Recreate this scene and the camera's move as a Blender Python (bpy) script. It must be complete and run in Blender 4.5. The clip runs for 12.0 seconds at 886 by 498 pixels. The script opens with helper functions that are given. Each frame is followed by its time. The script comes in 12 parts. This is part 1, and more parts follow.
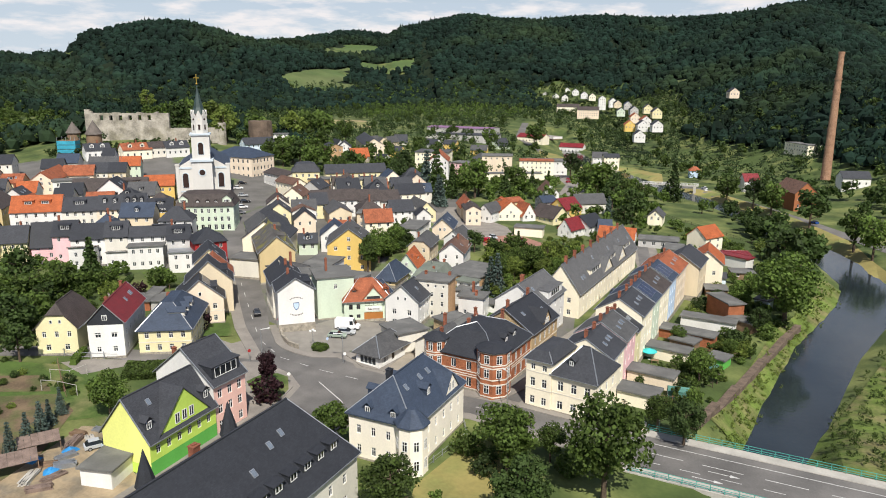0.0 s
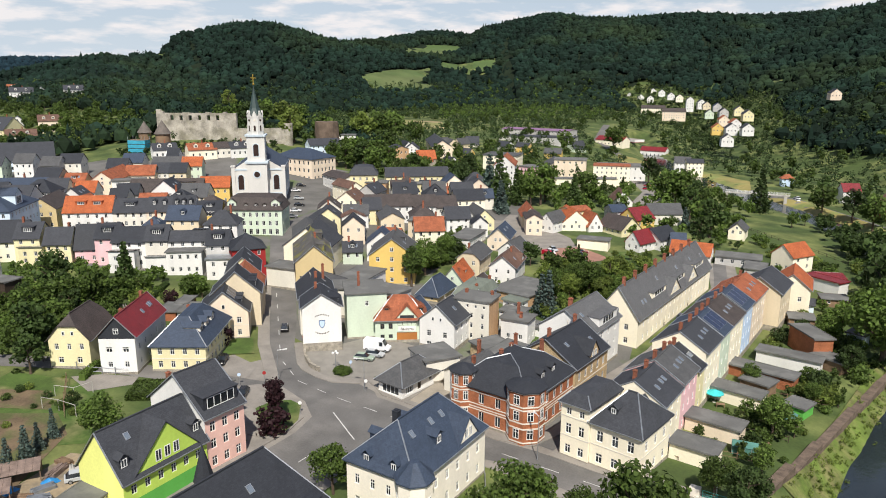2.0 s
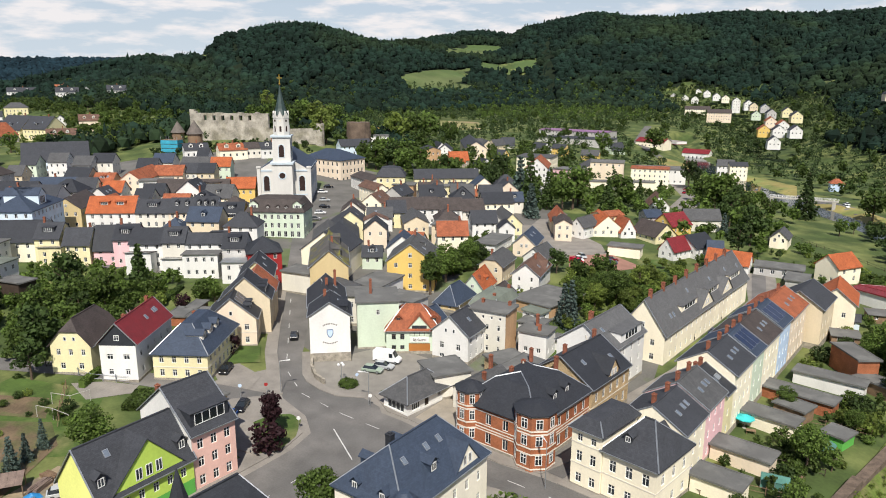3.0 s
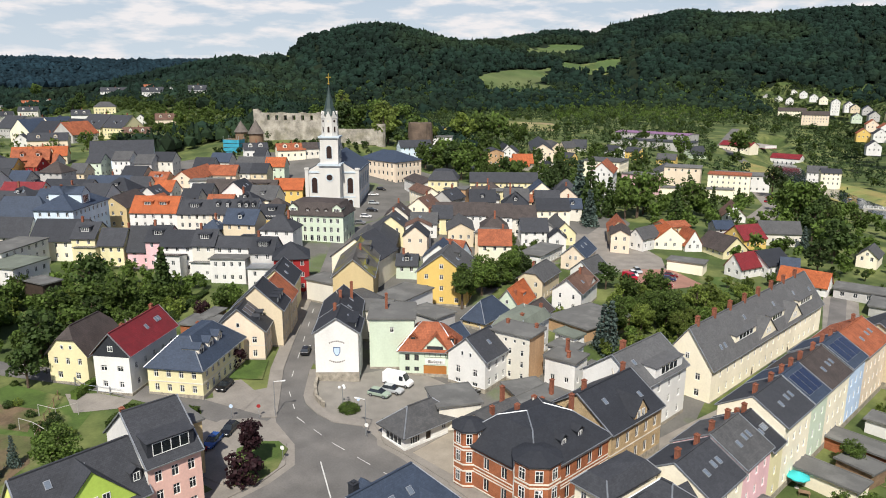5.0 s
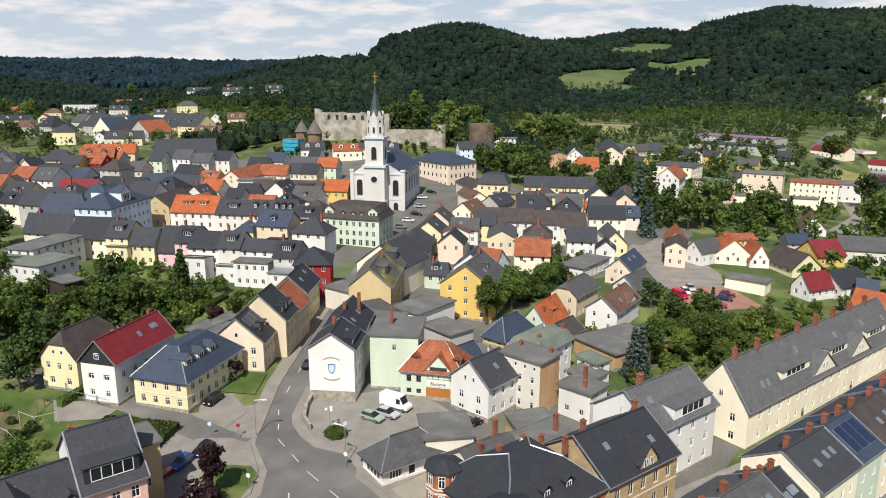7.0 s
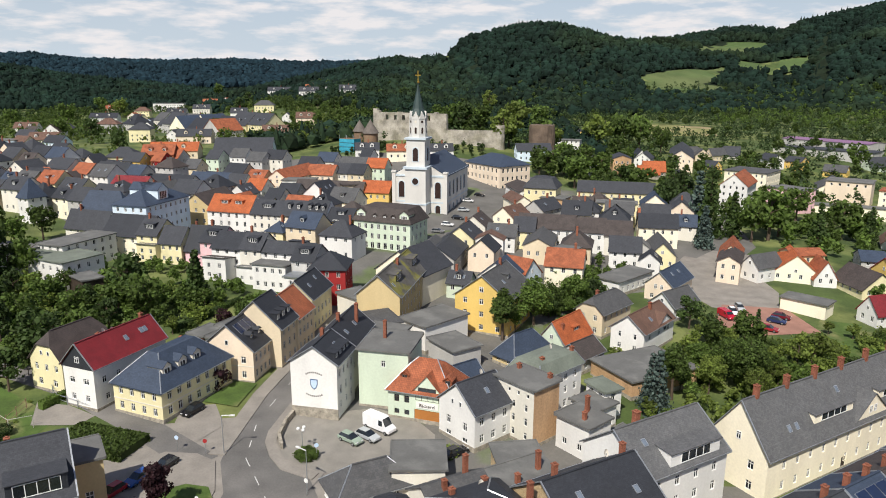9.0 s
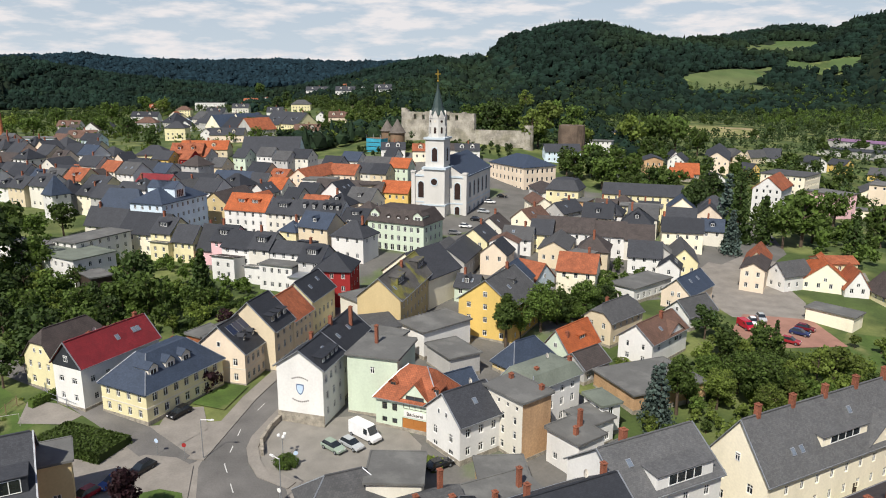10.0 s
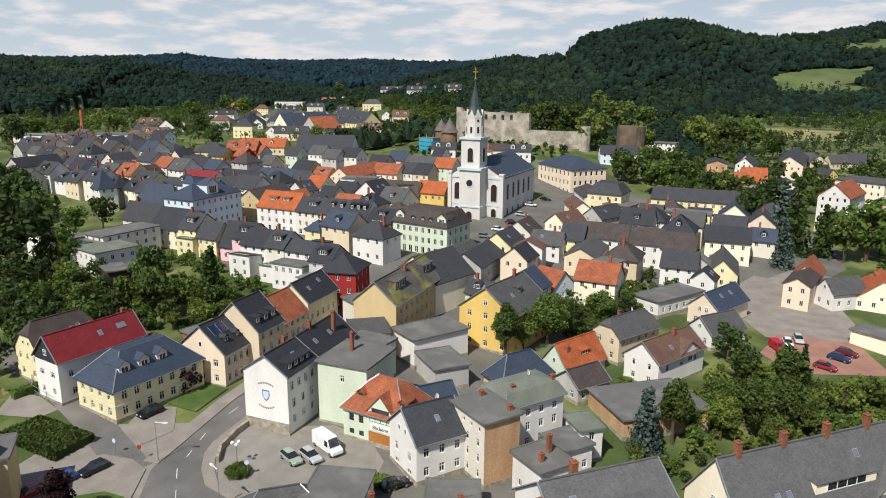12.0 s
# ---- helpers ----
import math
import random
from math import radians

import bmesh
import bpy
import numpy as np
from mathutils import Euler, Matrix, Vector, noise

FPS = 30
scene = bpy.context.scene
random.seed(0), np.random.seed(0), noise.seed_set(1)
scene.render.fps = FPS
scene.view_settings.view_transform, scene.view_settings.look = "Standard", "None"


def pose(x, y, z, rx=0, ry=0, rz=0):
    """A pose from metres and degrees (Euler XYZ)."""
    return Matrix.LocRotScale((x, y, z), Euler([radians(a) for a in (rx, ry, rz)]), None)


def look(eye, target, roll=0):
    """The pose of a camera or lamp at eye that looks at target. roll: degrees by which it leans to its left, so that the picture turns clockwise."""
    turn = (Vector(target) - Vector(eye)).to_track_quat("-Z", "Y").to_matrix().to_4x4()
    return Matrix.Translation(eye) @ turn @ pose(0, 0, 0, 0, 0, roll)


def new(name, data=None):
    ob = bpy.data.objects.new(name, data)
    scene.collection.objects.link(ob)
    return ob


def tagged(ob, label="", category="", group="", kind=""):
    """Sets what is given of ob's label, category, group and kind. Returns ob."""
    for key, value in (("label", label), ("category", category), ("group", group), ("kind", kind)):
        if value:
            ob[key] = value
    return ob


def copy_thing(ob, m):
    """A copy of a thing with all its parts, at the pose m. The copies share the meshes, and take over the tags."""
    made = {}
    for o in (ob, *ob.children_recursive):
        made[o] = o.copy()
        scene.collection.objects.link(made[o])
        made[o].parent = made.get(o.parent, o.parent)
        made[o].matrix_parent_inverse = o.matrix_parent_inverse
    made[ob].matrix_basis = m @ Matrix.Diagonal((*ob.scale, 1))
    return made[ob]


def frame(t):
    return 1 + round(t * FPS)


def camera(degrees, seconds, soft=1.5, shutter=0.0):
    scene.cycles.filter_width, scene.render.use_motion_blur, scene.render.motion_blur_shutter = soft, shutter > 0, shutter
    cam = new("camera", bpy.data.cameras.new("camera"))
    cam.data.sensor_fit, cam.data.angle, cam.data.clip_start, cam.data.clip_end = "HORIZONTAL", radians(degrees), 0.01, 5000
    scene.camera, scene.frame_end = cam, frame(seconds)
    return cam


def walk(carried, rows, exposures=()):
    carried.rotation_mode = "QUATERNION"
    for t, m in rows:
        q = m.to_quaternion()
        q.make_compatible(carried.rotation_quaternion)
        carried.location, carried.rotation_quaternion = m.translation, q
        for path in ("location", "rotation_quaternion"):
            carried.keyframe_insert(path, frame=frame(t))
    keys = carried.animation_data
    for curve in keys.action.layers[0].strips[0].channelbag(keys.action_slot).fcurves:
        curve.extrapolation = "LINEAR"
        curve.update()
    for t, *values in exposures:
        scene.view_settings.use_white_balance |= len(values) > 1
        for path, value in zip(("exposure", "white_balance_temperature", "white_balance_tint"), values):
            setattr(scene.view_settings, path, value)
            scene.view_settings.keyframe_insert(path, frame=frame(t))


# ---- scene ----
cam = camera(63.7, 12.0, soft=1.0)
METRES, EYE, TILT, LEAN, TURN = 112.0, 58.0, 0.246, 4.350, 24.7
ROWS = [
    (0.0, 0.0, 0.0, 0.0, 1.15, -13.85, -4.66),
    (0.5, 0.0179, 0.036, 0.0009, 2.77, -13.98, -4.65),
    (1.0, 0.0375, 0.0751, 0.0021, 4.52, -14.11, -4.63),
    (1.5, 0.0556, 0.1109, 0.003, 6.13, -14.23, -4.61),
    (2.0, 0.0758, 0.1494, 0.0041, 7.89, -14.36, -4.57),
    (2.5, 0.0945, 0.1852, 0.005, 9.52, -14.48, -4.55),
    (3.0, 0.1153, 0.2235, 0.0057, 11.27, -14.6, -4.5),
    (5.0, 0.1962, 0.3691, 0.0077, 18.05, -15.09, -4.29),
    (5.5, 0.2157, 0.4036, 0.0077, 19.71, -15.2, -4.25),
    (6.0, 0.2368, 0.4413, 0.0081, 21.49, -15.32, -4.19),
    (6.5, 0.2566, 0.476, 0.0085, 23.14, -15.43, -4.14),
    (7.0, 0.2777, 0.5135, 0.0091, 24.93, -15.55, -4.07),
    (9.0, 0.3579, 0.6593, 0.0102, 31.82, -15.99, -3.81),
    (9.5, 0.3776, 0.6942, 0.0102, 33.47, -16.1, -3.74),
    (10.0, 0.3991, 0.7318, 0.0099, 35.25, -16.21, -3.68),
    (10.5, 0.4187, 0.7666, 0.0101, 36.89, -16.32, -3.63),
    (11.0, 0.4403, 0.8039, 0.0099, 38.67, -16.41, -3.57),
    (11.5, 0.4602, 0.8386, 0.0097, 40.3, -16.51, -3.49),
    (12.0, 0.4818, 0.876, 0.0096, 42.08, -16.61, -3.38),
]
walk(cam, [(t, pose(0, 0, EYE, TILT, LEAN, TURN) @ pose(METRES * x, METRES * y, METRES * z, 90 + pitch, roll, yaw)) for t, x, y, z, yaw, pitch, roll in ROWS],
     exposures=[(0.0, 0.18), (3.0, 0.17), (6.0, 0.16), (9.0, 0.11), (12.0, 0.05)])

# ---- light ----
SUN_AZ, SUN_EL = -53.0, 50.0
world = bpy.data.worlds.new("world")
scene.world = world
world.use_nodes = True
wn, wl = world.node_tree.nodes, world.node_tree.links
wn.clear()
w_out, w_bg, w_sky = wn.new("ShaderNodeOutputWorld"), wn.new("ShaderNodeBackground"), wn.new("ShaderNodeTexSky")
w_sky.sky_type, w_sky.sun_disc = "NISHITA", False
w_sky.sun_elevation, w_sky.sun_rotation = radians(SUN_EL), radians(90 - SUN_AZ)
w_sky.air_density, w_sky.dust_density = 1.0, 1.5
w_bg.inputs["Strength"].default_value = 0.04
# summer clouds, flattened towards the horizon
w_co, w_sep, w_map = wn.new("ShaderNodeTexCoord"), wn.new("ShaderNodeSeparateXYZ"), wn.new("ShaderNodeMapping")
w_map.inputs["Scale"].default_value = (3.0, 3.0, 13.0)
w_noise, w_ramp = wn.new("ShaderNodeTexNoise"), wn.new("ShaderNodeValToRGB")
w_noise.inputs["Scale"].default_value, w_noise.inputs["Detail"].default_value = 4.6, 7
w_noise.inputs["Roughness"].default_value = 0.55
w_ramp.color_ramp.elements[0].position, w_ramp.color_ramp.elements[1].position = 0.45, 0.62
w_mix = wn.new("ShaderNodeMix")
w_mix.data_type = "RGBA"
w_mix.inputs["B"].default_value = (19.6, 19.0, 19.2, 1)
wl.new(w_co.outputs["Generated"], w_map.inputs["Vector"])
wl.new(w_map.outputs["Vector"], w_noise.inputs["Vector"])
wl.new(w_noise.outputs["Fac"], w_ramp.inputs["Fac"])
w_thin, w_cov = wn.new("ShaderNodeMapRange"), wn.new("ShaderNodeMath")
w_thin.inputs["From Min"].default_value, w_thin.inputs["From Max"].default_value = 0.2, 0.6
w_thin.inputs["To Min"].default_value, w_thin.inputs["To Max"].default_value = 1.0, 0.25
w_cov.operation = "MULTIPLY"
wl.new(w_ramp.outputs["Color"], w_cov.inputs[0])
wl.new(w_thin.outputs["Result"], w_cov.inputs[1])
wl.new(w_cov.outputs[0], w_mix.inputs["Factor"])
w_tint = wn.new("ShaderNodeVectorMath")
w_tint.operation = "MULTIPLY"
w_tint.inputs[1].default_value = (1.15, 1.35, 1.8)
wl.new(w_sky.outputs["Color"], w_tint.inputs[0])
# pale haze low over the horizon
w_haze, w_low = wn.new("ShaderNodeMix"), wn.new("ShaderNodeMapRange")
w_haze.data_type = "RGBA"
w_haze.inputs["B"].default_value = (14.6, 16.6, 18.6, 1)
w_low.inputs["From Min"].default_value, w_low.inputs["From Max"].default_value = 0.0, 0.42
w_low.inputs["To Min"].default_value, w_low.inputs["To Max"].default_value = 0.95, 0.0
wl.new(w_co.outputs["Generated"], w_sep.inputs[0])
wl.new(w_sep.outputs["Z"], w_low.inputs["Value"])
wl.new(w_sep.outputs["Z"], w_thin.inputs["Value"])
wl.new(w_low.outputs["Result"], w_haze.inputs["Factor"])
wl.new(w_tint.outputs[0], w_haze.inputs["A"])
wl.new(w_haze.outputs["Result"], w_mix.inputs["A"])
wl.new(w_mix.outputs["Result"], w_bg.inputs["Color"])
wl.new(w_bg.outputs["Background"], w_out.inputs["Surface"])
sun = new("sun", bpy.data.lights.new("sun", "SUN"))
sun.data.energy, sun.data.angle, sun.data.color = 5.0, radians(0.6), (1.0, 0.945, 0.85)
_s = Vector((math.cos(radians(SUN_EL)) * math.cos(radians(SUN_AZ)), math.cos(radians(SUN_EL)) * math.sin(radians(SUN_AZ)), math.sin(radians(SUN_EL))))
sun.matrix_world = look(_s * 200, (0, 0, 0))

# ---- materials ----
MATS = {}


def mat(name, colour, rough=0.85, vary=0.18, scale=0.35, fine=6.0, bump=0.15, metal=0.0, island=0.0, obj=0.0, streak=0.0, spec=0.4, second=None, mask=(0.5, 0.62), mask_scale=0.25):
    """A painted, plastered, tiled or grown surface: broad stains, fine grain and relief, at world scale."""
    if name in MATS:
        return MATS[name]
    m = bpy.data.materials.new(name)
    m.use_nodes = True
    n, k = m.node_tree.nodes, m.node_tree.links
    b = n["Principled BSDF"]
    b.inputs["Roughness"].default_value, b.inputs["Metallic"].default_value = rough, metal
    b.inputs["Specular IOR Level"].default_value = spec
    geo = n.new("ShaderNodeNewGeometry")
    pos = geo.outputs["Position"]
    if streak:
        mp = n.new("ShaderNodeMapping")
        mp.inputs["Scale"].default_value = (1, 1, streak)
        k.new(pos, mp.inputs["Vector"])
        pos = mp.outputs["Vector"]
    a, f = n.new("ShaderNodeTexNoise"), n.new("ShaderNodeTexNoise")
    a.inputs["Scale"].default_value, a.inputs["Detail"].default_value = scale, 6
    f.inputs["Scale"].default_value, f.inputs["Detail"].default_value = fine, 3
    k.new(pos, a.inputs["Vector"]), k.new(geo.outputs["Position"], f.inputs["Vector"])
    add = n.new("ShaderNodeMath")
    add.operation = "MULTIPLY_ADD"
    add.inputs[1].default_value = 0.45
    k.new(f.outputs["Fac"], add.inputs[0]), k.new(a.outputs["Fac"], add.inputs[2])
    val = n.new("ShaderNodeMapRange")
    val.inputs["From Min"].default_value, val.inputs["From Max"].default_value = 0.4, 1.05
    val.inputs["To Min"].default_value, val.inputs["To Max"].default_value = 1 - vary * 1.6, 1 + vary * 1.6
    k.new(add.outputs[0], val.inputs["Value"])
    out = val.outputs["Result"]
    for amount, src in ((island, geo.outputs["Random Per Island"]), (obj, None)):
        if amount:
            if src is None:
                src = n.new("ShaderNodeObjectInfo").outputs["Random"]
            r = n.new("ShaderNodeMapRange")
            r.inputs["To Min"].default_value, r.inputs["To Max"].default_value = 1 - amount, 1 + amount
            k.new(src, r.inputs["Value"])
            mu = n.new("ShaderNodeMath")
            mu.operation = "MULTIPLY"
            k.new(out, mu.inputs[0]), k.new(r.outputs["Result"], mu.inputs[1])
            out = mu.outputs[0]
    mul = n.new("ShaderNodeVectorMath")
    mul.operation = "SCALE"
    k.new(out, mul.inputs["Scale"])
    if second:
        mn, rp, mx = n.new("ShaderNodeTexNoise"), n.new("ShaderNodeValToRGB"), n.new("ShaderNodeMix")
        mn.inputs["Scale"].default_value, mn.inputs["Detail"].default_value = mask_scale, 5
        rp.color_ramp.elements[0].position, rp.color_ramp.elements[1].position = mask
        mx.data_type = "RGBA"
        mx.inputs["A"].default_value, mx.inputs["B"].default_value = (*colour, 1), (*second, 1)
        k.new(geo.outputs["Position"], mn.inputs["Vector"]), k.new(mn.outputs["Fac"], rp.inputs["Fac"])
        k.new(rp.outputs["Color"], mx.inputs["Factor"]), k.new(mx.outputs["Result"], mul.inputs[0])
    else:
        mul.inputs[0].default_value = colour
    k.new(mul.outputs[0], b.inputs["Base Color"])
    if bump:
        bp = n.new("ShaderNodeBump")
        bp.inputs["Strength"].default_value, bp.inputs["Distance"].default_value = bump, 0.05
        k.new(f.outputs["Fac"], bp.inputs["Height"]), k.new(bp.outputs["Normal"], b.inputs["Normal"])
    MATS[name] = m
    return m


def courses(name, colour, gap, dx, dz, rough=0.85, vary=0.2, bump=0.5, offset=0.5, mortar=0.02):
    """Bricks, tiles or slates in courses: runs along the face's own slope through the mesh's uv layer, in metres."""
    if name in MATS:
        return MATS[name]
    m = mat(name, colour, rough, vary, 0.5, 5.0, 0.0)
    n, k = m.node_tree.nodes, m.node_tree.links
    b = n["Principled BSDF"]
    old = b.inputs["Base Color"].links[0].from_socket
    uv, br, mu = n.new("ShaderNodeUVMap"), n.new("ShaderNodeTexBrick"), n.new("ShaderNodeMix")
    br.offset = offset
    br.inputs["Color1"].default_value, br.inputs["Color2"].default_value = (1, 1, 1, 1), (0.72, 0.74, 0.76, 1)
    br.inputs["Mortar"].default_value = (*gap, 1)
    br.inputs["Scale"].default_value, br.inputs["Mortar Size"].default_value = 1.0, mortar
    br.inputs["Brick Width"].default_value, br.inputs["Row Height"].default_value = dx, dz
    mu.data_type, mu.blend_type = "RGBA", "MULTIPLY"
    mu.inputs["Factor"].default_value = 1.0
    k.new(uv.outputs["UV"], br.inputs["Vector"])
    k.new(old, mu.inputs["A"]), k.new(br.outputs["Color"], mu.inputs["B"]), k.new(mu.outputs["Result"], b.inputs["Base Color"])
    bp = n.new("ShaderNodeBump")
    bp.inputs["Strength"].default_value, bp.inputs["Distance"].default_value = bump, 0.03
    bp.invert = True
    k.new(br.outputs["Fac"], bp.inputs["Height"]), k.new(bp.outputs["Normal"], b.inputs["Normal"])
    return m


def plaster(name, rgb, vary=0.1):
    return mat("plaster " + name, rgb, 0.92, vary, 0.22, 3.0, 0.12, streak=0.25, spec=0.2)


WHITE, CREAM, OFFWHITE = plaster("white", (0.71, 0.7, 0.67)), plaster("cream", (0.86, 0.79, 0.62)), plaster("off-white", (0.68, 0.65, 0.57))
YELLOW, PALEY, OCHRE = plaster("yellow", (0.68, 0.48, 0.15)), plaster("pale yellow", (0.74, 0.67, 0.41)), plaster("ochre", (0.58, 0.46, 0.25))
PEACH, PINK, ROSE = plaster("peach", (0.75, 0.63, 0.49)), plaster("pink", (0.74, 0.47, 0.4)), plaster("rose", (0.78, 0.5, 0.52))
LIME, PALEL, GREEN = plaster("lime", (0.5, 0.68, 0.12)), plaster("lemon", (0.78, 0.8, 0.25)), plaster("green", (0.12, 0.42, 0.08))
MINT, GREY, BLUE = plaster("mint", (0.57, 0.65, 0.52)), plaster("grey", (0.45, 0.44, 0.42), 0.15), plaster("blue", (0.5, 0.62, 0.78))
REDW, BEIGE, BROWN = plaster("red", (0.3, 0.03, 0.03)), plaster("beige", (0.66, 0.56, 0.4)), plaster("old render", (0.5, 0.32, 0.18), 0.3)
LBLUE = plaster("light blue", (0.62, 0.72, 0.8))
BRICK = courses("red brick", (0.42, 0.15, 0.07), (0.75, 0.7, 0.6), 0.25, 0.08, vary=0.2, mortar=0.012)
YBRICK = courses("yellow brick", (0.6, 0.45, 0.26), (0.7, 0.66, 0.6), 0.25, 0.08, mortar=0.012)
STONE = mat("rubble stone", (0.3, 0.27, 0.22), 0.95, 0.35, 1.2, 5.0, 0.6)
OLDWALL = mat("castle stone", (0.36, 0.33, 0.28), 0.95, 0.35, 0.25, 1.5, 0.7, second=(0.24, 0.22, 0.17), mask=(0.48, 0.62), mask_scale=0.16)
CAP = mat("light stone", (0.68, 0.63, 0.54), 0.85, 0.12)
SLATE = courses("slate", (0.05, 0.053, 0.062), (0.55, 0.55, 0.55), 0.35, 0.25, 0.75, 0.11, 0.35, mortar=0.01)
DSLATE = courses("dark slate", (0.031, 0.034, 0.042), (0.55, 0.55, 0.55), 0.35, 0.25, 0.68, 0.11, 0.35, mortar=0.01)
BSLATE = courses("blue slate", (0.044, 0.062, 0.098), (0.55, 0.55, 0.55), 0.35, 0.25, 0.68, 0.11, 0.35, mortar=0.01)
LSLATE = courses("light grey slate", (0.125, 0.125, 0.127), (0.6, 0.6, 0.6), 0.35, 0.25, 0.75, 0.11, 0.35, mortar=0.01)
GREYR = courses("grey tile", (0.09, 0.09, 0.092), (0.6, 0.6, 0.6), 0.4, 0.3, 0.8, 0.12, 0.3, mortar=0.012)
BROWNR = courses("brown tile", (0.16, 0.09, 0.065), (0.5, 0.5, 0.5), 0.3, 0.35, 0.8, 0.2, 0.5, 0.0)
UMBER = courses("umber tile", (0.075, 0.06, 0.055), (0.5, 0.5, 0.5), 0.3, 0.35, 0.75, 0.2, 0.5, 0.0)
ORANGE = courses("orange tile", (0.46, 0.12, 0.04), (0.5, 0.5, 0.5), 0.3, 0.35, 0.8, 0.18, 0.6, 0.0)
TERRA = courses("terracotta tile", (0.36, 0.11, 0.05), (0.5, 0.5, 0.5), 0.3, 0.35, 0.8, 0.25, 0.6, 0.0)
REDR = courses("dark red tile", (0.24, 0.025, 0.03), (0.4, 0.4, 0.4), 0.3, 0.35, 0.5, 0.15, 0.6, 0.0)
FELT = mat("roofing felt", (0.125, 0.125, 0.12), 0.9, 0.13, 0.3, 3.0, 0.2, second=(0.16, 0.16, 0.152))
GFELT = mat("green roofing felt", (0.15, 0.17, 0.14), 0.9, 0.18, 0.3, 3.0, 0.2)
MOSS = mat("mossy slate", (0.09, 0.085, 0.08), 0.85, 0.3, 0.4, 3.0, 0.4, second=(0.17, 0.16, 0.04), mask=(0.52, 0.6))
FRAME = mat("white window frame", (0.75, 0.75, 0.73), 0.5, 0.05, 1, 8, 0)
DFRAME = mat("dark window frame", (0.08, 0.06, 0.05), 0.5, 0.08, 1, 8, 0)
GLASS = mat("window glass", (0.025, 0.03, 0.035), 0.06, 0.3, 0.6, 2.0, 0.0, obj=0.6, spec=0.6)
ZINC = mat("zinc sheet", (0.4, 0.42, 0.44), 0.45, 0.15, 1.0, 6.0, 0.05, metal=0.7)
COPPER = mat("green copper", (0.16, 0.27, 0.22), 0.6, 0.2)
GOLD = mat("gilding", (0.8, 0.5, 0.1), 0.3, 0.1, metal=1.0)
WOOD = mat("weathered wood", (0.2, 0.13, 0.08), 0.85, 0.25, 1.0, 8.0, 0.3, obj=0.2)
DWOOD = mat("dark wood", (0.05, 0.035, 0.025), 0.8, 0.2, 1.0, 8.0, 0.3)
ODOOR = mat("orange door", (0.4, 0.16, 0.04), 0.6, 0.1)
ASPHALT = mat("asphalt", (0.125, 0.12, 0.114), 0.9, 0.2, 0.18, 4.0, 0.15, second=(0.165, 0.156, 0.146), mask=(0.45, 0.65), mask_scale=0.08)
PAVING = mat("paving", (0.235, 0.215, 0.19), 0.92, 0.16, 0.3, 3.0, 0.2)
CONCRETE = mat("concrete", (0.42, 0.4, 0.36), 0.9, 0.15, 0.4, 4.0, 0.2)
PAINT = mat("road paint", (0.55, 0.55, 0.53), 0.7, 0.12, 1.0, 5.0, 0)
GRASS = mat("grass", (0.058, 0.088, 0.022), 0.95, 0.25, 0.12, 1.6, 0.4, second=(0.14, 0.16, 0.05), mask=(0.45, 0.65), mask_scale=0.06)
LAWN = mat("lawn", (0.062, 0.105, 0.02), 0.95, 0.25, 0.3, 2.5, 0.4, second=(0.15, 0.15, 0.06), mask=(0.5, 0.68), mask_scale=0.15)
DRY = mat("dry meadow", (0.27, 0.23, 0.08), 0.95, 0.2, 0.08, 1.5, 0.4, second=(0.17, 0.2, 0.06), mask=(0.48, 0.62), mask_scale=0.05)
SOIL = mat("soil", (0.14, 0.1, 0.06), 0.95, 0.3, 0.25, 2.5, 0.5, second=(0.09, 0.1, 0.035), mask=(0.45, 0.6), mask_scale=0.2)
LEAF = mat("leaves", (0.088, 0.138, 0.026), 0.75, 0.2, 0.5, 2.0, 0, island=0.45, obj=0.35)
LEAFD = mat("dark leaves", (0.05, 0.084, 0.02), 0.75, 0.2, 0.5, 2.0, 0, island=0.4, obj=0.3)
LEAFY = mat("bright leaves", (0.15, 0.2, 0.038), 0.75, 0.2, 0.5, 2.0, 0, island=0.35, obj=0.25)
NEEDLE = mat("blue spruce needles", (0.06, 0.09, 0.075), 0.8, 0.2, 0.5, 2.0, 0, island=0.35, obj=0.2)
PURPLE = mat("purple leaves", (0.035, 0.012, 0.016), 0.7, 0.2, 0.5, 2.0, 0, island=0.4)
# cloud shadow on the hills and blue distance are put into this dark colour
FOREST = mat("forest crowns", (0.009, 0.021, 0.0145), 0.95, 0.3, 0.012, 0.7, 0.4, island=0.4, spec=0.15, second=(0.017, 0.03, 0.014), mask=(0.5, 0.66), mask_scale=0.007)
for node in FOREST.node_tree.nodes:
    if node.type == "BUMP":
        node.inputs["Distance"].default_value = 0.5


def let_light_through(m, amount):
    """Thin leaves pass on part of the light that falls on their other side."""
    n, k = m.node_tree.nodes, m.node_tree.links
    b, out = n["Principled BSDF"], n["Material Output"]
    tr, mx = n.new("ShaderNodeBsdfTranslucent"), n.new("ShaderNodeMixShader")
    k.new(b.inputs["Base Color"].links[0].from_socket, tr.inputs["Color"])
    mx.inputs["Fac"].default_value = amount
    k.new(b.outputs[0], mx.inputs[1]), k.new(tr.outputs[0], mx.inputs[2]), k.new(mx.outputs[0], out.inputs["Surface"])


for leaf in (LEAF, LEAFD, LEAFY, PURPLE):
    let_light_through(leaf, 0.42)
FOREST_GROUND = mat("forest floor", (0.015, 0.023, 0.013), 0.98, 0.3, 0.05, 0.8, 0.3, spec=0.1)
BARK = mat("bark", (0.09, 0.065, 0.045), 0.95, 0.25, 2.0, 8.0, 0.4)


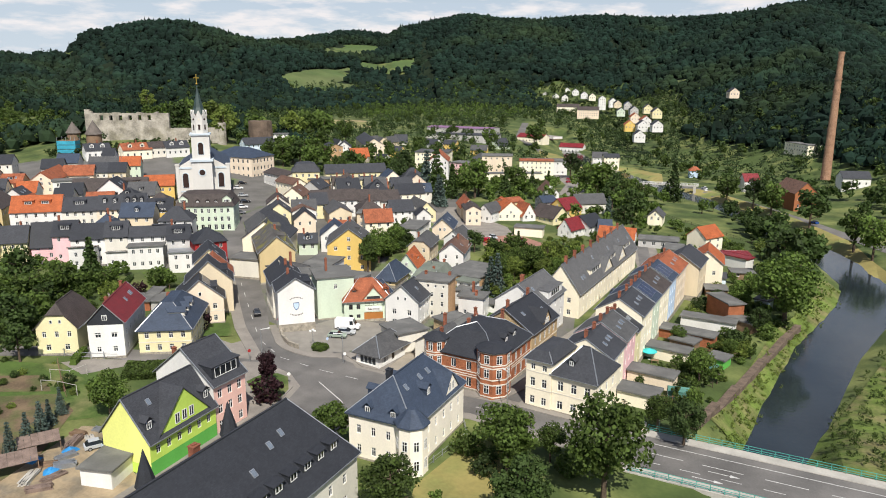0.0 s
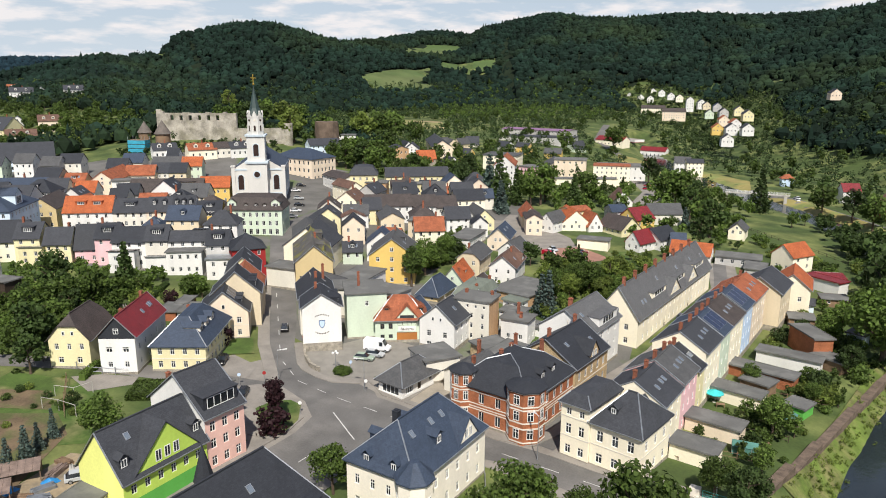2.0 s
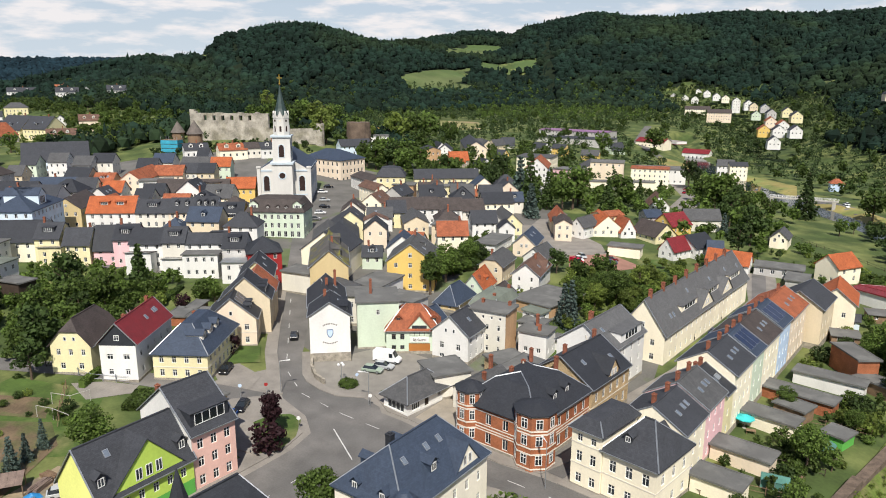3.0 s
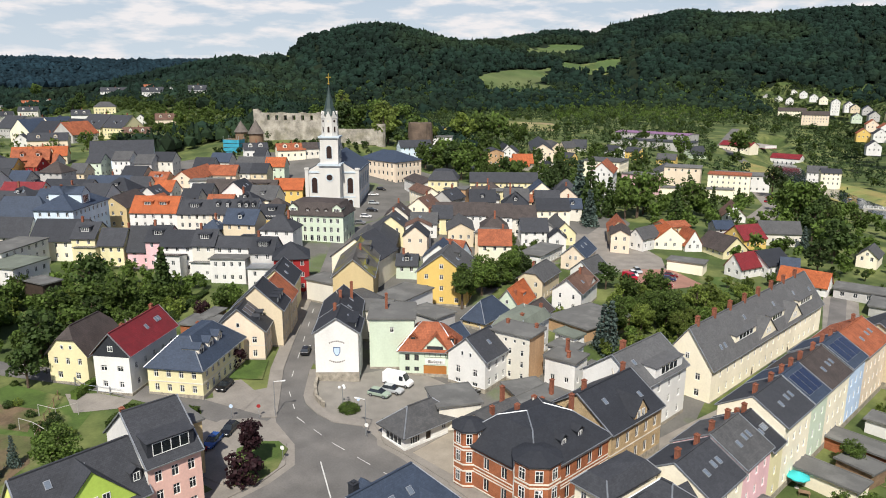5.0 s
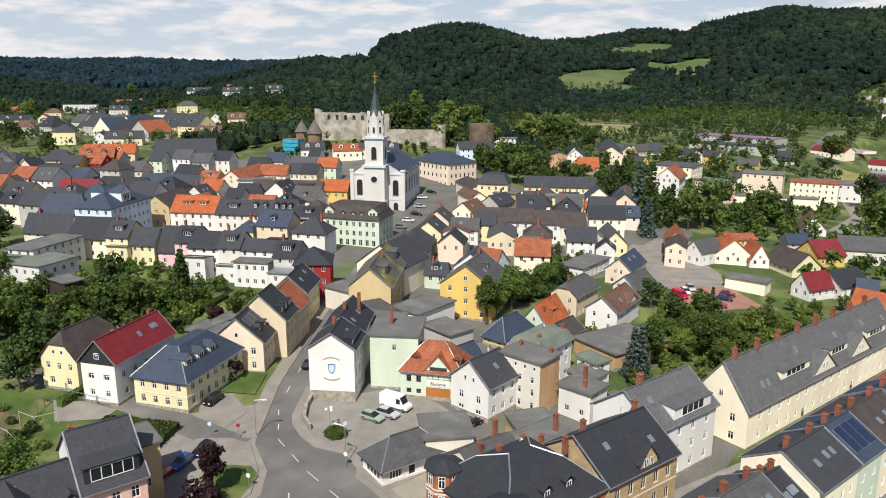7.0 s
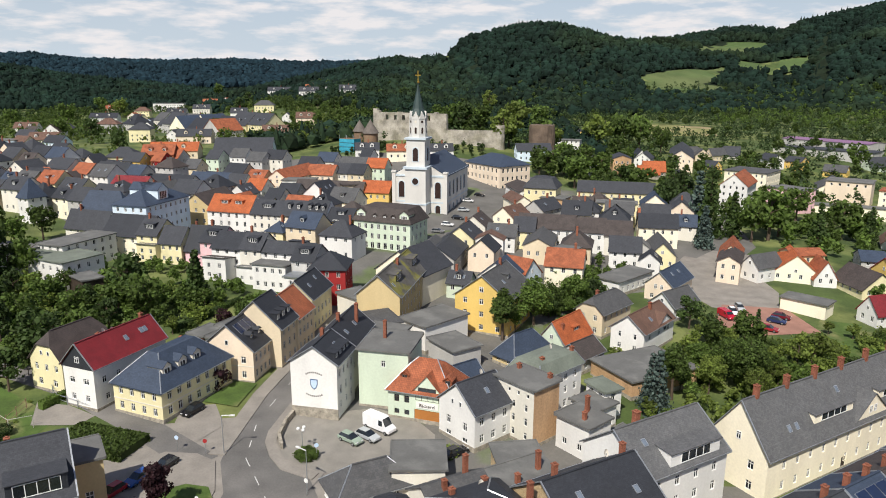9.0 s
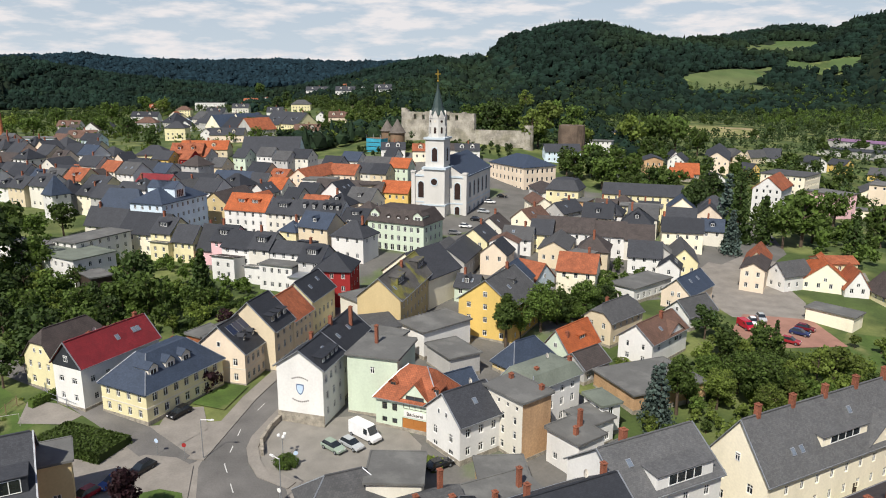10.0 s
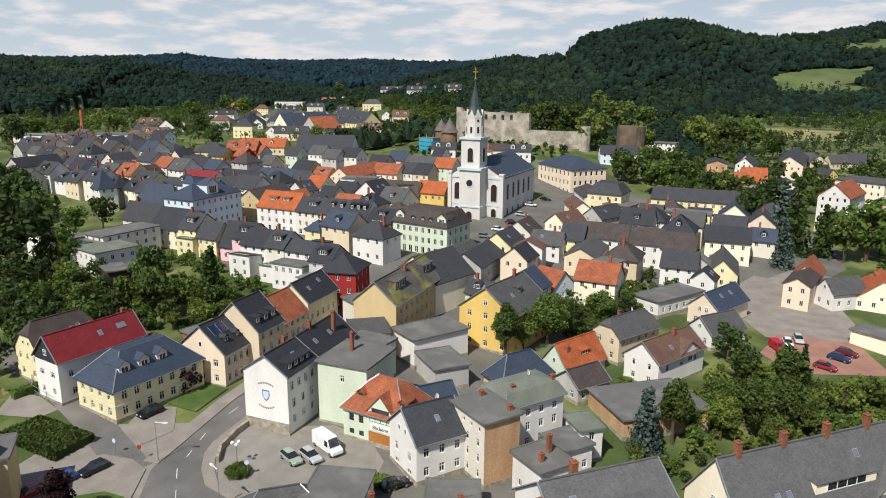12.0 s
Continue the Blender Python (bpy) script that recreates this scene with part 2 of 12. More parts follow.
def water_material():
    m = mat("river water", (0.022, 0.03, 0.035), 0.08, 0.2, 0.1, 1.2, 0.0, spec=0.5)
    n, k = m.node_tree.nodes, m.node_tree.links
    w, bp = n.new("ShaderNodeTexNoise"), n.new("ShaderNodeBump")
    w.inputs["Scale"].default_value, w.inputs["Detail"].default_value = 0.9, 5
    bp.inputs["Strength"].default_value, bp.inputs["Distance"].default_value = 0.25, 0.12
    k.new(n.new("ShaderNodeNewGeometry").outputs["Position"], w.inputs["Vector"])
    k.new(w.outputs["Fac"], bp.inputs["Height"]), k.new(bp.outputs["Normal"], n["Principled BSDF"].inputs["Normal"])
    return m


WATER = water_material()


# ---- mesh helpers ----
def box(bm, x0, y0, z0, x1, y1, z1, mi=0, taper=1.0):
    cx, cy = (x0 + x1) / 2, (y0 + y1) / 2
    lo = [bm.verts.new((x, y, z0)) for x, y in ((x0, y0), (x1, y0), (x1, y1), (x0, y1))]
    hi = [bm.verts.new((cx + (x - cx) * taper, cy + (y - cy) * taper, z1)) for x, y in ((x0, y0), (x1, y0), (x1, y1), (x0, y1))]
    fs = [lo[::-1], hi] + [[lo[i], lo[(i + 1) % 4], hi[(i + 1) % 4], hi[i]] for i in range(4)]
    for f in fs:
        bm.faces.new(f).material_index = mi


def lattice(bm, us, zs, solid, y0, y1, mi=0, glass=None, yg=0.0):
    """A plate with openings, all in one piece: cell (i, j) lies between us[i] and zs[j]; solid(i, j) says whether it is filled. glass: slot for the open cells, set back at yg."""
    vs = {}

    def v(i, j, y):
        if (i, j, y) not in vs:
            vs[i, j, y] = bm.verts.new((us[i], y, zs[j]))
        return vs[i, j, y]

    n, m = len(us) - 1, len(zs) - 1
    for i in range(n):
        for j in range(m):
            if solid(i, j):
                c = ((i, j), (i + 1, j), (i + 1, j + 1), (i, j + 1))
                bm.faces.new([v(*p, y0) for p in c]).material_index = mi
                bm.faces.new([v(*p, y1) for p in c][::-1]).material_index = mi
                for a, b, (di, dj) in zip(c, c[1:] + c[:1], ((0, -1), (1, 0), (0, 1), (-1, 0))):
                    k, l = i + di, j + dj
                    if not (0 <= k < n and 0 <= l < m and solid(k, l)):
                        bm.faces.new((v(*a, y0), v(*a, y1), v(*b, y1), v(*b, y0))).material_index = mi
            elif glass is not None:
                q = [bm.verts.new((us[a], yg, zs[b])) for a, b in ((i, j), (i + 1, j), (i + 1, j + 1), (i, j + 1))]
                bm.faces.new(q).material_index = glass


def prism(bm, pts, down, mi=0):
    """A slab: the polygon pts (3d) with a lower copy, down metres below."""
    top = [bm.verts.new(p) for p in pts]
    bot = [bm.verts.new((p[0], p[1], p[2] - down)) for p in pts]
    n = len(pts)
    for f in [top, bot[::-1]] + [[top[i], bot[i], bot[(i + 1) % n], top[(i + 1) % n]] for i in range(n)]:
        bm.faces.new(f).material_index = mi


def ring(bm, r0, z0, r1, z1, n=12, mi=0, cap=True, cx=0, cy=0, turn=0.0):
    a = [bm.verts.new((cx + r0 * math.cos(turn + 2 * math.pi * i / n), cy + r0 * math.sin(turn + 2 * math.pi * i / n), z0)) for i in range(n)]
    b = [bm.verts.new((cx + r1 * math.cos(turn + 2 * math.pi * i / n), cy + r1 * math.sin(turn + 2 * math.pi * i / n), z1)) for i in range(n)]
    for i in range(n):
        bm.faces.new((a[i], a[(i + 1) % n], b[(i + 1) % n], b[i])).material_index = mi
    if cap:
        bm.faces.new(b).material_index = mi


def metric_uv(bm):
    """A uv layer in metres: u level along the face, v up its slope."""
    bm.normal_update()
    uv = bm.loops.layers.uv.new("UVMap")
    for f in bm.faces:
        n = f.normal
        u = Vector((-n.y, n.x, 0))
        u = u.normalized() if u.length > 0.05 else Vector((1, 0, 0))
        v = n.cross(u)
        for lp in f.loops:
            lp[uv].uv = (lp.vert.co.dot(u), lp.vert.co.dot(v))


def finish(name, bm, materials):
    bmesh.ops.remove_doubles(bm, verts=bm.verts, dist=0.004)
    bmesh.ops.recalc_face_normals(bm, faces=bm.faces)
    metric_uv(bm)
    me = bpy.data.meshes.new(name)
    bm.to_mesh(me)
    bm.free()
    for m in materials if isinstance(materials, (list, tuple)) else [materials]:
        me.materials.append(m)
    return me


def part(name, bm, material, parent, label=""):
    ob = new(name, finish(name, bm, material))
    ob.parent = parent
    return tagged(ob, label)


def thing(name, bm, material, m, label, category, group="", kind=""):
    ob = new(name, finish(name, bm, material))
    ob.matrix_world = m
    return tagged(ob, label, category, group, kind)


def root(name, m, label, category, group=""):
    ob = new(name)
    ob.matrix_world = m
    ob.empty_display_size = 0.5
    return tagged(ob, label, category, group)


def numpy_mesh(name, verts, faces, material, smooth=False):
    me = bpy.data.meshes.new(name)
    me.from_pydata(verts, [], faces)
    me.materials.append(material)
    if smooth:
        me.shade_smooth()
    return me


# ---- the land ----
def step(a, b, v):
    t = np.clip((v - a) / (b - a), 0.0, 1.0)
    return t * t * (3 - 2 * t)


def near_line(x, y, pts):
    """Distance to a line of points, and the third value of the points there."""
    best, val = np.full(np.shape(x), 1e9), np.zeros(np.shape(x))
    for (x0, y0, v0), (x1, y1, v1) in zip(pts, pts[1:]):
        dx, dy = x1 - x0, y1 - y0
        t = np.clip(((x - x0) * dx + (y - y0) * dy) / (dx * dx + dy * dy), 0, 1)
        d = np.hypot(x - x0 - t * dx, y - y0 - t * dy)
        val = np.where(d < best, v0 + t * (v1 - v0), val)
        best = np.minimum(best, d)
    return best, val


# crest lines of the hills: x, y, height
CASTLE_RIDGE = [(-345, 310, 24), (-480, 375, 29), (-640, 415, 34), (-760, 490, 48), (-870, 570, 60), (-970, 670, 66), (-1045, 700, 82), (-1060, 730, 63), (-1052, 760, 86)]
HILL = [(-1042, 785, 76), (-1026, 806, 111), (-1017, 826, 120), (-990, 856, 130), (-957, 885, 137), (-927, 917, 139), (-905, 945, 133), (-879, 971, 122), (-862, 994, 115), (-855, 1040, 111), (-850, 1090, 117), (-852, 1140, 113), (-860, 1180, 113)]
BACK = [(-920, 1290, 134), (-880, 1330, 145), (-848, 1345, 145), (-812, 1368, 142), (-795, 1380, 138), (-775, 1390, 153), (-746, 1415, 162), (-700, 1435, 172), (-650, 1455, 182), (-610, 1468, 178), (-570, 1480, 172), (-507, 1505, 170), (-440, 1530, 176), (-384, 1545, 179), (-283, 1567, 171), (-228, 1580, 172), (-142, 1588, 175), (-80, 1592, 184), (-28, 1600, 194), (84, 1598, 206), (280, 1575, 220), (600, 1450, 230), (900, 1100, 230)]
SPUR = [(210, 430, 50), (140, 590, 52), (10, 750, 46), (0, 950, 85), (-20, 1250, 161)]
EAST = [(220, 430, 50), (300, 330, 62), (330, 150, 75), (330, -100, 75)]
WEST = [(-1350, -420, 95), (-1400, -250, 86), (-1457, -83, 80), (-1473, 20, 74), (-1482, 94, 80), (-1465, 170, 66), (-1420, 250, 50)]
FAR = [(-3300, -900, 126), (-3500, -200, 112), (-3460, 200, 126), (-3447, 366, 133), (-3400, 520, 114), (-3250, 860, 109), (-3142, 1061, 115), (-2950, 1330, 105), (-2800, 1540, 109), (-2500, 1900, 109)]
RIVER = [(60, -40, 8), (22, 60, 6), (1.5, 116, 4.4), (6.5, 150, 4.8), (13, 188, 5.4), (19.5, 212, 5.6), (26, 236, 6), (27.5, 258, 6), (20, 290, 6), (8, 320, 6), (-6, 348, 6), (-22, 384, 6), (-45, 417, 6), (-64, 441, 6), (-150, 560, 6), (-230, 760, 6)]


def land(x, y):
    """Height of the ground."""
    x, y = np.asarray(x, float), np.asarray(y, float)
    s = np.where(x > -70, step(118, 150, y), 1.0)
    xx = np.clip(x, -420, 20)
    z = -1.2 - 0.0385 * (xx + 70) * s + 3 * np.exp(-((x + 215) ** 2 + (y - 240) ** 2) / 70**2)
    z = np.where(y > 300, z + (-4 - 0.01 * (y - 300).clip(0, 300) - z) * step(300, 430, y) * step(-260, -140, x), z)
    z = z - 6 * step(420, 900, -x)
    for crest, slope, soft in ((CASTLE_RIDGE, 0.24, 6), (HILL, 0.3, 10), (BACK, 0.3, 12), (SPUR, 0.45, 4), (EAST, 0.36, 4), (WEST, 0.13, 10), (FAR, 0.07, 12)):
        d, h = near_line(x, y, crest)
        h = h - slope * (np.sqrt(d * d + 30**2) - 30)
        z = soft * np.logaddexp(z / soft, h / soft)
    d, w = near_line(x, y, RIVER)
    return z + (-8.2 - z) * (1 - step(w - 1.5, w + 8, d))


def ground_z(x, y):
    return float(land(x, y))


def axis_steps(lo, a, b, hi, fine, grow):
    mid = list(np.arange(a, b + 0.1, fine))
    left, right, s = [], [], fine
    v = a
    while v > lo:
        s *= grow
        v -= s
        left.append(v)
    v, s = b, fine
    while v < hi:
        s *= grow
        v += s
        right.append(v)
    return np.array(left[::-1] + mid + right)


def hill_cover(x, y):
    """How far the hills rise above the valley floor at a place."""
    best = -99
    for crest, slope in ((CASTLE_RIDGE, 0.24), (HILL, 0.3), (BACK, 0.3), (SPUR, 0.45), (EAST, 0.36), (WEST, 0.13), (FAR, 0.07)):
        d, h = near_line(np.array(x), np.array(y), crest)
        best = np.maximum(best, h - slope * (np.sqrt(d * d + 900) - 30))
    return best


# pastures and fields among the woods
MEADOWS = [[(-819, 1174), (-819, 1222), (-759, 1269), (-725, 1220), (-736, 1172), (-751, 1070)], [(-702, 1112), (-633, 1194), (-602, 1146), (-613, 1091), (-651, 1058), (-677, 1065)],
           [(-688, 874), (-685, 955), (-687, 1055), (-631, 979), (-623, 903), (-662, 842)], [(-662, 841), (-640, 891), (-602, 953), (-581, 898), (-630, 814)],
           [(-1047, 800), (-1030, 790), (-1010, 765), (-1030, 745), (-1058, 770)], [(-157, 1012), (-145, 1026), (-128, 996), (-132, 967)], [(-255, 1058), (-239, 1115), (-225, 1109), (-236, 1066)],
           [(-2867, 607), (-2690, 695), (-2493, 658), (-2666, 597)]]
UPPER_TOWN = [(-220, 190), (-420, 120), (-860, 120), (-1010, 240), (-900, 440), (-640, 400), (-440, 350), (-300, 400), (-220, 380)]
SETTLEMENT = [(-365, 1050), (-336, 1118), (-140, 966), (-60, 680), (-150, 740), (-260, 900)]
SPORTS_FIELD = [(-495, 631), (-456, 661), (-413, 664), (-366, 604), (-381, 562), (-412, 555)]


def in_any(x, y, polys):
    """Whether places lie in one of several outlines."""
    hit = np.zeros(np.shape(x), bool)
    for poly in polys:
        odd = np.zeros(np.shape(x), bool)
        for (x0, y0), (x1, y1) in zip(poly, poly[1:] + poly[:1]):
            if y0 != y1:
                odd ^= ((y0 > y) != (y1 > y)) & (x < (x1 - x0) * (y - y0) / (y1 - y0) + x0)
        hit |= odd
    return hit


gx, gy = axis_steps(-4700, -160, 50, 4300, 2.5, 1.05), axis_steps(-1500, 30, 330, 4700, 2.5, 1.045)
GX, GY = np.meshgrid(gx, gy)
GZ = land(GX, GY)
nx, ny = len(gx), len(gy)
ids = np.arange(nx * ny).reshape(ny, nx)
quads = np.stack([ids[:-1, :-1], ids[:-1, 1:], ids[1:, 1:], ids[1:, :-1]], -1).reshape(-1, 4)
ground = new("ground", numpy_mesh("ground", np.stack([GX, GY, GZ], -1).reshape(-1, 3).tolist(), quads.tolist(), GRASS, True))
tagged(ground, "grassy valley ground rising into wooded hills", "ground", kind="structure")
# darker ground under the woods
ground.data.materials.append(FOREST_GROUND)
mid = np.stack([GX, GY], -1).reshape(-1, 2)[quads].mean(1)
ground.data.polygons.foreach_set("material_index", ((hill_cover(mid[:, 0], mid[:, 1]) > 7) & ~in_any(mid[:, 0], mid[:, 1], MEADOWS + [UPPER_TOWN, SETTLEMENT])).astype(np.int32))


def sheet(name, pts, material, label, category, lift=0.06, fine=4.0, kind="structure", depth=0.0, parent=None):
    """A paved or sown area laid on the land: the outline pts filled with a fine grid that follows the ground."""
    bm = bmesh.new()
    vs = [bm.verts.new((x, y, 0)) for x, y in pts]
    bm.faces.new(vs)
    lo = [min(p[i] for p in pts) for i in (0, 1)]
    hi = [max(p[i] for p in pts) for i in (0, 1)]
    for i in (0, 1):
        v = lo[i] + fine
        while v < hi[i]:
            co, no = Vector((0, 0, 0)), Vector((0, 0, 0))
            co[i], no[i] = v, 1
            bmesh.ops.bisect_plane(bm, geom=bm.verts[:] + bm.edges[:] + bm.faces[:], plane_co=co, plane_no=no)
            v += fine
    z = land([v.co.x for v in bm.verts], [v.co.y for v in bm.verts])
    for v, h in zip(bm.verts, z):
        v.co.z = h + lift
    if depth:
        r = bmesh.ops.extrude_face_region(bm, geom=bm.faces[:])
        for e in r["geom"]:
            if isinstance(e, bmesh.types.BMVert):
                e.co.z -= depth
    ob = new(name, finish(name, bm, material))
    if parent:
        ob.parent = parent
        return ob
    return tagged(ob, label, category, kind=kind)


def strip(pts, w0, w1=None):
    """Outline of a band along pts, from w0 to the left to w1 to the right of it."""
    w1 = w0 if w1 is None else w1
    left, right = [], []
    for i, p in enumerate(pts):
        a, b = Vector(pts[max(i - 1, 0)]), Vector(pts[min(i + 1, len(pts) - 1)])
        d = (b - a).normalized()
        n = Vector((-d.y, d.x))
        left.append(tuple(Vector(p) + n * w0)), right.append(tuple(Vector(p) - n * w1))
    return left + right[::-1]


# river
thing("river", (lambda bm: ([prism(bm, [(x, y, 0) for x, y in strip([p[:2] for p in RIVER], 16)], 0.3)], bm)[1])(bmesh.new()), WATER, pose(0, 0, -7.0), "dark calm river water between grassy banks", "river", kind="structure")

# ---- houses ----
WINDOWS = {}
HOUSES = []
TURNS = {"r": 0, "b": 90, "l": 180, "a": 270}


def window_meshes(w, h, frame_mat, style, single=False):
    """The sash and the pane of a window, or both as one mesh for houses far off."""
    key = (round(w, 2), round(h, 2), frame_mat.name, style, single)
    if key not in WINDOWS:
        t, x = 0.09, w / 2
        us, zs = [-x, -x + t, x - t, x], [0, t, h - t, h]
        if style == "wide":
            us[2:2] = [v for i in (1, 2, 3) for v in (-x + w * i / 4 - 0.05, -x + w * i / 4 + 0.05)]
        elif style in ("cross", "bars") and w > 0.7:
            us[2:2] = [-0.04, 0.04]
        if style == "cross" and h > 1.0 and not single:
            zs[2:2] = [h * 0.66, h * 0.66 + 0.07]
        bm = bmesh.new()
        lattice(bm, us, zs, lambda i, j: i % 2 == 0 or j % 2 == 0, -0.03, 0.06, 0, 1 if single else None, 0.03)
        f = finish("window", bm, [frame_mat, GLASS] if single else frame_mat)
        g = None
        if not single:
            bm = bmesh.new()
            box(bm, -x + t * 0.8, 0.02, t * 0.8, x - t * 0.8, 0.045, h - t * 0.8)
            g = finish("pane", bm, GLASS)
        WINDOWS[key] = (f, g)
    return WINDOWS[key]


def add_window(parent, m, w, h, frame_mat=FRAME, style="cross", name="window", single=False):
    f, p = window_meshes(w, h, frame_mat, style, single)
    ob = new(name, f)
    ob.parent, ob.matrix_basis = parent, m
    if single:
        return ob
    pane = new("pane", p)
    pane.parent = ob
    return ob


def add_door(parent, m, w, h, material):
    bm = bmesh.new()
    box(bm, -w / 2, 0.0, 0, w / 2, 0.08, h)
    n = max(2, int(w / 0.5))
    for i in range(n):
        c = -w / 2 + w * (i + 0.5) / n
        box(bm, c - w / n * 0.36, -0.03, 0.15, c + w / n * 0.36, 0.01, h * 0.52)
        box(bm, c - w / n * 0.36, -0.03, h * 0.57, c + w / n * 0.36, 0.01, h - 0.15)
    ob = part("door", bm, material, parent)
    ob.matrix_basis = m
    return ob


def facade(bm, w, h, side, L, W, low, holes, mi=0):
    """A wall face with openings and their reveals. Returns the matrix of the face: x along it, y into the wall, z up."""
    m = Matrix.Rotation(radians(TURNS[side]), 4, "Z") @ Matrix.Translation((-(L if side in "rl" else W) / 2, -(W if side in "rl" else L) / 2, 0))
    us = sorted({0, w, *[v for r in holes for v in (r[0], r[2])]})
    zs = sorted({low, h, *[v for r in holes for v in (r[1], r[3])]})
    vert = {}

    def v(u, z, d=0.0):
        k = (round(u, 3), round(z, 3), d)
        if k not in vert:
            vert[k] = bm.verts.new(m @ Vector((u, d, z)))
        return vert[k]

    for u0, u1 in zip(us, us[1:]):
        for z0, z1 in zip(zs, zs[1:]):
            if not any(r[0] - 1e-4 <= u0 and u1 <= r[2] + 1e-4 and r[1] - 1e-4 <= z0 and z1 <= r[3] + 1e-4 for r in holes):
                bm.faces.new((v(u0, z0), v(u1, z0), v(u1, z1), v(u0, z1))).material_index = mi
    for u0, z0, u1, z1 in holes:
        c = ((u0, z0), (u1, z0), (u1, z1), (u0, z1))
        for a, b in zip(c, c[1:] + c[:1]):
            q = [bm.verts.new(m @ Vector((p[0], d, p[1]))) for p, d in ((a, 0.0), (b, 0.0), (b, 0.2), (a, 0.2))]
            bm.faces.new(q).material_index = mi
    return m


def spread(n, w, pad):
    if isinstance(n, (list, tuple)):
        return [w * f for f in n]
    return [pad + (w - 2 * pad) * (i + 0.5) / n for i in range(n)]


def slopes(L, W, e, r, roof, o=0.45, g=0.3, hip=None, mid=None, inset=None, top=None):
    """The roof's planes as polygons. e: eave height, r: ridge height."""
    a, b = L / 2, W / 2
    k = (r - e) / b
    lo = e - o * k
    X, Y = a + g, b + o
    if roof == "gable":
        return [[(-X, 0, r), (X, 0, r), (X, -Y, lo), (-X, -Y, lo)], [(X, 0, r), (-X, 0, r), (-X, Y, lo), (X, Y, lo)]]
    if roof == "hip":
        X, h = a + o, hip if hip is not None else b
        i = a - h
        return [[(-i, 0, r), (i, 0, r), (X, -Y, lo), (-X, -Y, lo)], [(i, 0, r), (-i, 0, r), (-X, Y, lo), (X, Y, lo)],
                [(i, 0, r), (X, Y, lo), (X, -Y, lo)], [(-i, 0, r), (-X, -Y, lo), (-X, Y, lo)]]
    if roof == "halfhip":
        zf = e + (r - e) * 0.55
        yf, i = (r - zf) / k, a - (r - zf) / k * 0.7
        out = []
        for s in (1, -1):
            out.append([(-i, 0, r), (i, 0, r), (X, -s * yf, zf), (X, -s * Y, lo), (-X, -s * Y, lo), (-X, -s * yf, zf)][::s])
        return out + [[(i, 0, r), (X, yf, zf), (X, -yf, zf)], [(-i, 0, r), (-X, -yf, zf), (-X, yf, zf)]]
    if roof == "mansard":
        d = inset or 1.6
        zm, t = mid or e + (r - e) * 0.8, r
        X, Y, lo = a + o, b + o, e - 0.15
        x, y = a - d, b - d
        i = max(x - y * 0.8, 0.3)
        low = [[(-X, -Y, lo), (X, -Y, lo), (x, -y, zm), (-x, -y, zm)], [(X, -Y, lo), (X, Y, lo), (x, y, zm), (x, -y, zm)],
               [(X, Y, lo), (-X, Y, lo), (-x, y, zm), (x, y, zm)], [(-X, Y, lo), (-X, -Y, lo), (-x, -y, zm), (-x, y, zm)]]
        cap = [[(-x, -y, zm), (x, -y, zm), (i, 0, t), (-i, 0, t)], [(x, y, zm), (-x, y, zm), (-i, 0, t), (i, 0, t)], [(x, -y, zm), (x, y, zm), (i, 0, t)], [(-x, y, zm), (-x, -y, zm), (-i, 0, t)]]
        return low + cap
    if roof == "shed":
        return [[(-X, -Y, e), (X, -Y, e), (X, Y, r), (-X, Y, r)]]
    return [[(-X, -b - g, e + 0.12), (X, -b - g, e + 0.12), (X, b + g, r + 0.12), (-X, b + g, r + 0.12)]]


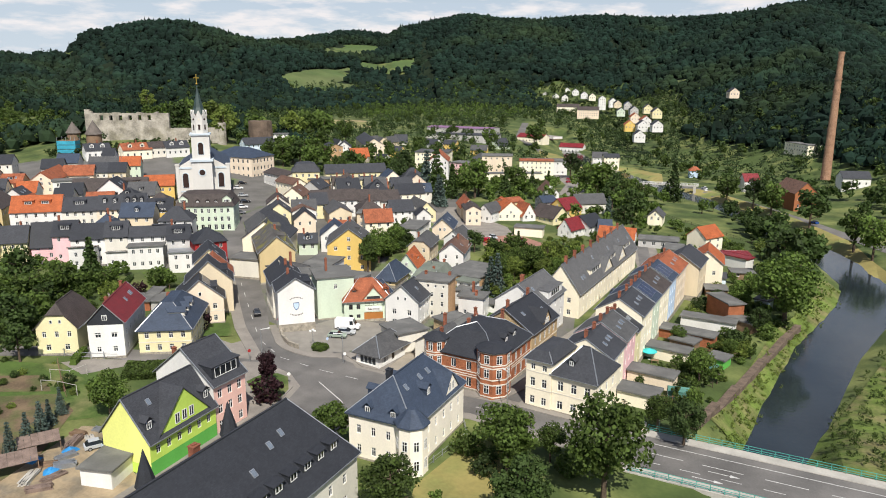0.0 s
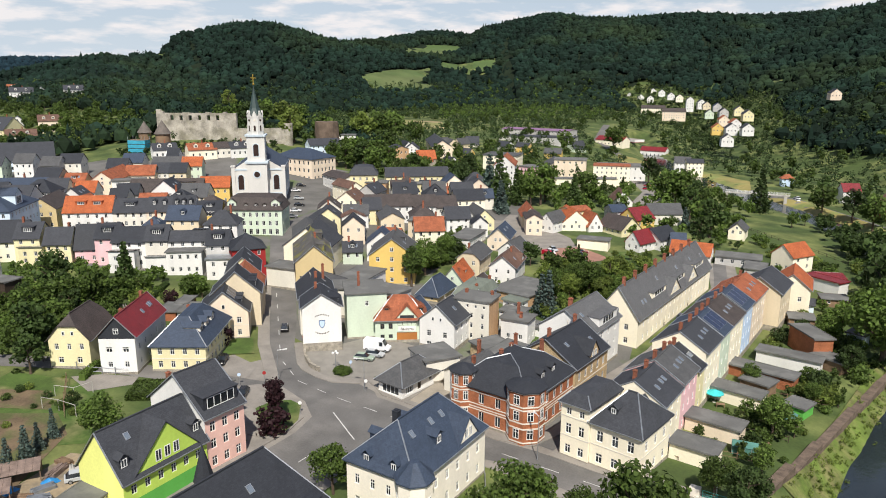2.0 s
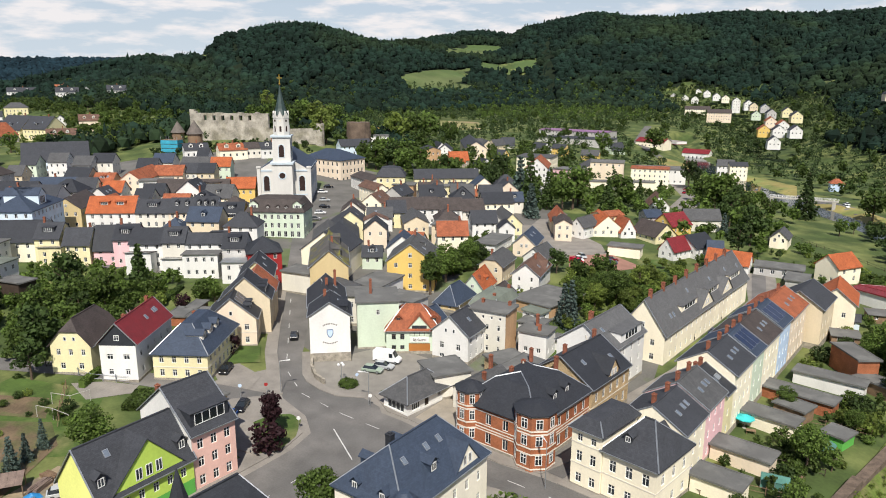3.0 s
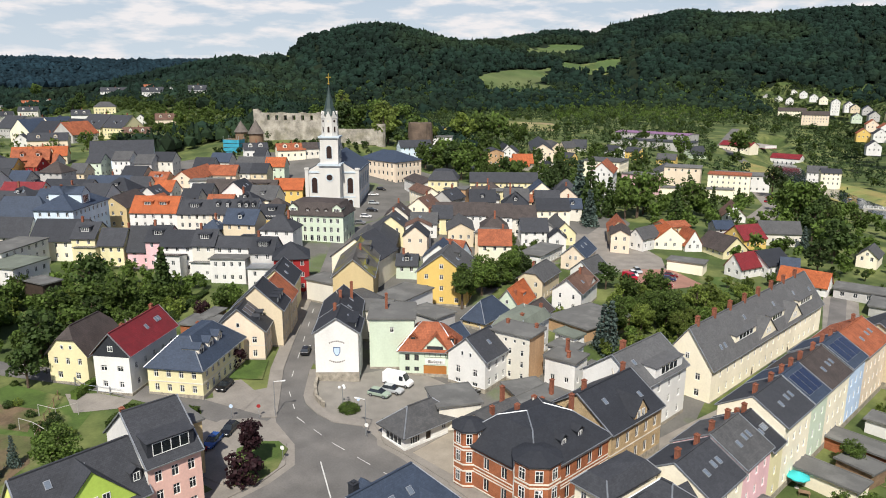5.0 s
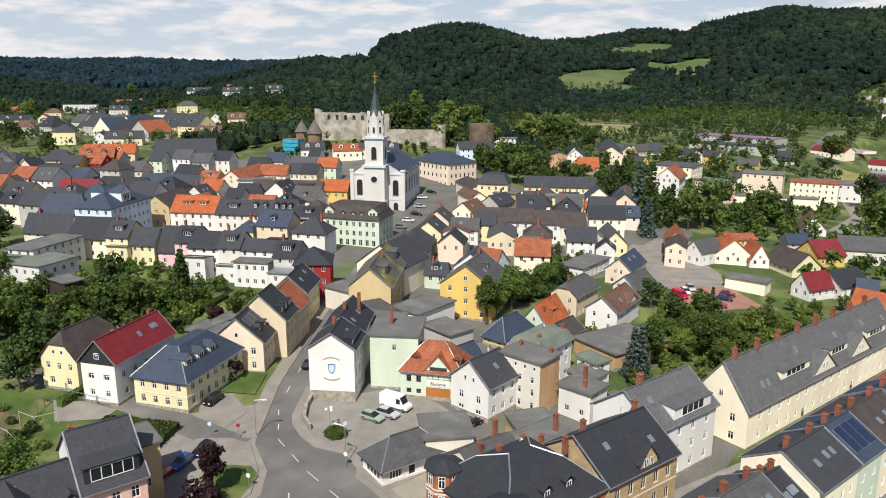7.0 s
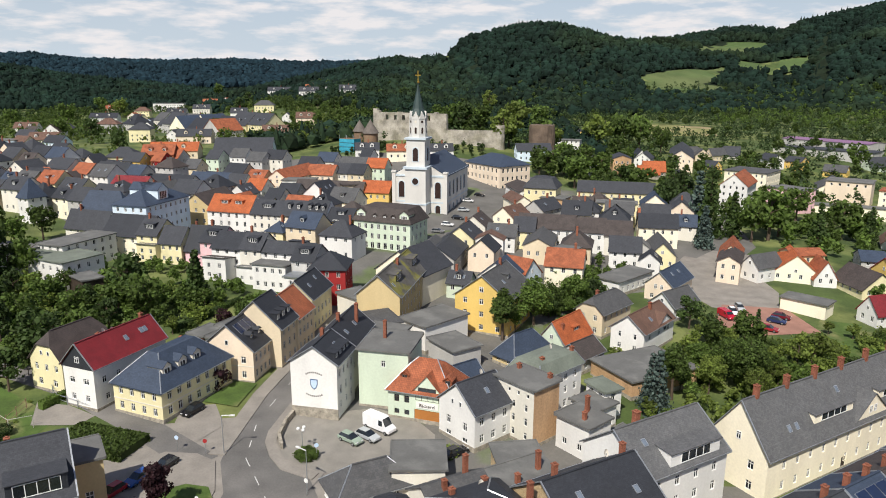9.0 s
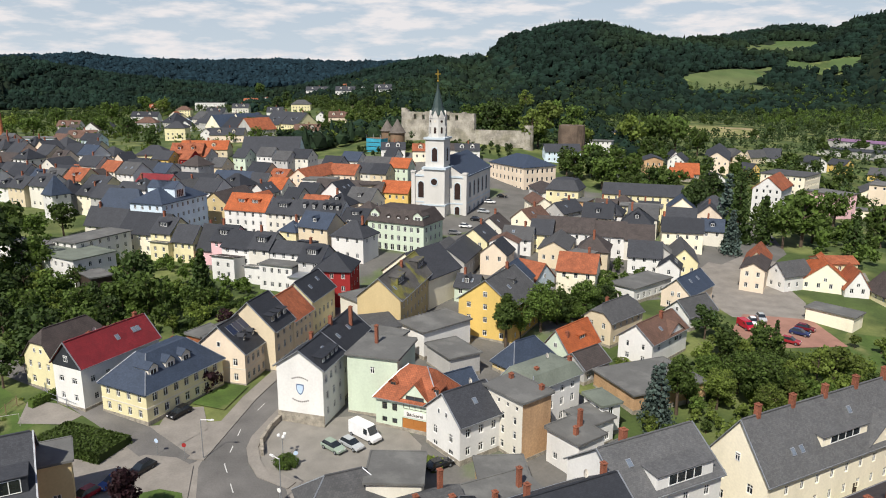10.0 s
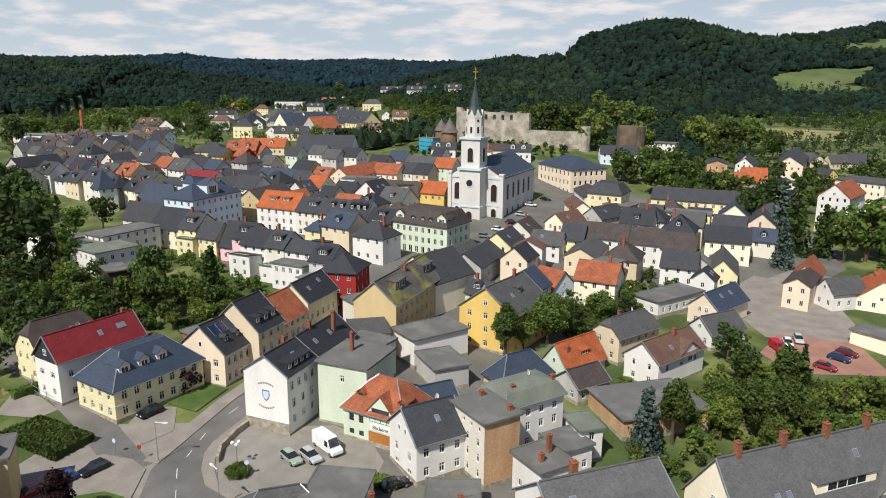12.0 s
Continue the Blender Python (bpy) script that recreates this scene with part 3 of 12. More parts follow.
class House:
    """A house with its walls, openings and roof; x runs along the ridge, side a is the -x end, b the +x end, r the -y side, l the +y side."""

    def __init__(self, name, x, y, rot, L, W, z0, eave, ridge, label, wall=WHITE, roof_mat=SLATE, roof="gable", sides=None, sash=FRAME, style="cross",
                 o=0.45, g=0.3, category="house", group="", plinth=STONE, hip=None, mid=None, inset=None, thick=0.2, gutter=True, band=None, low=-2.5):
        self.L, self.W, self.e, self.r, self.kind = L, W, eave - z0, ridge - z0, roof
        self.k = (ridge - eave) / (W / 2)
        self.sash, self.style, self.roof_mat, self.wall_mat = sash, style, roof_mat, wall
        self.root = root(name, pose(x, y, z0, 0, 0, rot), label, category, group)
        e, r, sides = self.e, self.r, sides or {}
        HOUSES.append((x, y, L / 2 + 1.5, W / 2 + 1.5, radians(rot)))
        bm = bmesh.new()
        todo = []
        remote = plinth is None and math.hypot(x + 40, y - 60) > 300
        for s in "rbla":
            w = L if s in "rl" else W
            h = e if roof != "shed" or s != "l" else r
            holes, proud = [], []
            for row in sides.get(s, ()):
                n, ww, hh, sill = row[:4]
                what = row[4] if len(row) > 4 else "window"
                attic = sill + hh > h - 0.05
                for u in spread(n, w, w * (0.28 if attic else 0.04)):
                    if not attic:
                        holes.append((u - ww / 2, sill, u + ww / 2, sill + hh))
                    (proud if attic else todo).append((s, u, ww, hh, sill, what, attic))
            todo += proud
            m = facade(bm, w, h, s, L, W, low, holes)
            if remote:
                for u0, v0, u1, v1 in holes:
                    rim = [bm.verts.new(m @ Vector((uu, 0.2, zz))) for uu, zz in ((u0, v0), (u1, v0), (u1, v1), (u0, v1))]
                    inn = [bm.verts.new(m @ Vector((uu, 0.19, zz))) for uu, zz in ((u0 + 0.13, v0 + 0.13), (u1 - 0.13, v0 + 0.13), (u1 - 0.13, v1 - 0.13), (u0 + 0.13, v1 - 0.13))]
                    for n in range(4):
                        bm.faces.new((rim[n], rim[(n + 1) % 4], inn[(n + 1) % 4], inn[n])).material_index = 1
                    bm.faces.new(inn).material_index = 2
            # gable
            if s in "ab" and roof in ("gable", "halfhip"):
                q = [m @ Vector(p) for p in ((0, 0, e), (w, 0, e), (w / 2, 0, r - 0.12))]
                if roof == "halfhip":
                    zf = e + (r - e) * 0.55
                    c = w / 2 * 0.45
                    q = [m @ Vector(p) for p in ((0, 0, e), (w, 0, e), (w / 2 + c, 0, zf - 0.05), (w / 2 - c, 0, zf - 0.05))]
                bm.faces.new([bm.verts.new(p) for p in q])
            if s in "ab" and roof == "shed":
                q = ((0, 0, e), (w, 0, e), (w, 0, r)) if s == "b" else ((0, 0, e), (w, 0, e), (0, 0, r))
                bm.faces.new([bm.verts.new(m @ Vector(p)) for p in q])
        part("wall", bm, [wall, sash, GLASS] if remote else wall, self.root)
        if plinth:
            bm = bmesh.new()
            box(bm, -L / 2 - 0.06, -W / 2 - 0.06, low, L / 2 + 0.06, W / 2 + 0.06, 0.55)
            part("plinth", bm, plinth, self.root, "grey stone base course" if plinth is STONE else "")
        for s, u, ww, hh, sill, what, attic in todo:
            m = Matrix.Rotation(radians(TURNS[s]), 4, "Z") @ Matrix.Translation((u - (L if s in "rl" else W) / 2, -(W if s in "rl" else L) / 2 + (-0.05 if attic else 0.13), sill))
            if what == "window" and remote and not attic:
                continue
            elif what == "window":
                add_window(self.root, m, ww, hh, sash, style, single=plinth is None)
            elif what in ("bars", "plain", "wide"):
                add_window(self.root, m, ww, hh, sash, what)
            else:
                add_door(self.root, m, ww, hh, MATS.get(what, DWOOD))
        bm = bmesh.new()
        for poly in slopes(L, W, e, r, roof, o, g, hip, mid, inset):
            prism(bm, poly, thick)
        if roof == "flat":
            for q in ((-1, 0), (1, 0), (0, -1), (0, 1)):
                X, Y = L / 2 + g, W / 2 + g
                if q[0]:
                    box(bm, q[0] * X - 0.12, -Y, min(e, r) - 0.1, q[0] * X + 0.12, Y, min(e, r) + 0.22)
                else:
                    zz = e if q[1] < 0 else r
                    box(bm, -X, q[1] * Y - 0.12, zz - 0.1, X, q[1] * Y + 0.12, zz + 0.22)
        self.roof = part("roof", bm, roof_mat, self.root)
        if roof in ("gable", "halfhip", "hip") and plinth is not None:
            bm = bmesh.new()
            i = L / 2 - (0 if roof == "gable" else (hip if hip is not None else W / 2) if roof == "hip" else 1.5)
            box(bm, -i, -0.14, r - 0.05, i, 0.14, r + 0.1)
            cap = part("ridge_cap", bm, roof_mat, self.roof)
        if plinth is not None and roof == "gable":
            for q in (-1, 1):
                bm = bmesh.new()
                X, Y, lo = q * (L / 2 + g), W / 2 + o, e - o * self.k
                c = [[bm.verts.new((X + dx, yy, zz + dz)) for dx, dz in ((-0.09, -0.12), (0.09, -0.12), (0.09, 0.07), (-0.09, 0.07))] for yy, zz in ((-Y, lo), (0, r), (Y, lo))]
                for s0, s1 in zip(c, c[1:]):
                    for i in range(4):
                        bm.faces.new((s0[i], s0[(i + 1) % 4], s1[(i + 1) % 4], s1[i]))
                part("verge", bm, ZINC, self.roof)
        if plinth is not None and roof in ("hip", "mansard"):
            polys = slopes(L, W, e, r, roof, o, g, hip, mid, inset)
            edges = [(q[k], q[(k + 1) % len(q)]) for q in polys for k in range(len(q))]
            for a, b in edges:
                if a < b and abs(a[2] - b[2]) > 0.5:
                    bm = bmesh.new()
                    d = (Vector(b) - Vector(a)).normalized() * 0.09
                    n = Vector((-d.y, d.x, 0)).normalized() * 0.1
                    c = [[bm.verts.new(Vector(p) + k + Vector((0, 0, z))) for k, z in ((n, 0.0), (n * 0, 0.11), (-n, 0.0))] for p in (a, b)]
                    for i in range(2):
                        bm.faces.new((c[0][i], c[0][i + 1], c[1][i + 1], c[1][i]))
                    part("hip_flashing", bm, ZINC, self.roof)
        if gutter and plinth is not None and roof in ("gable", "hip", "mansard", "halfhip"):
            for q in (-1, 1):
                bm = bmesh.new()
                Y = q * (W / 2 + o + 0.06)
                zz = e - (o * self.k if roof != "mansard" else 0.15) - 0.14
                box(bm, -L / 2 - g, Y - 0.07, zz, L / 2 + g, Y + 0.07, zz + 0.12)
                part("gutter", bm, ZINC, self.roof)
        if band:
            for zb in band:
                bm = bmesh.new()
                box(bm, -L / 2 - 0.05, -W / 2 - 0.05, zb, L / 2 + 0.05, W / 2 + 0.05, zb + 0.18)
                part("cornice_band", bm, CAP, self.root)

    def on_roof(self, u, f, side=-1):
        """A matrix on the roof plane: u along the ridge (-1 to 1), f from the ridge (0) to the eave (1); y runs up the slope."""
        y = side * self.W / 2 * f
        z = self.r - abs(y) * self.k
        ang = math.atan(self.k)
        return Matrix.Translation((u * self.L / 2, y, z)) @ (Matrix.Rotation(0 if side < 0 else math.pi, 4, "Z")) @ Matrix.Rotation(ang, 4, "X")

    def skylight(self, u, f, side=-1, w=0.8, h=1.1, solar=False):
        bm = bmesh.new()
        box(bm, -w / 2, -h / 2, -0.05, w / 2, h / 2, 0.1)
        if not solar:
            box(bm, -w / 2 + 0.08, -h / 2 + 0.08, 0.06, w / 2 - 0.08, h / 2 - 0.08, 0.115, 1)
        else:
            box(bm, -w / 2 + 0.03, -h / 2 + 0.03, 0.06, w / 2 - 0.03, h / 2 - 0.03, 0.115, 1)
        ob = part("solar_panel" if solar else "skylight", bm, [ZINC, SOLAR if solar else SKYGLASS], self.root)
        ob.matrix_basis = self.on_roof(u, f, side)
        return self

    def chimney(self, u, y=0.0, h=1.3, w=0.6, d=0.6, material=None):
        bm = bmesh.new()
        zz = self.r - abs(y) * (self.k if self.kind != "flat" else 0)
        x = u * self.L / 2
        box(bm, x - w / 2, y - d / 2, zz - 1.2, x + w / 2, y + d / 2, zz + h)
        box(bm, x - w / 2 - 0.07, y - d / 2 - 0.07, zz + h, x + w / 2 + 0.07, y + d / 2 + 0.07, zz + h + 0.12)
        box(bm, x - w / 4, y - d / 4, zz + h + 0.12, x + w / 4, y + d / 4, zz + h + 0.3)
        part("chimney", bm, material or CHIMNEY, self.root, "red brick chimney")
        return self

    def dormer(self, u, f=0.62, side=-1, w=1.5, h=1.5, kind="gable", wall=None, roof_mat=None, ww=None):
        """A dormer whose front stands at f between ridge and eave."""
        y = self.W / 2 * f
        z = self.r - y * self.k
        run = h / self.k
        bm = bmesh.new()
        x, Y = w / 2, -y
        d = min(y, run + 1.2)
        q = [bm.verts.new(p) for p in ((-x, Y, z - 0.15), (x, Y, z - 0.15), (x, Y, z + h), (-x, Y, z + h))]
        k = [bm.verts.new(p) for p in ((-x, Y + d, z - 0.15), (x, Y + d, z - 0.15), (x, Y + d, z + h), (-x, Y + d, z + h))]
        bm.faces.new(q), bm.faces.new((q[0], k[0], k[3], q[3])), bm.faces.new((q[1], k[1], k[2], q[2]))
        if kind == "gable":
            t = bm.verts.new((0, Y, z + h + w * 0.4))
            bm.faces.new((q[3], q[2], t))
        ob = part("dormer", bm, wall or self.roof_mat, self.root)
        ob.matrix_basis = Matrix.Translation((u * self.L / 2, 0, 0)) @ Matrix.Rotation(0 if side < 0 else math.pi, 4, "Z")
        bm = bmesh.new()
        if kind == "gable":
            a = w * 0.4
            for s in (1, -1):
                prism(bm, [(0, Y - 0.25, z + h + a + 0.1), (0, Y + d + a / self.k, z + h + a + 0.1), (s * (x + 0.2), Y + d, z + h - 0.05), (s * (x + 0.2), Y - 0.25, z + h - 0.05)][::s], 0.12)
        else:
            prism(bm, [(-x - 0.15, Y - 0.25, z + h), (x + 0.15, Y - 0.25, z + h), (x + 0.15, Y + d + 0.4, z + h + 0.25), (-x - 0.15, Y + d + 0.4, z + h + 0.25)], 0.12)
        part("dormer_roof", bm, roof_mat or self.roof_mat, ob)
        f, p = window_meshes(ww or w * 0.65, h * 0.8, self.sash, "wide" if w > 2.5 else "bars")
        win = new("dormer_window", f)
        win.parent, win.matrix_basis = ob, Matrix.Translation((0, Y - 0.04, z + 0.1))
        q = new("dormer_pane", p)
        q.parent, q.matrix_basis = ob, Matrix.Translation((0, Y - 0.04, z + 0.1))
        return self

    def gablet(self, u, side, w, top, wall=None, sill=None, win=(1, 1.0, 1.3), drop=0.0):
        """A cross gable flush with the wall: its apex at height top, its roof running back into the main slope."""
        e, y = self.e - drop, self.W / 2
        rt = Matrix.Translation((u * self.L / 2, 0, 0)) @ Matrix.Rotation(0 if side < 0 else math.pi, 4, "Z")
        bm = bmesh.new()
        x, Y = w / 2, -y - 0.04
        h = min(top - e, w * 0.62)
        base = top - h
        q = [bm.verts.new(p) for p in ((-x, Y, e - 0.4), (x, Y, e - 0.4), (x, Y, base), (0, Y, top), (-x, Y, base))]
        back = min(y, (top - self.e) / self.k + 0.3)
        k = [bm.verts.new(p) for p in ((-x, Y + back, e - 0.4), (x, Y + back, e - 0.4), (x, Y + back, base), (0, Y + back, top), (-x, Y + back, base))]
        bm.faces.new(q)
        for i in range(5):
            bm.faces.new((q[i], q[(i + 1) % 5], k[(i + 1) % 5], k[i]))
        ob = part("cross_gable", bm, wall or self.wall_mat, self.root)
        ob.matrix_basis = rt
        bm = bmesh.new()
        for s in (1, -1):
            f = 0.3
            prism(bm, [(0, Y - 0.25, top + 0.12), (0, Y + back, top + 0.12), (s * (x + f), Y + back, base + 0.12 - f * h / x), (s * (x + f), Y - 0.25, base + 0.12 - f * h / x)][::s], 0.14)
        part("gable_roof", bm, self.roof_mat, ob)
        n, ww, wh = win
        for i in range(n):
            f, p = window_meshes(ww, wh, self.sash, "bars")
            m = Matrix.Translation(((i - (n - 1) / 2) * ww * 1.5, Y - 0.03, sill if sill is not None else base - 0.2))
            o = new("gable_window", f)
            o.parent, o.matrix_basis = ob, m
            o = new("gable_pane", p)
            o.parent, o.matrix_basis = ob, m
        return self

    def cladding(self, side, z0, z1, material, name="painted_band", gable=False):
        """A coat of other colour or material on one wall."""
        w = self.L if side in "rl" else self.W
        d = (self.W if side in "rl" else self.L) / 2
        bm = bmesh.new()
        if gable:
            pts = [(-w / 2, z0), (w / 2, z0), (w / 2, self.e), (0, self.r - 0.1), (-w / 2, self.e)]
        else:
            pts = [(-w / 2, z0), (w / 2, z0), (w / 2, z1), (-w / 2, z1)]
        a = [bm.verts.new((x, -d - 0.012, z)) for x, z in pts]
        b = [bm.verts.new((x, -d + 0.05, z)) for x, z in pts]
        bm.faces.new(a)
        for i in range(len(pts)):
            bm.faces.new((a[i], a[(i + 1) % len(pts)], b[(i + 1) % len(pts)], b[i]))
        ob = part(name, bm, material, self.root)
        ob.matrix_basis = Matrix.Rotation(radians(TURNS[side]), 4, "Z")
        return self

    def block(self, name, x0, y0, z0, x1, y1, z1, material, label=""):
        bm = bmesh.new()
        box(bm, x0, y0, z0, x1, y1, z1)
        ob = part(name, bm, material, self.root, label)
        return self

    def bay(self, x, y, r, z1, material, roof_mat, n=8, rise=1.2, bands=()):
        """A polygonal corner bay or turret with its low roof."""
        bm = bmesh.new()
        ring(bm, r, -2, r, z1, n, turn=math.pi / n, cx=x, cy=y)
        ob = part("corner_bay", bm, material, self.root)
        bm = bmesh.new()
        ring(bm, r + 0.35, z1 - 0.18, r + 0.35, z1, n, turn=math.pi / n, cx=x, cy=y)
        ring(bm, r + 0.35, z1, r * 0.25, z1 + rise, n, turn=math.pi / n, cx=x, cy=y)
        part("bay_roof", bm, roof_mat, ob)
        for zb in bands:
            bm = bmesh.new()
            ring(bm, r + 0.08, zb, r + 0.08, zb + 0.22, n, turn=math.pi / n, cx=x, cy=y)
            part("stone_band", bm, CAP, ob)
        d = r * math.cos(math.pi / n)
        for i in range(n):
            a = 2 * math.pi * i / n
            for zs in (1.2, 4.4, 7.2):
                if zs + 1.7 < z1:
                    f, p = window_meshes(1.1 if r > 2.5 else 0.9, 1.7, FRAME, "cross")
                    m = Matrix.Translation((x + math.cos(a) * (d + 0.03), y + math.sin(a) * (d + 0.03), zs)) @ Matrix.Rotation(a + math.pi / 2, 4, "Z")
                    for nme, me in (("bay_window", f), ("bay_pane", p)):
                        o = new(nme, me)
                        o.parent, o.matrix_basis = ob, m
        return self


SOLAR = mat("solar cell", (0.015, 0.025, 0.06), 0.15, 0.1, 1, 6, 0, spec=0.6)
SKYGLASS = mat("skylight glass", (0.15, 0.18, 0.22), 0.05, 0.1, 1, 6, 0, spec=0.8)
CHIMNEY = courses("chimney brick", (0.33, 0.12, 0.07), (0.6, 0.55, 0.5), 0.25, 0.08, mortar=0.012)

# ---- the town: houses along the street ----
house_1 = House("house", -135.6, 95.6, 123, 11.5, 8.0, 1.2, 7.6, 12.3, "pale yellow gabled house with a brown tiled half-hipped roof", PALEY, UMBER, "halfhip",
                {"a": [(2, 1.0, 1.3, 1.2), (3, 0.8, 1.3, 4.0), (2, 0.6, 0.8, 7.0)]})
house_2 = House("house", -127.4, 101.7, 124, 16.6, 7.0, 0.8, 9.0, 12.7, "white rendered house with a dark red tiled roof and slate gable", WHITE, REDR, "gable",
                {"a": [(2, 0.9, 1.2, 1.5), (2, 1.2, 1.1, 4.6), (1, 1.0, 1.1, 8.4)], "r": [(4, 0.9, 1.2, 1.4), (5, 0.9, 1.2, 4.6)]})
house_3 = House("villa", -119.1, 109.6, 123, 17.2, 10.7, 0.6, 6.2, 10.6, "pale yellow two-storey house with a blue slate mansard roof", PALEY, BSLATE, "mansard",
                {"a": [(4, 0.9, 1.4, 0.9), (4, 0.9, 1.4, 3.6)], "r": [(7, 1.0, 1.5, 0.9), (7, 1.0, 1.5, 3.6)]}, inset=4.2, mid=10.2, band=[2.7])
house_4 = House("house", -125.0, 123.7, 134, 11.2, 10.5, 0.4, 7.2, 11.7, "peach rendered gabled house with solar panels on slate", PEACH, DSLATE, "gable",
                {"a": [(3, 0.9, 1.4, 1.0), (3, 1.0, 1.4, 3.9), (1, 0.7, 1.0, 7.3)], "r": [(6, 0.9, 1.5, 1.0), (6, 0.9, 1.5, 4.0)]}, band=[3.3])
house_5 = House("house", -127.0, 129.0, 134, 7.8, 10.8, 0.6, 9.4, 14.4, "grey rendered townhouse with dormers in a slate roof", BEIGE, DSLATE, "gable",
                {"r": [(3, 0.9, 1.4, 1.0), (3, 0.9, 1.5, 3.9), (3, 0.9, 1.5, 6.6)]})
house_6 = House("house", -131.4, 135.3, 134, 8.4, 9.0, 0.8, 9.0, 13.2, "beige townhouse with a red tiled roof", BEIGE, TERRA, "gable",
                {"r": [(4, 0.9, 1.4, 1.0), (4, 0.9, 1.5, 3.9), (4, 0.9, 1.4, 6.4)]})
house_7 = House("house", -141.0, 143.8, 135, 12.0, 8.0, 1.2, 9.6, 13.2, "pale yellow plastered house with a dark slate roof", PALEY, DSLATE, "gable",
                {"r": [(5, 0.9, 1.4, 1.0), (5, 0.9, 1.5, 3.9)]})
house_9 = House("gable_house", -102.2, 130.6, 134, 8.4, 8.3, -0.4, 10.2, 13.0, "tall white gabled house bearing a painted coat of arms", WHITE, DSLATE, "gable",
                {"r": [(3, 0.8, 1.3, 2.0), (3, 0.9, 1.5, 4.6), (4, 0.9, 1.5, 7.6)]})
house_9b = House("house", -111.1, 138.6, 136, 14.0, 8.0, 0.2, 9.4, 12.7, "long townhouse with a dark slate roof", OFFWHITE, DSLATE, "gable", {"l": [(6, 0.9, 1.4, 1.2), (6, 0.9, 1.4, 4.6)], "r": [(6, 0.9, 1.4, 4.6)]})
house_9.chimney(0.6, 1.0, 1.2).skylight(0.2, 0.5)
for u in (-0.6, -0.2, 0.2, 0.6):
    house_9.dormer(u, 0.86, -1, 1.3, 1.1, "shed")
house_9.block("stone_base", -4.25, -4.22, -2, -4.13, 4.22, 2.3, STONE, "rubble stone base of the gable wall")
house_9b.chimney(0.4, -2.0, 3.4).chimney(-0.3).skylight(-0.5, 0.5).skylight(0.2, 0.5)
for u in (-0.55, 0.0, 0.5):
    house_4.dormer(u, 0.72, -1, 1.0, 0.9)
for i in range(4):
    house_4.skylight(-0.62 + 0.34 * i, 0.3, -1, 1.75, 2.3, True)
for u in (-0.6, 0.0, 0.6):
    house_5.dormer(u, 0.8, -1, 1.5, 1.4, "shed")
house_7.skylight(-0.4, 0.5).skylight(0.4, 0.35)
house_3.dormer(-0.62, 0.7, -1, 2.0, 1.7, "gable", CAP).dormer(-0.2, 0.7, -1, 2.0, 1.7, "gable", CAP).dormer(0.2, 0.7, -1, 2.0, 1.7, "gable", CAP).chimney(0.5, 2)
house_2.cladding("a", 7.4, 0, DSLATE, "slate_gable", True).skylight(0.1, 0.5).skylight(0.55, 0.45).skylight(0.66, 0.45).chimney(0.85, 0.8).chimney(-0.3, 1.2, 0.9)
house_10 = House("flat_house", -99.5, 142.6, 44, 9.0, 9.5, -0.2, 10.6, 10.8, "mint green flat-roofed back building", MINT, FELT, "flat", {"r": [(1, 0.8, 1.2, 7.8)], "a": [(1, 0.8, 1.3, 4.0)]})
house_10.chimney(-0.3, 1.0, 3.2, 0.55, 0.55)
bakery = House("bakery", -91.4, 145.4, 37, 11.5, 8.6, -0.4, 5.0, 9.6, "pale green bakery with an orange tiled roof and garage", MINT, TERRA, "mansard",
               {"r": [([0.14, 0.3], 0.9, 0.9, 1.0), ([0.14, 0.3], 0.9, 1.3, 3.2), ([0.62], 4.6, 2.3, 0.05, "orange door")], "a": [(2, 0.9, 1.2, 1.2), (2, 0.9, 1.2, 3.4)]}, sash=DFRAME, inset=3.0, mid=9.2)
bakery.gablet(0.24, -1, 5.6, 8.6, MINT, 5.3, (1, 3.2, 1.1)).dormer(-0.55, 0.7, -1, 1.4, 1.0).dormer(0.8, 0.7, -1, 1.4, 1.0)
bakery.block("shop_sign", -0.6, -4.4, 2.65, 3.4, -4.32, 3.75, WHITE, "white arched lettering band")
add_window(bakery.root, Matrix.Translation((1.4, -4.28, 4.0)), 4.2, 0.9, DFRAME, "wide")
kiosk = House("kiosk", -74.4, 124.9, 84, 11.2, 6.0, -1.1, 2.2, 4.8, "low white kiosk with a grey hipped roof", WHITE, GREYR, "hip",
              {"a": [(1, 4.2, 1.9, 0.5, "wide")], "r": [([0.2], 2.0, 1.7, 0.7, "wide"), ([0.45], 1.1, 2.1, 0.1, "dark wood"), ([0.75], 0.8, 0.8, 1.3)]}, o=0.7, plinth=WHITE)
house_12 = House("house", -80.8, 147.8, 97, 8.3, 8.5, -0.6, 5.9, 9.5, "white rendered gabled house with a slate roof", WHITE, SLATE, "gable",
                 {"a": [(2, 1.2, 0.8, 0.6), (2, 1.0, 1.4, 2.6), (2, 0.6, 0.9, 6.3)], "r": [(3, 0.9, 1.4, 1.0), (3, 0.9, 1.4, 3.9)]})
house_13 = House("tower_house", -76.9, 155.2, 8, 8.7, 6.1, -1.0, 9.0, 9.2, "narrow four-storey house with peeling brown render", OFFWHITE, FELT, "flat",
                 {"r": [(3, 0.7, 1.2, 1.0), (3, 0.7, 1.3, 3.4), (3, 0.7, 1.2, 5.8), (4, 0.6, 0.7, 8.2)], "b": [(1, 0.9, 1.3, 3.0), (2, 0.6, 0.9, 7.6)]})
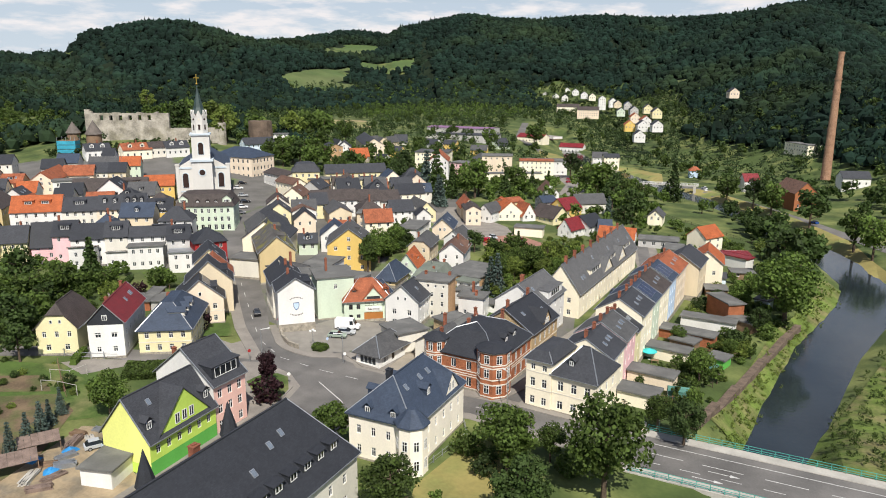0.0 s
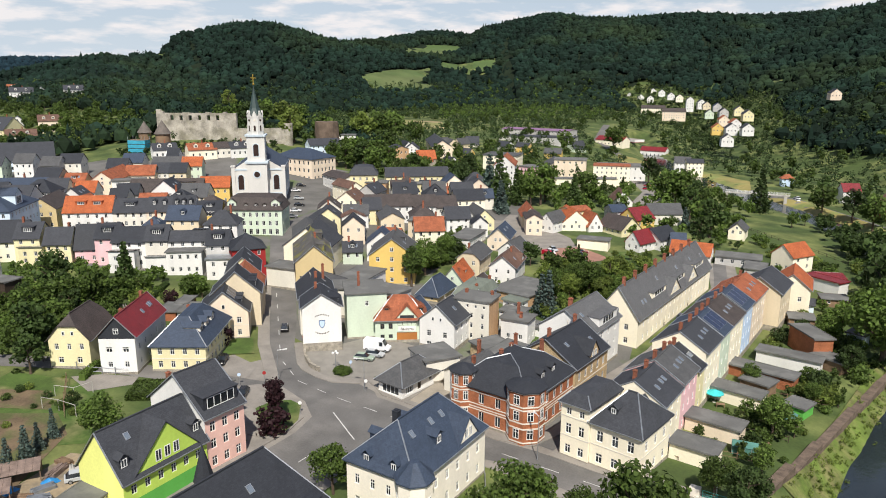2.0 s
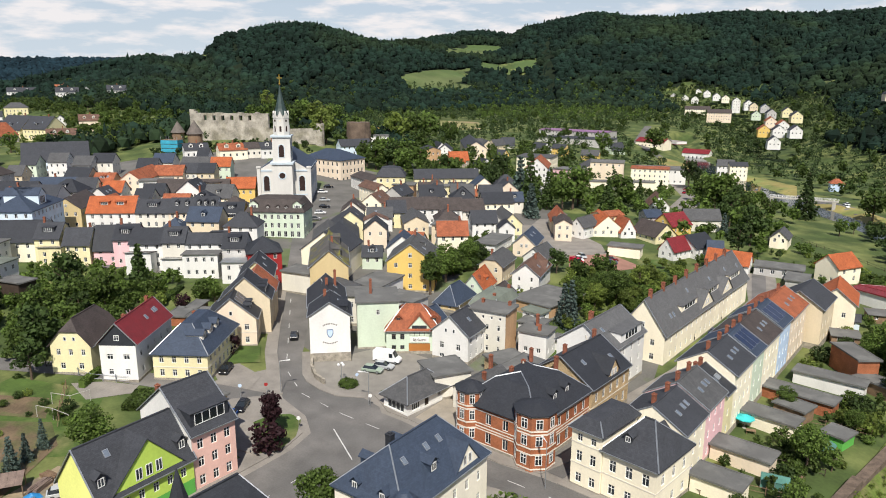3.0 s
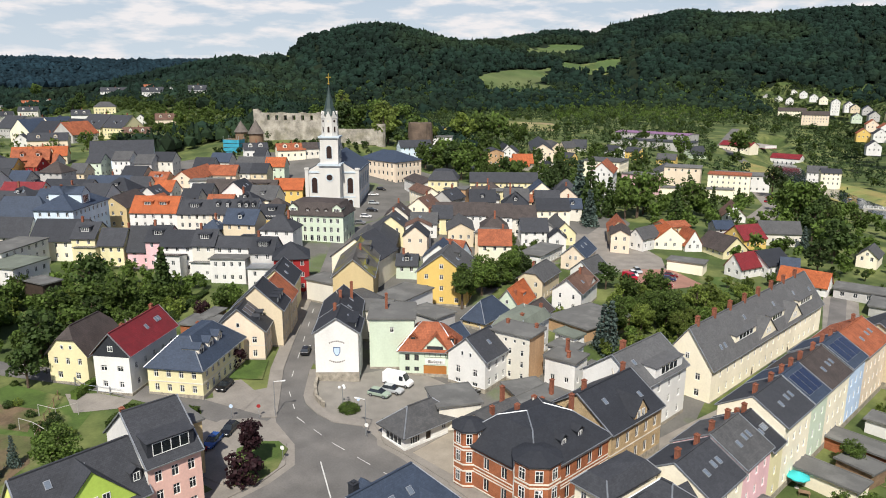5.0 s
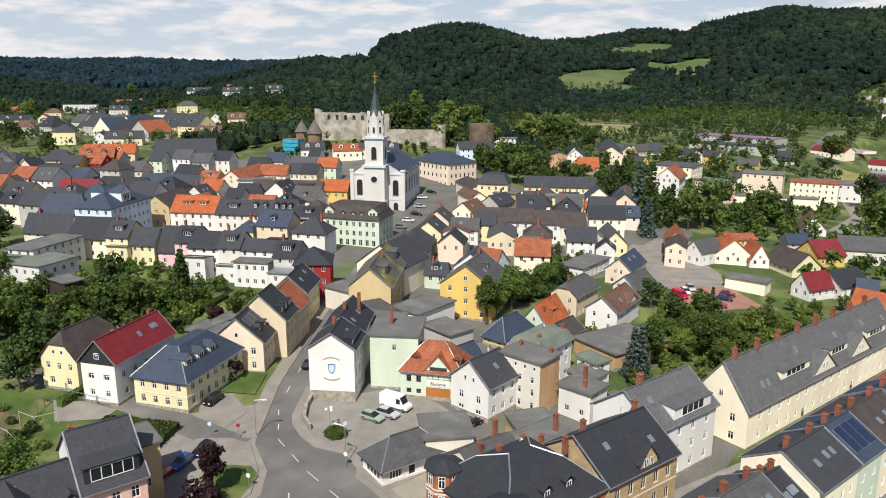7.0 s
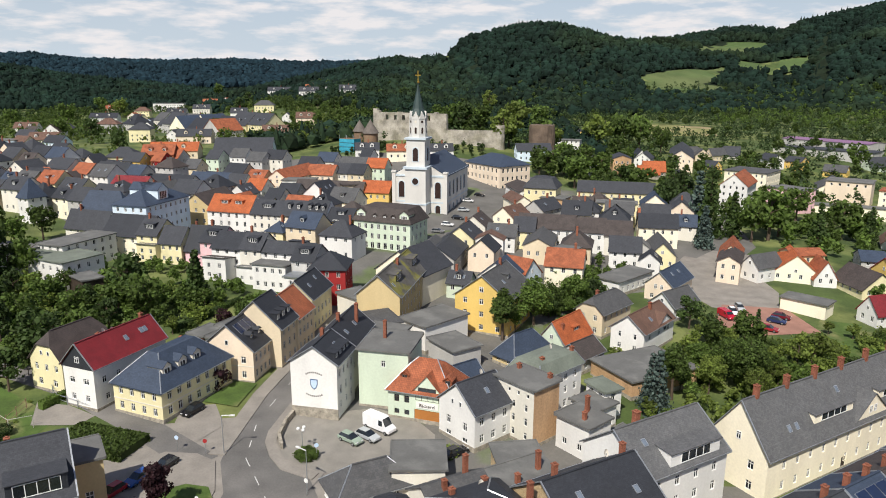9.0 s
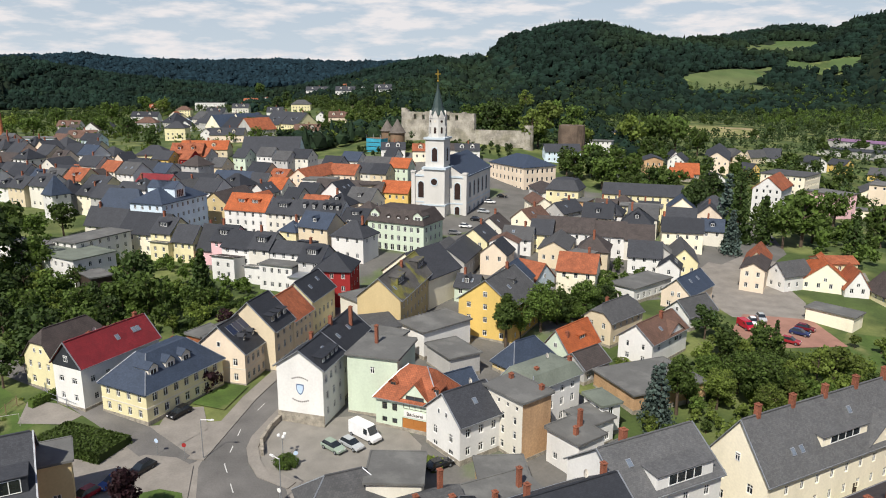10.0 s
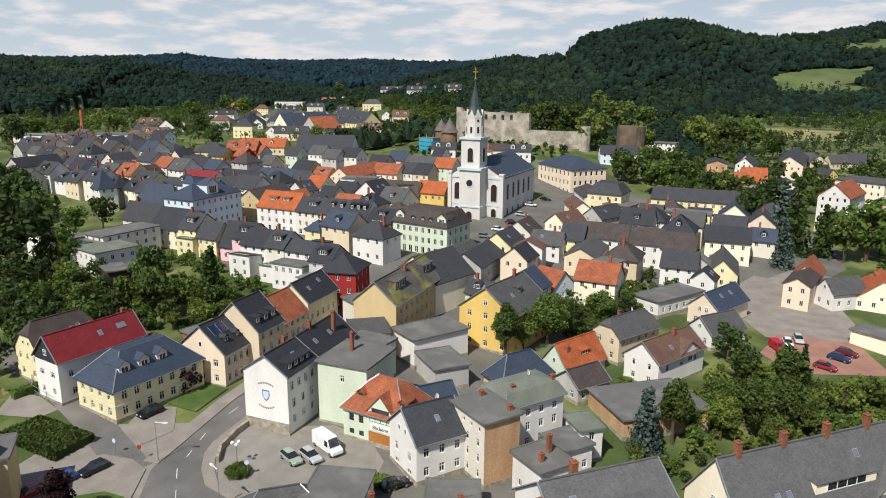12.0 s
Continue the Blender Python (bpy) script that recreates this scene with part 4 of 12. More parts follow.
house_14 = House("house", -82.5, 164.4, 99, 11.5, 7.0, -1.0, 7.3, 9.6, "white house with a grey flat mansard roof", WHITE, GFELT, "mansard",
                 {"r": [(4, 0.9, 1.4, 1.0), (4, 0.9, 1.4, 3.6), (4, 0.9, 1.2, 6.0)]}, inset=0.8)
house_16 = House("cottage", -101.1, 186.7, 106, 11.3, 6.4, -0.5, 2.7, 6.8, "small pale green house with an orange tiled roof", MINT, ORANGE, "gable", {"a": [(2, 0.8, 1.0, 1.0), (1, 0.8, 1.0, 3.6)]})
house_18 = House("house", -104.0, 201.1, 103, 12.4, 6.9, 0.2, 6.1, 9.0, "beige two-storey house with a grey tiled half-hipped roof", BEIGE, GREYR, "halfhip",
                 {"a": [(2, 0.9, 1.3, 1.0), (2, 0.9, 1.3, 3.8)], "r": [(5, 0.8, 1.3, 1.0), (5, 0.8, 1.3, 3.9)]})
house_19 = House("house", -93.0, 201.9, 105, 14.6, 7.6, -0.3, 5.2, 8.2, "white house with a brown tiled cross-gabled roof", WHITE, BROWNR, "gable", {"a": [(2, 0.9, 1.2, 1.0), (2, 0.7, 1.2, 3.5)], "r": [(3, 1.0, 1.2, 3.2)]})
house_20 = House("house", -111.9, 233.5, 108, 13.9, 7.4, 0.5, 5.3, 8.6, "pink rendered house with a blue-grey metal roof", PEACH, BSLATE, "gable", {"a": [(2, 1.0, 1.2, 1.0), (2, 0.8, 1.2, 3.6)]})
house_22 = House("house", -119.4, 181.1, 121, 15.1, 12.8, 0.6, 9.4, 14.2, "bright yellow three-storey gabled house with a grey roof", YELLOW, GREYR, "gable",
                 {"a": [(3, 1.0, 1.3, 1.0), (3, 1.0, 1.3, 4.0), (3, 1.0, 1.3, 6.9), (1, 1.0, 1.2, 9.8)], "r": [(5, 1.0, 1.3, 1.0), (5, 1.0, 1.3, 4.0), (5, 1.0, 1.3, 6.9)]})
house_23 = House("house", -136.0, 164.6, 134.5, 28.7, 9.8, 1.2, 10.6, 14.8, "long ochre yellow tenement with a mossy slate roof", OCHRE, MOSS, "gable",
                 {"r": [(10, 0.9, 1.4, 1.0), (10, 0.9, 1.4, 3.8), (10, 0.9, 1.4, 6.6)]})
house_12.skylight(0.1, 0.5)
house_22.skylight(-0.3, 0.5).dormer(0.1, 0.5, -1, 1.6, 1.2, "shed").chimney(0.5)
house_23.dormer(-0.55, 0.6, -1, 5, 1.8, "shed", None, MOSS).dormer(0.45, 0.6, -1, 5, 1.8, "shed", None, MOSS).chimney(-0.1, -0.8).skylight(-0.85, 0.6)
house_16.dormer(0.1, 0.7, -1, 2.4, 1.0, "shed").chimney(-0.6, -1.2, 0.8)
house_19.gablet(0.35, -1, 6.0, 7.4, WHITE, 3.6, (1, 1.4, 1.0)).chimney(0.2, -0.6).skylight(-0.2, 0.6)
house_18.chimney(-0.1, 1.5, 1.4)
house_20.skylight(-0.3, 0.4).skylight(0.3, 0.4)
house_14.chimney(-0.5, -1.4, 1.0).chimney(0.8, -2.0, 1.6)
house_13.cladding("b", -1.0, 10.0, BROWN, "bare_render").chimney(-0.7, 1.5, 0.8).chimney(0.7, 2.2, 0.8)
long_house = House("long_house", -47.8, 201.3, 87.2, 58.5, 10.0, -2.6, 5.0, 11.7, "long cream tenement block with a grey slate roof", CREAM, LSLATE, "gable",
                   {"a": [(2, 1.0, 1.4, 1.2), (2, 1.0, 1.4, 4.4), (1, 0.8, 1.2, 8.2)], "r": [(17, 0.8, 1.4, 1.4), (17, 0.8, 1.4, 4.6), ([0.33, 0.66], 1.2, 2.2, 0.0, "dark wood")]})
long_house.gablet(-0.12, -1, 9.0, 11.3, CREAM, 8.2, (2, 0.8, 1.2)).gablet(0.38, -1, 9.0, 11.3, CREAM, 8.2, (2, 0.8, 1.2))
long_house.dormer(-0.42, 0.78, -1, 10.0, 1.5, "shed", CREAM).dormer(0.13, 0.78, -1, 8.0, 1.5, "shed", CREAM).dormer(0.7, 0.78, -1, 9.0, 1.5, "shed", CREAM)
for i in range(8):
    long_house.chimney(-0.9 + 0.24 * i, 0.0, 1.5, 0.7, 0.7)
for u, f in ((-0.78, 0.7), (-0.72, 0.7), (-0.3, 0.35), (0.2, 0.4), (0.6, 0.4), (0.9, 0.5)):
    long_house.skylight(u, f)
house_r1 = House("house", -52.5, 157.6, 87, 15.5, 11.6, -2.0, 7.6, 11.8, "white three-storey house with a grey slate roof", WHITE, LSLATE, "gable",
                 {"r": [(4, 0.9, 1.4, 1.0), (4, 0.9, 1.4, 4.0), (4, 0.9, 1.4, 6.9)], "a": [(2, 0.9, 1.4, 4.0)]})
house_r1.chimney(-0.35, 1.2, 1.6, 0.8, 0.8).dormer(0.2, 0.97, -1, 9.4, 1.9, "shed", WHITE, None, 5.6).skylight(-0.6, 0.4)
# terrace by the river gardens
for y0, y1, wall, roofm, dz, lab in ((126.8, 136.6, CREAM, SLATE, -1.4, "cream terraced house with a grey slate roof"), (136.6, 145.8, ROSE, GREYR, -1.0, "pink terraced house with a lilac-grey roof"),
                                     (145.8, 150.6, PALEY, DSLATE, -2.0, "narrow yellow terraced house with dark slate"), (150.6, 161.7, CREAM, SLATE, 0.0, "cream terraced house with a plain grey roof"),
                                     (161.7, 169.1, MINT, BSLATE, 0.1, "pale green terraced house with solar panels"), (169.1, 180.3, CREAM, UMBER, 0.1, "cream terraced house with a dark brown roof"),
                                     (180.3, 189.0, BLUE, BSLATE, 0.4, "pale blue terraced house with a solar roof"), (189.0, 203.6, PEACH, TERRA, 0.0, "peach terraced house with a red tiled roof")):
    t = (y0 + y1) / 2
    nh = House("terraced_house", -29.9 + (t - 150) * 0.045, t, 87.4, y1 - y0 - 0.1, 10.2, -2.4, 8.3 + dz, 11.3 + dz, lab, wall, roofm, "gable",
               {"r": [(int((y1 - y0) / 2.6), 0.9, 1.4, 0.9 + 3.0 * k) for k in range(3)], "l": [(int((y1 - y0) / 2.8), 0.9, 1.4, 0.9 + 3.0 * k) for k in range(3)], "a": [(1, 0.8, 1.1, 7.4)] if y0 > 150 else []}, g=0.03)
    nh.chimney(-0.6, 0.6, 1.3).chimney(0.5, 0.6, 1.3)
    if roofm is BSLATE:
        for k in range(3):
            nh.skylight(-0.55 + 0.55 * k, 0.5, -1, (y1 - y0) * 0.26, 4.0, True)
    else:
        nh.skylight(-0.3, 0.55).skylight(0.2, 0.5).skylight(0.5, 0.5)
end_house = House("terraced_house", -24.0, 211.0, 87, 13.0, 10.5, -2.2, 7.0, 10.4, "grey-roofed terraced house with orange annex", BEIGE, SLATE, "gable", {"r": [(4, 0.9, 1.4, 0.9), (4, 0.9, 1.4, 3.9)]})
annex = House("house", -19.0, 226.0, 95, 13.0, 9.0, -2.4, 4.8, 8.4, "house with a bright orange tiled roof", CREAM, ORANGE, "gable", {"r": [(4, 0.9, 1.3, 0.9), (4, 0.9, 1.3, 3.6)], "a": [(2, 0.9, 1.3, 3.6)]})
# brick corner house
brick = House("brick_house", -52.4, 126.7, 86, 17.0, 14.6, -1.3, 6.0, 10.6, "ornate red brick corner house with sandstone bands", BRICK, DSLATE, "mansard",
              {"a": [(4, 1.1, 1.9, 0.9), (4, 1.1, 1.8, 4.3)], "r": [(6, 1.1, 1.9, 0.9), (6, 1.1, 1.8, 4.3)]}, band=[0.5, 2.95, 3.4, 3.95, 6.25, 6.8], inset=4.0, style="bars")
brick.bay(-7.2, -6.4, 3.3, 9.6, BRICK, DSLATE, 8, 0.9, (0.5, 2.95, 3.95, 6.25, 6.8, 9.2)).bay(-7.4, 6.2, 2.4, 9.4, BRICK, DSLATE, 8, 1.0, (0.5, 2.95, 3.95, 6.25, 6.8, 9.0))
brick.chimney(-0.2, 2.0, 1.4).chimney(0.4, 3.0, 1.4).chimney(0.8, -1.5, 1.2).dormer(-0.1, 0.82, -1, 1.4, 1.4).dormer(0.35, 0.82, -1, 1.4, 1.4)
for yy in (-2.6, 1.4, 3.6):
    brick.block("roof_hatch", -6.6, yy - 0.6, 7.4, -5.2, yy + 0.6, 8.7, DSLATE)
ybrick = House("yellow_brick_house", -50.0, 142.5, 86, 14.4, 12.6, -1.4, 6.2, 10.4, "yellow brick townhouse joined to the brick corner", YBRICK, DSLATE, "gable",
               {"r": [(5, 1.0, 1.9, 0.9), (5, 1.0, 1.8, 4.3)]}, band=[3.6], style="bars")
ybrick.gablet(0.1, -1, 3.6, 10.6, YBRICK, 7.4, (2, 0.8, 1.4)).chimney(-0.7, 0.5, 1.6).chimney(0.8, 0.5, 1.5).skylight(-0.5, 0.4).skylight(0.6, 0.6)
# cream corner house
cream = House("corner_house", -29.3, 121.2, -8, 8.4, 10.4, -1.4, 6.5, 10.6, "cream corner house with a grey slate hipped roof", CREAM, SLATE, "hip",
              {"r": [(3, 1.1, 1.6, 1.0), (3, 1.1, 1.8, 4.6)], "b": [(3, 1.0, 1.5, 1.0), (3, 1.0, 1.7, 4.6)]}, hip=3.4, band=[3.9])
cream.dormer(-0.3, 0.7, -1, 1.2, 1.1).gablet(-0.1, 1, 3.4, 9.6, CREAM)
cream_t = House("corner_tower_house", -36.1, 121.6, -8, 5.0, 10.0, -1.4, 8.4, 10.2, "cream corner block with a low slate mansard", CREAM, SLATE, "mansard",
                {"r": [(2, 1.0, 1.5, 1.0), (2, 1.0, 1.7, 4.4), (2, 0.9, 1.2, 7.6)], "a": [(4, 1.0, 1.5, 1.0), (4, 1.0, 1.7, 4.4)]}, inset=1.0, band=[3.9, 7.2])
# villa by the crossing
IVORY = plaster("ivory", (0.86, 0.8, 0.68))
villa = House("villa", -52.6, 96.3, 90, 18.6, 11.6, -1.4, 6.9, 12.2, "ivory villa with a steep blue slate roof", IVORY, BSLATE, "hip",
              {"a": [(4, 0.8, 1.5, 1.2), (4, 0.8, 1.5, 4.6)], "r": [(6, 0.8, 1.5, 1.2), (6, 0.8, 1.5, 4.6)], "l": [(5, 0.8, 1.5, 1.2), (5, 0.8, 1.5, 4.6)]}, hip=4.2, band=[7.6])
villa.bay(-8.6, -5.2, 2.5, 8.4, IVORY, BSLATE, 8, 2.2).gablet(0.45, -1, 5.2, 11.6, IVORY, 8.6, (2, 0.8, 1.4)).dormer(-0.15, 0.75, -1, 1.5, 1.4).chimney(-0.2, 2.6, 1.6, 0.9, 0.9, DSLATE)
villa.dormer(-0.55, 0.75, 1, 1.4, 1.3).dormer(0.1, 0.75, 1, 1.4, 1.3)
for px in (-2.2, 2.4):
    bm = bmesh.new()
    box(bm, -9.1, px - 0.6, 8.2, -7.6, px + 0.6, 9.5)
    d = part("dormer", bm, BSLATE, villa.root)
    bm = bmesh.new()
    for s in (1, -1):
        prism(bm, [(-9.3, px, 10.2), (-6.6, px, 10.2), (-6.6, px + s * 0.85, 9.4), (-9.3, px + s * 0.85, 9.4)], 0.1)
    part("dormer_roof", bm, BSLATE, d)
    f, p = window_meshes(0.8, 1.1, FRAME, "bars")
    for nme, me in (("dormer_window", f), ("dormer_pane", p)):
        ob = new(nme, me)
        ob.parent, ob.matrix_basis = d, Matrix.Translation((-9.14, px, 8.35)) @ Matrix.Rotation(-math.pi / 2, 4, "Z")
for u in (-0.5, 0.0, 0.3):
    villa.skylight(u, 0.35, -1)
    villa.skylight(u - 0.1, 0.4, 1)
# lime green and pink houses
green = House("lime_house", -85.9, 74.6, 92, 14.2, 9.6, -1.3, 5.3, 11.2, "lime green house with a dark green ground floor", LIME, SLATE, "gable",
              {"r": [([0.12, 0.3, 0.7, 0.88], 0.9, 1.6, 1.0), ([0.5], 1.6, 2.2, 0.3, "dark wood"), (6, 0.9, 1.4, 3.9)]})
green.gablet(0.03, -1, 10.6, 12.2, LIME, 6.9, (3, 1.0, 1.7)).dormer(-0.84, 0.8, -1, 1.4, 1.5).dormer(0.86, 0.8, -1, 1.4, 1.5).cladding("r", -0.2, 3.0, GREEN, "green_ground_floor").cladding("a", 2.4, 0, PALEL, "yellow_gable", True).skylight(-0.5, 0.3).skylight(0.1, 0.25)
pink = House("pink_house", -88.2, 85.9, 88, 7.4, 13.4, -1.2, 8.4, 13.7, "tall pink house with white gable wall and slate mansard", PINK, SLATE, "gable",
             {"r": [(3, 1.0, 1.6, 1.0), (3, 1.0, 1.6, 3.9), (3, 1.0, 1.6, 6.7)], "a": [(1, 0.7, 1.0, 10.2)]})
pink.cladding("a", -1, 0, WHITE, "white_gable", True).dormer(0, 0.9, -1, 6.4, 2.2, "shed", DSLATE, None, 5.0).chimney(-0.7, 3.0, 1.4)
lift = House("house", -91.5, 91.6, 88, 4.0, 6.0, -1.0, 8.4, 8.6, "ochre stair tower behind the pink house", OCHRE, FELT, "flat", {"r": [(1, 1.0, 2.0, 3.0)]})
# dark-roofed building at the junction
near = House("corner_building", -59.2, 59.0, 90, 37.0, 16.8, -1.5, 6.5, 14.6, "white building with a steep dark slate hipped roof", OFFWHITE, DSLATE, "hip",
             {"r": [(10, 0.9, 1.5, 1.0), (10, 0.9, 1.5, 4.4)], "b": [(5, 0.9, 1.5, 1.0), (5, 0.9, 1.5, 4.4)]}, hip=4.6)
for i in range(7):
    near.dormer(-0.15 + 0.16 * i, 0.82, -1, 2.0, 1.3, "shed", DSLATE)
near.chimney(-0.1, 1.5, 1.6, 1.1, 0.9).skylight(0.5, 0.3).skylight(0.35, 0.35).skylight(0.1, 0.5).skylight(0.62, 0.3, 1).skylight(0.3, 0.35, 1).skylight(-0.1, 0.4, 1)
for yy in (71.0, 56.0):
    bm = bmesh.new()
    ring(bm, 1.1, 4, 1.1, 8.0, 8)
    ring(bm, 1.4, 8.0, 0.05, 13.0, 8)
    thing("turret", bm, DSLATE, pose(-68.2, yy, 0), "slender slate turret with a pointed roof", "turret")


# ---- the wider town ----
house_101 = House("house", -229.4, 156.8, 40.4, 16.0, 10.0, 5.0, 13.7, 18.3, "white townhouse with an orange tiled roof and broad dormers", WHITE, ORANGE, "gable",
    {'r': [(5, 1.1, 1.7, 0.7), (5, 0.9, 1.6, 3.5), (5, 0.9, 1.5, 6.3)]}, plinth=None, gutter=False, g=0.02)
house_101.dormer(-0.3, 0.6, -1, 3.4, 1.3, "shed").dormer(0.35, 0.6, -1, 3.4, 1.3, "shed")
house_102 = House("house", -219.2, 165.5, 40.4, 10.9, 10.0, 5.0, 13.4, 17.2, "cream townhouse with a grey slate roof and wide dormer", OFFWHITE, SLATE, "gable",
    {'r': [(4, 1.1, 1.7, 0.7), (4, 0.9, 1.6, 3.5), (4, 0.9, 1.5, 6.3)]}, plinth=None, gutter=False, g=0.02)
house_102.dormer(0, 0.6, -1, 4, 1.4, "shed")
house_103 = House("house", -211.9, 171.7, 40.4, 8.2, 10.0, 5.0, 13.5, 17.5, "salmon townhouse with two dormers in slate", PEACH, SLATE, "gable",
    {'r': [(4, 1.1, 1.7, 0.7), (4, 0.9, 1.6, 3.5), (4, 0.9, 1.5, 6.3)]}, plinth=None, gutter=False, g=0.02)
house_103.dormer(-0.4, 0.6, -1, 1.2).dormer(0.4, 0.6, -1, 1.2)
house_104 = House("house", -205.8, 176.8, 40.4, 7.7, 10.0, 5.0, 13.3, 17.9, "white townhouse with three dormers in slate", WHITE, DSLATE, "gable",
    {'r': [(3, 1.1, 1.7, 0.7), (3, 0.9, 1.6, 3.5), (3, 0.9, 1.5, 6.3)]}, plinth=None, gutter=False, g=0.02)
house_104.dormer(-0.6, 0.6, -1, 1.2).dormer(0, 0.6, -1, 1.4).dormer(0.6, 0.6, -1, 1.2)
house_105 = House("house", -199.5, 182.2, 40.4, 8.9, 10.0, 5.0, 12.5, 15.9, "yellow townhouse with a shop front and slate roof", YELLOW, DSLATE, "gable",
    {'r': [(4, 1.1, 1.7, 0.7), (4, 0.9, 1.6, 3.5), (4, 0.9, 1.5, 6.3)]}, plinth=None, gutter=False, g=0.02)
house_105.dormer(0, 0.55, -1, 3, 1.2, "shed")
house_106 = House("house", -152.7, 155.6, 144.1, 10.0, 9.0, 2.3, 11.5, 14.7, "dark red corner house with a slate roof", REDW, DSLATE, "hip",
    {'r': [(3, 0.9, 1.35, 0.85), (3, 0.9, 1.35, 3.91), (3, 0.9, 1.35, 6.98)], 'a': [(3, 0.9, 1.35, 0.85), (3, 0.9, 1.35, 3.91), (3, 0.9, 1.35, 6.98)]}, plinth=None, gutter=False)
house_107 = House("house", -186.2, 142.7, -141.5, 9.6, 9.5, 3.7, 11.5, 15.1, "white house with a dormer band in dark slate", WHITE, DSLATE, "gable",
    {'l': [(3, 0.9, 1.35, 0.85), (3, 0.9, 1.35, 3.44), (3, 0.9, 1.35, 6.04)], 'a': [(3, 0.9, 1.35, 0.85), (3, 0.9, 1.35, 3.44), (3, 0.9, 1.35, 6.04), (1, 0.8, 1.0, 8.13)]}, plinth=None, gutter=False)
house_107.dormer(0, 0.75, -1, 9, 1.5, "shed")
house_108 = House("house", -171.2, 152.4, -139.5, 15.3, 6.2, 3.2, 11.7, 14.0, "long white house with a grey roof", WHITE, SLATE, "gable",
    {'l': [(5, 0.9, 1.35, 0.85), (5, 0.9, 1.35, 3.69), (5, 0.9, 1.35, 6.53)], 'a': [(2, 0.9, 1.35, 0.85), (2, 0.9, 1.35, 3.69), (2, 0.9, 1.35, 6.53)]}, plinth=None, gutter=False)
house_108.dormer(-0.3, 0.7, -1, 5, 1.6, "shed").skylight(0.4, 0.5)
house_109 = House("house", -199.6, 137.6, -137.5, 7.1, 8.9, 4.2, 8.8, 15.1, "pink house with a dark gabled roof", ROSE, DSLATE, "gable",
    {'l': [(2, 0.9, 1.35, 0.85), (2, 0.9, 1.35, 3.15)], 'a': [(3, 0.9, 1.35, 0.85), (3, 0.9, 1.35, 3.15), (1, 0.8, 1.0, 4.95)]}, plinth=None, gutter=False)
house_110 = House("house", -204.5, 131.4, -141.0, 7.5, 7.4, 4.3, 10.6, 14.7, "pale yellow house with skylights in a slate roof", PALEY, SLATE, "gable",
    {'l': [(3, 0.9, 1.35, 0.85), (3, 0.9, 1.35, 4.0)], 'a': [(3, 0.9, 1.35, 0.85), (3, 0.9, 1.35, 4.0), (1, 0.8, 1.0, 6.66)]}, plinth=None, gutter=False)
house_110.skylight(-0.2, 0.5).skylight(0.1, 0.5)
house_111 = House("house", -221.1, 123.5, -139.0, 15.5, 11.6, 4.9, 11.0, 16.2, "cream house with four dormers in a slate roof", CREAM, DSLATE, "gable",
    {'l': [(5, 0.9, 1.35, 0.85), (5, 0.9, 1.35, 3.93)], 'a': [(4, 0.9, 1.35, 0.85), (4, 0.9, 1.35, 3.93), (1, 0.8, 1.0, 6.51)]}, plinth=None, gutter=False)
house_111.dormer(-0.6, 0.75, -1, 1.4).dormer(-0.2, 0.75, -1, 1.4).dormer(0.2, 0.75, -1, 1.4).dormer(0.6, 0.75, -1, 1.4)
house_112 = House("house", -238.7, 113.9, -142.5, 15.7, 6.7, 5.5, 10.7, 15.8, "off-white house with a grey roof", OFFWHITE, SLATE, "gable",
    {'l': [(5, 0.9, 1.35, 0.85), (5, 0.9, 1.35, 3.45)], 'a': [(2, 0.9, 1.35, 0.85), (2, 0.9, 1.35, 3.45), (1, 0.8, 1.0, 5.56)]}, plinth=None, gutter=False)
house_112.chimney(0.5).dormer(-0.5, 0.7, -1, 1.4).dormer(0, 0.7, -1, 1.4)
house_113 = House("house", -214.4, 106.7, 125.0, 18.4, 9.0, 4.5, 12.1, 12.2, "flat-roofed house with a dark slate-clad upper floor", WHITE, FELT, "flat",
    {'r': [(6, 0.9, 1.35, 0.85), (6, 0.9, 1.35, 3.39), (6, 0.9, 1.35, 5.93)], 'a': [(3, 0.9, 1.35, 0.85), (3, 0.9, 1.35, 3.39), (3, 0.9, 1.35, 5.93)]}, plinth=None, gutter=False)
house_114 = House("house", -202.8, 100.9, -150.9, 18.4, 12.0, 4.0, 10.6, 10.7, "white flat-roofed workshop standing in the town", WHITE, GFELT, "flat",
    {'l': [(6, 0.9, 1.35, 0.85), (6, 0.9, 1.35, 4.13)], 'a': [(4, 0.9, 1.35, 0.85), (4, 0.9, 1.35, 4.13)]}, plinth=None, gutter=False)
house_115 = House("house", -218.5, 89.4, -146.0, 18.3, 8.0, 4.6, 11.2, 11.3, "long white flat-roofed outbuilding", WHITE, FELT, "flat",
    {'l': [(6, 0.9, 1.35, 0.85), (6, 0.9, 1.35, 4.16)], 'a': [(3, 0.9, 1.35, 0.85), (3, 0.9, 1.35, 4.16)]}, plinth=None, gutter=False)
shed_116 = House("shed", -185.7, 104.4, -164.9, 8.2, 5.0, 3.3, 8.1, 8.3, "dark wooden shed with a felt roof", DWOOD, FELT, "flat",
    {}, plinth=None, gutter=False)
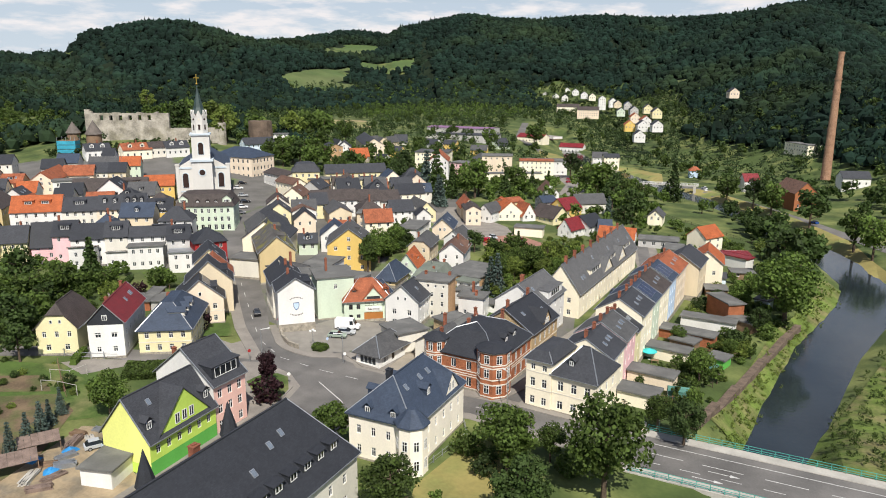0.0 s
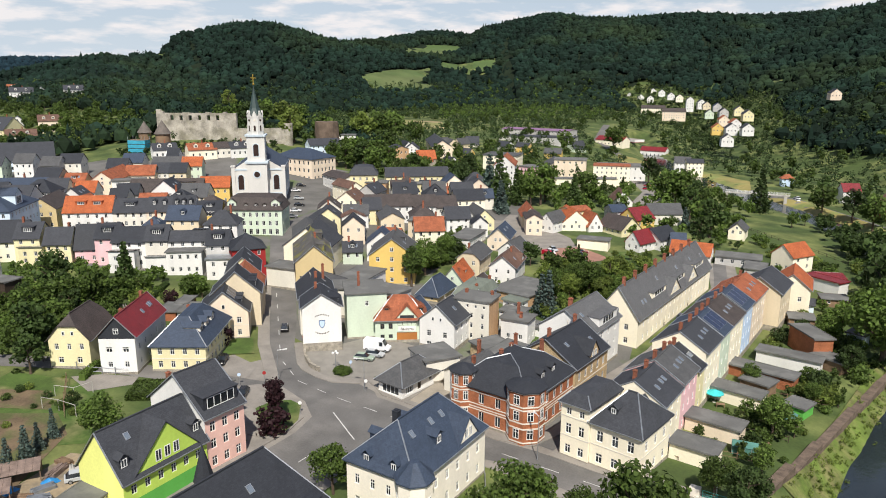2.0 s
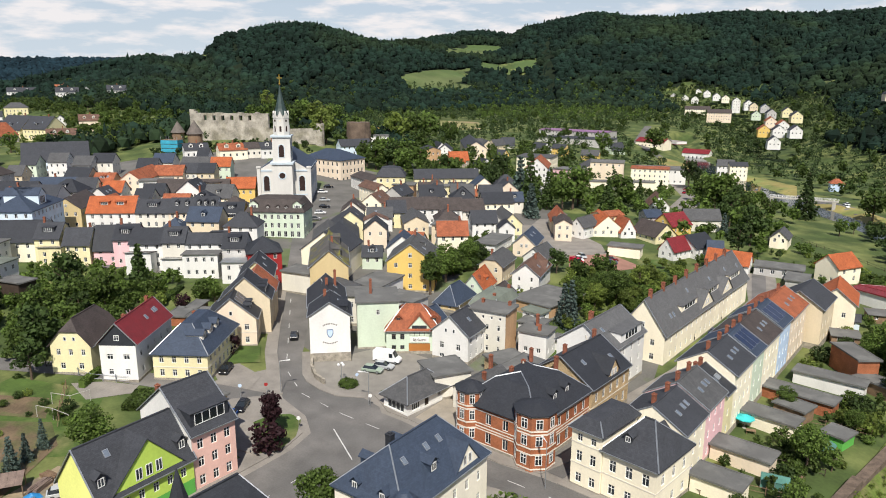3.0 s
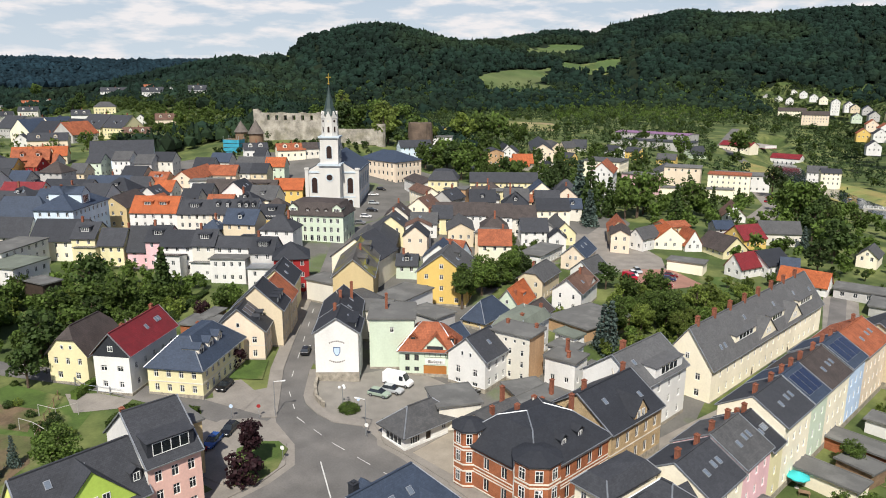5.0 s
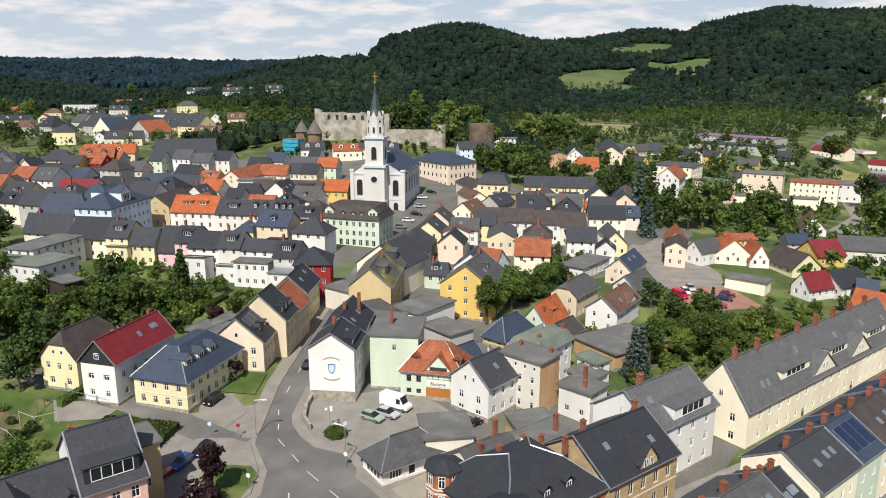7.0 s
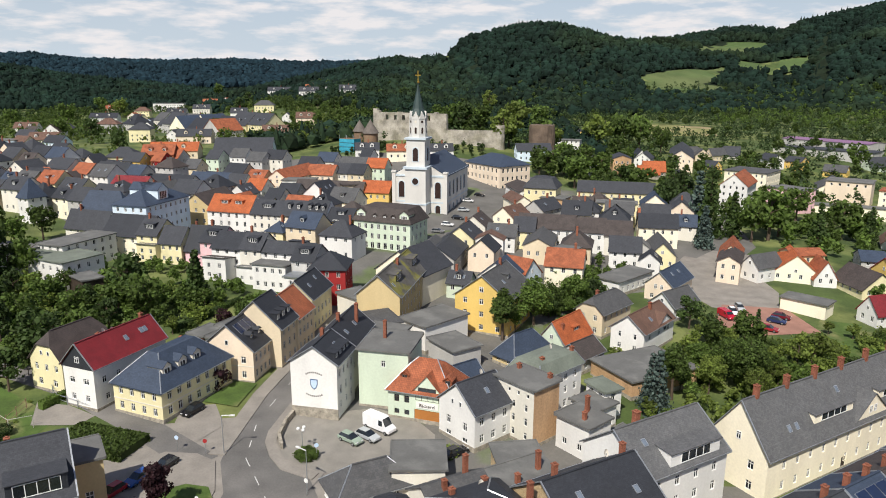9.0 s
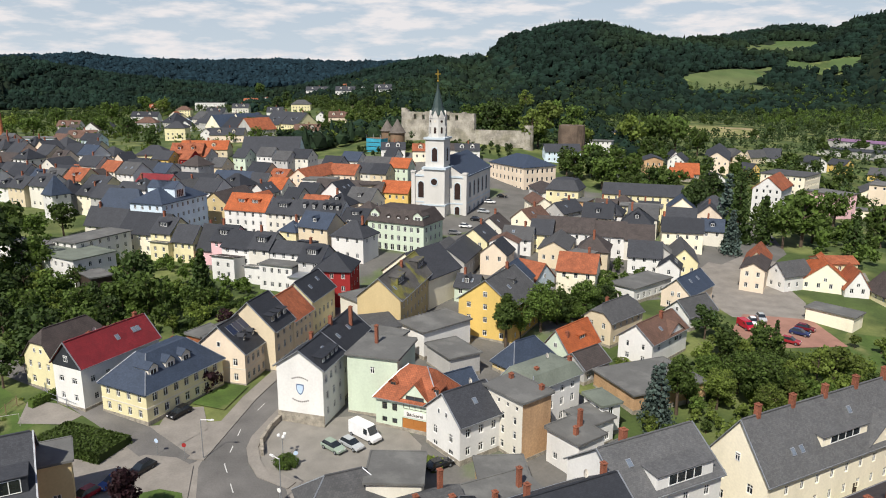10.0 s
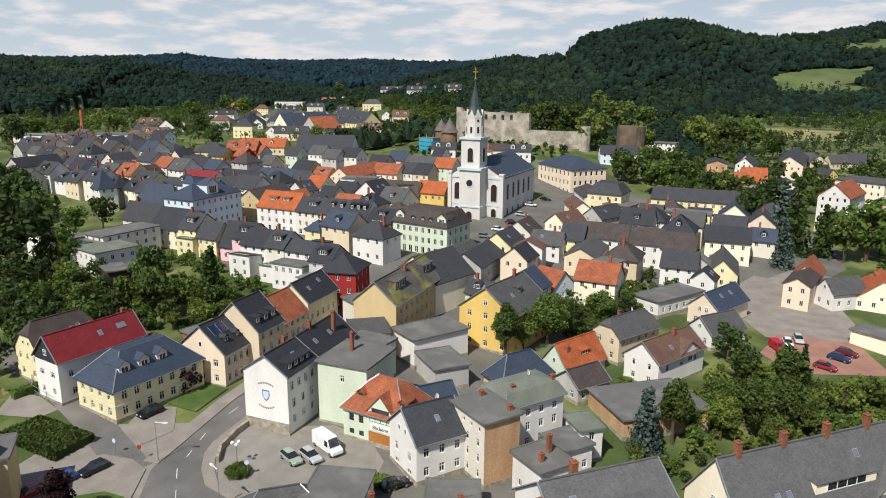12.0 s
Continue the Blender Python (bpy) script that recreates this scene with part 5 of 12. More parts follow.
house_117 = House("house", -239.8, 118.6, -133.6, 16.6, 6.0, 5.5, 15.5, 21.4, "pale blue town hall wing with a slate roof", LBLUE, BSLATE, "hip",
    {'l': [(6, 0.9, 1.35, 0.85), (6, 0.9, 1.35, 4.16), (6, 0.9, 1.35, 7.46)], 'a': [(2, 0.9, 1.35, 0.85), (2, 0.9, 1.35, 4.16), (2, 0.9, 1.35, 7.46)]}, plinth=None, gutter=False)
house_118 = House("house", -235.4, 131.4, -49.0, 21.9, 12.2, 5.5, 18.1, 21.9, "pale blue town hall with a gabled stone dormer", LBLUE, BSLATE, "hip",
    {'b': [(4, 0.9, 1.35, 0.85), (4, 0.9, 1.35, 3.99), (4, 0.9, 1.35, 7.14), (4, 0.9, 1.35, 10.28)], 'l': [(8, 0.9, 1.35, 0.85), (8, 0.9, 1.35, 3.99), (8, 0.9, 1.35, 7.14), (8, 0.9, 1.35, 10.28)]}, plinth=None, gutter=False)
house_118.dormer(0.1, 0.85, -1, 5, 3, "gable", LBLUE).dormer(0.1, 0.85, 1, 5, 3, "gable", LBLUE)
house_119 = House("house", -278.8, 100.6, -63.1, 6.6, 6.0, 6.9, 16.4, 22.0, "white turreted house with a steep slate roof", WHITE, BSLATE, "hip",
    {'b': [(2, 0.9, 1.35, 0.85), (2, 0.9, 1.35, 4.0), (2, 0.9, 1.35, 7.14)], 'l': [(2, 0.9, 1.35, 0.85), (2, 0.9, 1.35, 4.0), (2, 0.9, 1.35, 7.14)]}, plinth=None, gutter=False)
house_120 = House("house", -338.6, 138.1, -137.5, 15.7, 8.4, 9.4, 14.9, 19.7, "dark slate roofed old-town house", OFFWHITE, DSLATE, "gable",
    {'l': [(5, 0.9, 1.35, 0.85), (5, 0.9, 1.35, 3.6)], 'a': [(3, 0.9, 1.35, 0.85), (3, 0.9, 1.35, 3.6), (1, 0.8, 1.0, 5.85)]}, plinth=None, gutter=False)
house_121 = House("house", -325.1, 145.4, -141.0, 7.8, 9.5, 9.0, 15.8, 19.4, "blue slate roofed house", GREY, BSLATE, "gable",
    {'l': [(3, 0.9, 1.35, 0.85), (3, 0.9, 1.35, 4.26)], 'a': [(3, 0.9, 1.35, 0.85), (3, 0.9, 1.35, 4.26), (1, 0.8, 1.0, 7.17)]}, plinth=None, gutter=False)
house_122 = House("house", -297.5, 137.6, -139.0, 15.5, 9.5, 7.9, 14.6, 18.2, "house with a dark red roof and solar panels", OFFWHITE, REDR, "gable",
    {'l': [(5, 0.9, 1.35, 0.85), (5, 0.9, 1.35, 4.23)], 'a': [(3, 0.9, 1.35, 0.85), (3, 0.9, 1.35, 4.23), (1, 0.8, 1.0, 7.1)]}, plinth=None, gutter=False)
house_123 = House("house", -283.5, 126.1, -142.5, 8.4, 9.5, 7.2, 14.0, 17.6, "white house with a grey roof", WHITE, SLATE, "gable",
    {'l': [(3, 0.9, 1.35, 0.85), (3, 0.9, 1.35, 4.25)], 'a': [(3, 0.9, 1.35, 0.85), (3, 0.9, 1.35, 4.25), (1, 0.8, 1.0, 7.15)]}, plinth=None, gutter=False)
house_124 = House("house", -292.5, 152.3, -140.5, 18.8, 9.5, 7.9, 14.7, 18.3, "long house with a dark slate roof", OFFWHITE, DSLATE, "gable",
    {'l': [(6, 0.9, 1.35, 0.85), (6, 0.9, 1.35, 4.24)], 'a': [(3, 0.9, 1.35, 0.85), (3, 0.9, 1.35, 4.24), (1, 0.8, 1.0, 7.12)]}, plinth=None, gutter=False)
house_125 = House("house", -289.6, 166.5, -138.5, 17.3, 9.5, 8.1, 15.0, 18.6, "house with a broad slate roof", GREY, BSLATE, "gable",
    {'l': [(6, 0.9, 1.35, 0.85), (6, 0.9, 1.35, 4.28)], 'a': [(3, 0.9, 1.35, 0.85), (3, 0.9, 1.35, 4.28), (1, 0.8, 1.0, 7.21)]}, plinth=None, gutter=False)
house_126 = House("house", -279.3, 174.3, -142.0, 8.2, 9.1, 8.0, 13.5, 18.5, "cream house with a pale slate roof", CREAM, SLATE, "gable",
    {'l': [(3, 0.9, 1.35, 0.85), (3, 0.9, 1.35, 3.6)], 'a': [(3, 0.9, 1.35, 0.85), (3, 0.9, 1.35, 3.6), (1, 0.8, 1.0, 5.85)]}, plinth=None, gutter=False)
house_127 = House("house", -264.4, 177.2, -140.0, 7.5, 9.5, 7.7, 14.6, 18.2, "white house with an orange roof", WHITE, ORANGE, "gable",
    {'l': [(3, 0.9, 1.35, 0.85), (3, 0.9, 1.35, 4.3)], 'a': [(3, 0.9, 1.35, 0.85), (3, 0.9, 1.35, 4.3), (1, 0.8, 1.0, 7.25)]}, plinth=None, gutter=False)
house_128 = House("house", -250.0, 154.2, -48.0, 19.0, 9.5, 6.5, 13.8, 17.4, "ochre house with a brown mansard roof", OCHRE, UMBER, "gable",
    {'b': [(3, 0.9, 1.35, 0.85), (3, 0.9, 1.35, 4.5), (1, 0.8, 1.0, 7.66)], 'l': [(7, 0.9, 1.35, 0.85), (7, 0.9, 1.35, 4.5)]}, plinth=None, gutter=False)
house_129 = House("house", -241.7, 176.1, -141.5, 6.3, 9.5, 6.9, 13.8, 17.4, "townhouse with a dark roof", OFFWHITE, DSLATE, "gable",
    {'l': [(2, 0.9, 1.35, 0.85), (2, 0.9, 1.35, 4.3)], 'a': [(3, 0.9, 1.35, 0.85), (3, 0.9, 1.35, 4.3), (1, 0.8, 1.0, 7.24)]}, plinth=None, gutter=False)
house_130 = House("house", -243.1, 197.9, -139.5, 27.6, 8.9, 7.9, 13.4, 18.4, "ochre townhouse with a long brown tiled roof", OCHRE, UMBER, "gable",
    {'l': [(10, 0.9, 1.35, 0.85), (10, 0.9, 1.35, 3.6)], 'a': [(3, 0.9, 1.35, 0.85), (3, 0.9, 1.35, 3.6), (1, 0.8, 1.0, 5.85)]}, plinth=None, gutter=False)
house_131 = House("house", -231.9, 212.1, -137.5, 11.4, 9.5, 8.1, 15.0, 18.6, "yellow gabled townhouse with an orange roof", YELLOW, ORANGE, "gable",
    {'l': [(4, 0.9, 1.35, 0.85), (4, 0.9, 1.35, 4.29)], 'a': [(3, 0.9, 1.35, 0.85), (3, 0.9, 1.35, 4.29), (1, 0.8, 1.0, 7.23)]}, plinth=None, gutter=False)
house_132 = House("house", -277.7, 196.7, -51.0, 26.9, 9.5, 8.9, 16.7, 20.3, "peach house with a terracotta roof", PEACH, TERRA, "gable",
    {'b': [(3, 0.9, 1.35, 0.85), (3, 0.9, 1.35, 3.45), (3, 0.9, 1.35, 6.05), (1, 0.8, 1.0, 8.15)], 'l': [(9, 0.9, 1.35, 0.85), (9, 0.9, 1.35, 3.45), (9, 0.9, 1.35, 6.05)]}, plinth=None, gutter=False)
house_133 = House("house", -277.7, 210.6, -139.0, 12.1, 9.5, 9.7, 16.6, 20.2, "house with a long red tiled roof", PEACH, TERRA, "gable",
    {'l': [(4, 0.9, 1.35, 0.85), (4, 0.9, 1.35, 4.32)], 'a': [(3, 0.9, 1.35, 0.85), (3, 0.9, 1.35, 4.32), (1, 0.8, 1.0, 7.3)]}, plinth=None, gutter=False)
house_134 = House("house", -275.0, 218.8, -142.5, 7.9, 9.5, 10.1, 17.0, 20.6, "house with a grey slate roof", OFFWHITE, SLATE, "gable",
    {'l': [(3, 0.9, 1.35, 0.85), (3, 0.9, 1.35, 4.3)], 'a': [(3, 0.9, 1.35, 0.85), (3, 0.9, 1.35, 4.3), (1, 0.8, 1.0, 7.25)]}, plinth=None, gutter=False)
house_135 = House("house", -268.8, 223.4, -140.5, 7.2, 9.5, 10.1, 17.0, 20.6, "beige house with a dark roof", BEIGE, DSLATE, "gable",
    {'l': [(2, 0.9, 1.35, 0.85), (2, 0.9, 1.35, 4.3)], 'a': [(3, 0.9, 1.35, 0.85), (3, 0.9, 1.35, 4.3), (1, 0.8, 1.0, 7.25)]}, plinth=None, gutter=False)
house_136 = House("house", -275.7, 236.2, -138.5, 8.9, 9.5, 11.3, 18.1, 21.7, "pale green house with an orange roof", MINT, ORANGE, "gable",
    {'l': [(3, 0.9, 1.35, 0.85), (3, 0.9, 1.35, 4.29)], 'a': [(3, 0.9, 1.35, 0.85), (3, 0.9, 1.35, 4.29), (1, 0.8, 1.0, 7.23)]}, plinth=None, gutter=False)
house_137 = House("house", -284.1, 229.5, -142.0, 13.5, 9.5, 11.3, 18.2, 21.8, "house with a pale grey roof", OFFWHITE, GREYR, "gable",
    {'l': [(5, 0.9, 1.35, 0.85), (5, 0.9, 1.35, 4.29)], 'a': [(3, 0.9, 1.35, 0.85), (3, 0.9, 1.35, 4.29), (1, 0.8, 1.0, 7.23)]}, plinth=None, gutter=False)
house_138 = House("house", -224.8, 178.0, -140.0, 9.2, 9.5, 6.4, 13.3, 16.9, "townhouse with a red tiled roof", CREAM, TERRA, "gable",
    {'l': [(3, 0.9, 1.35, 0.85), (3, 0.9, 1.35, 4.29)], 'a': [(3, 0.9, 1.35, 0.85), (3, 0.9, 1.35, 4.29), (1, 0.8, 1.0, 7.23)]}, plinth=None, gutter=False)
house_139 = House("house", -247.3, 183.6, -138.0, 7.8, 9.5, 7.4, 14.3, 17.9, "house with a black slate roof", GREY, DSLATE, "gable",
    {'l': [(3, 0.9, 1.35, 0.85), (3, 0.9, 1.35, 4.31)], 'a': [(3, 0.9, 1.35, 0.85), (3, 0.9, 1.35, 4.31), (1, 0.8, 1.0, 7.27)]}, plinth=None, gutter=False)
house_140 = House("house", -359.8, 162.5, -141.5, 5.6, 9.5, 10.4, 17.3, 20.9, "red brick house with a terracotta roof", REDW, TERRA, "gable",
    {'l': [(2, 0.9, 1.35, 0.85), (2, 0.9, 1.35, 4.28)], 'a': [(3, 0.9, 1.35, 0.85), (3, 0.9, 1.35, 4.28), (1, 0.8, 1.0, 7.21)]}, plinth=None, gutter=False)
house_141 = House("house", -367.1, 169.9, -139.5, 11.0, 9.5, 10.8, 17.7, 21.3, "long house with a terracotta roof", GREY, TERRA, "gable",
    {'l': [(4, 0.9, 1.35, 0.85), (4, 0.9, 1.35, 4.28)], 'a': [(3, 0.9, 1.35, 0.85), (3, 0.9, 1.35, 4.28), (1, 0.8, 1.0, 7.2)]}, plinth=None, gutter=False)
house_142 = House("house", -364.8, 152.0, -137.5, 9.6, 9.5, 10.5, 17.3, 20.9, "yellow house with a grey roof", YELLOW, SLATE, "gable",
    {'l': [(3, 0.9, 1.35, 0.85), (3, 0.9, 1.35, 4.26)], 'a': [(3, 0.9, 1.35, 0.85), (3, 0.9, 1.35, 4.26), (1, 0.8, 1.0, 7.17)]}, plinth=None, gutter=False)
house_143 = House("house", -351.7, 187.0, -141.0, 7.1, 9.5, 10.9, 17.8, 21.4, "pale green gabled house", MINT, SLATE, "gable",
    {'l': [(2, 0.9, 1.35, 0.85), (2, 0.9, 1.35, 4.31)], 'a': [(3, 0.9, 1.35, 0.85), (3, 0.9, 1.35, 4.31), (1, 0.8, 1.0, 7.28)]}, plinth=None, gutter=False)
house_144 = House("house", -347.8, 198.2, -139.0, 8.6, 9.5, 11.4, 18.4, 22.0, "white house with a grey roof", WHITE, GREYR, "gable",
    {'l': [(3, 0.9, 1.35, 0.85), (3, 0.9, 1.35, 4.35)], 'a': [(3, 0.9, 1.35, 0.85), (3, 0.9, 1.35, 4.35), (1, 0.8, 1.0, 7.35)]}, plinth=None, gutter=False)
house_145 = House("house", -329.7, 200.7, -142.5, 8.5, 9.5, 11.1, 18.0, 21.6, "grey house with a pale roof", GREY, GREYR, "gable",
    {'l': [(3, 0.9, 1.35, 0.85), (3, 0.9, 1.35, 4.34)], 'a': [(3, 0.9, 1.35, 0.85), (3, 0.9, 1.35, 4.34), (1, 0.8, 1.0, 7.33)]}, plinth=None, gutter=False)
house_146 = House("house", -328.1, 209.4, -140.5, 9.8, 9.5, 11.7, 18.7, 22.3, "house with a dark mansard roof", OFFWHITE, DSLATE, "gable",
    {'l': [(3, 0.9, 1.35, 0.85), (3, 0.9, 1.35, 4.37)], 'a': [(3, 0.9, 1.35, 0.85), (3, 0.9, 1.35, 4.37), (1, 0.8, 1.0, 7.39)]}, plinth=None, gutter=False)
house_147 = House("house", -328.8, 170.2, -138.5, 6.6, 9.5, 9.6, 16.5, 20.1, "beige house standing in the town", BEIGE, GREYR, "gable",
    {'l': [(2, 0.9, 1.35, 0.85), (2, 0.9, 1.35, 4.29)], 'a': [(3, 0.9, 1.35, 0.85), (3, 0.9, 1.35, 4.29), (1, 0.8, 1.0, 7.23)]}, plinth=None, gutter=False)
house_148 = House("house", -350.4, 90.1, -142.0, 15.7, 9.5, 9.6, 16.3, 19.9, "peach house with a grey roof", PEACH, SLATE, "gable",
    {'l': [(5, 0.9, 1.35, 0.85), (5, 0.9, 1.35, 4.18)], 'a': [(3, 0.9, 1.35, 0.85), (3, 0.9, 1.35, 4.18), (1, 0.8, 1.0, 7.02)]}, plinth=None, gutter=False)
house_149 = House("house", -356.4, 70.9, -50.0, 21.3, 9.5, 9.8, 17.0, 20.6, "house with solar panels on a dark roof", GREY, DSLATE, "gable",
    {'b': [(3, 0.9, 1.35, 0.85), (3, 0.9, 1.35, 4.43), (1, 0.8, 1.0, 7.52)], 'l': [(7, 0.9, 1.35, 0.85), (7, 0.9, 1.35, 4.43)]}, plinth=None, gutter=False)
house_150 = House("house", -325.6, 67.5, -138.0, 20.6, 9.5, 8.7, 15.3, 18.9, "long grey house with a dark roof", GREY, UMBER, "gable",
    {'l': [(7, 0.9, 1.35, 0.85), (7, 0.9, 1.35, 4.15)], 'a': [(3, 0.9, 1.35, 0.85), (3, 0.9, 1.35, 4.15), (1, 0.8, 1.0, 6.94)]}, plinth=None, gutter=False)
house_151 = House("house", -335.1, 107.5, -141.5, 11.0, 9.5, 9.1, 15.8, 19.4, "old-town house with a dark roof", OFFWHITE, DSLATE, "gable",
    {'l': [(4, 0.9, 1.35, 0.85), (4, 0.9, 1.35, 4.22)], 'a': [(3, 0.9, 1.35, 0.85), (3, 0.9, 1.35, 4.22), (1, 0.8, 1.0, 7.1)]}, plinth=None, gutter=False)
house_152 = House("house", -316.4, 115.8, -49.5, 10.3, 9.5, 8.4, 15.4, 19.0, "beige house with a brown roof", BEIGE, UMBER, "gable",
    {'b': [(3, 0.9, 1.35, 0.85), (3, 0.9, 1.35, 4.37), (1, 0.8, 1.0, 7.4)], 'l': [(4, 0.9, 1.35, 0.85), (4, 0.9, 1.35, 4.37)]}, plinth=None, gutter=False)
house_153 = House("house", -359.3, 121.1, -137.5, 14.3, 9.5, 10.0, 16.8, 20.4, "white house with a slate roof", WHITE, SLATE, "gable",
    {'l': [(5, 0.9, 1.35, 0.85), (5, 0.9, 1.35, 4.21)], 'a': [(3, 0.9, 1.35, 0.85), (3, 0.9, 1.35, 4.21), (1, 0.8, 1.0, 7.07)]}, plinth=None, gutter=False)
house_154 = House("house", -358.8, 105.2, -51.0, 12.4, 9.5, 10.0, 17.0, 20.6, "house with a slate roof", OFFWHITE, SLATE, "gable",
    {'b': [(3, 0.9, 1.35, 0.85), (3, 0.9, 1.35, 4.38), (1, 0.8, 1.0, 7.41)], 'l': [(4, 0.9, 1.35, 0.85), (4, 0.9, 1.35, 4.38)]}, plinth=None, gutter=False)
house_155 = House("house", -386.7, 84.6, -139.0, 16.2, 9.5, 11.0, 17.7, 21.3, "cream house with a brown roof", CREAM, UMBER, "gable",
    {'l': [(6, 0.9, 1.35, 0.85), (6, 0.9, 1.35, 4.18)], 'a': [(3, 0.9, 1.35, 0.85), (3, 0.9, 1.35, 4.18), (1, 0.8, 1.0, 7.02)]}, plinth=None, gutter=False)
house_156 = House("house", -302.7, 224.8, -142.5, 9.3, 9.5, 12.0, 19.0, 22.6, "house with a blue slate roof", OFFWHITE, BSLATE, "gable",
    {'l': [(3, 0.9, 1.35, 0.85), (3, 0.9, 1.35, 4.33)], 'a': [(3, 0.9, 1.35, 0.85), (3, 0.9, 1.35, 4.33), (1, 0.8, 1.0, 7.31)]}, plinth=None, gutter=False)
house_157 = House("house", -297.0, 242.5, -140.5, 5.3, 9.5, 13.4, 20.3, 23.9, "white house with a dark roof", WHITE, DSLATE, "gable",
    {'l': [(2, 0.9, 1.35, 0.85), (2, 0.9, 1.35, 4.3)], 'a': [(3, 0.9, 1.35, 0.85), (3, 0.9, 1.35, 4.3), (1, 0.8, 1.0, 7.26)]}, plinth=None, gutter=False)
house_158 = House("house", -299.1, 214.0, -138.5, 8.8, 9.5, 10.9, 17.9, 21.5, "grey house with a dark roof", GREY, DSLATE, "gable",
    {'l': [(3, 0.9, 1.35, 0.85), (3, 0.9, 1.35, 4.34)], 'a': [(3, 0.9, 1.35, 0.85), (3, 0.9, 1.35, 4.34), (1, 0.8, 1.0, 7.32)]}, plinth=None, gutter=False)
house_159 = House("house", -260.5, 192.5, -125.6, 12.6, 8.0, 8.2, 17.1, 17.2, "white flat-roofed building standing in the town", WHITE, FELT, "flat",
    {'l': [(4, 0.9, 1.35, 0.85), (4, 0.9, 1.35, 3.82), (4, 0.9, 1.35, 6.79)], 'a': [(3, 0.9, 1.35, 0.85), (3, 0.9, 1.35, 3.82), (3, 0.9, 1.35, 6.79)]}, plinth=None, gutter=False)
house_160 = House("house", -238.4, 204.0, 166.4, 8.0, 8.0, 8.0, 17.2, 17.3, "tan square building with a flat roof", BEIGE, UMBER, "flat",
    {'l': [(3, 0.9, 1.35, 0.85), (3, 0.9, 1.35, 3.91), (3, 0.9, 1.35, 6.97)], 'a': [(3, 0.9, 1.35, 0.85), (3, 0.9, 1.35, 3.91), (3, 0.9, 1.35, 6.97)]}, plinth=None, gutter=False)
house_161 = House("house", -385.4, 212.4, -144.0, 14.1, 11.4, 12.8, 16.8, 24.1, "long blue-grey hall with a slate roof", LBLUE, SLATE, "gable",
    {'l': [(5, 0.9, 1.35, 0.85)], 'a': [(4, 0.9, 1.35, 0.85), (1, 0.8, 1.0, 4.32)]}, plinth=None, gutter=False)
house_162 = House("house", -162.9, 236.1, -137.5, 17.7, 9.5, 4.3, 10.7, 14.3, "white townhouse under a dark brown roof", WHITE, UMBER, "gable",
    {'l': [(6, 0.9, 1.35, 0.85), (6, 0.9, 1.35, 4.05)], 'a': [(3, 0.9, 1.35, 0.85), (3, 0.9, 1.35, 4.05), (1, 0.8, 1.0, 6.76)]}, plinth=None, gutter=False)
house_163 = House("house", -153.0, 245.4, -135.5, 9.4, 9.5, 3.5, 10.2, 13.8, "white townhouse with a wide dark roof", WHITE, UMBER, "gable",
    {'b': [(3, 0.9, 1.35, 0.85), (3, 0.9, 1.35, 4.17), (1, 0.8, 1.0, 6.99)], 'l': [(3, 0.9, 1.35, 0.85), (3, 0.9, 1.35, 4.17)]}, plinth=None, gutter=False)
house_164 = House("house", -146.6, 251.0, -133.5, 8.4, 9.5, 3.0, 9.7, 13.3, "townhouse with a dark brown roof", OFFWHITE, UMBER, "gable",
    {'b': [(3, 0.9, 1.35, 0.85), (3, 0.9, 1.35, 4.19), (1, 0.8, 1.0, 7.03)], 'l': [(3, 0.9, 1.35, 0.85), (3, 0.9, 1.35, 4.19)]}, plinth=None, gutter=False)
house_165 = House("house", -136.5, 243.5, -137.0, 9.1, 9.5, 2.3, 7.5, 11.1, "white house with a grey roof", WHITE, SLATE, "gable",
    {'b': [(3, 0.9, 1.35, 0.85), (3, 0.9, 1.35, 3.44), (1, 0.8, 1.0, 5.53)], 'l': [(3, 0.9, 1.35, 0.85), (3, 0.9, 1.35, 3.44)]}, plinth=None, gutter=False)
house_166 = House("house", -148.2, 271.5, -135.0, 12.4, 9.5, 3.0, 9.6, 13.2, "cream corner house with a dark slate roof", CREAM, DSLATE, "gable",
    {'b': [(3, 0.9, 1.35, 0.85), (3, 0.9, 1.35, 4.13), (1, 0.8, 1.0, 6.91)], 'l': [(4, 0.9, 1.35, 0.85), (4, 0.9, 1.35, 4.13)]}, plinth=None, gutter=False)
house_167 = House("house", -194.0, 300.4, -138.5, 30.0, 9.5, 5.9, 12.6, 16.2, "long pale yellow house with a slate roof", PALEY, SLATE, "gable",
    {'l': [(10, 0.9, 1.35, 0.85), (10, 0.9, 1.35, 4.19)]}, plinth=None, gutter=False)
house_168 = House("house", -158.8, 230.5, 133.5, 30.0, 8.5, 4.8, 8.8, 11.1, "beige gabled house with a grey roof", BEIGE, GREYR, "gable",
    {'r': [(10, 0.9, 1.35, 0.85)], 'a': [(3, 0.9, 1.35, 0.85)]}, plinth=None, gutter=False)
house_169 = House("house", -133.7, 255.6, 135.5, 16.5, 7.7, 2.1, 6.1, 9.8, "yellow gabled outbuilding standing in the town", PALEY, GREYR, "gable",
    {'l': [(6, 0.9, 1.35, 0.85)], 'a': [(3, 0.9, 1.35, 0.85), (1, 0.8, 1.0, 4.35)]}, plinth=None, gutter=False)
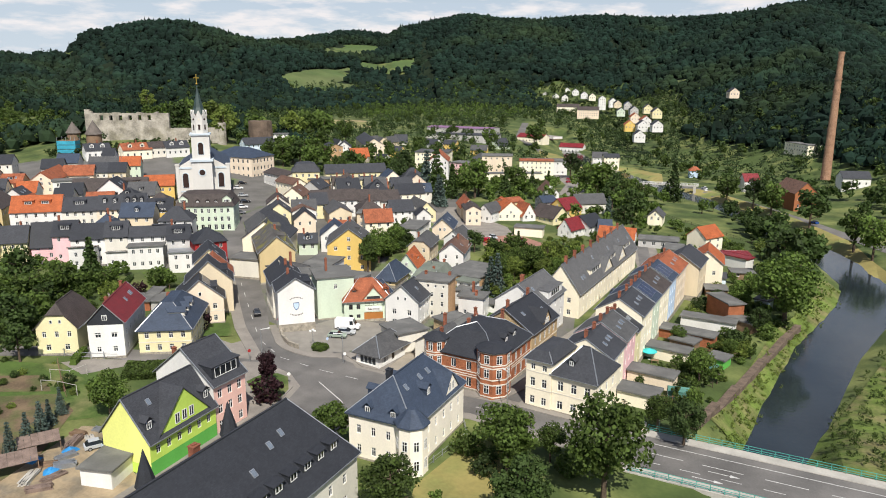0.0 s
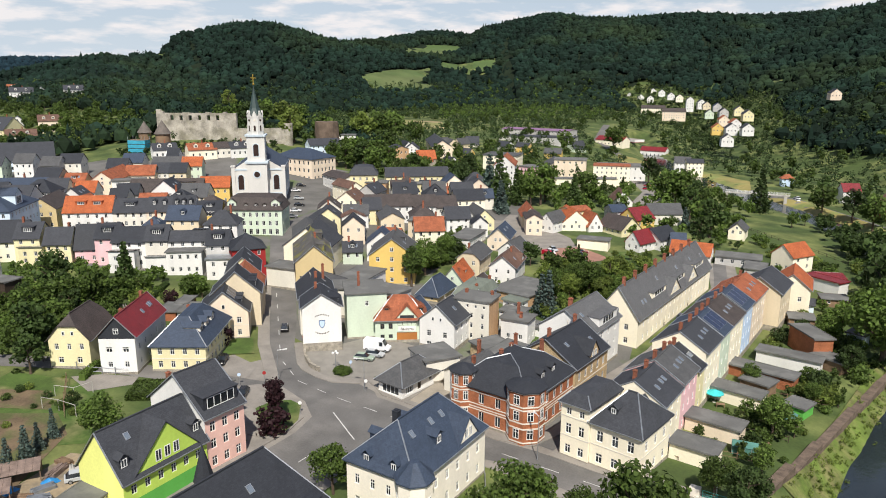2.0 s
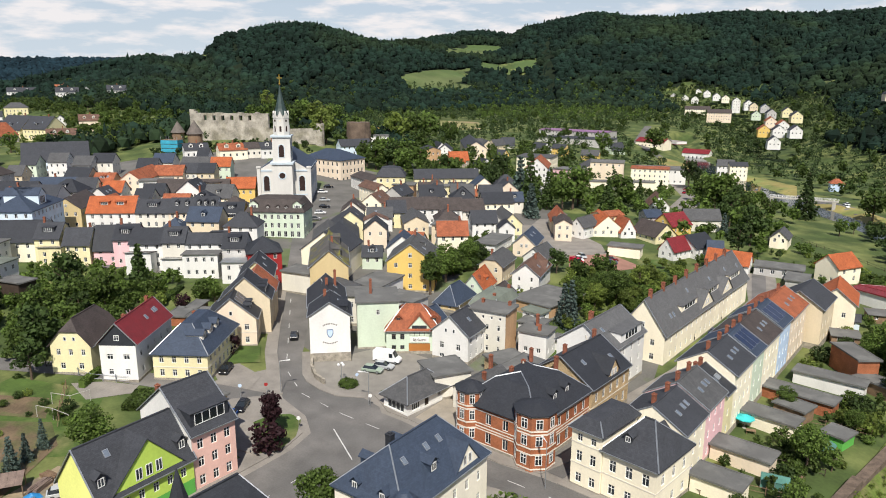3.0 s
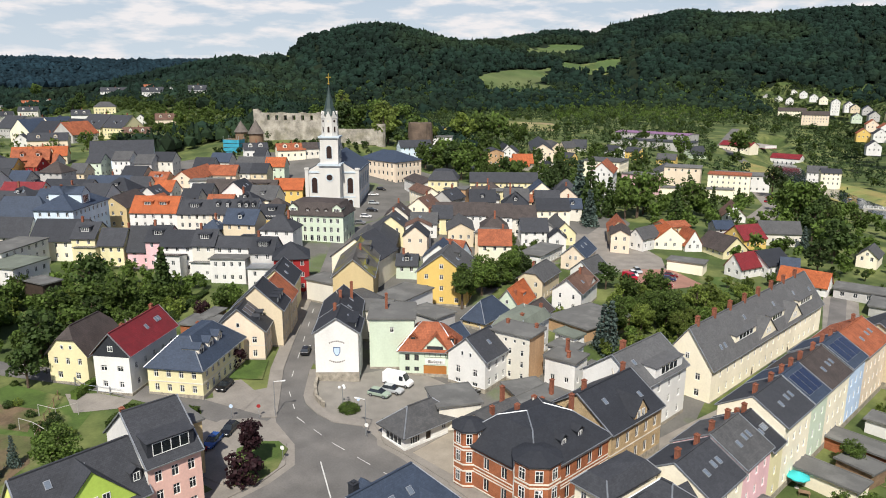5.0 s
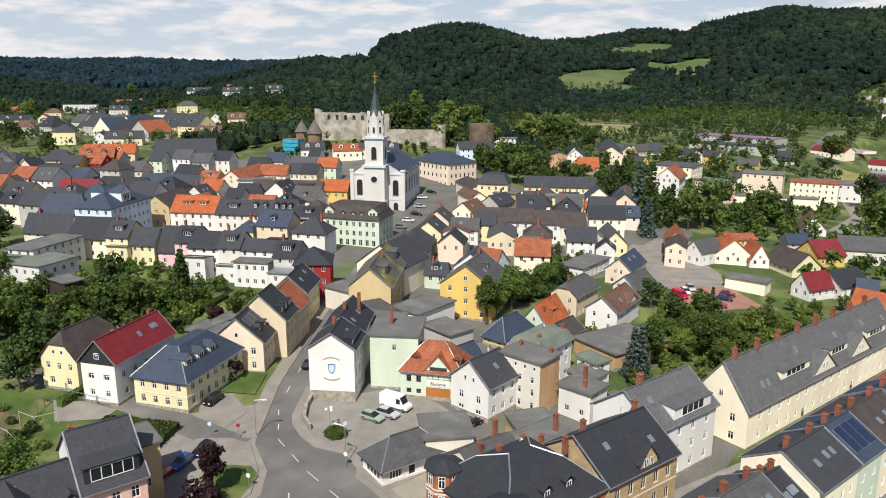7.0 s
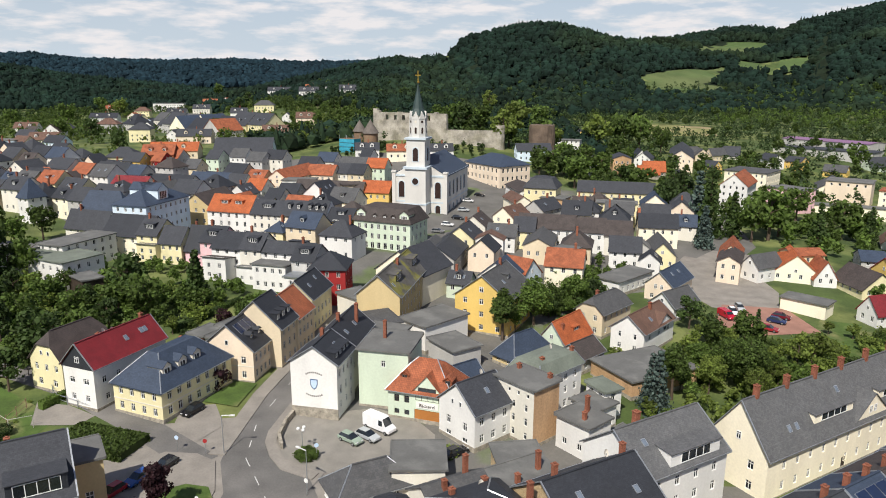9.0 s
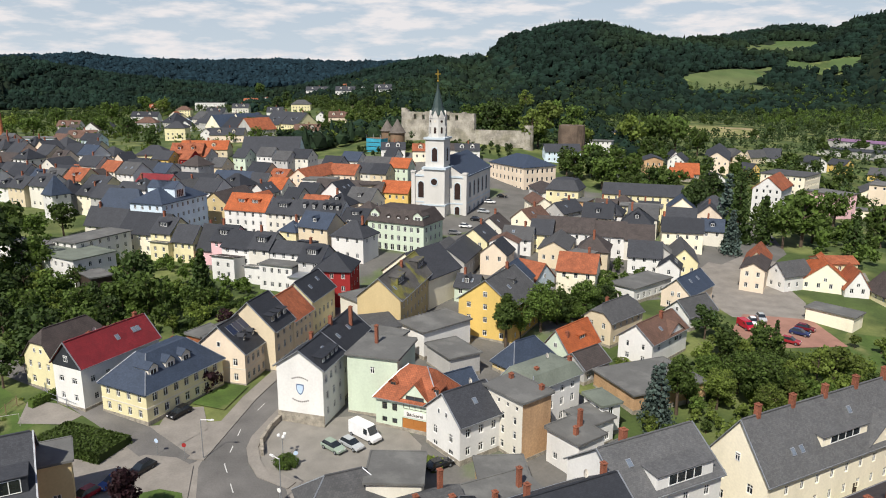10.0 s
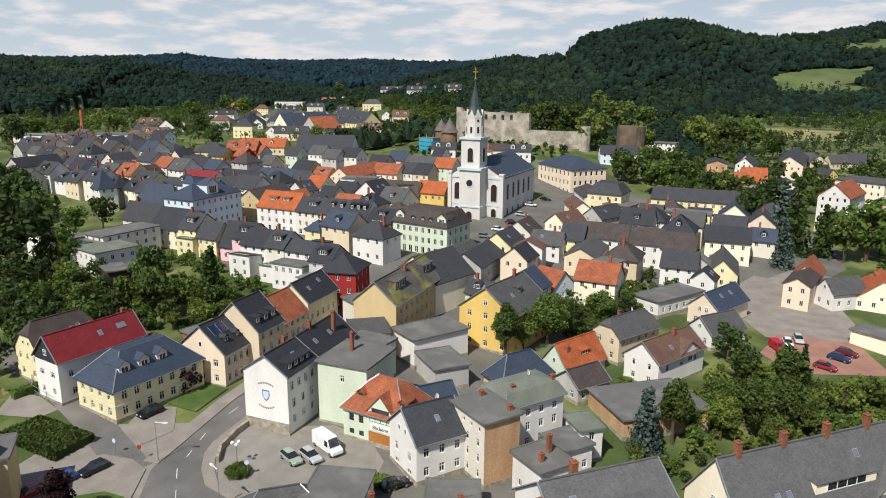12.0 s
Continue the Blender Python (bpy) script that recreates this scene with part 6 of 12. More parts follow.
house_170 = House("house", -136.6, 250.4, 132.0, 5.0, 7.9, 2.3, 6.3, 9.2, "grey flat-sloped outbuilding standing in the town", GREY, FELT, "gable",
    {'l': [(2, 0.9, 1.35, 0.85)], 'a': [(3, 0.9, 1.35, 0.85), (1, 0.8, 1.0, 4.35)]}, plinth=None, gutter=False)
house_171 = House("house", -165.3, 229.0, -136.0, 6.7, 9.5, 4.4, 10.2, 13.8, "yellow-walled house with a blue-grey roof", PALEY, SLATE, "gable",
    {'l': [(2, 0.9, 1.35, 0.85), (2, 0.9, 1.35, 3.72)], 'a': [(3, 0.9, 1.35, 0.85), (3, 0.9, 1.35, 3.72), (1, 0.8, 1.0, 6.08)]}, plinth=None, gutter=False)
house_172 = House("house", -158.6, 209.9, 136.0, 5.0, 8.2, 3.5, 10.6, 12.5, "white house with a brown roof", WHITE, BROWNR, "gable",
    {'r': [(2, 0.9, 1.35, 0.85), (2, 0.9, 1.35, 4.4)], 'a': [(3, 0.9, 1.35, 0.85), (3, 0.9, 1.35, 4.4)]}, plinth=None, gutter=False)
house_173 = House("house", -162.7, 198.1, 132.5, 30.0, 9.5, 4.6, 8.6, 11.8, "grey house with a weathered slate roof", GREY, SLATE, "gable",
    {'r': [(10, 0.9, 1.35, 0.85)], 'a': [(3, 0.9, 1.35, 0.85), (1, 0.8, 1.0, 4.35)]}, plinth=None, gutter=False)
house_174 = House("house", -157.5, 185.9, 134.5, 30.0, 9.5, 4.0, 8.0, 11.3, "house with a weathered grey roof", OFFWHITE, GREYR, "gable",
    {'r': [(10, 0.9, 1.35, 0.85)], 'a': [(3, 0.9, 1.35, 0.85), (1, 0.8, 1.0, 4.35)]}, plinth=None, gutter=False)
house_175 = House("house", -173.2, 278.7, -138.1, 14.1, 8.0, 4.8, 12.6, 12.8, "pale yellow flat-roofed block", PALEY, FELT, "flat",
    {'b': [(3, 0.9, 1.35, 0.85), (3, 0.9, 1.35, 3.47), (3, 0.9, 1.35, 6.1)], 'l': [(5, 0.9, 1.35, 0.85), (5, 0.9, 1.35, 3.47), (5, 0.9, 1.35, 6.1)]}, plinth=None, gutter=False)
house_176 = House("house", -188.4, 262.6, -151.1, 8.9, 8.0, 6.2, 13.8, 13.9, "bare brick rear block", BROWN, FELT, "flat",
    {}, plinth=None, gutter=False)
house_177 = House("house", -137.1, 219.6, -155.7, 6.1, 8.0, 2.3, 10.0, 10.1, "beige flat-roofed extension standing in the town", BEIGE, FELT, "flat",
    {'l': [(2, 0.9, 1.35, 0.85), (2, 0.9, 1.35, 3.42), (2, 0.9, 1.35, 5.98)], 'a': [(3, 0.9, 1.35, 0.85), (3, 0.9, 1.35, 3.42), (3, 0.9, 1.35, 5.98)]}, plinth=None, gutter=False)
house_178 = House("house", -145.7, 175.6, -64.2, 14.0, 14.0, 2.4, 9.7, 15.0, "cream house with a blank wall and grey roof", CREAM, SLATE, "gable",
    {}, plinth=None, gutter=False)
house_179 = House("house", -134.1, 194.6, -55.4, 9.0, 9.2, 1.9, 7.7, 11.5, "white house with a blue slate roof", WHITE, BSLATE, "gable",
    {'b': [(3, 0.9, 1.35, 0.85), (3, 0.9, 1.35, 3.75), (1, 0.8, 1.0, 6.15)], 'l': [(3, 0.9, 1.35, 0.85), (3, 0.9, 1.35, 3.75)]}, plinth=None, gutter=False)
house_180 = House("house", -138.7, 204.9, -163.3, 8.0, 9.0, 2.1, 5.3, 9.5, "pale blue house with a red roof", LBLUE, TERRA, "gable",
    {'l': [(3, 0.9, 1.35, 0.85)], 'a': [(3, 0.9, 1.35, 0.85), (1, 0.8, 1.0, 3.54)]}, plinth=None, gutter=False)
house_181 = House("house", -113.8, 262.2, 120.7, 13.3, 6.0, 1.0, 7.1, 8.8, "small peach house with a brown roof", PEACH, UMBER, "gable",
    {'a': [(2, 0.9, 1.35, 0.85), (2, 0.9, 1.35, 3.92)]}, plinth=None, gutter=False)
house_182 = House("house", -108.6, 269.7, 82.9, 9.9, 6.0, 0.7, 5.1, 8.2, "white cottage with a grey mansard roof", WHITE, GREYR, "gable",
    {'r': [(3, 0.9, 1.35, 0.85)], 'a': [(2, 0.9, 1.35, 0.85), (1, 0.8, 1.0, 4.72)]}, plinth=None, gutter=False)
house_183 = House("house", -120.4, 272.1, -57.7, 14.7, 6.3, 1.3, 6.0, 9.5, "house with a terracotta roof", BEIGE, TERRA, "gable",
    {'b': [(2, 0.9, 1.35, 0.85), (2, 0.9, 1.35, 3.21), (1, 0.8, 1.0, 5.07)]}, plinth=None, gutter=False)
house_184 = House("house", -105.7, 280.2, 128.9, 14.0, 13.0, 0.5, 2.9, 8.4, "cream house with a blank gable and orange roof", CREAM, ORANGE, "gable",
    {'l': [(5, 0.9, 1.35, 0.85)], 'a': [(4, 0.9, 1.35, 0.85), (1, 0.8, 1.0, 2.75)]}, plinth=None, gutter=False)
house_185 = House("house", -109.7, 351.5, 118.0, 13.8, 9.0, -0.8, 1.6, 6.4, "small white gabled house", WHITE, BROWNR, "gable",
    {'l': [(5, 0.9, 1.35, 0.85)], 'a': [(3, 0.9, 1.35, 0.85), (1, 0.8, 1.0, 2.75)]}, plinth=None, gutter=False)
house_186 = House("house", -85.9, 301.4, 63.1, 10.0, 10.0, -0.1, 3.3, 7.4, "yellow house with a bright red roof", YELLOW, REDR, "gable",
    {'r': [(3, 0.9, 1.35, 0.85)], 'a': [(3, 0.9, 1.35, 0.85), (1, 0.8, 1.0, 3.8)]}, plinth=None, gutter=False)
house_187 = House("house", -87.2, 284.1, 153.6, 12.8, 9.9, -0.2, 2.4, 6.6, "pale yellow gabled house with a grey roof", PALEY, UMBER, "gable",
    {'l': [(4, 0.9, 1.35, 0.85)], 'a': [(3, 0.9, 1.35, 0.85), (1, 0.8, 1.0, 2.96)]}, plinth=None, gutter=False)
house_188 = House("house", -95.7, 304.3, -141.2, 6.6, 10.0, 0.2, 5.0, 7.1, "house with a blue-grey roof", GREY, BSLATE, "gable",
    {'b': [(3, 0.9, 1.35, 0.85), (3, 0.9, 1.35, 3.25)], 'l': [(2, 0.9, 1.35, 0.85), (2, 0.9, 1.35, 3.25)]}, plinth=None, gutter=False)
house_189 = House("house", -79.4, 315.2, -144.5, 14.0, 8.2, -0.3, 4.0, 7.6, "white house with a broad grey roof", OFFWHITE, GREYR, "gable",
    {'b': [(3, 0.9, 1.35, 0.85), (1, 0.8, 1.0, 4.63)], 'l': [(5, 0.9, 1.35, 0.85)]}, plinth=None, gutter=False)
house_190 = House("house", -72.3, 264.6, 72.5, 10.6, 6.0, -0.8, 2.4, 6.2, "white house with a dark red roof", WHITE, REDR, "gable",
    {'r': [(4, 0.9, 1.35, 0.85)], 'a': [(2, 0.9, 1.35, 0.85), (1, 0.8, 1.0, 3.5)]}, plinth=None, gutter=False)
house_191 = House("house", -68.8, 273.0, 69.9, 10.4, 9.8, -0.8, 2.7, 6.2, "house with solar panels on a dark roof", WHITE, DSLATE, "gable",
    {'r': [(4, 0.9, 1.35, 0.85)], 'a': [(3, 0.9, 1.35, 0.85), (1, 0.8, 1.0, 3.87)]}, plinth=None, gutter=False)
house_192 = House("house", -61.0, 269.6, 21.1, 5.0, 9.0, -1.1, 1.3, 5.5, "white gabled house with a blue roof", WHITE, BSLATE, "gable",
    {'r': [(2, 0.9, 1.35, 0.85)]}, plinth=None, gutter=False)
house_193 = House("house", -54.4, 262.5, 1.6, 13.2, 6.0, -1.3, 1.1, 4.5, "barn with an orange tiled roof", WHITE, ORANGE, "gable",
    {'r': [(5, 0.9, 1.35, 0.85)], 'b': [(2, 0.9, 1.35, 0.85), (1, 0.8, 1.0, 2.75)]}, plinth=None, gutter=False)
house_194 = House("house", -106.2, 285.7, 58.6, 9.7, 7.3, 0.6, 6.9, 8.2, "house with a terracotta roof", PALEY, TERRA, "gable",
    {'r': [(3, 0.9, 1.35, 0.85), (3, 0.9, 1.35, 4.02)], 'a': [(3, 0.9, 1.35, 0.85), (3, 0.9, 1.35, 4.02)]}, plinth=None, gutter=False)
house_195 = House("house", -97.9, 281.7, -42.8, 9.0, 6.0, 0.2, 2.6, 7.4, "white house with a red roof", WHITE, TERRA, "gable",
    {'r': [(3, 0.9, 1.35, 0.85)], 'b': [(2, 0.9, 1.35, 0.85), (1, 0.8, 1.0, 2.75)]}, plinth=None, gutter=False)
garage_196 = House("garage", -86.2, 254.7, -168.8, 10.7, 6.0, -0.3, 2.9, 3.0, "low garage row with grey roof", CREAM, FELT, "flat",
    {}, plinth=None, gutter=False)
house_197 = House("house", -168.9, 345.0, 113.7, 20.0, 10.3, 1.9, 15.6, 20.0, "tall white four-storey house with red and grey roof", WHITE, TERRA, "gable",
    {'r': [(7, 0.9, 1.35, 0.85), (7, 0.9, 1.35, 3.6), (7, 0.9, 1.35, 6.35), (7, 0.9, 1.35, 9.09), (7, 0.9, 1.35, 11.84)], 'a': [(4, 0.9, 1.35, 0.85), (4, 0.9, 1.35, 3.6), (4, 0.9, 1.35, 6.35), (4, 0.9, 1.35, 9.09), (4, 0.9, 1.35, 11.84), (1, 0.8, 1.0, 14.09)]}, plinth=None, gutter=False)
house_198 = House("house", -174.9, 394.3, 176.6, 16.1, 12.0, -1.4, 8.4, 8.5, "pale pink flat-roofed works building", ROSE, FELT, "flat",
    {'l': [(6, 0.9, 1.35, 0.85), (6, 0.9, 1.35, 4.12), (6, 0.9, 1.35, 7.4)], 'a': [(4, 0.9, 1.35, 0.85), (4, 0.9, 1.35, 4.12), (4, 0.9, 1.35, 7.4)]}, plinth=None, gutter=False)
house_199 = House("house", -190.5, 460.0, 122.5, 22.7, 16.0, -1.8, 2.1, 6.6, "cream gabled works hall", CREAM, GREYR, "gable",
    {'l': [(8, 0.9, 1.35, 0.85)], 'a': [(6, 0.9, 1.35, 0.85), (1, 0.8, 1.0, 4.2)]}, plinth=None, gutter=False)
house_200 = House("house", -146.2, 441.4, -161.8, 21.5, 14.0, -4.6, 6.6, 6.7, "cream works building with a red roof edge", CREAM, TERRA, "flat",
    {'l': [(7, 0.9, 1.35, 0.85), (7, 0.9, 1.35, 3.65), (7, 0.9, 1.35, 6.44), (7, 0.9, 1.35, 9.24)]}, plinth=None, gutter=False)
house_201 = House("house", -157.2, 414.8, -149.5, 43.8, 8.0, -3.8, 0.6, 0.8, "long low loading hall", CREAM, FELT, "flat",
    {}, plinth=None, gutter=False)
house_202 = House("house", -202.1, 405.1, 104.2, 20.0, 20.0, 1.0, 12.9, 13.1, "beige factory block standing in the town", CREAM, GREYR, "flat",
    {'r': [(7, 0.9, 1.35, 0.85), (7, 0.9, 1.35, 3.82), (7, 0.9, 1.35, 6.78), (7, 0.9, 1.35, 9.75)], 'a': [(7, 0.9, 1.35, 0.85), (7, 0.9, 1.35, 3.82), (7, 0.9, 1.35, 6.78), (7, 0.9, 1.35, 9.75)]}, plinth=None, gutter=False)
house_203 = House("house", -267.7, 433.8, 128.0, 60.0, 13.0, 7.3, 14.3, 18.4, "peach gabled house with arched windows", PEACH, SLATE, "gable",
    {'a': [(4, 0.9, 1.35, 0.85), (4, 0.9, 1.35, 4.35), (1, 0.8, 1.0, 7.35)]}, plinth=None, gutter=False)
house_204 = House("house", -251.5, 365.0, 139.4, 15.0, 9.0, 9.8, 17.2, 18.8, "half-timbered brown brick house", BROWN, SLATE, "gable",
    {'l': [(5, 0.9, 1.35, 0.85), (5, 0.9, 1.35, 4.58)], 'a': [(3, 0.9, 1.35, 0.85), (3, 0.9, 1.35, 4.58)]}, plinth=None, gutter=False)
house_205 = House("house", -238.3, 371.1, -121.8, 10.7, 6.0, 7.4, 9.8, 13.8, "stone house with an orange roof", STONE, ORANGE, "gable",
    {'b': [(2, 0.9, 1.35, 0.85), (1, 0.8, 1.0, 2.75)], 'l': [(4, 0.9, 1.35, 0.85)]}, plinth=None, gutter=False)
house_206 = House("house", -277.3, 408.6, -39.4, 15.0, 8.0, 8.8, 12.6, 17.0, "white gabled house with a dark roof", WHITE, DSLATE, "gable",
    {'r': [(5, 0.9, 1.35, 0.85)], 'b': [(3, 0.9, 1.35, 0.85), (1, 0.8, 1.0, 4.17)]}, plinth=None, gutter=False)
house_207 = House("house", -223.0, 377.5, -26.5, 9.3, 7.2, 5.2, 9.5, 12.6, "small white gabled house", WHITE, DSLATE, "gable",
    {'r': [(3, 0.9, 1.35, 0.85)], 'b': [(2, 0.9, 1.35, 0.85), (1, 0.8, 1.0, 4.72)]}, plinth=None, gutter=False)
house_208 = House("house", -199.8, 352.5, -70.0, 11.2, 6.0, 3.8, 8.4, 11.7, "house with a dark roof", OFFWHITE, DSLATE, "gable",
    {'b': [(2, 0.9, 1.35, 0.85), (1, 0.8, 1.0, 4.91)], 'l': [(4, 0.9, 1.35, 0.85)]}, plinth=None, gutter=False)
house_209 = House("house", -240.1, 425.1, 174.0, 9.0, 6.5, 5.3, 10.0, 12.9, "yellow gabled house standing in the town", YELLOW, SLATE, "gable",
    {'l': [(3, 0.9, 1.35, 0.85), (3, 0.9, 1.35, 3.2)], 'a': [(2, 0.9, 1.35, 0.85), (2, 0.9, 1.35, 3.2), (1, 0.8, 1.0, 5.06)]}, plinth=None, gutter=False)
house_210 = House("house", -272.6, 473.3, -96.5, 12.6, 6.0, 6.9, 10.9, 14.8, "beige house with a pale roof", BEIGE, GREYR, "gable",
    {'b': [(2, 0.9, 1.35, 0.85), (1, 0.8, 1.0, 4.35)], 'l': [(4, 0.9, 1.35, 0.85)]}, plinth=None, gutter=False)
house_211 = House("house", -275.0, 492.9, -149.6, 10.0, 10.0, 6.9, 9.3, 14.7, "grey-roofed house standing in the town", OFFWHITE, SLATE, "gable",
    {'l': [(3, 0.9, 1.35, 0.85)]}, plinth=None, gutter=False)
house_212 = House("house", -276.8, 454.5, -110.3, 8.1, 6.0, 7.3, 11.1, 16.2, "house with a pale grey roof", BEIGE, GREYR, "gable",
    {'b': [(2, 0.9, 1.35, 0.85), (1, 0.8, 1.0, 4.16)], 'l': [(3, 0.9, 1.35, 0.85)]}, plinth=None, gutter=False)
house_213 = House("house", -278.2, 328.2, -119.5, 17.8, 9.9, 15.0, 20.6, 23.9, "long pale blue house with a slate roof", LBLUE, SLATE, "gable",
    {'b': [(3, 0.9, 1.35, 0.85), (3, 0.9, 1.35, 3.65), (1, 0.8, 1.0, 5.95)], 'l': [(6, 0.9, 1.35, 0.85), (6, 0.9, 1.35, 3.65)]}, plinth=None, gutter=False)
house_214 = House("house", -303.2, 373.2, -141.5, 19.3, 9.0, 14.2, 21.9, 22.0, "white modern house with terraces", WHITE, FELT, "flat",
    {'l': [(7, 0.9, 1.35, 0.85), (7, 0.9, 1.35, 3.42), (7, 0.9, 1.35, 5.99)], 'a': [(3, 0.9, 1.35, 0.85), (3, 0.9, 1.35, 3.42), (3, 0.9, 1.35, 5.99)]}, plinth=None, gutter=False)
house_215 = House("house", -367.6, 449.4, 142.2, 15.0, 7.6, 12.8, 17.7, 21.3, "yellow gabled house on the slope", YELLOW, SLATE, "gable",
    {'l': [(5, 0.9, 1.35, 0.85), (5, 0.9, 1.35, 3.32)], 'a': [(3, 0.9, 1.35, 0.85), (3, 0.9, 1.35, 3.32), (1, 0.8, 1.0, 5.29)]}, plinth=None, gutter=False)
house_216 = House("house", -387.2, 446.0, 166.0, 14.0, 6.0, 14.6, 20.0, 22.6, "house with a red roof below the castle", CREAM, TERRA, "gable",
    {'l': [(5, 0.9, 1.35, 0.85), (5, 0.9, 1.35, 3.55)], 'a': [(2, 0.9, 1.35, 0.85), (2, 0.9, 1.35, 3.55), (1, 0.8, 1.0, 5.74)]}, plinth=None, gutter=False)
house_217 = House("house", -250.1, 341.5, -56.2, 14.3, 6.0, 10.2, 17.0, 19.5, "white house with a slate roof", WHITE, SLATE, "gable",
    {'b': [(2, 0.9, 1.35, 0.85), (2, 0.9, 1.35, 4.23)], 'l': [(5, 0.9, 1.35, 0.85), (5, 0.9, 1.35, 4.23)]}, plinth=None, gutter=False)
house_218 = House("house", -196.4, 263.4, 37.5, 11.9, 11.0, 6.8, 17.0, 21.0, "house with a grey slate mansard roof", PALEY, SLATE, "mansard",
    {'r': [(4, 0.9, 1.35, 0.85), (4, 0.9, 1.35, 4.25), (4, 0.9, 1.35, 7.64)], 'b': [(4, 0.9, 1.35, 0.85), (4, 0.9, 1.35, 4.25), (4, 0.9, 1.35, 7.64)]}, plinth=None, gutter=False, inset=2.0)
house_219 = House("house", -212.5, 268.0, 156.4, 21.1, 10.0, 7.9, 14.0, 15.8, "white house with a dark brown roof", WHITE, UMBER, "gable",
    {'l': [(7, 0.9, 1.35, 0.85), (7, 0.9, 1.35, 3.91)], 'a': [(3, 0.9, 1.35, 0.85), (3, 0.9, 1.35, 3.91)]}, plinth=None, gutter=False)
house_220 = House("house", -194.0, 249.0, -22.1, 15.0, 6.0, 6.5, 13.7, 15.8, "cream gabled house with a brown roof", CREAM, BROWNR, "gable",
    {'r': [(5, 0.9, 1.35, 0.85), (5, 0.9, 1.35, 4.47)], 'b': [(2, 0.9, 1.35, 0.85), (2, 0.9, 1.35, 4.47)]}, plinth=None, gutter=False)
house_221 = House("house", -256.0, 570.6, -168.6, 62.2, 22.0, 6.0, 10.5, 10.6, "long sports hall with a blue-grey roof", GREY, SLATE, "flat",
    {}, plinth=None, gutter=False)
house_222 = House("house", -227.5, 697.0, 149.5, 51.0, 12.0, 4.7, -0.2, -0.1, "white flat building with a red roof edge", WHITE, REDR, "flat",
    {}, plinth=None, gutter=False)
house_223 = House("house", -233.6, 497.3, 179.5, 10.3, 8.5, 3.9, 9.0, 11.7, "ochre house with a grey roof", YELLOW, SLATE, "gable",
    {'l': [(4, 0.9, 1.35, 0.85), (4, 0.9, 1.35, 3.42)], 'a': [(3, 0.9, 1.35, 0.85), (3, 0.9, 1.35, 3.42), (1, 0.8, 1.0, 5.49)]}, plinth=None, gutter=False)
house_224 = House("house", -212.2, 502.6, -165.7, 12.4, 8.5, 0.9, 5.1, 8.5, "yellow house standing in the town", YELLOW, GREYR, "gable",
    {'l': [(4, 0.9, 1.35, 0.85)], 'a': [(3, 0.9, 1.35, 0.85), (1, 0.8, 1.0, 4.6)]}, plinth=None, gutter=False)
house_225 = House("house", -216.7, 557.2, -111.8, 14.0, 8.5, 1.7, 4.2, 9.6, "pale green house standing in the town", MINT, SLATE, "gable",
    {'b': [(3, 0.9, 1.35, 0.85), (1, 0.8, 1.0, 2.83)], 'l': [(5, 0.9, 1.35, 0.85)]}, plinth=None, gutter=False)
house_226 = House("house", -244.1, 487.7, 153.4, 14.0, 8.5, 5.2, 9.9, 12.9, "white house with a slate roof", WHITE, SLATE, "gable",
    {'l': [(5, 0.9, 1.35, 0.85), (5, 0.9, 1.35, 3.21)], 'a': [(3, 0.9, 1.35, 0.85), (3, 0.9, 1.35, 3.21), (1, 0.8, 1.0, 5.06)]}, plinth=None, gutter=False)
house_227 = House("house", -272.6, 457.8, 139.9, 14.0, 8.5, 7.1, 11.7, 15.4, "house with a pale roof", BEIGE, GREYR, "gable",
    {'l': [(5, 0.9, 1.35, 0.85)], 'a': [(3, 0.9, 1.35, 0.85), (1, 0.8, 1.0, 4.9)]}, plinth=None, gutter=False)
house_228 = House("house", -265.6, 399.5, -57.8, 14.0, 8.5, 8.6, 13.7, 17.0, "white gabled house with a slate roof", WHITE, SLATE, "gable",
    {'b': [(3, 0.9, 1.35, 0.85), (3, 0.9, 1.35, 3.4), (1, 0.8, 1.0, 5.44)], 'l': [(5, 0.9, 1.35, 0.85), (5, 0.9, 1.35, 3.4)]}, plinth=None, gutter=False)
house_229 = House("house", -241.6, 379.1, -131.7, 11.2, 8.5, 7.3, 10.6, 15.2, "house with an orange roof", STONE, ORANGE, "gable",
    {'b': [(3, 0.9, 1.35, 0.85), (1, 0.8, 1.0, 3.58)], 'l': [(4, 0.9, 1.35, 0.85)]}, plinth=None, gutter=False)
house_230 = House("house", -117.1, 163.2, 100.8, 12.7, 8.0, 0.8, 6.5, 6.7, "white outbuilding with a dark corrugated roof", WHITE, FELT, "flat",
    {})
house_231 = House("house", -112.1, 148.3, 126.7, 7.3, 8.0, 0.5, 7.8, 7.9, "flat-roofed rear house standing in the town", OFFWHITE, FELT, "flat",
    {'r': [(3, 0.9, 1.35, 0.85), (3, 0.9, 1.35, 4.49)], 'a': [(3, 0.9, 1.35, 0.85), (3, 0.9, 1.35, 4.49)]})
house_232 = House("house", -119.8, 151.1, 170.3, 9.0, 7.0, 0.8, 7.6, 7.8, "old beige rear house", BEIGE, GREYR, "flat",
    {'l': [(3, 0.9, 1.35, 0.85), (3, 0.9, 1.35, 4.25)], 'a': [(2, 0.9, 1.35, 0.85), (2, 0.9, 1.35, 4.25)]})
house_233 = House("house", -137.5, 156.1, 101.8, 7.0, 9.0, 1.6, 7.4, 7.5, "grey flat-roofed rear building", OFFWHITE, FELT, "flat",
    {})
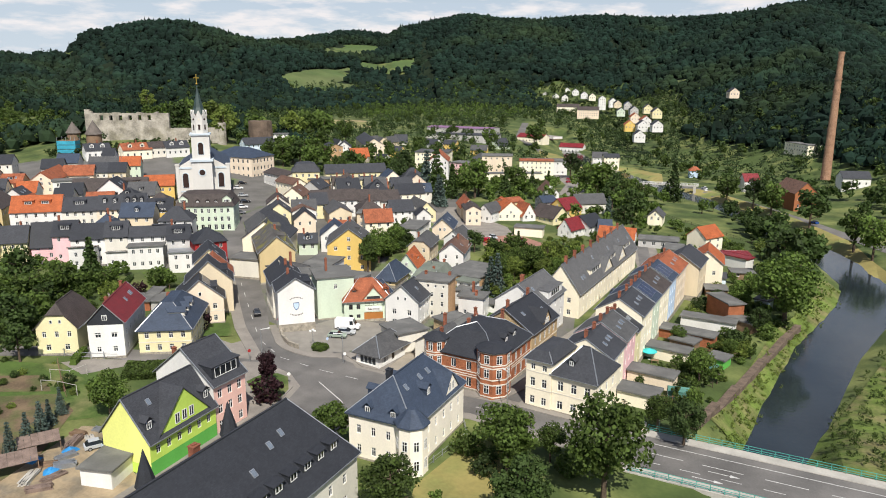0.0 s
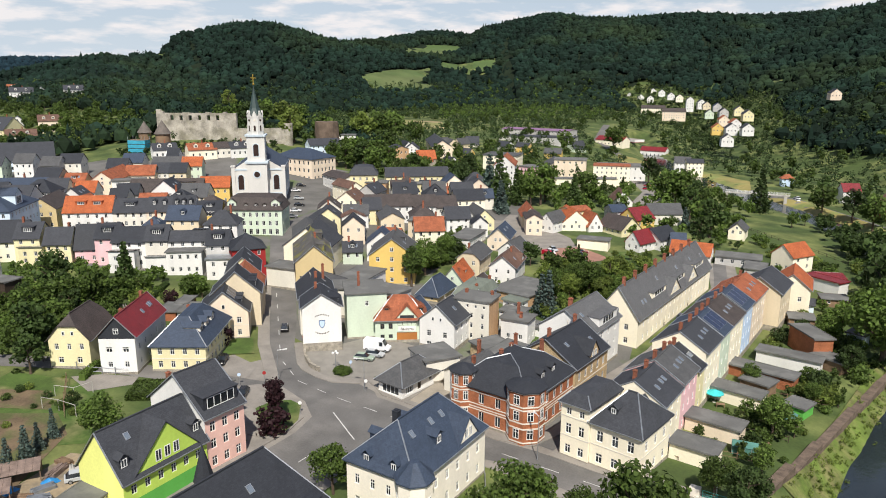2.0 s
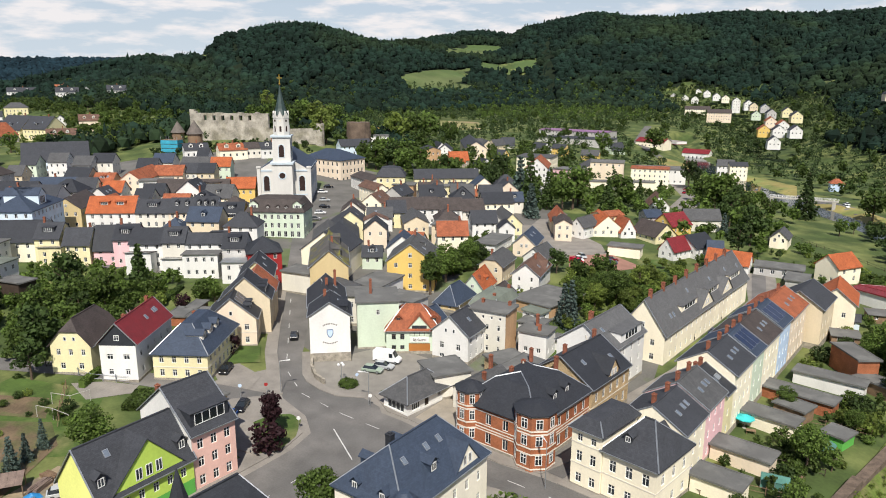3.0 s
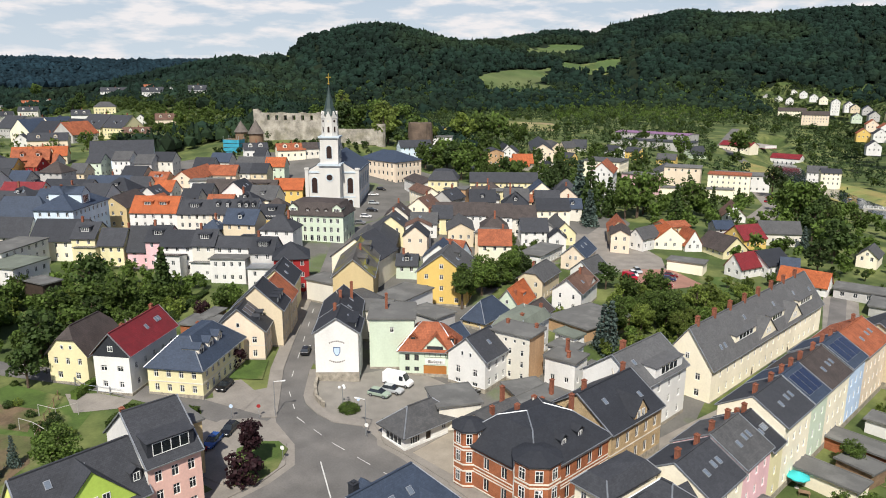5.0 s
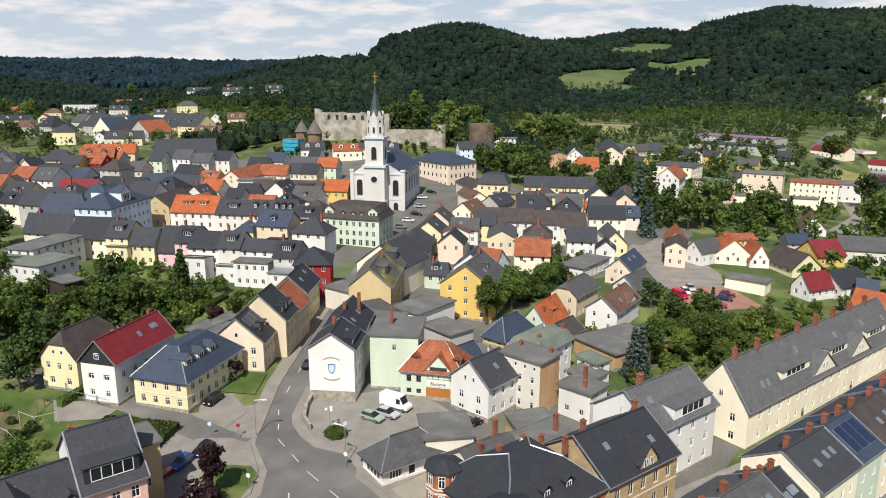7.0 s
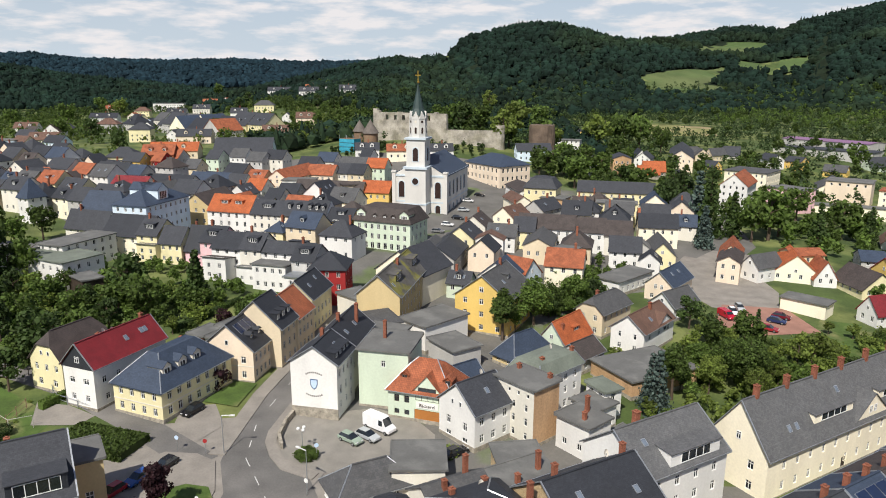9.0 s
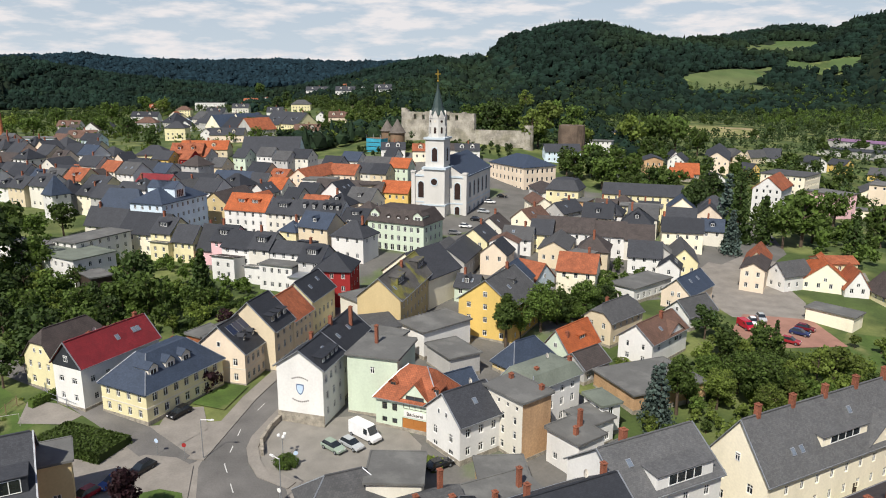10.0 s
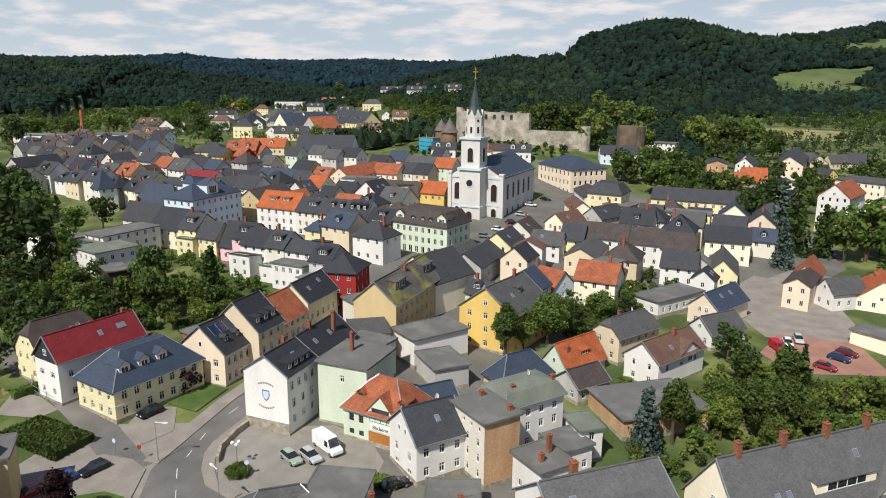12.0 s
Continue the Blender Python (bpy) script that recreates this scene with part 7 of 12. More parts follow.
house_234 = House("house", -106.1, 161.0, 90.1, 6.7, 9.0, 0.3, 4.6, 4.7, "low grey flat-roofed annex", GREY, FELT, "flat",
    {})
house_235 = House("house", -100.1, 173.9, 98.1, 11.5, 6.0, 0.1, 2.5, 6.2, "low ochre house with a blue slate roof", OCHRE, BSLATE, "hip",
    {'r': [(4, 0.9, 1.35, 0.85)], 'a': [(2, 0.9, 1.35, 0.85)]})
house_236 = House("house", -94.0, 154.5, -86.2, 6.1, 6.0, -0.2, 3.1, 5.8, "house with a dark blue slate roof", OFFWHITE, BSLATE, "gable",
    {'b': [(2, 0.9, 1.35, 0.85), (1, 0.8, 1.0, 3.66)], 'l': [(2, 0.9, 1.35, 0.85)]})
house_237 = House("house", -91.8, 182.3, -80.9, 7.4, 6.0, -0.3, 3.1, 5.3, "house with a brown-purple tiled roof", GREY, UMBER, "gable",
    {'b': [(2, 0.9, 1.35, 0.85)], 'l': [(3, 0.9, 1.35, 0.85)]})
house_238 = House("house", -80.5, 188.0, 172.4, 12.0, 16.0, -0.7, 2.7, 2.8, "low workshop with a wide grey roof", BROWN, FELT, "flat",
    {})
house_239 = House("house", -73.0, 166.9, -174.4, 5.7, 5.0, -1.0, 3.3, 3.5, "white flat-roofed annex standing in the town", WHITE, FELT, "flat",
    {'l': [(2, 0.9, 1.35, 0.85)], 'a': [(2, 0.9, 1.35, 0.85)]})
house_240 = House("house", -74.9, 171.2, 84.3, 3.6, 5.0, -1.0, 4.4, 4.6, "white stepped annex standing in the town", WHITE, GFELT, "flat",
    {'r': [(1, 0.9, 1.35, 0.85), (1, 0.9, 1.35, 3.55)], 'a': [(2, 0.9, 1.35, 0.85), (2, 0.9, 1.35, 3.55)]})
house_241 = House("house", -121.6, 227.4, 100.6, 16.5, 7.0, 1.4, 5.2, 5.4, "long white flat-roofed house", WHITE, FELT, "flat",
    {'r': [(6, 0.9, 1.35, 0.85)], 'a': [(2, 0.9, 1.35, 0.85)]})
house_242 = House("house", -101.9, 223.4, 94.1, 10.1, 6.8, 0.3, 3.9, 6.8, "white rear house with a grey roof", WHITE, GREYR, "gable",
    {'r': [(3, 0.9, 1.35, 0.85)], 'a': [(2, 0.9, 1.35, 0.85), (1, 0.8, 1.0, 3.9)]})
house_243 = House("house", -66.5, 145.4, -115.9, 6.7, 9.0, -1.3, 2.5, 2.6, "low yellow brick rear wing with felt roof", YBRICK, FELT, "flat",
    {})
house_244 = House("house", -73.3, 132.2, -121.5, 7.4, 8.0, -1.1, 3.8, 3.9, "low rear house with a grey roof", OFFWHITE, FELT, "flat",
    {})
shed_245 = House("shed", -20.4, 157.8, 171.9, 10.7, 4.5, -3.0, -0.6, -0.4, "cream garden house with a flat grey roof", CREAM, FELT, "flat",
    {}, plinth=None, gutter=False)
shed_246 = House("shed", -20.3, 140.9, 174.8, 9.1, 4.5, -2.7, 0.0, 0.2, "peach garage with double doors", PEACH, FELT, "flat",
    {}, plinth=None, gutter=False)
shed_247 = House("shed", -20.6, 128.0, 175.8, 7.1, 4.5, -1.2, 1.2, 1.3, "low cream garden wall building", CREAM, FELT, "flat",
    {}, plinth=None, gutter=False)
shed_248 = House("shed", -18.4, 171.9, 171.9, 14.9, 4.5, -3.0, -0.8, -0.7, "brick garage row with a felt roof", BRICK, FELT, "flat",
    {}, plinth=None, gutter=False)
shed_249 = House("shed", -13.8, 183.5, 176.7, 12.8, 4.5, -3.1, -0.7, -0.5, "white walled garden shed", WHITE, FELT, "flat",
    {}, plinth=None, gutter=False)
shed_250 = House("shed", -10.9, 194.1, 127.2, 10.0, 4.5, -3.1, 1.8, 2.0, "old brick barn with a grey roof", BRICK, FELT, "flat",
    {}, plinth=None, gutter=False)
shed_251 = House("shed", -5.9, 187.8, 153.1, 6.9, 4.5, -3.3, -1.2, -1.0, "wooden garden shed with a felt roof", WOOD, FELT, "flat",
    {}, plinth=None, gutter=False)
shed_252 = House("shed", -1.9, 208.4, 164.0, 3.7, 4.5, -3.1, -1.0, -0.8, "small pale blue garden hut", LBLUE, FELT, "flat",
    {}, plinth=None, gutter=False)
shed_253 = House("shed", -17.1, 164.6, 164.6, 5.4, 4.5, -3.1, -0.6, -0.4, "wooden summer house standing in the town", WOOD, FELT, "flat",
    {}, plinth=None, gutter=False)
shed_254 = House("shed", -9.1, 159.2, 163.3, 3.7, 4.5, -3.4, -1.4, -1.2, "small green garden hut", GREEN, FELT, "flat",
    {}, plinth=None, gutter=False)
garage_255 = House("garage", -86.7, 65.3, -164.0, 5.0, 7.0, -0.5, 2.4, 2.5, "white garage with a flat grey roof", WHITE, FELT, "flat",
    {}, plinth=None, gutter=False)
house_256 = House("house", -48.0, 308.6, -86.8, 10.4, 6.0, -0.5, 1.9, 4.6, "tiny cream gabled house by the river", CREAM, GREYR, "gable",
    {'b': [(2, 0.9, 1.35, 0.85), (1, 0.8, 1.0, 2.75)], 'l': [(4, 0.9, 1.35, 0.85)]}, plinth=None, gutter=False)
shed_257 = House("shed", -12.9, 252.9, 152.5, 11.4, 5.0, -2.2, 0.3, 0.5, "long shed with a bright red roof", WHITE, REDR, "flat",
    {}, plinth=None, gutter=False)
house_262 = House("house", 8.0, 560.0, 123.8, 26, 10.0, 9.0, 14.6, 14.8, "flat cream pavilion by the hill", CREAM, FELT, "flat",
    {'l': [(8, 0.9, 1.35, 0.85), (8, 0.9, 1.35, 3.23)], 'a': [(3, 0.9, 1.35, 0.85), (3, 0.9, 1.35, 3.23)]}, plinth=None, gutter=False)
house_263 = House("house", -317.1, 1034.9, -67.5, 11.0, 9.0, 29.1, 33.1, 36.7, "white hillside house with a pitched roof", WHITE, SLATE, "gable",
    {'b': [(3, 0.9, 1.35, 0.85), (1, 0.8, 1.0, 4.41)]}, plinth=None, gutter=False)
house_264 = House("house", -337.5, 1048.6, -71.0, 11.0, 9.0, 31.0, 35.1, 38.7, "grey hillside house with a pitched roof", GREY, SLATE, "gable",
    {'b': [(3, 0.9, 1.35, 0.85), (1, 0.8, 1.0, 4.46)]}, plinth=None, gutter=False)
house_265 = House("house", -310.3, 1068.6, -69.0, 11.0, 9.0, 37.0, 41.0, 44.6, "white hillside house with a pitched roof", WHITE, GREYR, "gable",
    {'b': [(3, 0.9, 1.35, 0.85), (1, 0.8, 1.0, 4.41)]}, plinth=None, gutter=False)
house_266 = House("house", -298.4, 1019.3, -72.5, 11.0, 9.0, 28.0, 32.1, 35.7, "white hillside house with a pitched roof", WHITE, SLATE, "gable",
    {'b': [(3, 0.9, 1.35, 0.85), (1, 0.8, 1.0, 4.4)]}, plinth=None, gutter=False)
house_267 = House("house", -291.6, 1048.0, -70.5, 11.0, 9.0, 35.7, 39.8, 43.4, "white hillside house with a pitched roof", WHITE, GREYR, "gable",
    {'b': [(3, 0.9, 1.35, 0.85), (1, 0.8, 1.0, 4.39)]}, plinth=None, gutter=False)
house_268 = House("house", -268.4, 1010.2, -68.5, 11.0, 9.0, 32.5, 36.6, 40.2, "white hillside house with a pitched roof", WHITE, GREYR, "gable",
    {'b': [(3, 0.9, 1.35, 0.85), (1, 0.8, 1.0, 4.37)]}, plinth=None, gutter=False)
house_269 = House("house", -249.0, 980.8, -72.0, 11.0, 9.0, 30.9, 35.0, 38.6, "cream hillside house with a pitched roof", CREAM, GREYR, "gable",
    {'b': [(3, 0.9, 1.35, 0.85), (1, 0.8, 1.0, 4.38)]}, plinth=None, gutter=False)
house_270 = House("house", -230.2, 959.0, -70.0, 11.0, 9.0, 19.8, 32.7, 36.3, "white hillside house with a pitched roof", WHITE, SLATE, "gable",
    {'b': [(3, 0.9, 1.35, 0.85), (3, 0.9, 1.35, 4.06), (3, 0.9, 1.35, 7.26), (3, 0.9, 1.35, 10.47), (1, 0.8, 1.0, 13.18)]}, plinth=None, gutter=False)
house_271 = House("house", -216.2, 958.2, -68.0, 11.0, 9.0, 23.5, 30.0, 33.6, "white hillside house with a pitched roof", WHITE, SLATE, "gable",
    {'r': [(4, 0.9, 1.35, 0.85), (4, 0.9, 1.35, 4.1)], 'b': [(3, 0.9, 1.35, 0.85), (3, 0.9, 1.35, 4.1), (1, 0.8, 1.0, 6.85)]}, plinth=None, gutter=False)
house_272 = House("house", -181.3, 885.2, -71.5, 11.0, 9.0, 24.2, 28.1, 31.7, "grey hillside house with a pitched roof", GREY, BSLATE, "gable",
    {'b': [(3, 0.9, 1.35, 0.85), (1, 0.8, 1.0, 4.28)]}, plinth=None, gutter=False)
house_273 = House("house", -204.5, 935.5, -69.5, 11.0, 9.0, 23.9, 27.8, 31.4, "beige hillside house with a pitched roof", BEIGE, SLATE, "gable",
    {'b': [(3, 0.9, 1.35, 0.85), (1, 0.8, 1.0, 4.27)]}, plinth=None, gutter=False)
house_274 = House("house", -160.7, 818.7, -67.5, 11.0, 9.0, 21.3, 25.2, 28.8, "grey hillside house with a pitched roof", GREY, DSLATE, "gable",
    {'r': [(4, 0.9, 1.35, 0.85)], 'b': [(3, 0.9, 1.35, 0.85), (1, 0.8, 1.0, 4.26)]}, plinth=None, gutter=False)
house_275 = House("house", -141.6, 795.8, -71.0, 11.0, 9.0, 24.2, 28.2, 31.8, "pale yellow hillside house with a pitched roof", PALEY, SLATE, "gable",
    {'b': [(3, 0.9, 1.35, 0.85), (1, 0.8, 1.0, 4.28)]}, plinth=None, gutter=False)
house_276 = House("house", -117.0, 704.6, -69.0, 11.0, 9.0, 24.2, 28.2, 31.8, "pale yellow hillside house with a pitched roof", PALEY, SLATE, "gable",
    {'r': [(4, 0.9, 1.35, 0.85)], 'b': [(3, 0.9, 1.35, 0.85), (1, 0.8, 1.0, 4.25)]}, plinth=None, gutter=False)
house_277 = House("house", -178.8, 837.3, -72.5, 11.0, 9.0, 18.4, 22.4, 26.0, "pale green hillside house with a pitched roof", MINT, SLATE, "gable",
    {'b': [(3, 0.9, 1.35, 0.85), (1, 0.8, 1.0, 4.29)]}, plinth=None, gutter=False)
house_278 = House("house", -136.7, 703.8, -70.5, 11.0, 9.0, 19.0, 22.9, 26.5, "peach hillside house with a pitched roof", PEACH, TERRA, "gable",
    {'b': [(3, 0.9, 1.35, 0.85), (1, 0.8, 1.0, 4.24)]}, plinth=None, gutter=False)
house_279 = House("house", -120.4, 668.7, -68.5, 11.0, 9.0, 18.2, 22.2, 25.8, "white hillside house with a pitched roof", WHITE, TERRA, "gable",
    {'r': [(4, 0.9, 1.35, 0.85)], 'b': [(3, 0.9, 1.35, 0.85), (1, 0.8, 1.0, 4.34)]}, plinth=None, gutter=False)
house_280 = House("house", -132.4, 660.0, -72.0, 11.0, 9.0, 14.2, 18.2, 21.8, "yellow hillside house with a pitched roof", YELLOW, TERRA, "gable",
    {'b': [(3, 0.9, 1.35, 0.85), (1, 0.8, 1.0, 4.35)]}, plinth=None, gutter=False)
house_281 = House("house", -119.3, 649.7, -70.0, 11.0, 9.0, 15.1, 19.1, 22.7, "white hillside house with a pitched roof", WHITE, SLATE, "gable",
    {'r': [(4, 0.9, 1.35, 0.85)], 'b': [(3, 0.9, 1.35, 0.85), (1, 0.8, 1.0, 4.34)]}, plinth=None, gutter=False)
house_282 = House("house", -105.0, 638.5, -68.0, 11.0, 9.0, 16.1, 20.1, 23.7, "white hillside house with a pitched roof", WHITE, SLATE, "gable",
    {'r': [(4, 0.9, 1.35, 0.85)], 'b': [(3, 0.9, 1.35, 0.85), (1, 0.8, 1.0, 4.34)]}, plinth=None, gutter=False)
house_283 = House("house", -113.7, 609.0, -71.5, 11.0, 9.0, 9.3, 13.3, 16.9, "white hillside house with a pitched roof", WHITE, SLATE, "gable",
    {'b': [(3, 0.9, 1.35, 0.85), (1, 0.8, 1.0, 4.34)]}, plinth=None, gutter=False)
house_284 = House("house", -54.5, 750.5, -69.5, 11.0, 9.0, 42.7, 46.7, 50.3, "peach hillside house with a pitched roof", PEACH, DSLATE, "gable",
    {'r': [(4, 0.9, 1.35, 0.85)], 'b': [(3, 0.9, 1.35, 0.85), (1, 0.8, 1.0, 4.34)]}, plinth=None, gutter=False)
house_285 = House("house", -116.7, 523.1, -157.5, 11.0, 9.0, -5.2, 2.8, 4.9, "cream hillside house with a pitched roof", CREAM, SLATE, "gable",
    {'b': [(3, 0.9, 1.35, 0.85), (3, 0.9, 1.35, 3.54), (3, 0.9, 1.35, 6.23)], 'l': [(4, 0.9, 1.35, 0.85), (4, 0.9, 1.35, 3.54), (4, 0.9, 1.35, 6.23)]}, plinth=None, gutter=False)
house_286 = House("house", -128.7, 539.0, -161.0, 11.0, 9.0, -6.0, 0.6, 4.2, "white hillside house with a pitched roof", WHITE, GREYR, "gable",
    {'l': [(4, 0.9, 1.35, 0.85), (4, 0.9, 1.35, 4.14)]}, plinth=None, gutter=False)
house_287 = House("house", -276.6, 960.6, -159.0, 30.0, 10.0, 12.8, 20.9, 24.5, "long beige block on the hillside", CREAM, UMBER, "gable",
    {'l': [(10, 0.9, 1.35, 0.85), (10, 0.9, 1.35, 3.55), (10, 0.9, 1.35, 6.25)]}, plinth=None, gutter=False)
house_288 = House("house", -228.7, 883.3, -162.5, 26.0, 10.0, 12.0, 20.8, 24.4, "long pink block on the hillside", PEACH, UMBER, "gable",
    {'l': [(9, 0.9, 1.35, 0.85), (9, 0.9, 1.35, 3.76), (9, 0.9, 1.35, 6.67)]}, plinth=None, gutter=False)
def upper_villa(x, y, w, h, wall, roof, kind="gable", label=""):
    """A house of the upper town, its front towards the river."""
    z = ground_z(x, y)
    d = min(w * 0.8, 12.0)
    n, k = max(2, int(w / 3.0)), max(2, int(d / 3.2))
    flat = kind == "flat"
    e = h if flat else max(4.6, h - d * 0.36)
    sill = [1.1 + 2.9 * i for i in range(max(1, int((e - 0.9) / 2.9)))]
    if kind == "front":
        d = w * 1.25
        e = max(4.6, h - w * 0.42)
        sill = [1.1 + 2.9 * i for i in range(max(1, int((e - 0.9) / 2.9)))]
        return House("villa", x, y, 152, d, w, z, z + e, z + h, label, wall, roof, "gable", {"a": [(k, 1.0, 1.5, v) for v in sill] + [(1, 1.0, 1.3, e - 0.4)], "l": [(n, 1.0, 1.5, v) for v in sill]}, plinth=None, gutter=False)
    v = House("villa", x, y, 62, w, d, z, z + e, z + h + (0.2 if flat else 0), label, wall, roof, kind, {"r": [(n, 1.0, 1.5, v) for v in sill], "a": [(k, 1.0, 1.5, v) for v in sill]}, plinth=None, gutter=False)
    if kind == "gable" and w > 11:
        v.dormer(-0.45, 0.7, -1, 2.0, 1.5, "gable", wall).dormer(0.4, 0.7, -1, 2.0, 1.5, "gable", wall).chimney(0.1)
    return v


upper_villa(-761.6, 199.5, 26, 14.5, WHITE, DSLATE, "gable", "white villa block with a dark slate roof on the slope")
upper_villa(-654.3, 185.9, 17, 13.0, GREY, BROWNR, "hip", "grey villa with a brown hipped roof among trees")
upper_villa(-716.5, 232.4, 15, 9.5, LBLUE, SLATE, "front", "pale blue gabled villa with a slate roof")
upper_villa(-536.9, 188.5, 14.5, 13.5, PALEY, SLATE, "hip", "pale yellow villa with a hipped slate roof")
upper_villa(-654.0, 217.8, 10.5, 9.0, WHITE, SLATE, "front", "small white gabled villa with a slate roof")
upper_villa(-514.9, 205.1, 8.4, 9.0, WHITE, SLATE, "front", "narrow white gabled villa")
upper_villa(-495.8, 214.6, 23, 9.8, PEACH, SLATE, "gable", "long peach villa with dormers in a slate roof")
upper_villa(-900.0, 262.0, 17, 14.0, PALEY, BROWNR, "hip", "yellow villa with a brown hipped roof on the slope")
upper_villa(-1010.0, 318.0, 40, 10.5, WHITE, FELT, "flat", "long white flat-roofed building on the slope")
upper_villa(-798.0, 276.6, 20, 15.0, WHITE, DSLATE, "gable", "white villa with dormers in dark slate")
upper_villa(-839.0, 314.0, 19, 15.0, OFFWHITE, SLATE, "gable", "off-white villa with a steep slate roof")
upper_villa(-668.6, 301.8, 15, 13.5, WHITE, SLATE, "gable", "white villa with a slate roof in a garden")
upper_villa(-675.8, 286.0, 11, 11.0, LBLUE, SLATE, "front", "pale blue gabled villa beside a white one")
upper_villa(-1050.0, 384.0, 20, 12.0, WHITE, TERRA, "gable", "white house with a red tiled roof on the hill")
upper_villa(-1040.0, 404.0, 14, 12.5, WHITE, TERRA, "front", "white gabled house with a red tiled roof on the hill")
upper_villa(-733.8, 350.2, 20, 12.5, PALEY, GREYR, "hip", "cream villa with a grey hipped roof")
upper_villa(-514.8, 303.2, 14, 12.0, PEACH, BROWNR, "gable", "peach villa with a brown tiled roof and two dormers")
upper_villa(-573.5, 311.5, 8.0, 9.0, WHITE, SLATE, "front", "small white gabled house under trees")
upper_villa(-897.2, 430.3, 30, 14.0, WHITE, SLATE, "gable", "large white house with a long slate roof")
upper_villa(-737.1, 402.1, 21, 14.5, WHITE, SLATE, "gable", "large white house with a steep slate roof")
upper_villa(-667.1, 414.2, 17, 14.0, WHITE, SLATE, "gable", "white house with a steep slate roof under trees")
upper_villa(-751.9, 429.8, 10, 9.0, WHITE, SLATE, "front", "small white gabled house on the wooded ridge")
upper_villa(-850.0, 455.0, 17, 9.0, OFFWHITE, TERRA, "gable", "off-white house with a red roof on the ridge")
upper_villa(-674.3, 127.5, 18, 11.0, WHITE, BROWNR, "gable", "white house with a brown roof at the foot of the slope")
upper_villa(-597.7, 139.9, 12, 12.0, WHITE, UMBER, "front", "white gabled house with a dark brown roof")
upper_villa(-645.1, 153.2, 9.4, 9.9, OFFWHITE, SLATE, "front", "off-white gabled house at the slope")
upper_villa(-523.0, 127.0, 18, 10.0, OFFWHITE, BROWNR, "gable", "off-white house with a broad brown roof")
upper_villa(-597.4, 273.1, 24, 7.6, CREAM, SLATE, "gable", "low cream terrace with a slate roof")
upper_villa(-486.3, 268.2, 18, 8.5, OFFWHITE, BROWNR, "gable", "off-white house with a brown roof below the castle")
upper_villa(-504.7, 66.0, 47, 7.5, WHITE, GFELT, "flat", "long white factory hall with a flat roof")
upper_villa(-523.1, 101.1, 24, 6.0, LBLUE, FELT, "flat", "pale blue factory hall with a flat roof")
upper_villa(-709.6, 248.9, 10, 9.0, OFFWHITE, SLATE, "front", "off-white gabled villa among garden trees")
upper_villa(-634.3, 257.0, 10.5, 9.4, WHITE, DSLATE, "front", "white gabled villa with a dark roof")
upper_villa(-884.3, 248.8, 11, 9.0, OFFWHITE, TERRA, "front", "off-white gabled house with a red roof")
upper_villa(-1000.0, 246.0, 16, 11.0, PEACH, TERRA, "gable", "peach house with a red roof at the wood's edge")
upper_villa(-369.6, 164.0, 15.5, 13.0, BRICK, TERRA, "gable", "red brick house with a terracotta tiled roof")
upper_villa(-410.0, 181.0, 26, 9.0, BEIGE, ORANGE, "gable", "long building with a bright orange tiled roof")
upper_villa(-384.0, 150.0, 16, 11.0, PALEY, SLATE, "hip", "yellow house with a hipped slate roof")
upper_villa(-321.1, 254.4, 12, 7.5, WHITE, SLATE, "gable", "white house with a slate roof below the castle")
upper_villa(-305.7, 265.2, 14, 7.5, CREAM, TERRA, "gable", "cream house with a terracotta roof below the castle")
upper_villa(-299.9, 274.1, 9, 7.5, OFFWHITE, UMBER, "gable", "small off-white house below the castle")
upper_villa(-294.7, 281.9, 12, 7.5, WHITE, SLATE, "gable", "white house with a grey roof below the castle wall")
hall = House("hall", -372.0, 208.0, 62, 30, 22, 11.5, 17.5, 25.2, "large hall with a pale blue gable and slate roof", LBLUE, SLATE, "gable", {"a": [(4, 1.2, 1.6, 1.2)], "r": [(7, 1.2, 1.6, 1.2)], "b": [(4, 1.2, 1.6, 1.2)]}, plinth=None, gutter=False)
house_333 = House("house", -503.2, 71.4, -145.5, 12.0, 9.0, 11.8, 16.8, 20.4, "peach house of the upper town with a pale tiled roof", PEACH, GREYR, "gable",
    {'l': [(4, 0.9, 1.35, 0.85), (4, 0.9, 1.35, 3.31)], 'a': [(3, 0.9, 1.35, 0.85), (3, 0.9, 1.35, 3.31), (1, 0.8, 1.0, 5.27)]}, plinth=None, gutter=False)
house_334 = House("house", -448.0, 68.7, -143.5, 10.0, 9.0, 12.2, 19.1, 22.7, "cream house of the upper town with a slate roof", CREAM, DSLATE, "gable",
    {'l': [(3, 0.9, 1.35, 0.85), (3, 0.9, 1.35, 4.3)], 'a': [(3, 0.9, 1.35, 0.85), (3, 0.9, 1.35, 4.3), (1, 0.8, 1.0, 7.26)]}, plinth=None, gutter=False)
house_335 = House("house", -499.7, 81.0, -147.0, 13.0, 9.0, 11.9, 16.8, 20.4, "grey house of the upper town with a brown roof", GREY, BROWNR, "gable",
    {'l': [(4, 0.9, 1.35, 0.85), (4, 0.9, 1.35, 3.31)], 'a': [(3, 0.9, 1.35, 0.85), (3, 0.9, 1.35, 3.31), (1, 0.8, 1.0, 5.27)]}, plinth=None, gutter=False)
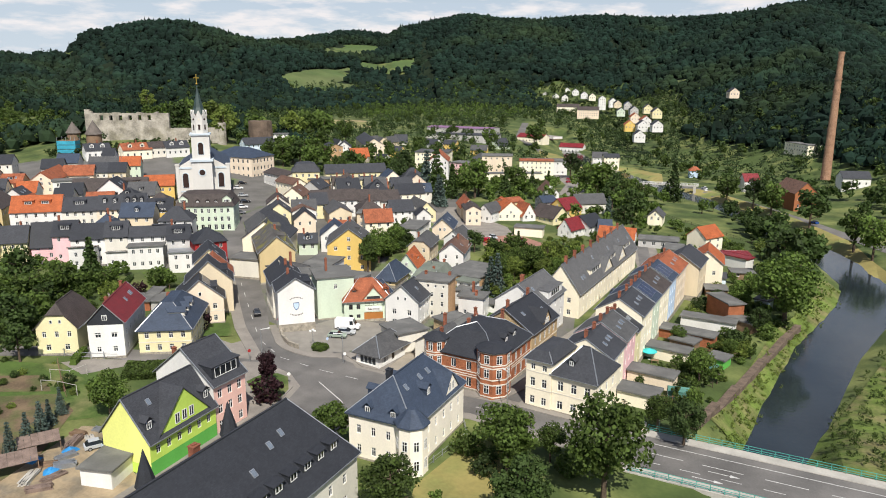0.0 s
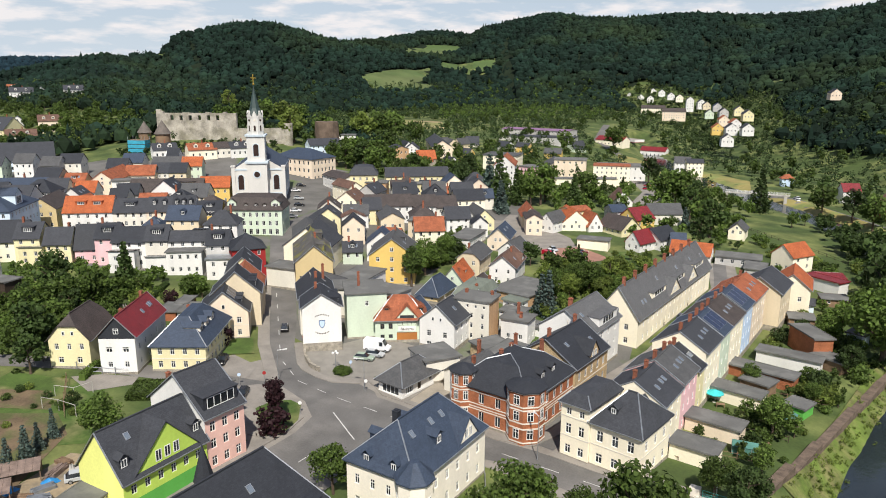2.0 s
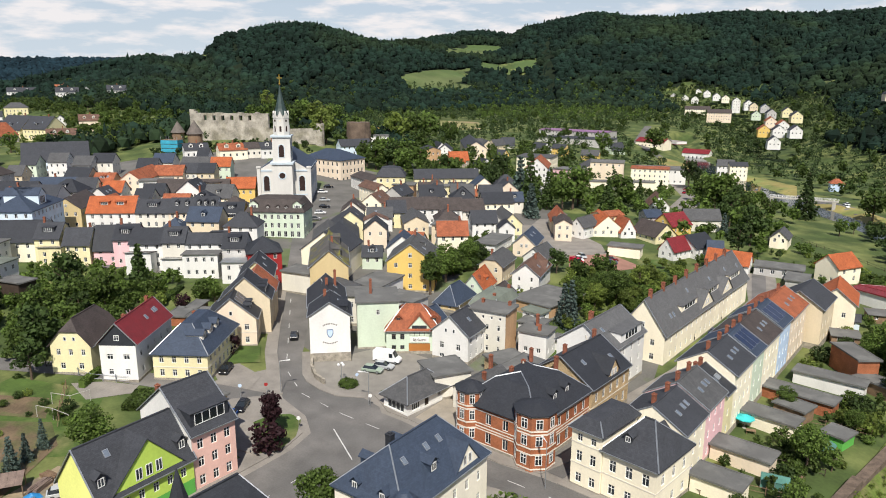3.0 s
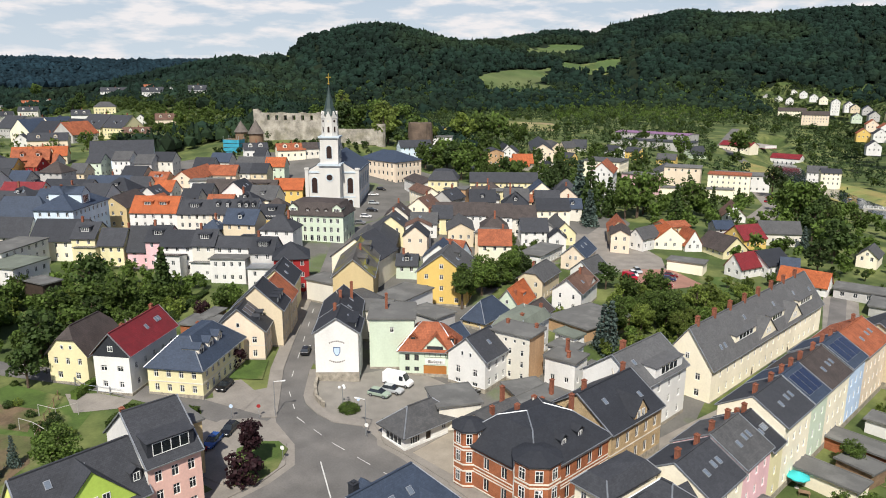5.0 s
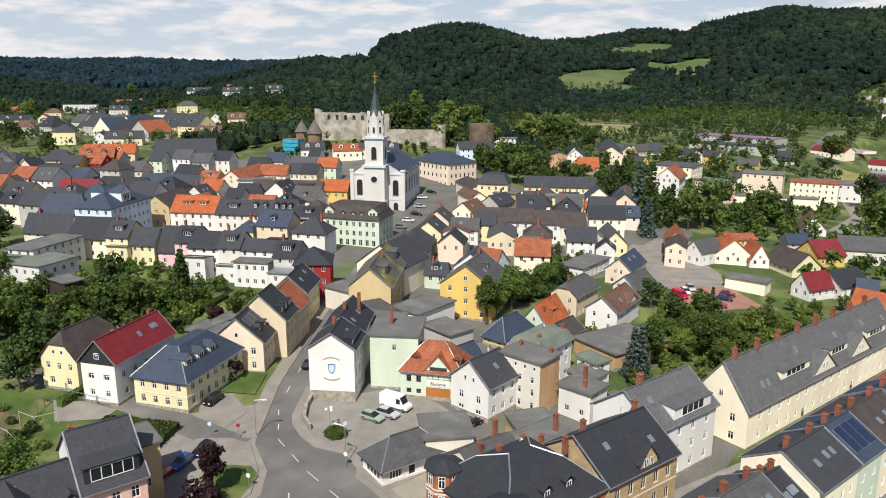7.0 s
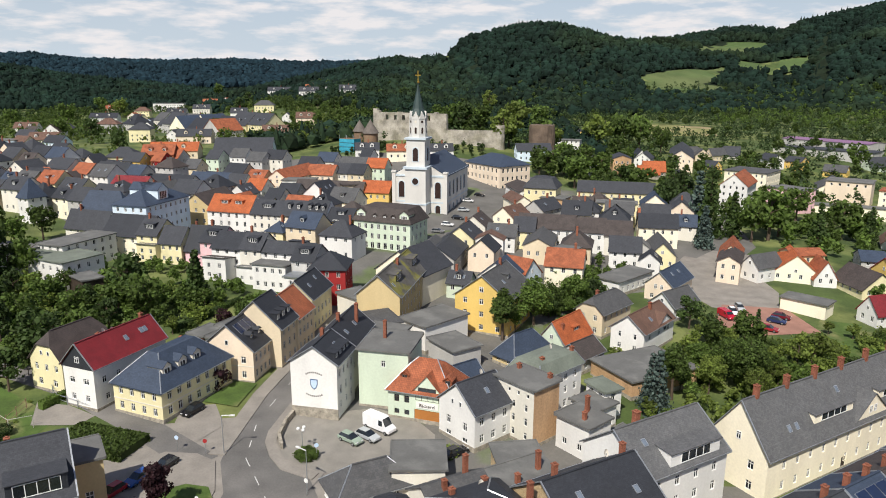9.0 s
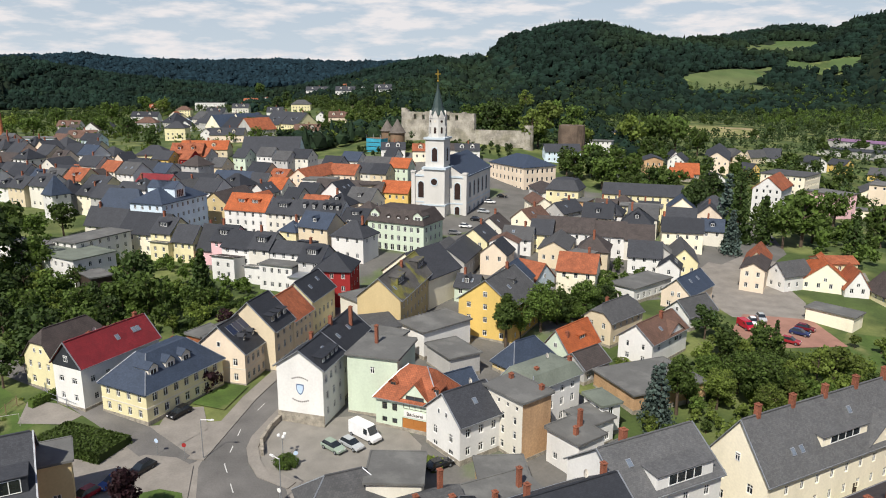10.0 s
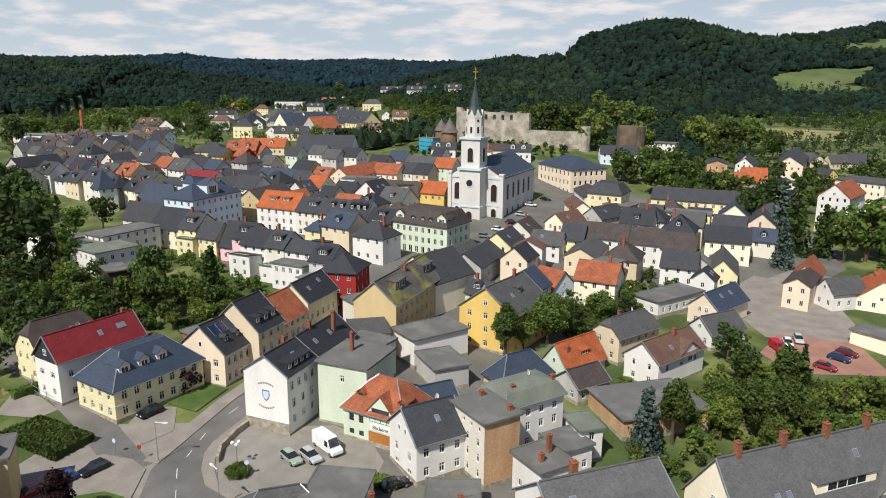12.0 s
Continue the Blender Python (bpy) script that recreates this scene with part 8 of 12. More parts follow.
house_336 = House("house", -458.6, 57.6, -145.0, 11.0, 9.0, 12.2, 17.1, 20.7, "pale yellow house of the upper town with a slate roof", PALEY, SLATE, "gable",
    {'l': [(4, 0.9, 1.35, 0.85), (4, 0.9, 1.35, 3.3)], 'a': [(3, 0.9, 1.35, 0.85), (3, 0.9, 1.35, 3.3), (1, 0.8, 1.0, 5.26)]}, plinth=None, gutter=False)
house_337 = House("house", -550.3, 119.5, -143.0, 14.0, 9.0, 11.3, 18.2, 21.8, "white house of the upper town with a slate roof", WHITE, SLATE, "gable",
    {'l': [(5, 0.9, 1.35, 0.85), (5, 0.9, 1.35, 4.31)], 'a': [(3, 0.9, 1.35, 0.85), (3, 0.9, 1.35, 4.31), (1, 0.8, 1.0, 7.28)]}, plinth=None, gutter=False)
house_338 = House("house", -643.8, 129.2, -146.5, 12.0, 9.0, 9.7, 14.7, 18.3, "white house of the upper town with a brown roof", WHITE, UMBER, "gable",
    {'l': [(4, 0.9, 1.35, 0.85), (4, 0.9, 1.35, 3.32)], 'a': [(3, 0.9, 1.35, 0.85), (3, 0.9, 1.35, 3.32), (1, 0.8, 1.0, 5.3)]}, plinth=None, gutter=False)
house_339 = House("house", -480.0, 127.1, -144.5, 10.0, 9.0, 12.1, 17.0, 20.6, "off-white house of the upper town with a pale tiled roof", OFFWHITE, GREYR, "gable",
    {'l': [(3, 0.9, 1.35, 0.85), (3, 0.9, 1.35, 3.31)], 'a': [(3, 0.9, 1.35, 0.85), (3, 0.9, 1.35, 3.31), (1, 0.8, 1.0, 5.27)]}, plinth=None, gutter=False)
house_340 = House("house", -475.6, 129.3, -142.5, 13.0, 9.0, 12.1, 19.0, 22.6, "pale blue house of the upper town with a slate roof", LBLUE, DSLATE, "gable",
    {'l': [(4, 0.9, 1.35, 0.85), (4, 0.9, 1.35, 4.31)], 'a': [(3, 0.9, 1.35, 0.85), (3, 0.9, 1.35, 4.31), (1, 0.8, 1.0, 7.26)]}, plinth=None, gutter=False)
house_341 = House("house", -516.0, 114.4, -146.0, 11.0, 9.0, 11.7, 16.6, 20.2, "peach house of the upper town with a brown roof", PEACH, BROWNR, "gable",
    {'l': [(4, 0.9, 1.35, 0.85), (4, 0.9, 1.35, 3.31)], 'a': [(3, 0.9, 1.35, 0.85), (3, 0.9, 1.35, 3.31), (1, 0.8, 1.0, 5.27)]}, plinth=None, gutter=False)


# ---- church ----
DARKWIN = mat("dark brown church window", (0.035, 0.02, 0.017), 0.6, 0.2, 1, 6, 0, spec=0.2)
BLUETRIM = plaster("pale blue trim", (0.5, 0.57, 0.62))
CHURCHWHITE = plaster("church white", (0.6, 0.585, 0.55))


def arch_points(w, h, n=8, ox=0.0, oz=0.0):
    r = w / 2
    return [(ox - r, oz), (ox + r, oz)] + [(ox + r * math.cos(math.pi * i / n), oz + h - r + r * math.sin(math.pi * i / n)) for i in range(n + 1)]


def arch_window(parent, m, w, h, surround=BLUETRIM):
    """A round-arched window: a moulded surround and a dark pane set back in it."""
    bm = bmesh.new()
    o, i = arch_points(w + 0.5, h + 0.35, oz=-0.1), arch_points(w, h)
    q = [[bm.verts.new((x, y, z)) for x, z in pts] for pts, y in ((o, 0.0), (o, -0.16), (i, -0.16), (i, 0.06))]
    k = len(o)
    for a, b in zip(q, q[1:]):
        for j in range(k):
            bm.faces.new((a[j], a[(j + 1) % k], b[(j + 1) % k], b[j]))
    ob = part("arched_window", bm, surround, parent)
    ob.matrix_basis = m
    bm = bmesh.new()
    bm.faces.new([bm.verts.new((x, 0.0, z)) for x, z in i])
    bmesh.ops.translate(bm, verts=bm.verts, vec=(0, -0.05, 0))
    part("pane", bm, DARKWIN, ob)
    return ob


def side_pose(turn, u, d, z):
    return Matrix.Rotation(radians(turn), 4, "Z") @ Matrix.Translation((u, -d, z))


def church():
    ch = root("church", pose(-216.0, 220.3, 6.0, 0, 0, 131), "white classicist church with a tall square tower", "church")
    HOUSES.append((-230, 236, 24, 14, radians(131)))
    bm = bmesh.new()
    box(bm, 1.5, -9.9, -3, 36, 9.9, 15.6)
    q = [bm.verts.new(p) for p in ((1.5, -9.9, 15.6), (1.5, 9.9, 15.6), (1.5, 0, 21.6))]
    bm.faces.new(q)
    q = [bm.verts.new(p) for p in ((36, -9.9, 15.6), (36, 9.9, 15.6), (36, 0, 21.6))]
    bm.faces.new(q)
    part("nave_wall", bm, CHURCHWHITE, ch)
    bm = bmesh.new()
    for s in (1, -1):
        prism(bm, [(2.0, 0, 21.9), (36.5, 0, 21.9), (36.5, -s * 10.4, 15.5), (2.0, -s * 10.4, 15.5)][::s], 0.25)
    part("nave_roof", bm, BSLATE, ch, "blue-grey slate nave roof")
    for y in (-9.9, 9.9):
        bm = bmesh.new()
        box(bm, 0.9, y - 0.7, -3, 2.3, y + 0.7, 16.4)
        box(bm, 0.7, y - 0.9, 16.4, 2.5, y + 0.9, 17.0)
        part("corner_pier", bm, CHURCHWHITE, ch)
    for z0, z1, o in ((5.4, 5.9, 0.12), (15.0, 15.7, 0.25)):
        bm = bmesh.new()
        box(bm, 1.5 - o, -9.9 - o, z0, 36 + o, 9.9 + o, z1)
        part("cornice", bm, BLUETRIM, ch)
    bm = bmesh.new()
    for z0, z1, h in ((-3, 5.4, 4.05), (5.9, 18.4, 3.9), (19.0, 28.9, 3.45)):
        box(bm, -h, -h, z0, h, h, z1)
    part("tower", bm, CHURCHWHITE, ch)
    for z0, z1, h in ((5.4, 5.9, 4.3), (18.4, 19.2, 4.5), (28.9, 29.6, 4.0)):
        bm = bmesh.new()
        box(bm, -h, -h, z0, h, h, z1)
        part("tower_cornice", bm, BLUETRIM, ch)
    # upper octagon with gables, spire and cross
    bm = bmesh.new()
    ring(bm, 3.3, 29.6, 3.15, 36.6, 8, turn=math.pi / 8)
    part("lantern", bm, CHURCHWHITE, ch)
    for i in range(8):
        a = math.pi / 4 * i
        m = Matrix.Rotation(a, 4, "Z")
        bm = bmesh.new()
        q = [bm.verts.new(m @ Vector(p)) for p in ((3.05, -1.25, 36.2), (3.05, 1.25, 36.2), (3.05, 0, 38.9), (1.0, 0, 38.9))]
        bm.faces.new((q[0], q[1], q[2])), bm.faces.new((q[0], q[2], q[3])), bm.faces.new((q[1], q[3], q[2]))
        part("lantern_gable", bm, CHURCHWHITE, ch)
        arch_window(ch, Matrix.Rotation(a + math.pi / 2, 4, "Z") @ Matrix.Translation((0, -2.98, 31.0)), 0.8, 2.2, CHURCHWHITE)
        bm = bmesh.new()
        ring(bm, 0.42, 0, 0.42, 0.1, 12)
        o = part("clock_face", bm, DARKWIN if i % 2 else CAP, ch)
        o.matrix_basis = Matrix.Rotation(a, 4, "Z") @ Matrix.Translation((2.95, 0, 35.2)) @ Matrix.Rotation(math.pi / 2, 4, "Y")
    bm = bmesh.new()
    ring(bm, 3.2, 37.4, 2.0, 39.8, 8, turn=math.pi / 8, cap=False)
    ring(bm, 2.0, 39.8, 0.75, 45.0, 8, turn=math.pi / 8, cap=False)
    ring(bm, 0.75, 45.0, 0.1, 48.6, 8, turn=math.pi / 8)
    part("spire", bm, mat("green-tinged spire slate", (0.03, 0.052, 0.05), 0.6, 0.2, 0.6, 4.0, 0.2), ch, "dark slate spire with a green tinge")
    bm = bmesh.new()
    bmesh.ops.create_uvsphere(bm, u_segments=10, v_segments=6, radius=0.42, matrix=Matrix.Translation((0, 0, 49.0)))
    part("ball", bm, GOLD, ch)
    bm = bmesh.new()
    lattice(bm, [-1.0, -0.13, 0.13, 1.0], [49.3, 51.2, 51.5, 52.8], lambda i, j: i == 1 or j == 1, -0.1, 0.1)
    o = part("cross", bm, GOLD, ch, "gilded cross")
    o.matrix_basis = Matrix.Rotation(math.pi / 2, 4, "Z")
    # openings: side turn -90 faces the square
    for y in (-7.0, 7.0):
        arch_window(ch, side_pose(-90, -y, -1.5, 7.2), 2.2, 6.0)
        arch_window(ch, side_pose(-90, -y, -1.5, 1.6), 1.8, 3.0)
    arch_window(ch, side_pose(-90, 0, 4.06, 0.2), 2.2, 3.9)
    for t in (-90, 0, 90, 180):
        arch_window(ch, side_pose(t, 0, 3.46, 21.2), 2.0, 4.8)
    bm = bmesh.new()
    ring(bm, 1.55, 0, 1.55, 0.14, 20)
    o = part("rose_window", bm, BLUETRIM, ch)
    o.matrix_basis = Matrix.Translation((-3.92, 0, 14.0)) @ Matrix.Rotation(-math.pi / 2, 4, "Y")
    bm = bmesh.new()
    ring(bm, 1.15, 0.1, 1.15, 0.18, 20)
    p = part("rose_pane", bm, DARKWIN, o)
    for t in (0, 180):
        for i in range(5):
            u = 7.2 + i * 5.6
            uu = u if t == 0 else -u
            arch_window(ch, side_pose(t, uu, 9.92, 7.4), 1.7, 5.6)
            arch_window(ch, side_pose(t, uu, 9.92, 1.8), 1.3, 2.4)


church()
green_hall = House("corner_house", -187.0, 192.2, 33, 19.5, 12.5, 4.2, 13.6, 18.4, "mint green corner house with a brown mansard roof", MINT, UMBER, "mansard",
                   {"r": [(8, 1.2, 2.0, 0.6), (8, 1.0, 1.7, 3.7), (8, 1.0, 1.6, 6.7)], "b": [(4, 1.2, 2.0, 0.6), (4, 1.0, 1.7, 3.7), (4, 1.0, 1.6, 6.7)]}, inset=1.8, plinth=None)
green_hall.dormer(-0.75, 0.95, -1, 3.0, 2.2, "gable", MINT).dormer(0.78, 0.95, -1, 3.0, 2.2, "gable", MINT).dormer(-0.25, 0.95, -1, 1.2, 1.5).dormer(0.1, 0.95, -1, 1.2, 1.5).dormer(0.4, 0.95, -1, 1.2, 1.5)
school = House("school", -250.0, 283.0, 180, 26, 17, 8.0, 19.4, 23.5, "pale ochre three-storey school with a slate hipped roof", PEACH, BSLATE, "hip",
               {"l": [(8, 1.1, 1.9, 1.0), (8, 1.1, 1.9, 4.7), (8, 1.1, 1.9, 8.3)], "a": [(6, 1.1, 1.9, 1.0), (6, 1.1, 1.9, 4.7), (6, 1.1, 1.9, 8.3)]}, plinth=None)

# coat of arms on the gable
for nm, z, r, m in (("shield", 6.6, 0.66, BLUE), ("shield_border", 6.6, 0.85, plaster("shield blue", (0.08, 0.13, 0.24)))):
    bm = bmesh.new()
    d = 0.05 if nm == "shield" else 0.02
    pts = [(-r * 0.8, r), (r * 0.8, r), (r * 0.8, -0.1 * r), (0.45 * r, -0.9 * r), (0, -1.25 * r), (-0.45 * r, -0.9 * r), (-r * 0.8, -0.1 * r)]
    a = [bm.verts.new((-4.2 - d, -x, z + zz)) for x, zz in pts]
    b = [bm.verts.new((-4.19, -x, z + zz)) for x, zz in pts]
    bm.faces.new(a)
    for i in range(len(a)):
        bm.faces.new((a[i], a[(i + 1) % len(a)], b[(i + 1) % len(a)], b[i]))
    part(nm, bm, m, house_9.root)
for z, s in ((8.3, 1), (4.7, -1)):
    for i in range(9):
        bm = bmesh.new()
        u = (i - 4) * 0.34
        zz = z + s * (0.35 - 0.022 * (i - 4) ** 2)
        box(bm, -4.21, u - 0.1, zz - 0.14, -4.17, u + 0.1, zz + 0.14)
        part("letter_bar", bm, DFRAME, house_9.root)
cur = bpy.data.curves.new("sign_text", "FONT")
cur.body, cur.size, cur.extrude, cur.align_x = "Bäckerei", 0.85, 0.02, "CENTER"
txt = new("lettering", cur)
txt.data.materials.append(DFRAME)
txt.parent, txt.matrix_basis = bakery.root, Matrix.Translation((1.4, -4.43, 2.9)) @ Matrix.Rotation(math.pi / 2, 4, "X")


# ---- castle ruin ----
def castle():
    a, b = Vector((-357, 278)), Vector((-318, 301.5))
    d = b - a
    ang = math.degrees(math.atan2(d.y, d.x))
    us = [0, 3, 4.6] + [v for i in range(6) for v in (8 + i * 5.2, 9.8 + i * 5.2)] + [d.length]
    zs = [-3, 3, 9.6, 12.4, 13.6]
    bm = bmesh.new()
    lattice(bm, us, zs, lambda i, j: not (j == 2 and i % 2 == 1 and i > 1), -1.1, 1.1)
    for i, (u0, u1, h) in enumerate(((0, 2.6, 15.6), (2.6, 4.0, 14.6), (15, 19, 14.0), (28, 31, 14.2), (38, 40, 14.3))):
        box(bm, u0, -1.1, 13.2, u1, 1.1, h)
    bmesh.ops.subdivide_edges(bm, edges=bm.edges, cuts=2, use_grid_fill=True)
    for v in bm.verts:
        v.co += Vector((0, 0.18, 0.16)) * noise.noise(v.co * 0.6)
    thing("castle_wall", bm, OLDWALL, pose(a.x, a.y, 24, 0, 0, ang), "ruined pale stone castle wall with empty windows", "ruin")
    p, q = Vector((-319, 300)), Vector((-302, 324))
    d = q - p
    bm = bmesh.new()
    box(bm, 0, -0.9, -4, d.length, 0.9, 5.0)
    bmesh.ops.subdivide_edges(bm, edges=bm.edges, cuts=5, use_grid_fill=True)
    for v in bm.verts:
        v.co += Vector((0, 0.25, 0.35)) * noise.noise(v.co * 0.5)
    thing("curtain_wall", bm, OLDWALL, pose(p.x, p.y, 24, 0, 0, math.degrees(math.atan2(d.y, d.x))), "low weathered castle curtain wall", "ruin")
    for x, y, r, z1, m, lab in ((-302, 325, 3.0, 9.5, OLDWALL, "broken round stone tower of the castle"), (-287, 342, 7.2, 10.2, mat("brown bastion stone", (0.13, 0.095, 0.07), 0.95, 0.35, 0.3, 2.0, 0.6), "overgrown round castle bastion of brown stone")):
        bm = bmesh.new()
        ring(bm, r, -5, r * 0.95, z1, 20)
        bmesh.ops.subdivide_edges(bm, edges=bm.edges, cuts=2, use_grid_fill=True)
        for v in bm.verts:
            v.co += v.co.normalized() * 0.5 * noise.noise(v.co * 0.7)
        thing("ruined_tower", bm, m, pose(x, y, 22), lab, "ruin")
    for x, y, r, h in ((-354, 267, 3.3, 7.4), (-331.5, 262, 3.8, 8.0)):
        t = root("round_tower", pose(x, y, 20.0), "round brick castle tower with a conical roof", "tower")
        bm = bmesh.new()
        ring(bm, r, -6, r, h, 20)
        part("tower_wall", bm, plaster("tower brown", (0.21, 0.14, 0.09), 0.25), t)
        bm = bmesh.new()
        ring(bm, r + 0.7, h, 0.05, h + r * 1.9, 20)
        part("conical_roof", bm, mat("cone shingles", (0.13, 0.112, 0.098), 0.85, 0.2, 0.8, 4.0, 0.3), t)
    s = root("scaffold", pose(-344, 256, 16.0, 0, 0, 30), "building scaffold wrapped in blue netting", "scaffold")
    for x in (-4.5, 0, 4.5):
        for y in (-3, 3):
            bm = bmesh.new()
            box(bm, x - 0.08, y - 0.08, -4, x + 0.08, y + 0.08, 10.5)
            part("standard", bm, ZINC, s)
    net = mat("blue netting", (0.04, 0.3, 0.42), 0.7, 0.25, 0.4, 3.0, 0.2)
    for z in (0, 2.2, 4.4, 6.6):
        bm = bmesh.new()
        box(bm, -4.7, -3.3, z, 4.7, -3.2, z + 1.9)
        part("netting", bm, net, s)
        bm = bmesh.new()
        box(bm, 4.6, -3.2, z, 4.7, 3.2, z + 1.9)
        part("netting", bm, net, s)
        bm = bmesh.new()
        box(bm, -4.7, -3.1, z + 1.95, 4.7, 3.1, z + 2.05)
        part("deck", bm, WOOD, s)


castle()
# mill chimney on the far bank
bm = bmesh.new()
ring(bm, 2.3, -4, 1.25, 56, 20)
ring(bm, 1.45, 56, 1.45, 57, 20)
for z in (38, 44):
    ring(bm, 1.75, z, 1.75, z + 0.7, 20)
thing("factory_chimney", bm, courses("pale chimney brick", (0.42, 0.25, 0.16), (0.7, 0.65, 0.6), 0.3, 0.1), pose(17.5, 398, 14), "tall tapering brick factory chimney with iron bands", "chimney")
bm = bmesh.new()
ring(bm, 1.6, 0, 1.0, 24, 16)
thing("factory_chimney", bm, BRICK, pose(-560, 80, 8), "short red brick factory chimney beyond the town", "chimney")

# ---- streets ----
OLDPAVE = mat("town paving", (0.13, 0.125, 0.115), 0.92, 0.2, 0.12, 2.0, 0.2, second=(0.11, 0.14, 0.06), mask=(0.54, 0.6), mask_scale=0.035)
sheet("pavement", [(-345, 95), (-262, 112), (-205, 127), (-182, 138), (-163, 147), (-150, 150), (-112, 130), (-104, 128), (-84, 140), (-62, 132), (-58, 121), (-42, 119), (-40, 150), (-46, 176), (-57, 160), (-70, 158), (-84, 176), (-96, 178), (-112, 190), (-120, 215), (-112, 250), (-130, 300), (-160, 330), (-205, 310), (-280, 300), (-340, 250), (-380, 180)], OLDPAVE, "grey paved courts and lanes of the old town", "pavement", 0.02, 5.0)
ROAD = [(-99, 112.7), (-110.4, 121.4), (-121, 131.8), (-150, 161), (-187, 198), (-192, 240), (-203, 290), (-196, 292), (-186, 240), (-181, 203), (-146, 167.5), (-117, 138), (-105.5, 125.2), (-98, 119), (-95.7, 117.4), (-91.5, 116.6), (-87.5, 116.7), (-83, 119.5),
        (-78.3, 118.7), (-76.5, 117.2), (-71.5, 117.3), (-60, 116), (-50.8, 115.2), (-43, 115.7), (-26.5, 114.4), (-17, 114.2), (-17, 104.4), (-27, 107.0), (-47, 109.2), (-58, 107), (-66, 98), (-67, 30), (-78, 30), (-79.5, 98.4), (-81, 104.2), (-86, 107.8), (-94, 109.8)]
sheet("road", ROAD, ASPHALT, "grey asphalt street with a curving junction", "road", 0.06, 3.0)
sheet("footway", [(-112, 100), (-106, 117), (-98, 125), (-60, 122), (-16, 118), (-16, 103), (-46, 107), (-58, 106), (-64, 98), (-64, 60), (-84, 60), (-84, 92), (-100, 90)], PAVING, "pale paved ground round the crossing", "pavement", 0.035, 4.0)
sheet("side_street", strip([(-95, 107.5), (-112, 101.8), (-132, 93.8), (-160, 77), (-200, 50)], 2.7), ASPHALT, "narrow asphalt side street", "road", 0.07, 3.0)
sheet("park_road", strip([(-104, 300), (-130, 280), (-124, 262), (-112, 240)], 4.5), PAVING, "pale worn asphalt lane", "road", 0.07, 4.0)
sheet("car_park", [(-112, 240), (-126, 250), (-134, 268), (-118, 276), (-98, 262), (-88, 246), (-100, 236)], PAVING, "pale asphalt car park", "car park", 0.05, 4.0)
sheet("red_paving", [(-100, 240), (-90, 252), (-76, 244), (-84, 226), (-94, 228)], mat("red paving", (0.3, 0.16, 0.12), 0.9, 0.15), "reddish block-paved parking bays", "car park", 0.07, 4.0)
sheet("yard", [(-104.5, 126.6), (-97.4, 120.6), (-91, 118.2), (-84.6, 121), (-79.6, 128), (-78, 138), (-84, 142), (-90, 142), (-97, 138), (-99, 132)], mat("yard asphalt", (0.23, 0.215, 0.19), 0.92, 0.14), "pale asphalt forecourt before the bakery", "yard", 0.05, 4.0)
sheet("forecourt", [(-78.6, 121), (-77, 132), (-71.7, 131.5), (-68, 136), (-60.5, 134), (-60.2, 118.6), (-66, 118.4)], mat("sandy paving", (0.3, 0.265, 0.215), 0.92, 0.16), "pale sandy forecourt beside the kiosk", "yard", 0.12, 3.0)
sheet("kerb_walk", strip([(-106.5, 127.5), (-98.3, 119.8), (-95.6, 118.3), (-91.4, 117.5), (-87.6, 117.6), (-83, 120.4)], 0.9), PAVING, "pale paved footway with a kerb", "pavement", 0.2, 2.5, depth=0.3)
sheet("kerb_walk", [(-82, 121.5), (-79, 120), (-76, 118.2), (-71, 118.4), (-60.5, 117.2), (-60.5, 119), (-70.8, 119.6), (-71, 131), (-79, 132)], PAVING, "paved footway round the kiosk", "pavement", 0.2, 2.5, depth=0.3)
sheet("kerb_walk", strip([(-60.5, 117.8), (-50.5, 116.2), (-44.5, 117.2), (-42.5, 124), (-41.5, 143)], 1.3, 1.0), PAVING, "paved footway before the brick house", "pavement", 0.2, 2.5, depth=0.3)
sheet("kerb_walk", strip([(-40.5, 116.5), (-26, 115.2), (-17, 114.9)], 0.9, 1.0), PAVING, "paved footway before the cream house", "pavement", 0.2, 2.5, depth=0.3)
sheet("lane_side", [(-46.5, 143), (-34.5, 143), (-33.2, 235), (-40, 262), (-49, 262), (-41, 232), (-42, 172)], PAVING, "paved strips beside the narrow lane", "pavement", 0.04, 4.0)
sheet("lane", strip([(-42.5, 117.5), (-39.6, 145), (-38.8, 180), (-38, 232), (-45, 262)], 2.0), ASPHALT, "narrow asphalt lane between tall houses", "road", 0.08, 3.0)
sheet("kerb_walk", strip([(-96, 110.2), (-100.6, 113.9), (-111.8, 122.8), (-122.6, 133.3), (-151.6, 162.6)], 1.7, 0.9), PAVING, "paved footway along the main street", "pavement", 0.2, 2.5, depth=0.3)
sheet("kerb_walk", [(-94.5, 109.2), (-87, 106.9), (-82, 103.2), (-80.6, 98), (-80.4, 60), (-81.6, 60), (-82, 94), (-99, 90), (-101, 103.5), (-98, 107.5)], PAVING, "pale paved island and footway", "pavement", 0.2, 2.5, depth=0.3)
sheet("lawn", [(-91.0, 100.3), (-82.6, 94.3), (-80.6, 96.6), (-81.9, 101.7), (-85.4, 106.1), (-88.3, 106.4), (-90.7, 103.9)], LAWN, "small green lawn on the traffic island", "lawn", 0.26, 2.5)
sheet("parking_bay", [(-107.6, 106), (-101.6, 108.2), (-104.6, 113.6), (-112.6, 114.6), (-114.6, 109.4)], PAVING, "grey paved parking bay", "car park", 0.1, 3.0)
